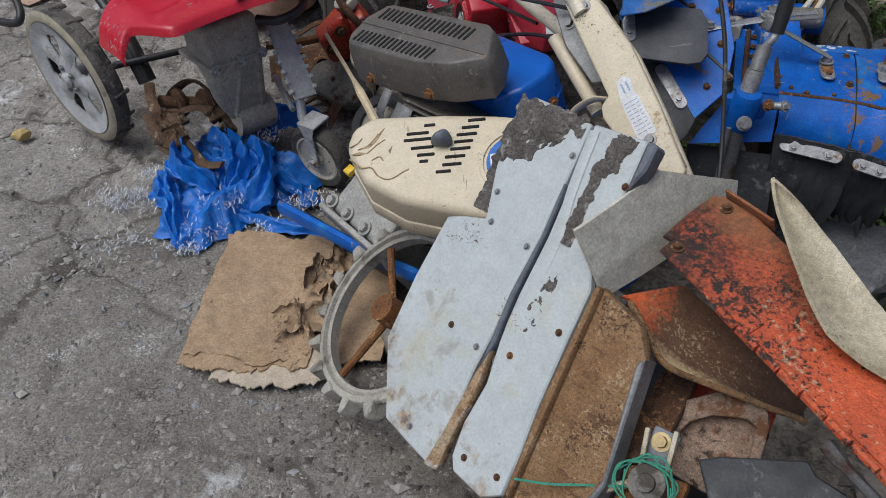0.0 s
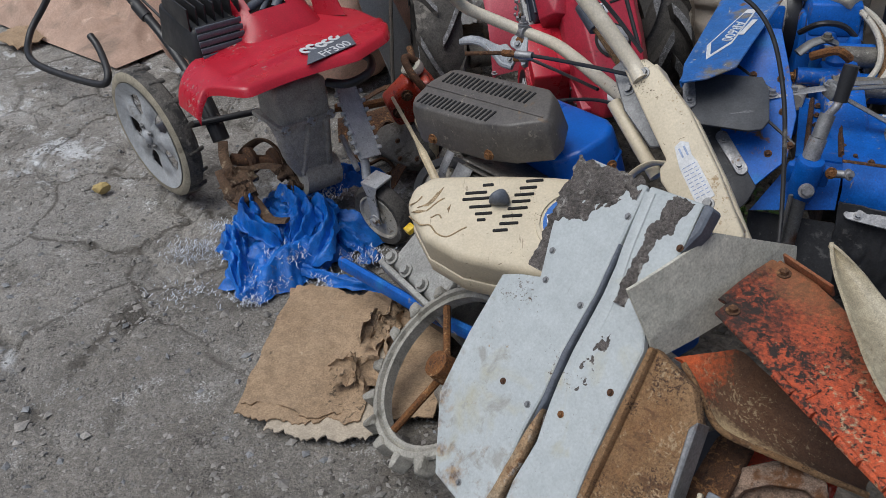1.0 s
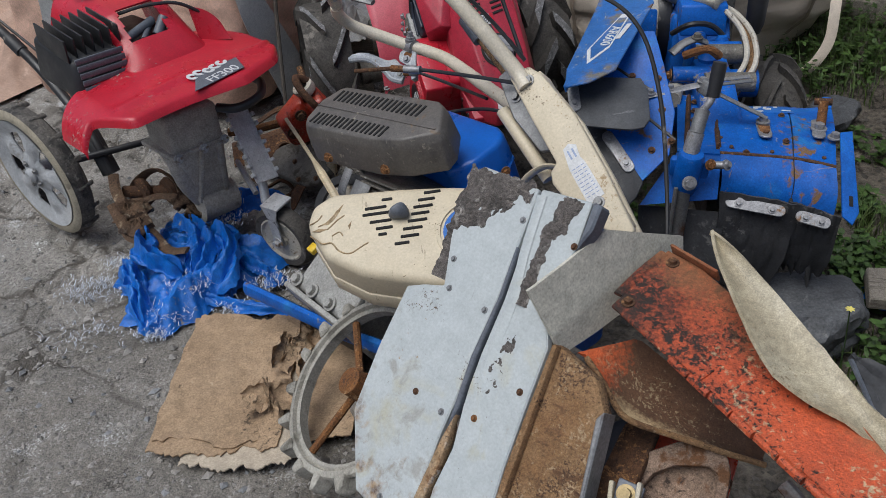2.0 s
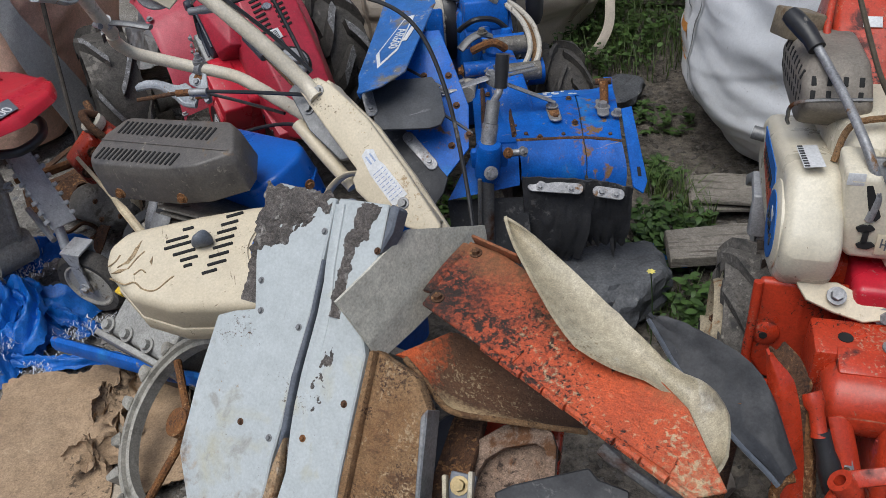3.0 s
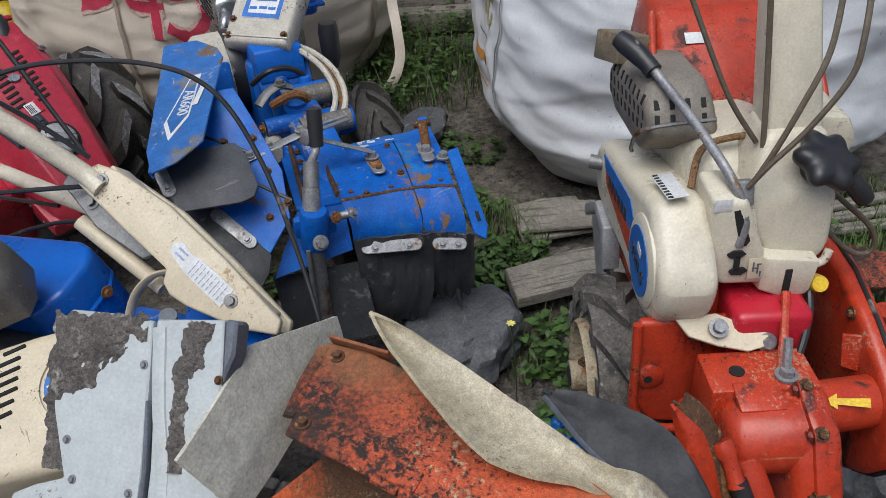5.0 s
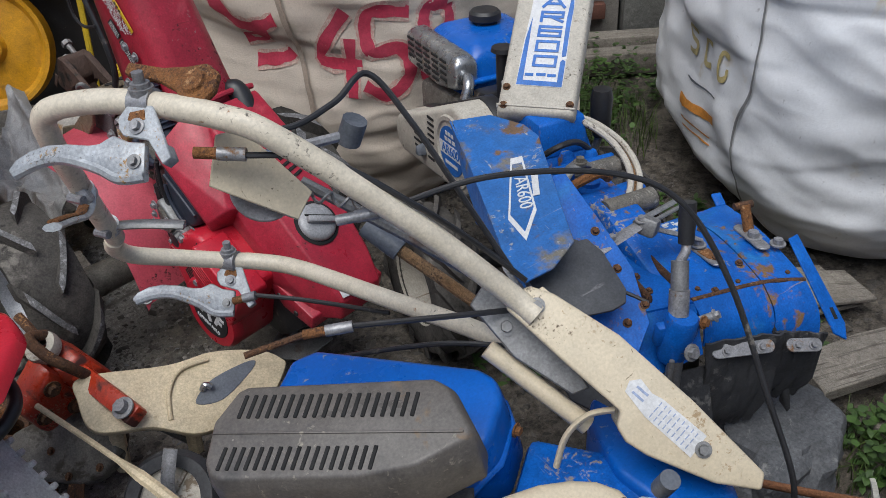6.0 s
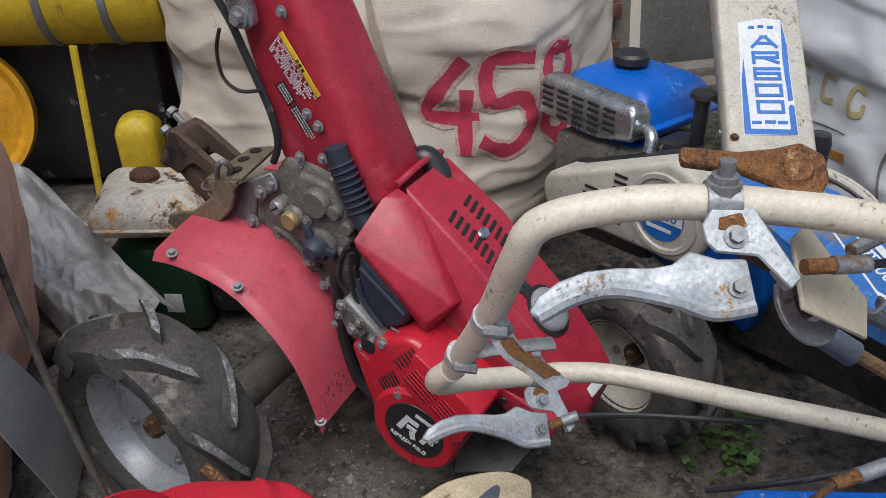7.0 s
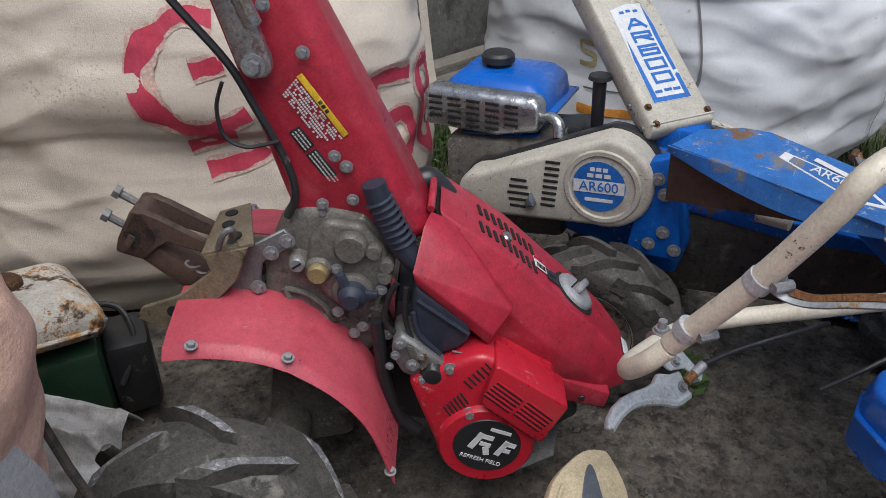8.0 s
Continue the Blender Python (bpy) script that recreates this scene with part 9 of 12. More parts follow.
part("lever_grip", tube([(0.112, 0.034, 0.671), (0.135, 0.048, 0.685), (0.168, 0.072, 0.700)], [0.013, 0.015, 0.013], 12, 3), M_BLACK, yan, "black rubber lever grip")
M_SOOTY = material("sooty_tan_steel", (0.25, 0.22, 0.185), (0.18, 0.155, 0.13), 0.6, 0.1, scale=12.0, spots=[((0.10, 0.08, 0.065), 20.0, 0.28, 0.9, None, 5.0)], bump=0.15, grit=0.2)
sil = part("silencer", hull([(0.085, 0.050, 0.64), (0.075, -0.045, 0.64), (0.06, 0.045, 0.60), (0.05, -0.05, 0.60), (0.27, 0.062, 0.625), (0.28, -0.04, 0.63), (0.285, 0.058, 0.575), (0.12, 0.045, 0.545), (0.13, -0.04, 0.535), (0.25, 0.05, 0.545), (0.26, -0.04, 0.545), (0.25, 0.04, 0.648), (0.11, 0.035, 0.662), (0.11, -0.04, 0.662), (0.25, -0.04, 0.652)], 0.014, 4), M_SOOTY, yan, "sooty grey silencer with punched holes")
part("silencer_seam", tube([(0.062, -0.045, 0.618), (0.070, 0.050, 0.605), (0.11, 0.056, 0.560), (0.13, 0.050, 0.54)], 0.003, 6, 6), M_STEEL, sil)
SA = axes((0.178, 0.0585, 0.607), (-1, -0.065, 0.06), (0.03, 1, 0.10))
SB = axes((0.0715, 0.0, 0.626), (0, -1, 0.0), (-0.88, 0, 0.45))
hole_me = mesh_of("silencer_hole", box(0.0078, 0.015, 0.004, 0.0015), M_SLOT)
sil_faces = BVHTree.FromPolygons([v.co for v in sil.data.vertices], [tuple(p.vertices) for p in sil.data.polygons])
for fr, cells in ((SA, [(-0.085 + 0.0205 * c + 0.006 * (r % 2), 0.024 - 0.021 * r) for r in range(3) for c in range(9)]), (SB, [(-0.034 + 0.021 * c, 0.012 - 0.021 * r) for r in range(2) for c in range(4)])):
    way = fr.to_3x3() @ Vector((0, 0, -1))
    for x, y in cells:
        hit, normal, face, gap = sil_faces.ray_cast(fr @ Vector((x, y, 0.05)), way, 0.08)
        if hit is not None and abs(normal.dot(way)) > 0.75:
            side = normal if normal.dot(way) < 0 else -normal
            part("silencer_hole", hole_me, None, sil, m=axes(hit - side * 0.0014, fr.to_3x3() @ Vector((1, 0, 0)), side))
part("silencer_cap", moved(box(0.07, 0.055, 0.045, 0.004), pose(0.262, 0.045, 0.650, 12, 10, 20)), M_KHAKI, yan, "rusty guard corner")
part("fuel_tank", hull([(0.135, -0.05, 0.585), (0.13, -0.22, 0.572), (0.20, 0.0, 0.635), (0.20, -0.235, 0.625), (0.294, -0.012, 0.690), (0.294, -0.235, 0.695), (0.42, -0.015, 0.70), (0.42, -0.235, 0.70), (0.42, 0.0, 0.60), (0.42, -0.23, 0.60)], 0.014, 4), M_SCARLET, yan, "scarlet fuel tank")
part("tank_lip", tube([(0.290, -0.004, 0.690), (0.198, 0.004, 0.634), (0.132, -0.045, 0.588), (0.128, -0.10, 0.576), (0.127, -0.22, 0.570), (0.198, -0.240, 0.624), (0.290, -0.240, 0.694)], 0.006, 10, 6), M_SCARLET, yan)
part("tank_label", moved(box(0.028, 0.020, 0.001, 0.0003), axes((0.243, -0.06, 0.6645), (0, -1, 0), (-0.56, 0, 0.83))), M_STICKER, yan, "small silver label")
part("side_cowl", hull([(0.05, y, z) for y, z in ((-0.17, 0.62), (-0.225, 0.615), (-0.24, 0.585), (-0.235, 0.54), (-0.17, 0.52))] + [(0.25, y, z) for y, z in ((-0.17, 0.62), (-0.225, 0.615), (-0.24, 0.585), (-0.235, 0.54), (-0.17, 0.52))], 0.010, 2), M_CREAM2, yan)
part("engine_block", hull([(x, y, z) for x in (0.0, 0.32) for y in (-0.17, -0.005) for z in (0.36, 0.565)] + [(0.05, -0.03, 0.600), (0.05, -0.12, 0.600), (0.28, -0.03, 0.600), (0.28, -0.12, 0.600)], 0.02, 3), M_CREAM2, yan, "cream engine cowling")
part("cowl_band", tube([(-0.002, 0.0, 0.55), (0.02, -0.015, 0.595), (0.03, -0.06, 0.606), (0.03, -0.12, 0.606)], 0.005, 8, 5), M_RUSTBROWN, yan)
part("engine_base", hull([(x, y, z) for x in (-0.06, 0.30) for y in (-0.17, 0.03) for z in (0.26, 0.42)], 0.02, 2), M_SCARLET, yan)
M_CABLE = material("brown_cable_sheath", (0.13, 0.10, 0.07), (0.10, 0.08, 0.055), 0.55, bump=0.05)
for pts in (((0.03, 0.020, 0.80), (0.0, -0.030, 0.685), (-0.01, -0.074, 0.618)), ((0.02, -0.070, 0.82), (0.0, -0.078, 0.70), (-0.02, -0.080, 0.615)), ((0.0, -0.150, 0.82), (-0.04, -0.130, 0.750), (-0.06, -0.100, 0.690), (-0.065, -0.071, 0.622), (-0.06, -0.049, 0.570)), ((-0.03, -0.165, 0.84), (-0.07, -0.150, 0.775), (-0.08, -0.140, 0.731), (-0.08, -0.104, 0.669), (-0.078, -0.067, 0.622), (-0.075, -0.046, 0.590))):
    part("cable", tube(list(pts), 0.0037, 8, 8), M_CABLE, yan, "brown control cable")
part("loop_cable", tube([(-0.01, -0.178, 0.548), (-0.03, -0.205, 0.525), (-0.03, -0.235, 0.498), (-0.03, -0.255, 0.468), (-0.03, -0.252, 0.445), (-0.03, -0.225, 0.449), (-0.02, -0.183, 0.486)], 0.004, 8, 8), M_CABLE, yan)
# scarlet fender, gearbox, side case
part("fender_plate", hull([(x + dx, y, z) for dx in (0, 0.018) for x, y, z in ((-0.105, 0.080, 0.405), (-0.112, 0.080, 0.26), (-0.112, 0.055, 0.222), (-0.112, -0.06, 0.205), (-0.10, -0.06, 0.40))], 0.008, 3), M_SCARLET, yan, "scarlet steel fender, blackened in places")
part("fender_side", prism([(-0.110, 0.25), (-0.105, 0.40), (-0.04, 0.395), (0.055, 0.365), (0.174, 0.335), (0.25, 0.30), (0.25, 0.28), (0.174, 0.30), (0.055, 0.325), (-0.03, 0.295), (-0.075, 0.245)], 0.010, 0.026, 0.006, 2), M_SCARLET, yan)
part("fender_rim", tube([(-0.108, 0.083, 0.405), (-0.117, 0.083, 0.33), (-0.118, 0.081, 0.262), (-0.118, 0.058, 0.222), (-0.118, 0.01, 0.211), (-0.118, -0.05, 0.205)], 0.007, 10, 6), M_SCARLET, yan)
part("fender_rim", tube([(-0.10, 0.060, 0.250), (-0.04, 0.034, 0.300), (0.055, 0.030, 0.330), (0.174, 0.030, 0.305), (0.25, 0.030, 0.28)], 0.007, 10, 6), M_SCARLET, yan)
part("fender_boss", lathe([(0, 0.004), (0.014, 0.004), (0.020, 0.0), (0.021, -0.004)], 20, axes((-0.1125, 0.060, 0.310), (0, 1, 0), (-1, 0, 0))), M_SCARLET, yan)
part("fender_hole", lathe([(0, 0.001), (0.006, 0.001), (0.006, -0.002)], 14, axes((-0.117, 0.064, 0.312), (0, 1, 0), (-1, 0, 0))), M_SLOT, yan)
part("fender_emboss", tube([(-0.113, -0.05, 0.262), (-0.113, 0.0, 0.265), (-0.113, 0.014, 0.25), (-0.113, 0.0, 0.236), (-0.113, -0.05, 0.232)], 0.004, 8, 5), M_SCARLET, yan)
gf = part("grey_guard", prism([(0.160, 0.30), (0.175, 0.375), (0.245, 0.385), (0.335, 0.325), (0.325, 0.305), (0.245, 0.362), (0.195, 0.355), (0.190, 0.29)], 0.045, 0.075, 0.004, 2), M_RIM, yan, "grey steel guard frame")
part("grey_guard", prism([(0.20, 0.17), (0.335, 0.325), (0.385, 0.262), (0.27, 0.13)], 0.030, 0.050, 0.004, 2), M_RIM, yan)
part("guard_slot", prism([(0.228, 0.245), (0.252, 0.272), (0.268, 0.258), (0.244, 0.232)], 0.0495, 0.0515, 0, 1), M_SLOT, gf)
part("mount_bracket", moved(prism([(-0.034, 0.02), (0.020, 0.026), (0.085, -0.005), (0.083, -0.022), (0.055, -0.028), (0.015, -0.018), (-0.02, -0.004)], -0.003, 0.003, 0.001, 1, "xy"), axes((-0.125, 0.0, 0.398), (0.0, -1.0, 0.0), (-0.6, 0, 0.8))), M_CREAM, yan)
bolt(yan, (-0.128, -0.018, 0.408), (-0.6, 0, 0.8), 0.014, M_ZINC)
bolt(yan, (-0.135, -0.083, 0.385), (-0.9, 0, 0.4), 0.014, M_ZINC)
part("red_neck", hull([(x, y, z) for x in (-0.13, -0.03) for y in (-0.145, -0.04) for z in (0.33, 0.425)], 0.012, 3), M_RED2, yan)
part("pull_rod", tube([(-0.10, -0.112, 0.44), (-0.15, -0.098, 0.40), (-0.185, -0.085, 0.375)], 0.006, 8, 4), M_SCARLET, yan)
gb = part("gearbox_bracket", hull([(x, y, z) for x in (-0.215, -0.14) for y in (0.012, -0.128) for z in (0.30, 0.378)], 0.005, 2), M_SCARLET, yan)
part("bracket_hole", lathe([(0, 0.001), (0.010, 0.001), (0.010, -0.002)], 16, pose(-0.18, -0.030, 0.3785)), M_SLOT, gb)
gbx = [(-0.15, 0.355), (-0.22, 0.375), (-0.275, 0.355), (-0.315, 0.29), (-0.345, 0.18), (-0.36, 0.10), (-0.29, 0.08), (-0.22, 0.14), (-0.16, 0.20), (-0.13, 0.28)]
part("gearbox", prism(gbx, -0.135, -0.072, 0.016, 3), M_SCARLET, yan, "scarlet cast gearbox")
part("gear_housing", lathe([(0, 0.052), (0.030, 0.051), (0.042, 0.045), (0.048, 0.034), (0.050, -0.04), (0, -0.04)], 28, pose(-0.238, -0.050, 0.322, -90, 0, 0)), M_SCARLET, yan)
part("housing_rib", moved(box(0.045, 0.060, 0.016, 0.005), pose(-0.222, -0.045, 0.370, 0, -12, 0)), M_SCARLET, yan)
part("gearbox_flange", prism([(-0.24 + (x + 0.24) * 1.10, 0.26 + (z - 0.26) * 1.07) for x, z in gbx], -0.112, -0.094, 0.005, 2), M_SCARLET, yan)
for k in range(len(gbx)):
    bolt(yan, (-0.24 + (gbx[k][0] + 0.24) * 1.05, -0.0935, 0.26 + (gbx[k][1] - 0.26) * 1.035), (0, 1, 0), 0.0105, M_SCARLET if k % 3 else M_RUST)
for k in (1, 2, 3):
    bolt(yan, (-0.24 + (gbx[k][0] + 0.24) * 1.10, -0.103, 0.26 + (gbx[k][1] - 0.26) * 1.07), (-0.7, 0, 0.7), 0.010, M_RUST)
bolt(yan, (-0.195, -0.088, 0.380), (0, 0, 1), 0.016, M_ZINC)
part("eye_bolt", tube([(-0.195, -0.088, 0.38), (-0.175, -0.09, 0.425)], 0.006, 8, 1), M_ZINC, yan)
part("axle_tube", tube([(-0.185, -0.11, 0.305), (-0.165, -0.235, 0.295)], 0.036, 20, 1), M_SCARLET, yan)
arrow = axes((-0.202, -0.172, 0.334), (0.10, 0.98, 0.02), (-0.65, 0.1, 0.75))
part("arrow_mark", moved(prism([(-0.030, -0.005), (0.012, -0.004), (0.012, -0.010), (0.030, 0.0), (0.012, 0.010), (0.012, 0.004), (-0.030, 0.007)], 0.0, 0.001, 0, 1, "xy"), arrow), M_LABELYEL, yan, "yellow arrow mark")
side = [(-0.02, 0.405), (-0.10, 0.380), (-0.17, 0.350), (-0.215, 0.318), (-0.232, 0.275), (-0.225, 0.225), (-0.195, 0.180), (-0.15, 0.140), (-0.10, 0.117), (-0.05, 0.115), (0.0, 0.14), (0.10, 0.22), (0.17, 0.29), (0.18, 0.35), (0.14, 0.39), (0.06, 0.41)]
sc = part("side_case", prism(side, -0.262, -0.226, 0.012, 3), M_SCARLET, yan, "long oval scarlet side case")
part("case_gasket", prism([(-0.03 + (x + 0.03) * 1.03, 0.26 + (z - 0.26) * 1.04) for x, z in side], -0.251, -0.245, 0.002, 1), M_BLACK, sc)
part("case_lug", moved(prism([(-0.02, -0.03), (0.02, -0.025), (0.014, 0.024), (-0.012, 0.028)], 0, 0.006, 0.001, 1, "xy"), axes((-0.11, -0.222, 0.335), (0.4, 1, 0), (-0.9, 0.3, 0.2))), M_SCARLET, sc)
bolt(sc, (-0.075, -0.226, 0.375), (0, 1, 0), 0.010, M_RUST)
part("yellow_cap", lathe([(0, 0.014), (0.011, 0.014), (0.013, 0.0), (0.013, -0.02)], 18, axes((-0.075, -0.163, 0.432), (0.3, 0.6, 0.5), (-0.8, 0.0, 0.5))), M_LABELYEL, yan)
part("wire", tube([(-0.06, -0.155, 0.44), (-0.10, -0.15, 0.41), (-0.14, -0.13, 0.385), (-0.16, -0.115, 0.36)], 0.005, 8, 6), M_BLACK, yan)
# forks and rear arms
for pts, w in ((((-0.28, -0.020, 0.33), (-0.345, -0.050, 0.235), (-0.43, -0.085, 0.06)), 0.016), (((-0.28, -0.085, 0.30), (-0.35, -0.115, 0.22), (-0.43, -0.150, 0.05)), 0.016), (((-0.27, -0.125, 0.29), (-0.36, -0.150, 0.16), (-0.42, -0.165, 0.06)), 0.012)):
    part("rear_arm", tube(list(pts), 0.02, 8, 4, flat=(w, 0.007)), M_SCARLET, yan)
    for q in (0.25, 0.8):
        c0 = Vector(pts[0]).lerp(Vector(pts[2]), q)
        bolt(yan, c0 + Vector((-0.012, 0.004, 0.012)), (-0.7, 0.2, 0.6), 0.010, M_RUST)


def shield_fn(off):
    def fn(u, v):
        l0 = smooth_line([(-0.27, 0.084, 0.420), (-0.30, 0.074, 0.36), (-0.36, 0.048, 0.21), (-0.41, 0.035, 0.07)], 5)
        r0 = smooth_line([(-0.27, 0.076, 0.418), (-0.29, 0.044, 0.385), (-0.33, 0.018, 0.28), (-0.42, -0.010, 0.06)], 5)
        k = u * (len(l0) - 1)
        i = min(int(k), len(l0) - 2)
        p = l0[i].lerp(l0[i + 1], k - i).lerp(r0[i].lerp(r0[i + 1], k - i), v)
        return p + Vector(off) * (0.3 + v) + Vector((-0.012 * math.sin(v * 3.1), 0, 0))
    return fn


part("rear_shield", sheet(shield_fn((0, 0, 0)), 24, 8, 0.004), M_SCARLET, yan, "scarlet rear shield with a split edge", smooth=60)
part("rear_shield", sheet(shield_fn((0.012, -0.012, 0.004)), 24, 8, 0.004), M_RUST, yan, "rusty inner shield", smooth=60)
part("shield_edge", tube([(-0.275, 0.036, 0.375), (-0.31, 0.018, 0.31), (-0.36, 0.004, 0.20), (-0.42, -0.014, 0.06)], 0.008, 10, 5), M_RUSTY, yan, "worn rusty edge tube")
for a, b in (((-0.372, 0.040, 0.235), (-0.405, 0.020, 0.160)), ((-0.385, 0.034, 0.19), (-0.392, 0.028, 0.215))):
    part("paint_stroke", tube([a, b], 0.003, 6, 1), M_STICKER, yan, "white paint stroke")
part("drain_lever", tube([(-0.285, 0.022, 0.368), (-0.30, 0.014, 0.352), (-0.318, 0.006, 0.325)], [0.014, 0.010, 0.012], 12, 3), M_SCARLET, yan)
bolt(yan, (-0.275, 0.030, 0.372), (-0.7, 0.6, 0.3), 0.013, M_RUST)
part("drain_grip", tube([(-0.314, 0.006, 0.330), (-0.335, -0.008, 0.295), (-0.352, -0.020, 0.262)], [0.012, 0.015, 0.014], 14, 3), M_BLACK, yan, "black rubber grip")
part("hook_bar", tube([(-0.40, 0.045, 0.335), (-0.405, 0.058, 0.330), (-0.41, 0.064, 0.31), (-0.41, 0.056, 0.285), (-0.41, 0.03, 0.276), (-0.40, 0.005, 0.276)], 0.007, 10, 6), M_RUSTY, yan)
part("small_plate", moved(box(0.012, 0.034, 0.002, 0.0006), axes((-0.322, -0.036, 0.283), (0.3, -0.9, 0.1), (-0.75, -0.1, 0.65))), M_ZINC, yan, "small embossed plate")
part("lug_eye", lathe([(0.008, -0.012), (0.016, -0.012), (0.016, 0.012), (0.008, 0.012), (0.008, -0.012)], 16, axes((-0.385, -0.018, 0.315), (1, 0, 0), (-0.6, 0.5, 0.6))), M_SCARLET, yan)
part("lug_block", moved(box(0.045, 0.022, 0.024, 0.003), axes((-0.375, -0.045, 0.325), (0, -1, 0.45), (-0.6, 0, 0.8))), M_SCARLET, yan)
part("lug_arm", tube([(-0.385, -0.012, 0.30), (-0.40, 0.004, 0.25), (-0.41, 0.0, 0.18)], 0.009, 10, 4), M_SCARLET, yan)
tractor_wheel(yan, pose(0.060, 0.062, 0.160, 0, 0, 180), 0.150, 0.105, 0.100, 10, M_MUDTYRE, M_CREAM2, M_MUDTYRE, 0.018, 0.6, False, 0.012)
part("wheel_dish", lathe([(0.0, -0.040), (0.030, -0.040), (0.055, -0.036), (0.074, -0.016), (0.082, 0.004), (0.090, 0.008), (0.094, 0.0), (0.094, -0.01)], 40, pose(0.060, 0.118, 0.160, -90, 0, 0)), M_DISH, yan, "rusty cream wheel dish")
part("wheel_hub", tube([(0.060, 0.085, 0.160), (0.060, 0.140, 0.158)], 0.026, 18, 1), M_DISH, yan, "rusty cream wheel hub")
part("hub_bore", lathe([(0, 0.001), (0.017, 0.001), (0.018, -0.002)], 18, pose(0.060, 0.1405, 0.158, -90, 0, 0)), M_SLOT, yan)
bolt(yan, (0.060, 0.118, 0.186), (0, 0, 1), 0.010, M_RUST)
for k in range(3):
    part("dish_hole", lathe([(0, 0.001), (0.010, 0.001), (0.010, -0.002)], 14, pose(0.060 + 0.050 * math.cos(2.1 * k + 0.5), 0.0835, 0.160 + 0.050 * math.sin(2.1 * k + 0.5), -90, 0, 0)), M_SLOT, yan)
part("wheel_axle", tube([(0.055, -0.22, 0.165), (0.058, 0.09, 0.162)], 0.018, 12, 1), M_RUST, yan)

# ---- red mini tiller ----
FF = axes((-0.45, 1.95, 0.0), (0.351, 0.349, 0.0))
mini = thing("mini_tiller", "glossy red mini tiller with black handle and muddy tines", "tiller", FF)
W2F = FF.inverted()


def inf(*p):
    return W2F @ Vector(p)


def hood_fn(u, v):
    """The deck: a broad lip that rolls down into a fender at one end."""
    t = 0.226 - 0.53 * u
    front = -0.050 - 0.060 * min(1.0, (0.226 - t) / 0.16) if t > 0.066 else -0.110 + 0.016 * math.sin((0.066 - t) * 10)
    back = 0.125 + 0.05 * math.sin(min(1.0, u * 1.5) * 3.1)
    if t > 0.16:
        q = (t - 0.16) / 0.066
        front += 0.055 * q * q
        back -= 0.060 * q * q
    roll = max(0.0, -0.185 - t)
    x, drop = t, 0.0
    if roll > 0:
        a = min(roll / 0.085, 1.45)
        x = -0.185 - 0.085 * math.sin(a)
        drop = 0.085 * (1 - math.cos(a)) + max(0.0, roll - 0.085 * 1.45) * 0.99
        q = min(1.0, roll / 0.06)
        front += 0.115 * q * q * (3 - 2 * q)
        back -= 0.35 * roll
    y = front + (back - front) * v
    z = 0.470 + 0.030 * v * math.sin(min(1.0, u * 1.3) * 3.1) - drop
    z -= 0.016 * max(0.0, 1 - v / 0.05) ** 2 + 0.010 * max(0.0, 1 - (0.226 - t) / 0.02) ** 2
    z += 0.005 * math.exp(-((v - 0.30) / 0.05) ** 2) * (1 if roll == 0 else 0)
    return (x, y, z)


hood = part("deck", sheet(hood_fn, 80, 36, 0.004), M_RED2, mini, "glossy red plastic deck", smooth=60)
def engine_hood_fn(u, v):
    """A moulded hood: a sloping front that turns into a long flat top."""
    y = 0.075 + 0.32 * v
    rise = 0.105 * min(1.0, v / 0.38) ** 0.8 + 0.03 * max(0.0, v - 0.38)
    k = 2 * u - 1
    half = 0.105 + 0.02 * v
    return (0.005 + half * k, y + 0.020 * (1 - abs(k) ** 3) * (v - 1), 0.482 + rise * (1 - abs(k) ** 5))


eh = sheet(engine_hood_fn, 40, 40)
gone = [f for f in eh.faces if 0.040 > f.calc_center_median().x - 0.20 * (f.calc_center_median().y - 0.14) > -0.050 and 0.115 < f.calc_center_median().y < 0.195]
bmesh.ops.delete(eh, geom=gone, context="FACES")
eh.normal_update()
bmesh.ops.solidify(eh, geom=eh.faces[:], thickness=0.004)
part("engine_hood", eh, M_RED2, mini, "glossy red engine hood with an opening", smooth=50)
part("engine_inside", hull([(x, y, z) for x in (-0.07, 0.07) for y in (0.12, 0.34) for z in (0.46, 0.520)], 0.01, 2), M_BLACK, mini, "dark engine seen through the opening")
for a, b, r in (((-0.05, 0.15, 0.535), (0.03, 0.17, 0.55), 0.010), ((-0.02, 0.13, 0.53), (0.04, 0.19, 0.545), 0.006), ((0.02, 0.14, 0.525), (0.05, 0.15, 0.555), 0.012)):
    part("engine_detail", tube([a, b], r, 10, 1), M_GREYCAP, mini)
part("engine_hose", tube([(-0.04, 0.20, 0.575), (0.02, 0.17, 0.585), (0.08, 0.14, 0.58), (0.125, 0.12, 0.55)], 0.004, 8, 5), M_BLACK, mini)
part("hood_fin", sheet(lambda u, v: (0.105 + 0.055 * u, 0.115 - 0.05 * u + 0.02 * v, 0.488 + 0.075 * v * math.sqrt(max(0.0, 1 - u * u))), 20, 10, 0.004), M_RED2, mini, "rounded red fin", smooth=50)
part("hood_slats", moved(box(0.12, 0.03, 0.02, 0.003), pose(0.105, 0.32, 0.60, 12, 35, 70)), M_BLACK, mini)
part("silencer_box", hull([(-0.205, 0.11, 0.45), (-0.070, 0.10, 0.45), (-0.205, 0.30, 0.46), (-0.07, 0.30, 0.46), (-0.190, 0.13, 0.535), (-0.080, 0.12, 0.535), (-0.195, 0.29, 0.56), (-0.08, 0.29, 0.56)], 0.014, 3), M_BLACK, mini, "black engine silencer box")
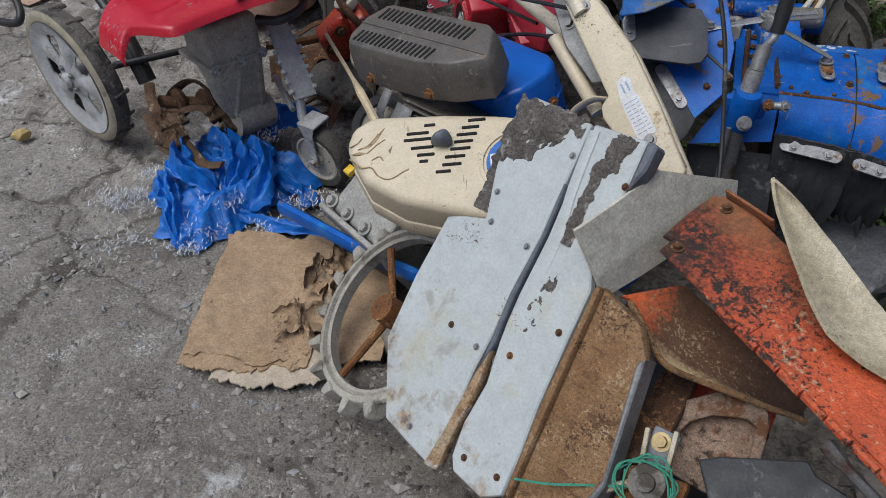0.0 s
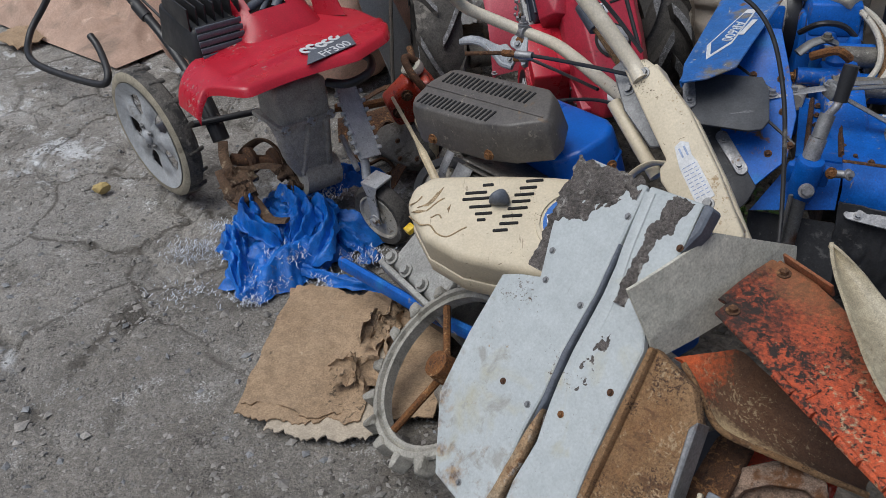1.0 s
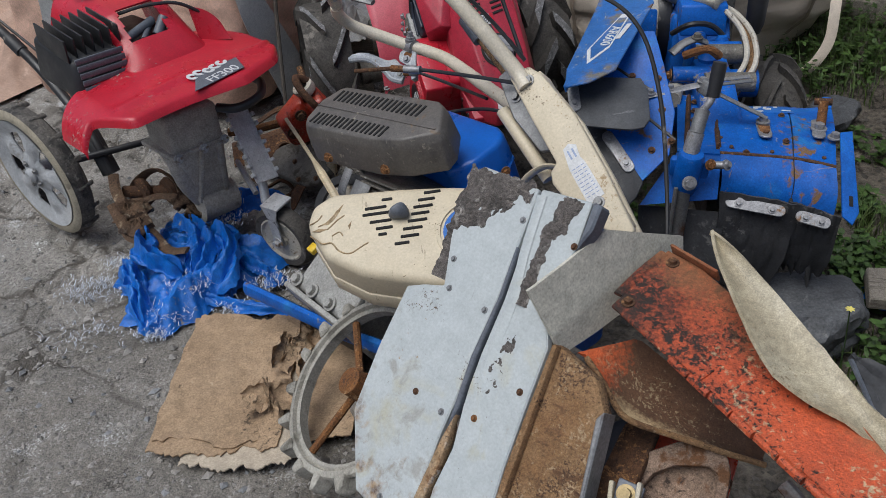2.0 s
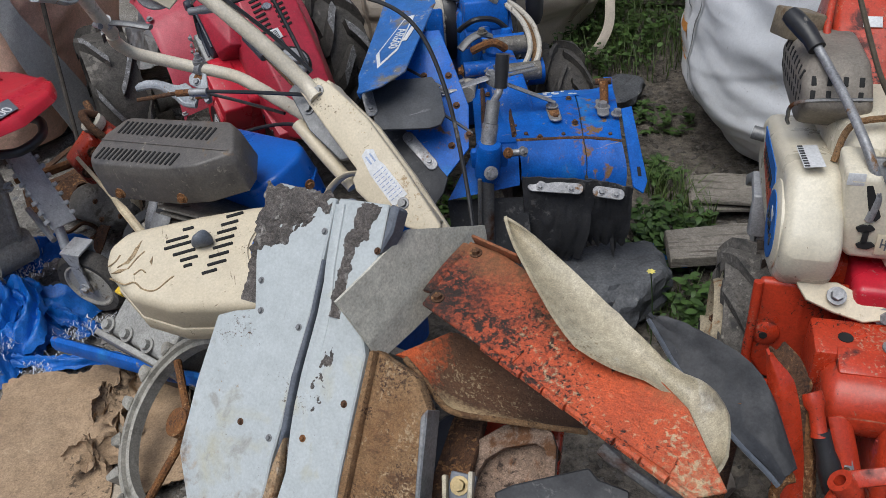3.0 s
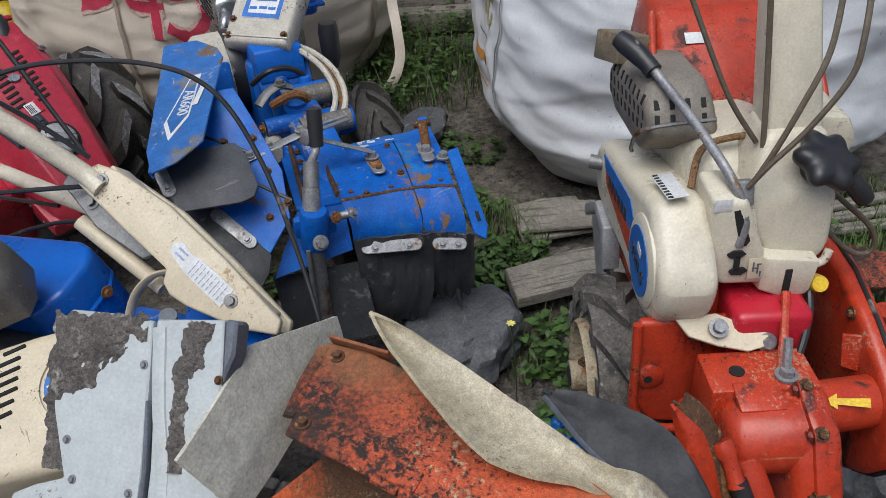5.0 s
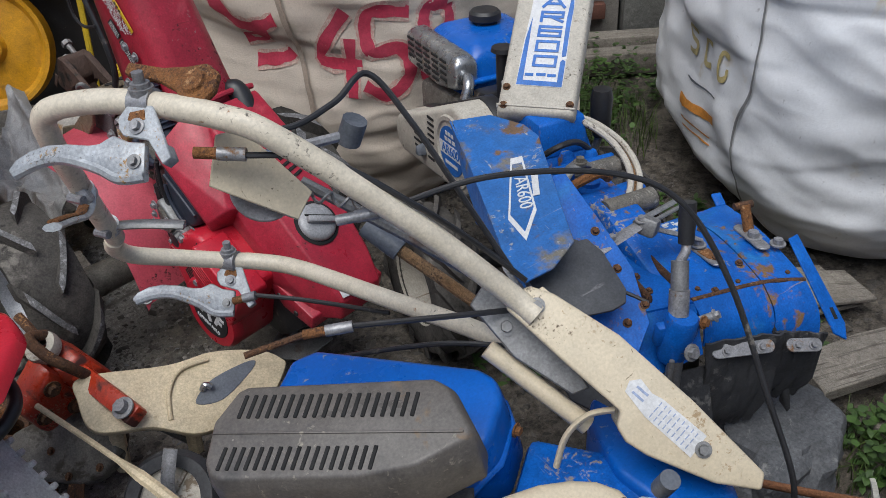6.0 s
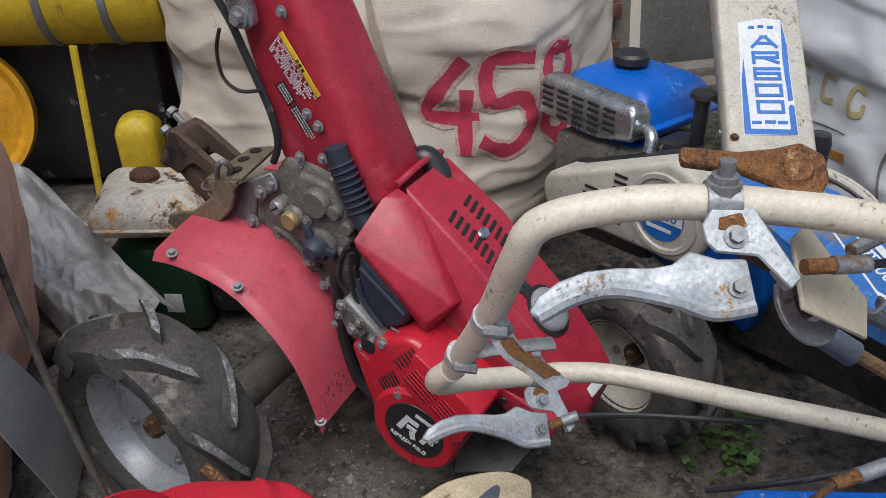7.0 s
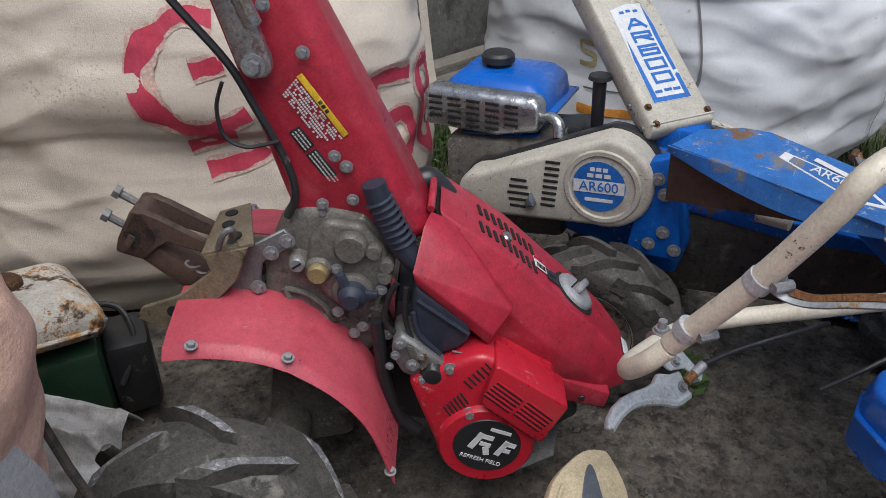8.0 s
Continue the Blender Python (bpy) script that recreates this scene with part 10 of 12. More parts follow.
for k in range(6):
    part("silencer_rib", moved(box(0.105, 0.005, 0.012, 0.002), pose(-0.135, 0.100 + 0.0025 * k, 0.460 + 0.015 * k, 0, 0, -4)), M_GREYCAP, mini)
for k in range(7):
    part("cooling_fin", moved(box(0.004, 0.13, 0.05, 0.001), pose(-0.190 + 0.020 * k, 0.20, 0.560, 6, 0, 0)), M_BLACK, mini)
part("under_tray", hull([(x, y, z) for x in (-0.15, 0.05) for y in (0.14, 0.32) for z in (0.38, 0.46)], 0.015, 2), M_BLACK, mini)
dk = axes((0.022, -0.058, 0.4825), (0.985, 0.10, 0.01), (0, -0.11, 1))
part("decal", moved(prism([(-0.075, -0.032), (0.060, -0.030), (0.080, 0.018), (-0.03, 0.022)], 0.0, 0.0014, 0, 1, "xy"), dk), M_GREYCAP, hood)
writing(hood, "FF300", dk @ pose(0.012, -0.018, 0.0016, 0, 0, 2), 0.034, M_STICKER)
for k in range(5):
    part("logo_bar", moved(lathe([(0.0045, 0), (0.012, 0), (0.012, 0.0009), (0.0045, 0.0009), (0.0045, 0)], 14, pose(-0.040 + 0.0205 * k, 0.020 + 0.004 * math.sin(k * 2.1), 0.0014, 0, 0, 20 * k) @ Matrix.Diagonal((0.95, 1.15, 1, 1)), 300 - 40 * (k % 2)), dk), M_STICKER, hood)
part("white_mark", moved(box(0.006, 0.05, 0.001, 0), pose(-0.06, 0.30, 0.606, 0, 0, 30)), M_STICKER, mini)
part("bumper", tube([(0.02, -0.045, 0.40), (0.05, -0.085, 0.40), (0.11, -0.080, 0.405), (0.15, -0.03, 0.41), (0.15, 0.02, 0.41)], 0.010, 10, 6), M_BLACK, mini, "black tube bumper")
part("gear_case", hull([(x - 0.02, y, z) for x, y in ((-0.07, 0.0), (0.06, -0.01), (-0.06, 0.12), (0.06, 0.12)) for z in (0.31, 0.40)] + [(x + 0.012, y + 0.065, z) for x, y in ((-0.040, -0.03), (0.035, -0.035), (-0.035, 0.05), (0.035, 0.05)) for z in (0.115, 0.19)], 0.020, 3), M_CASEMUD, mini, "muddy grey gear case")
part("case_flange", hull([(x, y, z) for x in (-0.096, 0.048) for y in (-0.012, 0.13) for z in (0.300, 0.312)], 0.005, 2), M_CASEMUD, mini)
part("case_drum", tube([(-0.035, 0.055, 0.135), (0.060, 0.045, 0.128)], [0.046, 0.040], 20, 1), M_CASEMUD, mini, "round end of the gear case")
part("case_rib", moved(box(0.012, 0.018, 0.17, 0.005), pose(-0.028, 0.012, 0.235, 14, 6, 0)), M_CASEMUD, mini)
part("case_rib", moved(box(0.012, 0.018, 0.15, 0.005), pose(0.026, 0.008, 0.230, 14, -4, 0)), M_CASEMUD, mini)
part("case_tube", tube([(-0.070, 0.030, 0.30), (-0.055, 0.040, 0.22), (-0.020, 0.06, 0.15)], 0.024, 16, 3), M_CASEMUD, mini)
for x, y in ((-0.085, -0.014), (-0.02, -0.016), (0.036, -0.014)):
    bolt(mini, (x, y, 0.306), (0, -1, 0.2), 0.012, M_PLATED)
# front rack and caster
part("rack", moved(prism([(-0.03, 0.10), (0.03, 0.10), (0.035, -0.09), (-0.03, -0.09)], -0.003, 0.003, 0.001, 1, "xy"), axes((0.075, -0.06, 0.29), (0.9, 0.1, -0.2), (-0.3, -0.7, 0.55))), M_PLATED, mini)
for k in range(8):
    for sx in (-1, 1):
        part("rack_tooth", moved(box(0.010, 0.010, 0.014, 0.003), axes((0.075, -0.06, 0.29), (0.9, 0.1, -0.2), (-0.3, -0.7, 0.55)) @ pose(0.034 * sx, 0.09 - 0.023 * k, 0.004)), M_PLATED, mini)
cs = inf(-0.300, 1.885, 0.082)
part("caster_arm", tube([inf(-0.405, 2.06, 0.24), inf(-0.375, 2.01, 0.235), inf(-0.345, 1.945, 0.20), inf(-0.338, 1.915, 0.16)], 0.011, 10, 6), M_PLATED, mini, "plated caster arm")
part("caster_arm", tube([inf(-0.42, 2.05, 0.20), inf(-0.365, 1.95, 0.165)], 0.007, 8, 1), M_PLATED, mini)
cax = axes(cs, W2F.to_3x3() @ Vector((0.83, -0.55, 0.0)), W2F.to_3x3() @ Vector((-0.05, -0.1, 1)))
for sy in (-1, 1):
    part("fork_leg", moved(prism([(-0.013, -0.014), (0.013, -0.014), (0.015, 0.075), (0.024, 0.10), (-0.024, 0.10), (-0.015, 0.075)], sy * 0.026 - 0.002, sy * 0.026 + 0.002, 0.001, 1), cax @ pose(0, 0, 0)), M_PLATED, mini)
part("fork_crown", moved(box(0.05, 0.056, 0.006, 0.002, (0, 0, 0.100)), cax), M_PLATED, mini)
ct = part("caster_tyre", moved(lathe([(0.058, -0.018), (0.074, -0.021), (0.082, -0.012), (0.084, 0.0), (0.082, 0.012), (0.074, 0.021), (0.058, 0.018), (0.058, -0.018)], 36, Matrix.Rotation(radians(90), 4, "X")), cax), M_TYRE, mini)
part("caster_disc", moved(lathe([(0, -0.020), (0.016, -0.021), (0.018, -0.014), (0.052, -0.014), (0.056, -0.020), (0.060, -0.019), (0.060, 0.019), (0.056, 0.020), (0.052, 0.014), (0.018, 0.014), (0.016, 0.021), (0, 0.020)], 30, Matrix.Rotation(radians(90), 4, "X")), cax), M_OFFWHITE, ct, "cream caster disc")
bolt(mini, cax @ Vector((0, -0.028, 0)), cax.to_3x3() @ Vector((0, -1, 0)), 0.016, M_PLATED)


# drive wheels
def disc_wheel(m):
    """A narrow muddy tyre on a pressed disc with five embossed spokes; its outer face towards -y."""
    rot = Matrix.Rotation(radians(90), 4, "X")
    t = part("drive_wheel", lathe([(0.150, 0.030), (0.170, 0.032), (0.175, 0.024), (0.176, 0.008), (0.172, -0.010), (0.160, -0.018), (0.148, -0.014), (0.150, 0.030)], 56, rot), M_MUDTYRE, mini, "muddy moulded tyre", m=m)
    wr = random.Random(4)
    for k in range(16):
        w0, w1, hh = wr.uniform(0.006, 0.011), wr.uniform(0.003, 0.006), wr.uniform(0.176, 0.184)
        part("lug", hull([(0.170, -0.022, -w0), (0.170, -0.022, w0), (0.168, 0.026, -w0), (0.168, 0.026, w0), (hh, -0.016, -w1), (hh, -0.016, w1), (hh - 0.006, 0.024, -w1), (hh - 0.006, 0.024, w1)], 0.002, 1), M_MUDTYRE, t, m=Matrix.Rotation(2 * math.pi * k / 16, 4, "Y"))
    part("side_wall", lathe([(0.146, 0.028), (0.150, 0.036), (0.164, 0.037), (0.174, 0.030)], 56, rot), M_MUDRING, t, "tan dried mud ring")
    disc = bmesh.new()
    n, radii = 120, (0.018, 0.030, 0.044, 0.058, 0.072, 0.086, 0.100, 0.112, 0.124, 0.138, 0.148)
    vs = []
    for i in range(n):
        a = 2 * math.pi * i / n
        spoke = max(0.0, math.cos(5 * a)) ** 0.7
        col = []
        for r in radii:
            web = max(0.0, 1 - abs(r - 0.080) / 0.046)
            y = 0.036 - 0.012 * min(1.0, max(0.0, r - 0.030) / 0.03) + 0.014 * max(0.0, r - 0.112) / 0.036 + 0.014 * spoke * web
            col.append(disc.verts.new((r * math.cos(a), -y, r * math.sin(a))))
        vs.append(col)
    for i in range(n):
        j = (i + 1) % n
        gap = math.cos(5 * 2 * math.pi * (i + 0.5) / n)
        for k in range(len(radii) - 1):
            if (k in (4, 5) and gap < -0.25) or (k == 3 and gap < -0.55) or (k == 6 and gap < -0.45):
                continue
            disc.faces.new((vs[i][k], vs[j][k], vs[j][k + 1], vs[i][k + 1]))
    back = disc.copy()
    bmesh.ops.translate(back, verts=back.verts[:], vec=(0, 0.003, 0))
    part("wheel_disc", joined(disc, back), M_DISC, t, "silver pressed steel wheel disc", smooth=60)
    part("wheel_hub", lathe([(0, 0.050), (0.012, 0.050), (0.020, 0.042), (0.022, -0.03), (0, -0.03)], 18, rot), M_DISC, t)
    for k in range(5):
        a = 1.2566 * k + 0.63
        bolt(t, (0.031 * math.cos(a), -0.037, 0.031 * math.sin(a)), (0, -1, 0), 0.009, M_STEEL)
    return t


wc = inf(-0.918, 2.112, 0.184)
disc_wheel(Matrix.Translation(wc) @ pose(0, 0, 0, 0, 0, -84) @ pose(0, 0, 0, 3, 0, 0))
part("axle", tube([wc, inf(-0.62, 2.25, 0.186)], 0.009, 10, 1), M_BLACK, mini)
HT0, HT1, HT2, HT3, HT4 = (inf(*p) for p in ((-0.78, 2.16, 0.13), (-0.836, 2.224, 0.24), (-0.958, 2.346, 0.35), (-1.056, 2.417, 0.43), (-1.169, 2.53, 0.5)))
part("handle_tube", tube([HT0, HT1, HT2, HT3, HT4, inf(-1.35, 2.78, 0.66)], 0.013, 12, 4), M_BLACK, mini, "black steel handle tube")
part("handle_bracket", tube([HT0, HT1, HT1.lerp(HT2, 0.35)], 0.02, 8, 3, flat=(0.024, 0.012)), M_BLACK, mini, "black bracket of the handle")
part("handle_collar", tube([HT2.lerp(HT3, 0.5), HT2.lerp(HT3, 0.85)], 0.017, 12, 1), M_BLACK, mini)
part("cable", tube([HT4, HT2 + Vector((0.02, -0.05, 0.02)), inf(-0.74, 2.10, 0.38), inf(-0.66, 2.08, 0.40)], 0.004, 8, 8), M_BLACK, mini)
part("handle_loop", tube([inf(-1.55, 3.02, 0.40), inf(-1.66, 2.98, 0.24), inf(-1.72, 2.90, 0.14), inf(-1.64, 2.76, 0.10), inf(-1.36, 2.61, 0.09), inf(-1.30, 2.60, 0.12), inf(-1.36, 2.70, 0.17), inf(-1.40, 2.74, 0.20)], 0.012, 10, 6), M_BLACK, mini, "black tube stand bent over the ground")
part("handle_loop", tube([inf(-1.35, 2.78, 0.66), inf(-1.46, 2.92, 0.58), inf(-1.55, 3.02, 0.40)], 0.012, 10, 4), M_BLACK, mini)
# tines
M_TINE = material("mud_caked_rusty_tine", (0.20, 0.125, 0.075), (0.12, 0.066, 0.038), 0.95, scale=20.0, spots=[((0.36, 0.28, 0.19), 40.0, 0.34, 0.95, None, 8.0), ((0.05, 0.03, 0.02), 90.0, 0.25, 0.95, None, 9.0)], bump=1.0, grain=220, speck=0.4, grit=0.35)
TINES = (
    (((-0.745, 2.085, 0.165), (-0.722, 2.020, 0.155), (-0.693, 1.974, 0.135), (-0.648, 1.926, 0.120), (-0.611, 1.895, 0.100), (-0.565, 1.838, 0.095), (-0.515, 1.818, 0.105)), 0.013),
    (((-0.706, 2.086, 0.06), (-0.690, 2.071, 0.14), (-0.630, 2.062, 0.185), (-0.585, 2.050, 0.155), (-0.558, 2.005, 0.115), (-0.510, 1.960, 0.105), (-0.480, 1.985, 0.110)), 0.018),
    (((-0.690, 1.985, 0.120), (-0.650, 1.990, 0.140), (-0.613, 2.000, 0.145), (-0.560, 1.992, 0.140), (-0.525, 1.978, 0.120)), 0.016),
    (((-0.705, 1.955, 0.160), (-0.685, 1.925, 0.135), (-0.660, 1.895, 0.105), (-0.620, 1.890, 0.100)), 0.020),
    (((-0.665, 1.975, 0.155), (-0.655, 1.935, 0.150), (-0.632, 1.905, 0.120)), 0.022),
    (((-0.515, 2.040, 0.290), (-0.528, 2.015, 0.230), (-0.540, 2.010, 0.170), (-0.520, 2.020, 0.110)), 0.010),
    (((-0.600, 2.090, 0.07), (-0.560, 2.085, 0.15), (-0.500, 2.070, 0.160), (-0.460, 2.060, 0.10)), 0.016))
for pts, half_w in TINES:
    part("tine", tube([inf(*p) for p in pts], 0.02, 8, 5, flat=(half_w, 0.0045)), M_TINE, mini, "muddy rusted tine")
for x, y, z, r in ((-0.675, 1.945, 0.140, 0.028), (-0.648, 1.915, 0.115, 0.024), (-0.560, 1.990, 0.135, 0.022), (-0.535, 1.965, 0.110, 0.018), (-0.690, 1.975, 0.125, 0.020)):
    c = inf(x, y, z)
    part("mud_clod", sheet(lambda u, v, c=c, r=r: c + Vector((math.cos(6.2832 * u) * math.sin(math.pi * v) * 1.3, math.sin(6.2832 * u) * math.sin(math.pi * v), 0.8 * math.cos(math.pi * v))) * r * (1 + 0.9 * fbm(math.cos(6.2832 * u) * 1.5 + x * 40, math.sin(6.2832 * u) * 1.5, v * 3, 3)), 18, 12), M_TINE, mini, "clod of dried mud", smooth=70)
part("tine_shaft", tube([inf(-0.72, 2.06, 0.13), inf(-0.44, 2.03, 0.13)], 0.015, 12, 1), M_RUST, mini)
for k in range(3):
    part("tine_hub", moved(lathe([(0.012, -0.010), (0.034, -0.010), (0.038, 0.0), (0.034, 0.010), (0.012, 0.010)], 18), axes(inf(-0.67 + 0.07 * k, 2.055 - 0.007 * k, 0.13), (0, 1, 0), (1, 0, 0))), M_RUST, mini)

# ---- orange hitch bracket, plastic paddle and small wheel behind the mini tiller ----
ob_ = thing("hitch_bracket", "orange painted cast hitch bracket with rusty bolts", "machine part", axes((-0.235, 2.235, 0.25), (0.30, -0.85, -0.10), (-0.4, -0.2, 0.85)))
part("bracket", hull([(-0.05, -0.03, -0.03), (0.05, -0.03, -0.03), (-0.05, 0.03, -0.03), (0.05, 0.03, -0.03), (-0.04, -0.025, 0.035), (0.03, -0.025, 0.02), (-0.04, 0.025, 0.035), (0.03, 0.025, 0.02)], 0.008, 2), M_SCARLET, ob_)
part("arm", box(0.16, 0.035, 0.03, 0.006, (0.11, 0.0, -0.01)), M_SCARLET, ob_)
part("clevis", hull([(-0.035, -0.028, -0.11), (0.035, -0.028, -0.11), (-0.035, 0.028, -0.11), (0.035, 0.028, -0.11), (-0.045, -0.03, 0.0), (0.040, -0.03, 0.0), (-0.045, 0.03, 0.0), (0.040, 0.03, 0.0)], 0.010, 2), M_SCARLET, ob_)
part("side_plate", hull([(-0.030, -0.115, -0.040), (0.030, -0.115, -0.050), (-0.030, -0.020, -0.085), (0.030, -0.020, -0.085), (-0.028, -0.110, 0.030), (0.028, -0.105, 0.025), (-0.030, -0.020, 0.055), (0.030, -0.020, 0.050)], 0.012, 2), M_SCARLET, ob_)
for y, z in ((-0.090, -0.010), (-0.045, 0.020), (-0.050, -0.050)):
    bolt(ob_, (0.031, y, z), (1, 0, 0.1), 0.016, M_RUST)
part("link_arm", tube([(-0.01, -0.10, 0.01), (-0.03, -0.17, 0.03), (-0.05, -0.23, 0.055)], 0.011, 8, 3), M_RUSTY, ob_, "rusty link arm")
part("eye", lathe([(0.014, -0.01), (0.028, -0.01), (0.030, 0.0), (0.028, 0.012), (0.014, 0.012)], 20, pose(-0.02, 0.0, 0.045)), M_OFFWHITE, ob_)
part("hook", tube([(-0.03, 0.02, 0.05), (-0.02, 0.0, 0.085), (0.02, -0.005, 0.07), (0.05, 0.0, 0.05), (0.055, 0.005, 0.0)], 0.010, 10, 6), M_RUST, ob_)
part("tie_bar", tube([(-0.05, 0.0, 0.02), (-0.09, 0.01, 0.035), (-0.12, 0.015, 0.045)], 0.009, 8, 3), M_RUST, ob_)
part("leg", tube([(-0.03, 0, -0.02), (-0.04, 0.01, -0.22)], 0.012, 8, 1), M_RUST, ob_)
part("leg", tube([(0.15, 0, -0.02), (0.15, 0.01, -0.235)], 0.010, 8, 1), M_STEEL, ob_)
bolt(ob_, (0.17, 0.0, 0.01), (0, 0, 1), 0.020, M_ZINC)
pad = thing("plastic_paddle", "tan plastic paddle with a grey inset, lying on the ground", "machine part", axes((-0.08, 2.10, 0.205), (0.175, -0.03, -0.02), (-0.25, -0.45, 0.85)))
pdo = [(-0.17, 0.02), (-0.16, 0.062), (-0.02, 0.052), (0.06, 0.060), (0.14, 0.045), (0.175, 0.022), (0.18, 0.0), (0.13, -0.055), (0.02, -0.085), (-0.06, -0.055), (-0.15, -0.04)]
part("body", prism([(p.x, p.y) for p in smooth_line([(x, y, 0) for x, y in pdo], 5, True)], -0.02, 0.0, 0.006, 2, "xy"), M_TAN, pad)
part("inset", prism([(p.x, p.y) for p in smooth_line([(0.015, -0.030, 0), (0.045, 0.004, 0), (0.105, 0.024, 0), (0.130, 0.024, 0), (0.115, 0.004, 0), (0.060, -0.034, 0)], 5, True)], -0.001, 0.0016, 0.0005, 1, "xy"), M_GREYCAP, pad, "grey rubber inset")
part("rib", tube([(-0.03, -0.05, 0.002), (-0.025, 0.0, 0.004), (0.0, 0.035, 0.004), (0.05, 0.045, 0.003)], 0.004, 8, 6), M_TAN, pad)
part("prop", tube([(0.0, 0.0, -0.015), (0.01, -0.06, -0.17)], 0.014, 8, 1), M_TAN, pad)
part("prop", tube([(-0.12, 0.0, -0.015), (-0.12, -0.06, -0.17)], 0.014, 8, 1), M_TAN, pad)
part("clip", tube([(0.03, -0.01, 0.004), (0.035, -0.005, 0.012), (0.045, -0.01, 0.010)], 0.006, 8, 4), M_CHROME, pad)
cw = thing("small_wheel", "small black rubber wheel with a white spoked disc", "wheel", axes((-0.165, 1.975, 0.10), (0.75, -0.6, -0.1), (-0.35, -0.55, 0.75)))
part("tyre", lathe([(0.052, -0.016), (0.072, -0.018), (0.082, 0.0), (0.072, 0.018), (0.052, 0.016), (0.052, -0.016)], 32), M_RUBBER, cw)
part("disc", lathe([(0, 0.008), (0.012, 0.010), (0.014, 0.004), (0.050, 0.003), (0.054, 0.008), (0.054, -0.008), (0, -0.008)], 30), M_OFFWHITE, cw)
for k in range(5):
    part("spoke", moved(box(0.036, 0.008, 0.006, 0.002), Matrix.Rotation(1.2566 * k, 4, "Z") @ pose(0.032, 0, 0.006)), M_OFFWHITE, cw)
part("fork", tube([(0, 0, 0.01), (0.0, 0.03, 0.04), (0.0, 0.08, 0.055)], 0.008, 8, 4, flat=(0.012, 0.004)), M_ZINC, cw)
part("foot", tube([(0, 0, -0.01), (0.0, -0.06, -0.09)], 0.010, 8, 1), M_STEEL, cw)
stick = thing("wooden_stake", "split tan stake leaning on the tiller", "stake", Matrix.Identity(4))
part("stake", tube([(-0.30, 2.14, 0.26), (-0.20, 1.93, 0.22), (-0.13, 1.80, 0.14), (-0.10, 1.74, 0.03)], [0.005, 0.010, 0.016, 0.010], 8, 5), M_TAN, stick)

# ---- bag markings, straps, wall, timber, stones, weeds, gravel ----
def on_bag(fn, z, size_z, m):
    """Places on a bag at a height: metres to the right of a chosen place, metres up."""
    n = 600
    us = [i / n for i in range(n + 1)]
    ring = [Vector(fn(u, z / size_z)) for u in us]
    acc = [0.0]
    for a, b in zip(ring, ring[1:]):
        acc.append(acc[-1] + (b - a).length)
    world = [m @ p for p in ring]

    def near(target):
        t = Vector(target)
        i = min(range(n), key=lambda k: (world[k].xy - t.xy).length)
        return acc[i]

    def place(s, up, off=0.004):
        s = s % acc[-1]
        k = int(np.searchsorted(acc, s))
        k = min(max(k, 1), n)
        f = (s - acc[k - 1]) / max(1e-9, acc[k] - acc[k - 1])
        u = us[k - 1] + f / n
        v = (z + up) / size_z
        p = Vector(fn(u, v))
        d = (Vector(fn(u + 0.002, v)) - Vector(fn(u - 0.002, v))).normalized()
        q = (Vector(fn(u, v + 0.004)) - Vector(fn(u, v - 0.004))).normalized()
        return p + d.cross(q).normalized() * off
    return near, place


def stroke(parent, place, s0, pts, width, mat, name, off=0.004, n=7, label=""):
    """A painted or laid band over a bag: pts are (right, up) in metres."""
    line = [p.xy for p in smooth_line([(x, y, 0) for x, y in pts], n)]
    bm = bmesh.new()
    prev = None
    k = len(line)
    for i, p in enumerate(line):
        d = (line[min(i + 1, k - 1)] - line[max(i - 1, 0)]).normalized()
        s = Vector((-d.y, d.x)) * width / 2 * (0.85 + 0.3 * fbm(i * 0.3, width * 50))
        row = [bm.verts.new(place(s0 + q.x, q.y, off)) for q in (p + s, p + s * 0.33, p - s * 0.33, p - s)]
        if prev:
            for j in range(3):
                bm.faces.new((prev[j], prev[j + 1], row[j + 1], row[j]))
        prev = row
    return part(name, bm, mat, parent, label, smooth=80)


near_b, place_b = on_bag(fn_beige, 0.48, 0.95, bag_beige.matrix_world)
s5 = near_b((0.664, 2.69, 0.5))
for dx, ch in ((-0.115, [[(0.03, 0.09), (-0.045, -0.02), (0.06, -0.025)], [(0.035, 0.03), (0.03, -0.10)]]),
               (0.0, [[(0.055, 0.085), (-0.03, 0.085), (-0.032, 0.005), (0.03, 0.01), (0.048, -0.045), (0.0, -0.09), (-0.05, -0.07)]]),
               (0.125, [[(0.03, 0.08), (-0.02, 0.085), (-0.035, 0.045), (0.0, 0.0), (0.035, -0.04), (0.01, -0.088), (-0.035, -0.06), (-0.02, -0.01), (0.03, 0.04), (0.03, 0.08)]]),
               (-0.36, [[(0.05, 0.215), (-0.01, 0.225), (-0.065, 0.19), (-0.085, 0.12), (-0.05, 0.05), (0.02, 0.03), (0.085, 0.055)], [(0.0, 0.135), (0.055, 0.145)], [(-0.03, -0.005), (0.06, 0.015)], [(0.0, -0.055), (0.09, -0.035), (0.11, -0.02)]])):
    for st in ch:
        stroke(bag_beige, place_b, s5 + 0.03 + dx * 1.12, [(a * 1.15, b * 1.15) for a, b in st], 0.054, M_OVERSPRAY, "overspray", 0.0022, 8, "faint pink overspray")
        stroke(bag_beige, place_b, s5 + 0.03 + dx * 1.12, [(a * 1.15, b * 1.15) for a, b in st], 0.037, M_SPRAY, "sprayed_digit", 0.003, 8, "red sprayed digit")
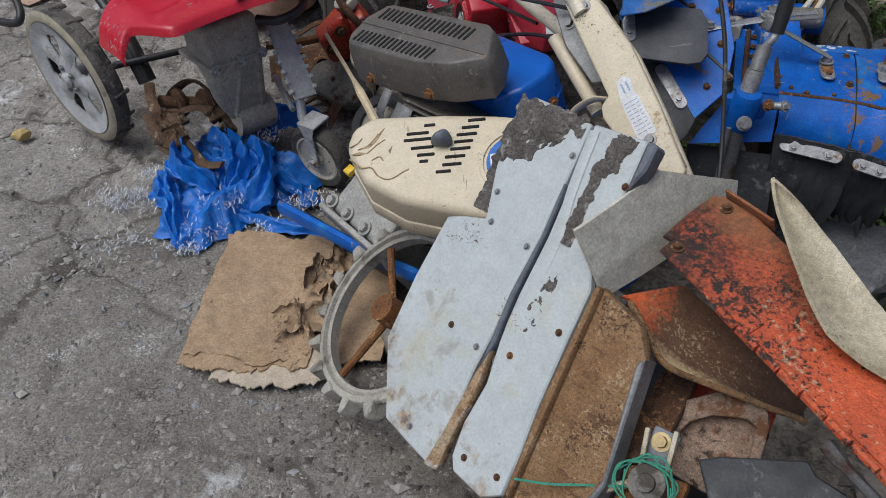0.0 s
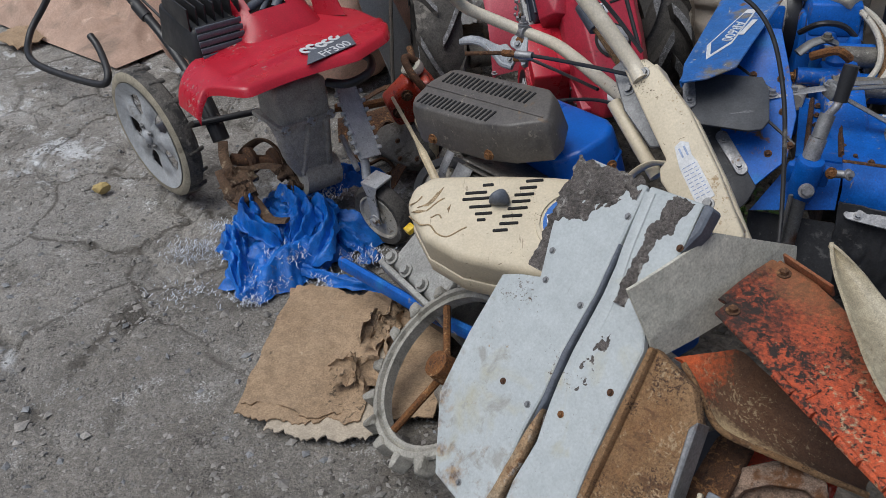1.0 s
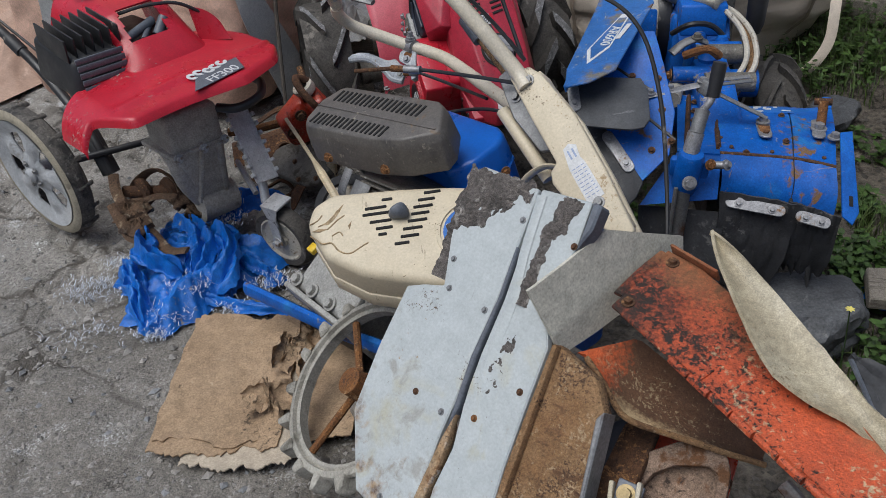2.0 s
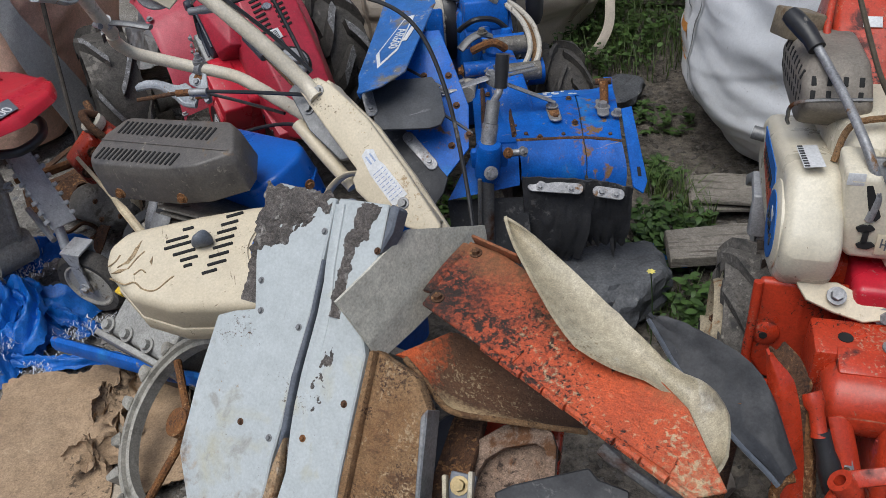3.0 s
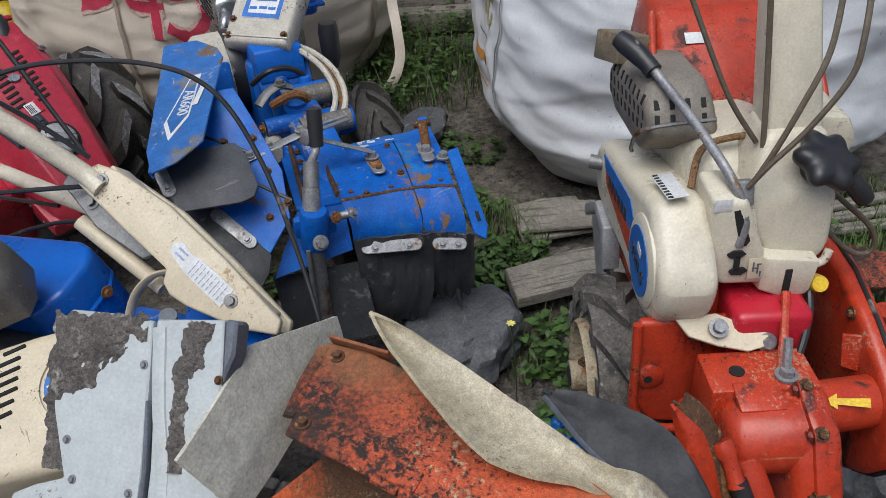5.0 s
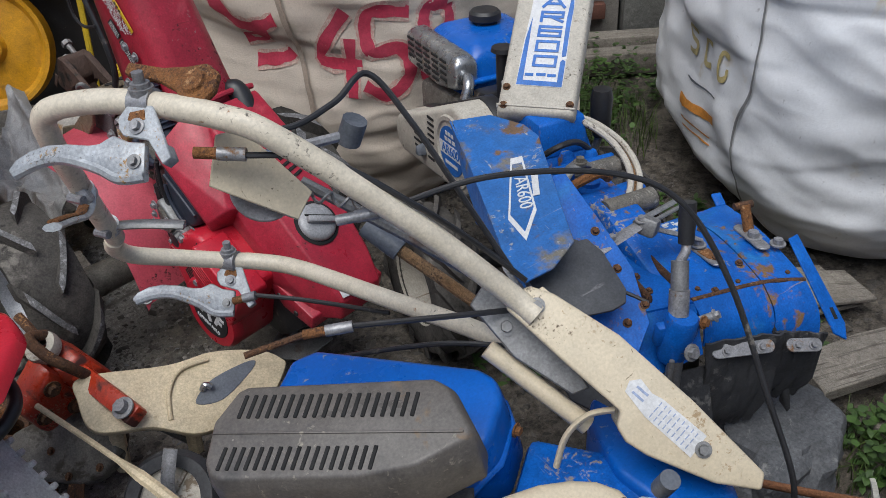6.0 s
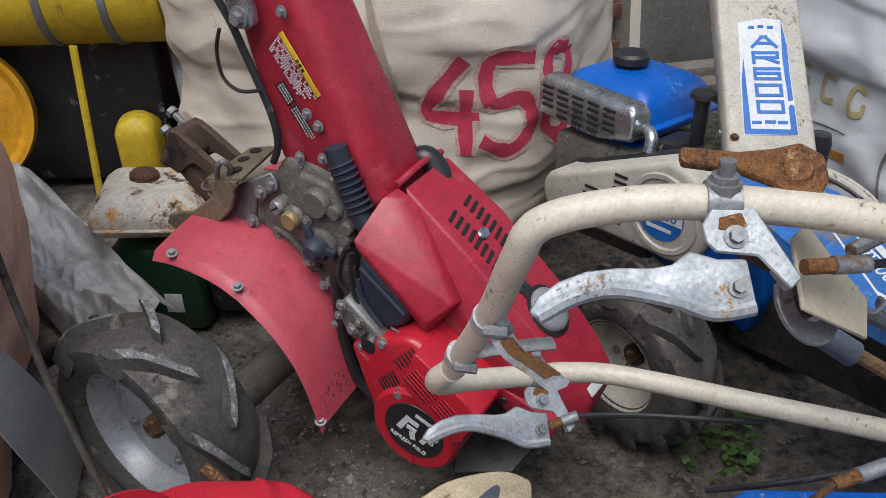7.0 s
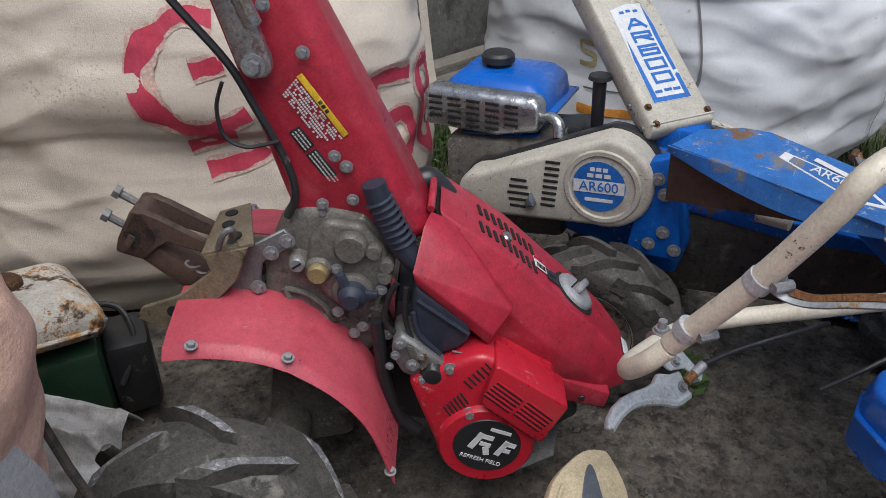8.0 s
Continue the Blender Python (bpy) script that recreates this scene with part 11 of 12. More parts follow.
stroke(bag_beige, place_b, s5 - 0.27, [(-0.02, 0.38), (0.0, 0.2), (0.05, 0.0), (0.09, -0.2), (0.10, -0.38)], 0.020, material("tan_webbing", (0.36, 0.29, 0.23), (0.3, 0.24, 0.19), 0.8, bump=0.3, grain=250), "lifting_strap", 0.012, 6, "tan lifting strap")
stroke(bag_beige, place_b, near_b((1.25, 2.85, 0.4)), [(0.0, 0.40), (0.02, 0.1), (0.0, -0.2), (-0.03, -0.36)], 0.028, bpy.data.materials["tan_webbing"], "lifting_strap", 0.012, 6, "tan lifting strap")
near_w, place_w = on_bag(fn_white, 0.30, 0.98, bag_white.matrix_world)
so = near_w((1.43, 2.34, 0.26)) + 0.13
stroke(bag_white, place_w, so, [(-0.11, -0.03), (0.0, -0.02), (0.12, 0.0)], 0.026, M_LABELORANGE, "print_stripe", 0.003, 6, "orange printed stripe")
for k in range(3):
    stroke(bag_white, place_w, so, [(-0.10 + 0.01 * k, 0.03 - 0.022 * k if k == 0 else -0.05 - 0.02 * k), (0.10, 0.05 - 0.022 * k if k == 0 else -0.035 - 0.02 * k)], 0.005, M_GREYCAP if k == 0 else M_LABELORANGE, "print_line", 0.003, 5)
M_OCHRE = material("faded_ochre_print", (0.52, 0.42, 0.16), (0.48, 0.40, 0.22), 0.7, bump=0.2, grain=260)
for k, pts in enumerate(([(0.03, 0.04), (-0.015, 0.045), (-0.02, 0.015), (0.02, -0.005), (0.015, -0.04), (-0.03, -0.04)], [(0.03, 0.035), (-0.01, 0.04), (-0.025, 0.0), (-0.01, -0.04), (0.03, -0.035)], [(0.03, 0.035), (-0.01, 0.04), (-0.025, 0.0), (-0.01, -0.04), (0.03, -0.03), (0.03, 0.0)])):
    stroke(bag_white, place_w, so - 0.10 + 0.10 * k, [(x * 0.85, y * 0.75 + 0.13) for x, y in pts], 0.016, M_OCHRE, "print_patch", 0.003, 5, "faded ochre print")
for k in range(4):
    stroke(bag_white, place_w, so - 0.12 + 0.045 * k, [(0, -0.185), (0.012, -0.165), (0.02, -0.19)], 0.010, M_GREYCAP, "print_mark", 0.003, 4)
M_STRING = material("grey_string", (0.22, 0.22, 0.22), (0.16, 0.16, 0.16), 0.8, bump=0)
stroke(bag_white, place_w, so + 0.22, [(-0.05, 0.62), (0.0, 0.35), (0.035, 0.15), (0.0, 0.02), (0.03, -0.10), (0.02, -0.24)], 0.008, M_STRING, "seam_cord", 0.006, 8, "dark seam cord")
stroke(bag_white, place_w, so + 0.85, [(0.02, 0.62), (0.05, 0.30), (0.02, 0.18), (0.06, 0.05), (0.03, -0.12)], 0.008, M_STRING, "seam_cord", 0.006, 8, "dark seam cord")
stroke(bag_white, place_w, so + 0.12, [(-0.04, 0.48), (0.0, 0.45), (0.04, 0.47)], 0.04, material("mint_patch", (0.16, 0.46, 0.38), (0.14, 0.4, 0.34), 0.7, bump=0.1), "patch", 0.004, 4, "mint green patch")
near_p, place_p = on_bag(fn_pink, 0.40, 1.22, bag_pink.matrix_world)
sp = near_p((-0.62, 2.75, 0.4))
strap_a = smooth_line([(-0.494, 2.611, 0.660), (-0.442, 2.619, 0.538), (-0.421, 2.631, 0.455), (-0.379, 2.676, 0.330), (-0.339, 2.731, 0.190), (-0.319, 2.771, 0.080)], 6)
strap_b = smooth_line([(-0.534, 2.601, 0.550), (-0.481, 2.606, 0.438), (-0.466, 2.606, 0.360), (-0.444, 2.627, 0.254), (-0.414, 2.671, 0.120), (-0.394, 2.691, 0.020)], 6)
to_pink = bag_pink.matrix_world.inverted()
part("lifting_strap", sheet(lambda u, v: to_pink @ strap_a[int(u * (len(strap_a) - 1) + 0.5)].lerp(strap_b[int(u * (len(strap_b) - 1) + 0.5)], v), len(strap_a) - 1, 4, 0.003), M_STRAP, bag_pink, "grey webbing strap")
stroke(bag_pink, place_p, sp - 0.45, [(0.0, 0.45), (0.03, 0.0), (0.02, -0.38)], 0.05, M_STRAP, "lifting_strap", 0.010, 6, "grey webbing strap")


# low crumpled bag spread beside the pink one
def slack_fn(u, v):
    x, y = (u - 0.5) * 1.1, (v - 0.5) * 0.85
    h = 0.17 * max(0.0, 1 - (abs(2 * u - 1)) ** 3) * max(0.0, 1 - abs(2 * v - 1) ** 2.2) * (0.8 + 0.5 * fbm(x * 3, y * 3, 2))
    return (x, y, max(0.004, h + (0.060 * max(0.0, 1 - 3.0 * abs(fbm(x * 2.5, y * 4.5, 9, 2))) + 0.03 * abs(fbm(x * 8, y * 8, 4, 2))) * min(1, h * 12)))


slack = thing("empty_bulk_bag", "slack pinkish tan bulk bag slumped on the ground", "bulk bag", pose(-1.68, 3.58, 0, 0, 0, -33))
# darker pink than the full bag, with brown and paler patches
part("bag_body", sheet(slack_fn, 80, 60), material("dark_pink_woven_bag", (0.50, 0.345, 0.265), (0.40, 0.27, 0.205), 0.85, scale=4.0, spots=[((0.24, 0.18, 0.14), 5.0, 0.28, 0.9), ((0.58, 0.42, 0.33), 9.0, 0.2, 0.8)], bump=0.35, grain=260), slack, smooth=60)
part("torn_flap", sheet(lambda u, v: (-0.15 + 0.22 * u, -0.42 - 0.12 * v, 0.012 + 0.03 * math.sin(u * 3) * (1 - v * 0.6) + 0.01 * fbm(u * 5, v * 5)), 16, 12, 0.004), M_CARD, slack)

part("strap", tube([bag_beige.matrix_world.inverted() @ Vector(p) for p in ((1.36, 2.807, 0.62), (1.343, 2.772, 0.32), (1.324, 2.715, 0.217), (1.311, 2.685, 0.138), (1.278, 2.675, 0.076), (1.246, 2.693, 0.026))], 0.01, 8, 6, flat=(0.016, 0.003)), M_BAG, bag_beige, "loose hanging strap")

# brick wall behind
WD = Vector((0.86, -0.51, 0)).normalized()
WF = axes((-0.75, 4.85, 0.0), WD)
wall = thing("wall_back", "red brown brick wall with raked joints behind the bags", "wall", WF, kind="structure")
part("mortar", box(6.2, 0.10, 2.6, 0.0, (0.09, 0.066, 1.29)), material("grey_mortar", (0.24, 0.22, 0.2), (0.18, 0.17, 0.15), 0.95, bump=0.5), wall)

M_CEMENT = material("stained_cement_plaster", (0.215, 0.215, 0.20), (0.15, 0.152, 0.142), 0.95, scale=3.0, spots=[((0.07, 0.072, 0.064), 5.0, 0.30, 0.9, (1, 1, 0.35), 3.0), ((0.28, 0.275, 0.26), 26.0, 0.2, 0.9)], bump=0.6, grit=0.3)
rendered = part("wall_rendered", box(9.9, 0.13, 2.6, 0.006, (8.15, 0.034, 1.29)), M_CEMENT, None, "", WF)
tagged(rendered, "grey cement-rendered wall with dark damp stains", "wall", kind="structure")

# plain unseen walls around the yard, added to block low sky light
M_SKYBLOCK = material("sky_block_grey", (0.24, 0.23, 0.215), (0.19, 0.18, 0.17), 0.95, scale=1.5, bump=0.4, grit=0.2)
for name, x, y, length, yaw in (("unseen_wall_south", 0.6, -7.2, 20.0, 0), ("unseen_wall_west", -9.3, 0.6, 15.8, 90), ("unseen_wall_east", 10.5, -1.6, 11.4, 90), ("unseen_wall_north", -5.6, 6.4, 7.6, 0)):
    ob = part(name, box(length, 0.20, 2.4, 0.01, (0, 0, 1.19)), M_SKYBLOCK, None, "", pose(x, y, 0, 0, 0, yaw))
    tagged(ob, "plain grey wall added out of view to block low sky", "wall", kind="structure")

# weathered beams along the wall
for k, (x0, x1, y, z, h) in enumerate(((2.2, 3.9, -0.10, 0.055, 0.11), (2.1, 4.0, -0.22, 0.05, 0.08))):
    bmn = thing("beam", "weathered grey timber beam lying by the wall", "timber", WF @ pose((x0 + x1) / 2, y, z, 0, 0.4 * k, 1.2 * k), "beams by the wall")
    part("timber", box(x1 - x0, 0.09, h, 0.008), M_WOOD, bmn)

# boards and offcuts by the white bag
for k, (x, y, z, lx, ly, lz, a, tl) in enumerate(((1.215, 1.775, 0.030, 0.20, 0.16, 0.012, -20, 3), (1.225, 1.755, 0.044, 0.22, 0.13, 0.012, -28, -2), (1.10, 1.535, 0.062, 0.34, 0.11, 0.030, -14, 4), (1.06, 1.42, 0.030, 0.24, 0.08, 0.03, 8, 0), (1.52, 1.50, 0.045, 0.22, 0.12, 0.05, 30, 0))):
    bd_ = thing("board", "weathered grey board lying on the soil", "board", pose(x, y, z, tl, 2, a), "loose boards")
    part("plank", moved(prism([(-lx / 2, -ly / 2), (lx / 2, -ly / 2 + 0.012), (lx / 2 - 0.015, ly / 2), (0.0, ly / 2 + 0.006), (-lx / 2 + 0.01, ly / 2 - 0.01)], -lz / 2, lz / 2, 0.003, 1, "xy"), Matrix.Identity(4)), M_WOOD, bd_)
for k in range(3):
    sl = thing("lath", "pale thin wooden lath in the grass", "lath", pose(1.84, 1.29 + 0.045 * k, 0.03 + 0.008 * k, 0, 2, -22 + 3 * k), "laths in the grass")
    part("strip", box(0.5, 0.03, 0.014, 0.003), M_WOOD, sl)


def rock(name, label, mat, c, size, seed, flat=0.0, yaw=0.0, sub=4, group=""):
    bm = bmesh.new()
    bmesh.ops.create_icosphere(bm, subdivisions=sub, radius=1.0)
    for v in bm.verts:
        p = v.co.copy()
        d = 1 + 0.28 * fbm(p.x * 1.1 + seed, p.y * 1.1, p.z * 1.1, 2) + 0.05 * fbm(p.x * 5 + seed, p.y * 5, p.z * 5, 3)
        p *= d
        if flat and p.z > flat:
            p.z = flat + (p.z - flat) * 0.15 + 0.03 * fbm(p.x * 2 + seed, p.y * 2)
        q = 0.35
        p.x = math.floor(p.x / q + 0.5 * math.sin(seed)) * q * 0.25 + p.x * 0.75
        v.co = Vector((p.x * size[0], p.y * size[1], p.z * size[2]))
    return tagged(part(name, bm, mat, None, "", pose(*c, 0, 0, yaw), 25), label, "stone", group)


rock("slate_slab", "flat dark slate slab beside the rubber flaps", M_SLATE, (0.785, 1.505, 0.06), (0.135, 0.105, 0.085), 4.0, 0.62, 10)
rock("stone", "brown grey field stone in the grass", M_STONE, (1.42, 0.95, 0.04), (0.17, 0.10, 0.09), 9.0, 0.4, -25, group="field stones")
rock("stone", "dark slate stone half buried", M_SLATE, (1.24, 0.80, 0.02), (0.17, 0.12, 0.07), 13.0, 0.5, 15, group="field stones")
rock("stone", "dark slate stone half buried", M_SLATE, (1.12, 0.95, 0.02), (0.08, 0.06, 0.05), 17.0, 0.5, 55, group="field stones")
rock("stone", "pale concrete lump at the foot of the bag", M_STONE, (1.03, 2.22, 0.05), (0.09, 0.07, 0.08), 21.0, 0.5, 10, 3, group="field stones")
rock("stone", "dark stone near the wall", M_SLATE, (1.22, 2.40, 0.03), (0.10, 0.07, 0.06), 25.0, 0.4, 40, 3, group="field stones")
rock("stone", "small ochre stone on the concrete", material("ochre_stone", (0.5, 0.38, 0.16), (0.42, 0.3, 0.12), 0.8, bump=0.3), (-1.13, 2.105, 0.012), (0.024, 0.018, 0.018), 29.0, 0, 10, 2, group="field stones")
for k, (x, y, s) in enumerate(((0.60, 0.80, 0.07), (0.66, 0.72, 0.06), (0.52, 0.86, 0.06), (0.42, 1.25, 0.05), (0.58, 0.62, 0.08), (0.70, 1.02, 0.05))):
    rock("stone", "grey rubble stone under the scrap", M_STONE if k % 2 else M_SLATE, (x, y, s * 0.4), (s * 1.2, s, s * 0.8), 31.0 + k, 0.5, 30 * k, 3, group="field stones")

# scarlet tine shield lying in front, and an orange ploughshare in the grass
sh = thing("tine_shield", "scarlet steel tine shield with a white painted mark", "machine part", axes((1.005, 0.645, 0.02), (0.75, -0.5, 0.0)))


def shell_fn(u, v):
    a, k = math.pi * v, 2 * u - 1
    w = (1 - abs(k) ** 5) ** 0.4 if abs(k) < 1 else 0.0
    return (0.125 * k, 0.135 * w * math.copysign(abs(math.cos(a)) ** 0.8, math.cos(a)), 0.195 * w * abs(math.sin(a)) ** 0.7 - 0.015)


part("shell", sheet(shell_fn, 40, 28), M_SCARLET, sh, smooth=60)
for pts in (((-0.03, -0.065, 0.185), (0.0, -0.05, 0.190), (0.03, -0.01, 0.193)), ((0.03, -0.01, 0.193), (0.0, -0.09, 0.158), (-0.015, -0.115, 0.12)), ((-0.03, -0.11, 0.12), (0.04, -0.112, 0.12))):
    part("white_mark", tube(list(pts), 0.0035, 6, 4), M_STICKER, sh, "white paint stroke")
ps = thing("ploughshare", "orange ploughshare with blackened patch lying in the grass", "machine part", axes((1.52, 1.20, 0.10), (0.14, -0.16, 0.0), (-0.2, -0.3, 0.9)))
part("share", prism([(-0.11, -0.05), (0.04, -0.055), (0.115, -0.04), (0.13, 0.0), (0.10, 0.035), (-0.02, 0.05), (-0.11, 0.045)], -0.006, 0.006, 0.003, 2, "xy"), M_ORANGE, ps)
part("stem", box(0.05, 0.04, 0.12, 0.006, (-0.07, 0, -0.06)), M_SCARLET, ps)
rbx = thing("tow_bar", "short scarlet tow bar with a clevis end", "machine part", axes((1.33, 1.06, 0.10), (0.9, -0.4, 0.05)))
part("bar", box(0.14, 0.035, 0.03, 0.006), M_SCARLET, rbx)
part("clevis", tube([(0.07, 0.0, -0.05), (0.07, 0.0, 0.045)], 0.024, 14, 1), M_SCARLET, rbx)
part("pin", tube([(0.08, 0.0, -0.02), (0.16, 0.01, 0.01)], 0.008, 8, 1), M_RUST, rbx)
part("foot", tube([(-0.05, 0, 0), (-0.05, 0, -0.10)], 0.012, 8, 1), M_SCARLET, rbx)
bf = thing("blue_sheet_scrap", "scrap of blue tarpaulin under the stones", "tarpaulin", pose(0.76, 1.20, 0.0, 0, 0, 30))
part("scrap", sheet(lambda u, v: (0.16 * (u - 0.5), 0.12 * (v - 0.5), 0.012 + 0.05 * abs(fbm(u * 5, v * 5, 3)) * (1 - abs(2 * v - 1))), 40, 30), M_TARP, bf, smooth=60)
bf2 = thing("blue_sheet_scrap", "scrap of blue tarpaulin under the stones", "tarpaulin", pose(0.93, 1.62, 0.0, 0, 0, -10))
part("scrap", sheet(lambda u, v: (0.14 * (u - 0.5), 0.10 * (v - 0.5), 0.010 + 0.05 * abs(fbm(u * 5, v * 5, 13)) * (1 - abs(2 * v - 1))), 24, 20), M_TARP, bf2, smooth=60)

# ---- yellow machine, green engine and plastic sheet behind the red tractor ----
ym = thing("yellow_machine", "chipped yellow farm machine with a steel banded drum", "farm machine", axes((0.22, 3.93, 0.0), (0.73, -0.68, 0.0)))
part("drum", lathe([(0, -0.55), (0.13, -0.55), (0.145, -0.53), (0.145, 0.31), (0.13, 0.33), (0, 0.33)], 40, axes((0, 0, 0.60), (0, 0, 1), (1, 0, 0))), M_YELLOW, ym, "yellow drum")
for x in (-0.25, 0.02, 0.19):
    part("drum_band", lathe([(0.145, -0.012), (0.150, -0.010), (0.150, 0.010), (0.145, 0.012)], 40, axes((x, 0, 0.60), (0, 0, 1), (1, 0, 0))), M_STEEL, ym)
part("frame_leg", tube([(0.08, -0.12, 0.48), (0.06, -0.16, 0.0)], 0.012, 8, 1, flat=(0.014, 0.008)), M_YELLOW, ym)
part("frame_leg", tube([(-0.5, 0.1, 0.5), (-0.5, 0.1, 0.0)], 0.016, 8, 1), M_YELLOW, ym)
part("gear_body", hull([(x, y, z) for x in (-0.35, 0.25) for y in (0.0, 0.25) for z in (0.02, 0.46)], 0.02, 2), M_BLACK, ym)
part("yellow_guard", hull([(x, y, z) for x in (0.12, 0.24) for y in (-0.12, 0.0) for z in (0.02, 0.24)] + [(0.18, -0.06, 0.28)], 0.03, 3), M_YELLOW, ym)
dm = axes((-0.28, -0.15, 0.30), (1, 0.25, 0), (0.15, -0.95, 0.25))
dsc = part("pulley", moved(lathe([(0, 0.03), (0.05, 0.03), (0.06, 0.012), (0.17, 0.006), (0.19, 0.03), (0.205, 0.032), (0.205, -0.02), (0, -0.02)], 44), dm), M_AMBER, ym, "amber yellow disc guard")
part("pulley_hub", moved(lathe([(0, 0.06), (0.03, 0.06), (0.034, 0.03)], 20), dm), M_AMBER, dsc)
part("yellow_plate", box(0.5, 0.02, 0.3, 0.005, (-0.52, -0.02, 0.62)), M_AMBER, ym)
hs_ = thing("plastic_drain_pipe", "grey plastic pipe leaning behind the yellow machine", "pipe", Matrix.Identity(4))
part("pipe", tube([(0.42, 3.55, 0.03), (0.50, 3.75, 0.35), (0.55, 3.90, 0.50)], 0.05, 18, 4), M_SHEETGREY, hs_)
GE = axes((0.06, 3.14, 0.0), (0.55, -0.62, 0.0))
ge = thing("engine", "dark green engine with a rust-flaked white fuel tank", "engine", GE)
part("block", hull([(x, y, z) for x in (-0.10, 0.10) for y in (-0.08, 0.10) for z in (0.0, 0.22)], 0.02, 2), M_GREEN, ge, "dark green engine block")
part("block_label", moved(box(0.04, 0.05, 0.0015, 0.0004), pose(0.03, -0.081, 0.08, 90, 0, 0)), M_STICKER, ge)
tk = part("fuel_tank", moved(hull([(sx * 0.118, sy * 0.125, -0.050) for sx in (-1, 1) for sy in (-1, 1)] + [(sx * 0.122, sy * 0.130, 0.006) for sx in (-1, 1) for sy in (-1, 1)] + [(sx * 0.085, sy * 0.090, 0.042) for sx in (-1, 1) for sy in (-1, 1)], 0.018, 3), pose(-0.02, 0.035, 0.290, -5, 6, 14)), M_TANKRUST, ge, "white fuel tank flaking with rust")
part("fuel_cap", lathe([(0, 0.022), (0.026, 0.022), (0.032, 0.016), (0.033, 0.0)], 24, pose(-0.035, 0.045, 0.328, -5, 6, 0)), M_RUST, tk)
part("tank_flange", moved(prism([(-0.128, -0.10), (-0.10, -0.136), (0.10, -0.136), (0.128, -0.10), (0.128, 0.10), (0.10, 0.136), (-0.10, 0.136), (-0.128, 0.10)], -0.030, -0.024, 0.002, 1, "xy"), pose(-0.02, 0.035, 0.290, -5, 6, 14)), M_TANKRUST, tk)
part("silencer", hull([(x, y, z) for x in (0.10, 0.19) for y in (-0.05, 0.08) for z in (0.03, 0.20)], 0.02, 2), M_BLACK, ge)
part("hose", tube([(0.10, 0.05, 0.25), (0.15, 0.02, 0.24), (0.16, -0.03, 0.18), (0.12, -0.06, 0.12)], 0.006, 8, 6), M_BLACK, ge)


def psheet(u, v):
    a = Vector((-0.060, 3.56, 0.27)).lerp(Vector((-0.070, 2.82, 0.21)), v)
    b = Vector((-0.235, 3.26, 0.17)).lerp(Vector((-0.225, 2.86, 0.10)), v)
    p = a.lerp(b, u)
    s = u * 3.0 + v * 4.0
    up = 0.030 * math.sin(s * 1.7 + 2.2 * fbm(u * 1.5, v * 1.5, 3.0, 2)) + 0.050 * max(0.0, 1 - 2.4 * abs(fbm(u * 1.5 + v, v * 2.2, 8.0, 2))) + 0.010 * max(0.0, 1 - 2.4 * abs(fbm(u * 4, v * 6, 5.0, 2)))
    return p + Vector((-0.25, -0.15, 1.0)) * up * min(1.0, 6 * u + 0.3, 6 * (1 - u) + 0.3)


pls = thing("plastic_sheeting", "crumpled grey plastic sheeting over a pallet", "plastic sheet", Matrix.Identity(4))
part("sheeting", sheet(psheet, 60, 90, 0.003), M_SHEETGREY, pls, smooth=60)
part("torn_fold", sheet(lambda u, v: Vector((-0.215 - 0.05 * v, 2.88 + 0.16 * u, 0.115 - 0.075 * v)) + Vector((0, 0, 1)) * 0.015 * math.sin(u * 9 + v * 3), 24, 14, 0.003), M_SHEETGREY, pls, "torn fold hanging down", smooth=60)
pal = thing("wooden_pallet", "old wooden pallet under the plastic sheeting", "pallet", pose(-0.24, 3.02, 0.0, 0, 0, 5))
for k in range(4):
    part("slat", box(0.22, 0.09, 0.018, 0.003, (0, -0.24 + 0.16 * k, 0.115)), M_WOOD, pal)
for k in range(2):
    part("bearer", box(0.05, 0.60, 0.10, 0.004, (-0.07 + 0.14 * k, 0, 0.053)), M_WOOD, pal)
ib = thing("iron_bar", "thin dark iron bar leaning on the bag", "bar", Matrix.Identity(4))
part("bar", tube([(-0.36, 2.42, 0.0), (-0.37, 2.62, 0.34), (-0.36, 2.72, 0.62)], 0.006, 8, 3), M_GREASE, ib)


# ---- loose parts lying between the mini tiller and the overturned one ----
pul = thing("pulley", "rusty cast belt pulley lying on the ground", "pulley", axes((-0.36, 2.36, 0.045), (0.8, 0.5, 0.1), (-0.3, -0.4, 0.85)))
part("sheave", lathe([(0.018, -0.02), (0.075, -0.02), (0.082, -0.016), (0.066, 0.0), (0.082, 0.016), (0.075, 0.02), (0.060, 0.014), (0.030, 0.014), (0.026, 0.026), (0.018, 0.026), (0.018, -0.02)], 40), M_RUST, pul)
part("set_screw", tube([(0.026, 0, 0.020), (0.036, 0, 0.020)], 0.005, 8, 1), M_STEEL, pul)
drb = thing("drive_belt", "perished black drive belt in a loose loop", "belt", pose(-0.33, 2.50, 0.012, 0, 0, 20))
part("belt", tube([(0.16 * math.cos(a) + 0.02 * math.sin(3 * a), 0.07 * math.sin(a), 0.004 + 0.012 * (1 + math.sin(2 * a))) for a in [2 * math.pi * k / 14 for k in range(15)]], 0.006, 8, 5, flat=(0.005, 0.008)), M_BLACK, drb)
hsg = thing("rubber_hose", "bent black rubber hose on the ground", "hose", Matrix.Identity(4))
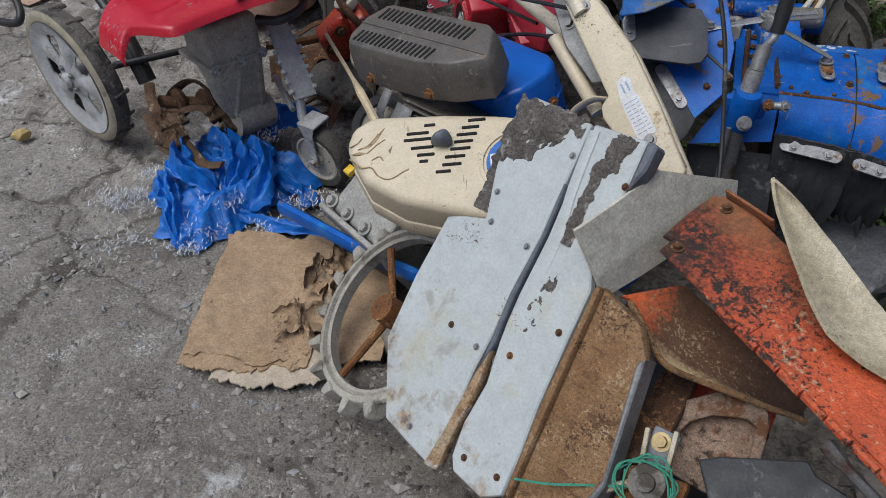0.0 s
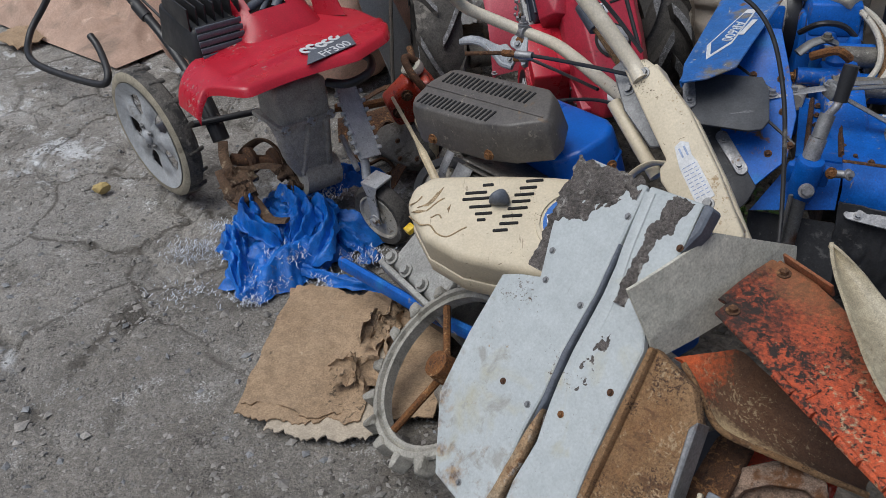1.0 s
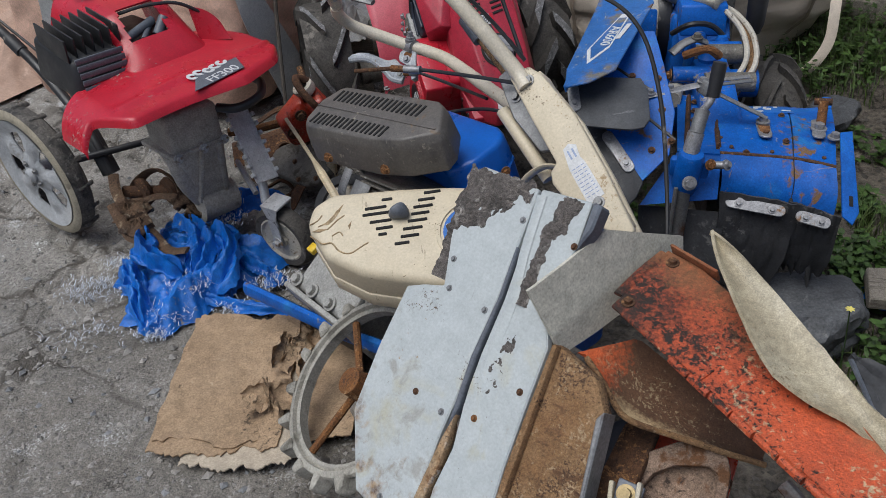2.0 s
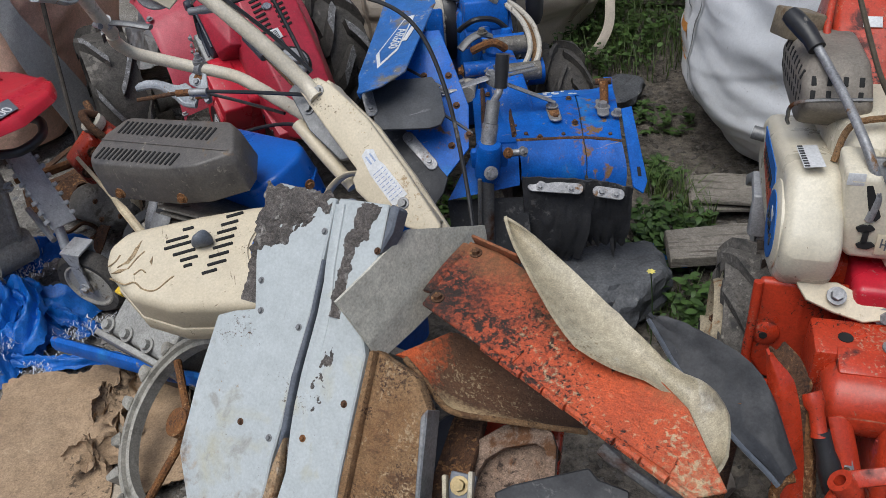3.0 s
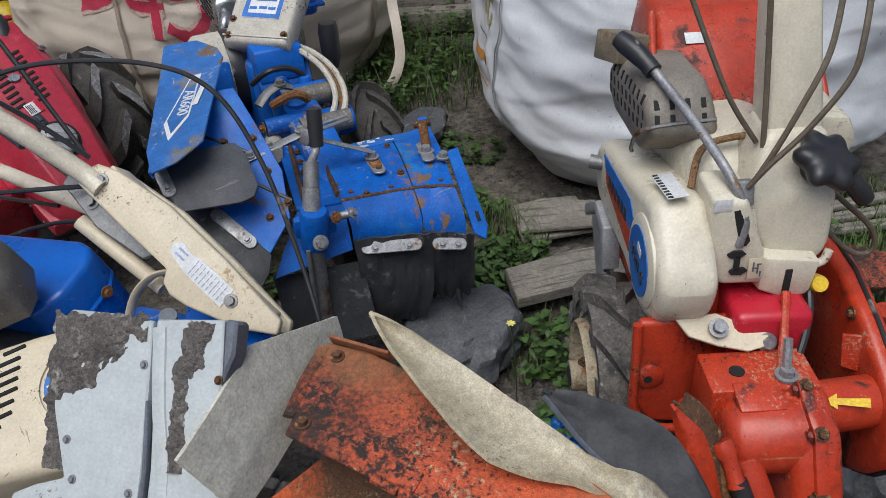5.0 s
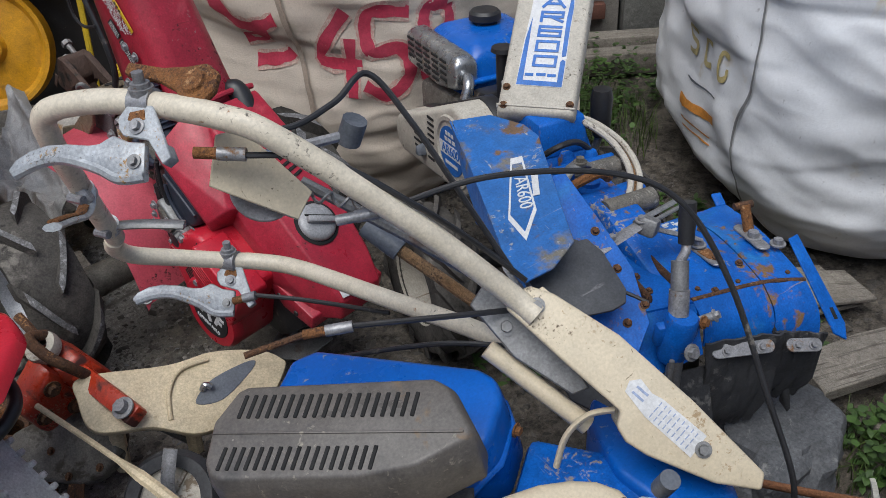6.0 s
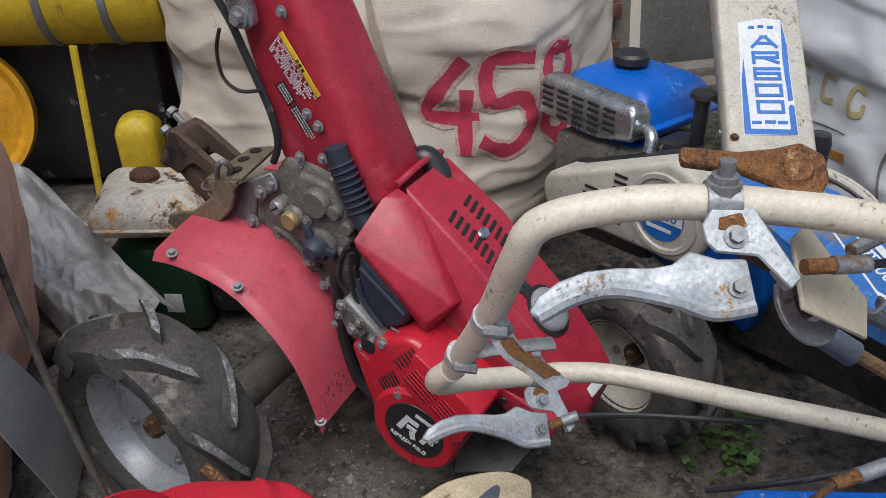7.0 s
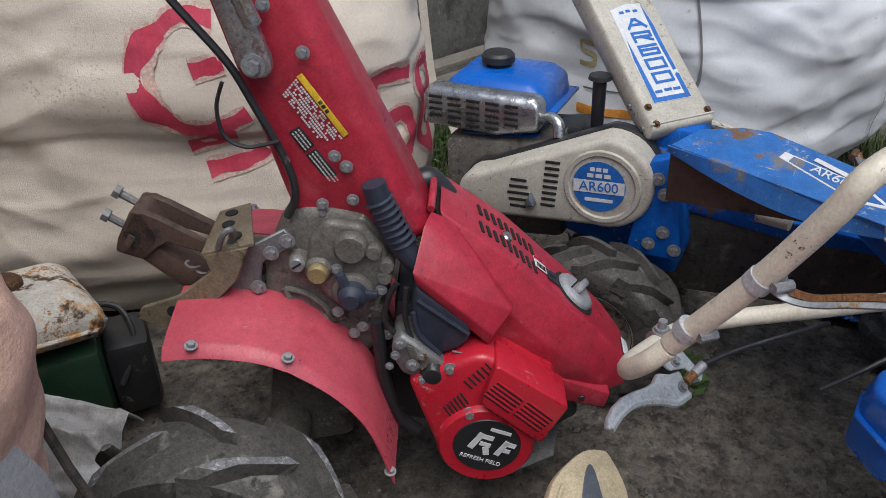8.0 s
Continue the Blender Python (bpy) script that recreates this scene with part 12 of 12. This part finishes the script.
part("hose", tube([(-0.52, 2.46, 0.012), (-0.44, 2.40, 0.03), (-0.34, 2.44, 0.02), (-0.26, 2.38, 0.05), (-0.22, 2.28, 0.02)], 0.010, 10, 8), M_BLACK, hsg)
gcv = thing("gear_cover", "dark greasy cast gear cover leaning on the tiller", "machine part", axes((-0.29, 2.22, 0.09), (0.7, -0.5, 0.2), (-0.4, -0.5, 0.75)))
part("cover", prism([*rounded(0.05, 0.0, 0.075, -100, 100, 10), *rounded(-0.07, 0.0, 0.045, 100, 260, 8)], -0.02, 0.02, 0.010, 3, "xy"), M_ALU, gcv)
for k in range(6):
    bolt(gcv, (0.05 + 0.062 * math.cos(k * 1.05 - 2.0), 0.062 * math.sin(k * 1.05 - 2.0), 0.02), (0, 0, 1), 0.008, M_RUST)
part("foot", tube([(0.0, 0.0, -0.02), (0.0, -0.03, -0.08)], 0.02, 10, 1), M_ALU, gcv)
chn = thing("roller_chain", "rusty roller chain trailing on the concrete", "chain", Matrix.Identity(4))
cln = smooth_line([(-0.46, 2.30, 0.010), (-0.41, 2.24, 0.010), (-0.37, 2.27, 0.010), (-0.33, 2.21, 0.010), (-0.38, 2.15, 0.010)], 8)
link_me = mesh_of("link", box(0.015, 0.009, 0.007, 0.002), M_RUST)
for p, q in zip(cln, cln[1:]):
    part("link", link_me, None, chn, m=axes((p + q) / 2, q - p))
for k, (x, y, a, L) in enumerate(((-0.44, 2.50, 35, 0.20), (-0.25, 2.46, -20, 0.26), (-0.30, 2.12, 70, 0.16), (-0.50, 2.38, 100, 0.14), (-0.38, 2.58, 10, 0.22))):
    sb = thing("steel_strip", "bent rusty steel strip among loose parts", "scrap", pose(x, y, 0.012 + 0.01 * k, 0, 0, a), "loose steel strips")
    part("strip", sheet(lambda u, v, L=L, k=k: (L * (u - 0.5), 0.028 * (v - 0.5), 0.03 * math.sin(u * 3.1) + 0.006 * math.sin(u * 9 + k)), 16, 3, 0.004), M_RUST, sb)

# ---- weeds, grass and gravel ----
def leaf(bm, p, d, up, L, W, bend):
    side = d.cross(up).normalized()
    rows = []
    for i in range(4):
        t = i / 3
        c = p + d * L * t + up * (bend * L * (t - t * t * 1.4))
        w = W * (0.25 + 1.5 * t * (1 - t) * 1.6) if i < 3 else W * 0.03
        rows.append([bm.verts.new(c - side * w), bm.verts.new(c + side * w)])
    for a, b in zip(rows, rows[1:]):
        bm.faces.new((a[0], a[1], b[1], b[0]))


def weeds(name, label, spots, seed):
    rng = random.Random(seed)
    bm = bmesh.new()
    for x, y, r, count, h in spots:
        for k in range(count):
            a, q = rng.uniform(0, 6.283), r * math.sqrt(rng.random())
            px, py = x + q * math.cos(a), y + q * math.sin(a)
            hh = h * rng.uniform(0.3, 1.0)
            base = Vector((px, py, ground_z(px, py)))
            top = base + Vector((rng.gauss(0, 0.3) * hh, rng.gauss(0, 0.3) * hh, hh))
            s = Vector((0.0009, 0.0009, 0))
            vs = [bm.verts.new(c) for c in (base - s, base + s, top + s, top - s)]
            bm.faces.new(vs)
            for j in range(rng.randint(3, 6)):
                t = rng.uniform(0.35, 1.0)
                b = rng.uniform(0, 6.283)
                d = Vector((math.cos(b), math.sin(b), rng.uniform(-0.1, 0.5))).normalized()
                leaf(bm, base.lerp(top, t), d, Vector((0, 0, 1)), rng.uniform(0.012, 0.032), rng.uniform(0.005, 0.011), rng.uniform(-0.3, 0.5))
    ob = part(name, bm, M_LEAF, None, "", None, 80)
    return tagged(ob, label, "weeds", kind="stuff")


def grass(name, label, spots, seed):
    rng = random.Random(seed)
    bm = bmesh.new()
    for x, y, rx, ry, count, h in spots:
        for k in range(count):
            a, q = rng.uniform(0, 6.283), math.sqrt(rng.random())
            px, py = x + rx * q * math.cos(a), y + ry * q * math.sin(a)
            hh = h * rng.uniform(0.35, 1.0)
            b = rng.uniform(0, 6.283)
            lean = Vector((math.cos(b), math.sin(b), 0)) * hh * rng.uniform(0.2, 0.8)
            p = Vector((px, py, ground_z(px, py) - 0.002))
            w = Vector((-math.sin(b), math.cos(b), 0)) * rng.uniform(0.0010, 0.0022)
            pts = [p, p + lean * 0.25 + Vector((0, 0, hh * 0.55)), p + lean + Vector((0, 0, hh * 0.9))]
            v = [bm.verts.new(c) for c in (pts[0] - w, pts[0] + w, pts[1] + w * 0.8, pts[1] - w * 0.8, pts[2])]
            bm.faces.new((v[0], v[1], v[2], v[3]))
            bm.faces.new((v[3], v[2], v[4]))
    return tagged(part(name, bm, M_GRASS, None, "", None, 80), label, "grass", kind="stuff")


weeds("weeds", "low green broadleaf weeds between the machines", [(1.02, 1.70, 0.09, 90, 0.08), (0.95, 1.62, 0.07, 60, 0.07), (1.12, 1.95, 0.06, 30, 0.05), (0.93, 1.40, 0.08, 60, 0.10), (0.83, 1.25, 0.06, 30, 0.10), (1.33, 2.75, 0.20, 130, 0.14), (1.62, 2.95, 0.25, 160, 0.18), (1.28, 2.25, 0.10, 30, 0.05), (1.55, 1.35, 0.18, 120, 0.08), (1.35, 1.20, 0.14, 80, 0.08), (1.22, 0.72, 0.12, 40, 0.07), (0.55, 2.02, 0.10, 30, 0.06)], 5)
grass("grass", "tufts of thin green grass", [(1.10, 1.80, 0.06, 0.14, 200, 0.12), (1.65, 1.30, 0.40, 0.28, 2600, 0.11), (1.35, 0.90, 0.25, 0.30, 900, 0.10), (1.42, 2.85, 0.26, 0.34, 700, 0.16), (1.90, 1.05, 0.35, 0.35, 1500, 0.12), (0.90, 1.45, 0.10, 0.10, 120, 0.09)], 6)
fl = thing("flower", "thin stalk with a pale yellow flower", "flower", Matrix.Identity(4))
part("stalk", tube([(0.790, 1.345, 0.0), (0.775, 1.33, 0.13), (0.752, 1.310, 0.238)], 0.0012, 6, 4), M_LEAF, fl)
fbm_ = bmesh.new()
for k in range(7):
    a = k * 0.8976
    leaf(fbm_, Vector((0.752, 1.310, 0.240)), Vector((math.cos(a), math.sin(a), 0.2)).normalized(), Vector((0, 0, 1)), 0.009, 0.0028, 0.2)
part("petals", fbm_, M_PETAL, fl, smooth=80)


def gravel(name, label, mat, count, region, size, seed):
    rng = random.Random(seed)
    verts, faces = [], []
    base = [(1, 0, 0), (-1, 0, 0), (0, 1, 0), (0, -1, 0), (0, 0, 1), (0, 0, -1)]
    tri_ = [(0, 2, 4), (2, 1, 4), (1, 3, 4), (3, 0, 4), (2, 0, 5), (1, 2, 5), (3, 1, 5), (0, 3, 5)]
    for k in range(count):
        x, y = region(rng)
        s = size * min(2.0, rng.lognormvariate(0, 0.5))
        a = rng.uniform(0, 6.283)
        q = len(verts)
        z = ground_z(x, y)
        ca, sa = math.cos(a), math.sin(a)
        kx, ky, kz = rng.uniform(0.7, 1.5), rng.uniform(0.6, 1.1), rng.uniform(0.3, 0.7)
        for b in base:
            px, py, pz = (b[i] * (0.8 + 0.4 * rng.random()) for i in range(3))
            px, py, pz = px * kx + 0.2 * rng.uniform(-1, 1), py * ky + 0.2 * rng.uniform(-1, 1), pz * kz
            verts.append((x + s * (px * ca - py * sa), y + s * (px * sa + py * ca), z + s * (pz + 0.25 * kz)))
        faces += [tuple(i + q for i in t) for t in tri_]
    me = bpy.data.meshes.new(name)
    me.from_pydata(verts, [], faces)
    me.materials.append(mat)
    return tagged(new(name, me), label, "gravel", kind="stuff")


gravel("gravel", "loose grey gravel on the concrete", M_PEBBLE, 15000, lambda r: (r.uniform(-1.7, 0.1), 0.75 + 2.6 * r.random() ** 1.2), 0.0034, 1)
gravel("gravel", "larger chips of broken concrete", M_PEBBLE, 1100, lambda r: (r.uniform(-1.6, 0.05), 0.8 + 2.2 * r.random()), 0.0062, 7)
gravel("gravel", "small pale stones set in the dirt", material("bluish_grey_chip", (0.34, 0.345, 0.35), (0.24, 0.245, 0.255), 0.9, bump=0.3, island=0.5), 600, lambda r: (r.uniform(-1.5, 0.05), 0.8 + 2.0 * r.random()), 0.0048, 17)
gravel("gravel", "loose brown gravel among the machines", M_RUBBLE, 13000, lambda r: (r.uniform(-0.3, 1.7), r.uniform(0.6, 3.1)), 0.0042, 2)
gravel("rubble", "crushed stone fragments under the machines", M_RUBBLE, 1500, lambda r: (r.uniform(-0.2, 1.5), r.uniform(0.7, 2.9)), 0.0075, 3)

# bricks of the wall, last
brick_me = mesh_of("brick", box(0.205, 0.045, 0.058, 0.004), M_BRICK)
made = 0
for row in range(22):
    for colm in range(13):
        x = 0.45 + 0.215 * colm + (0.107 if row % 2 else 0)
        if made < 299 and x < 3.12:
            ob = new("brick", brick_me)
            ob.parent = wall
            ob.location = (x, 0.0 + 0.003 * math.sin(row * 7 + colm * 3), 0.035 + 0.068 * row)
            made += 1
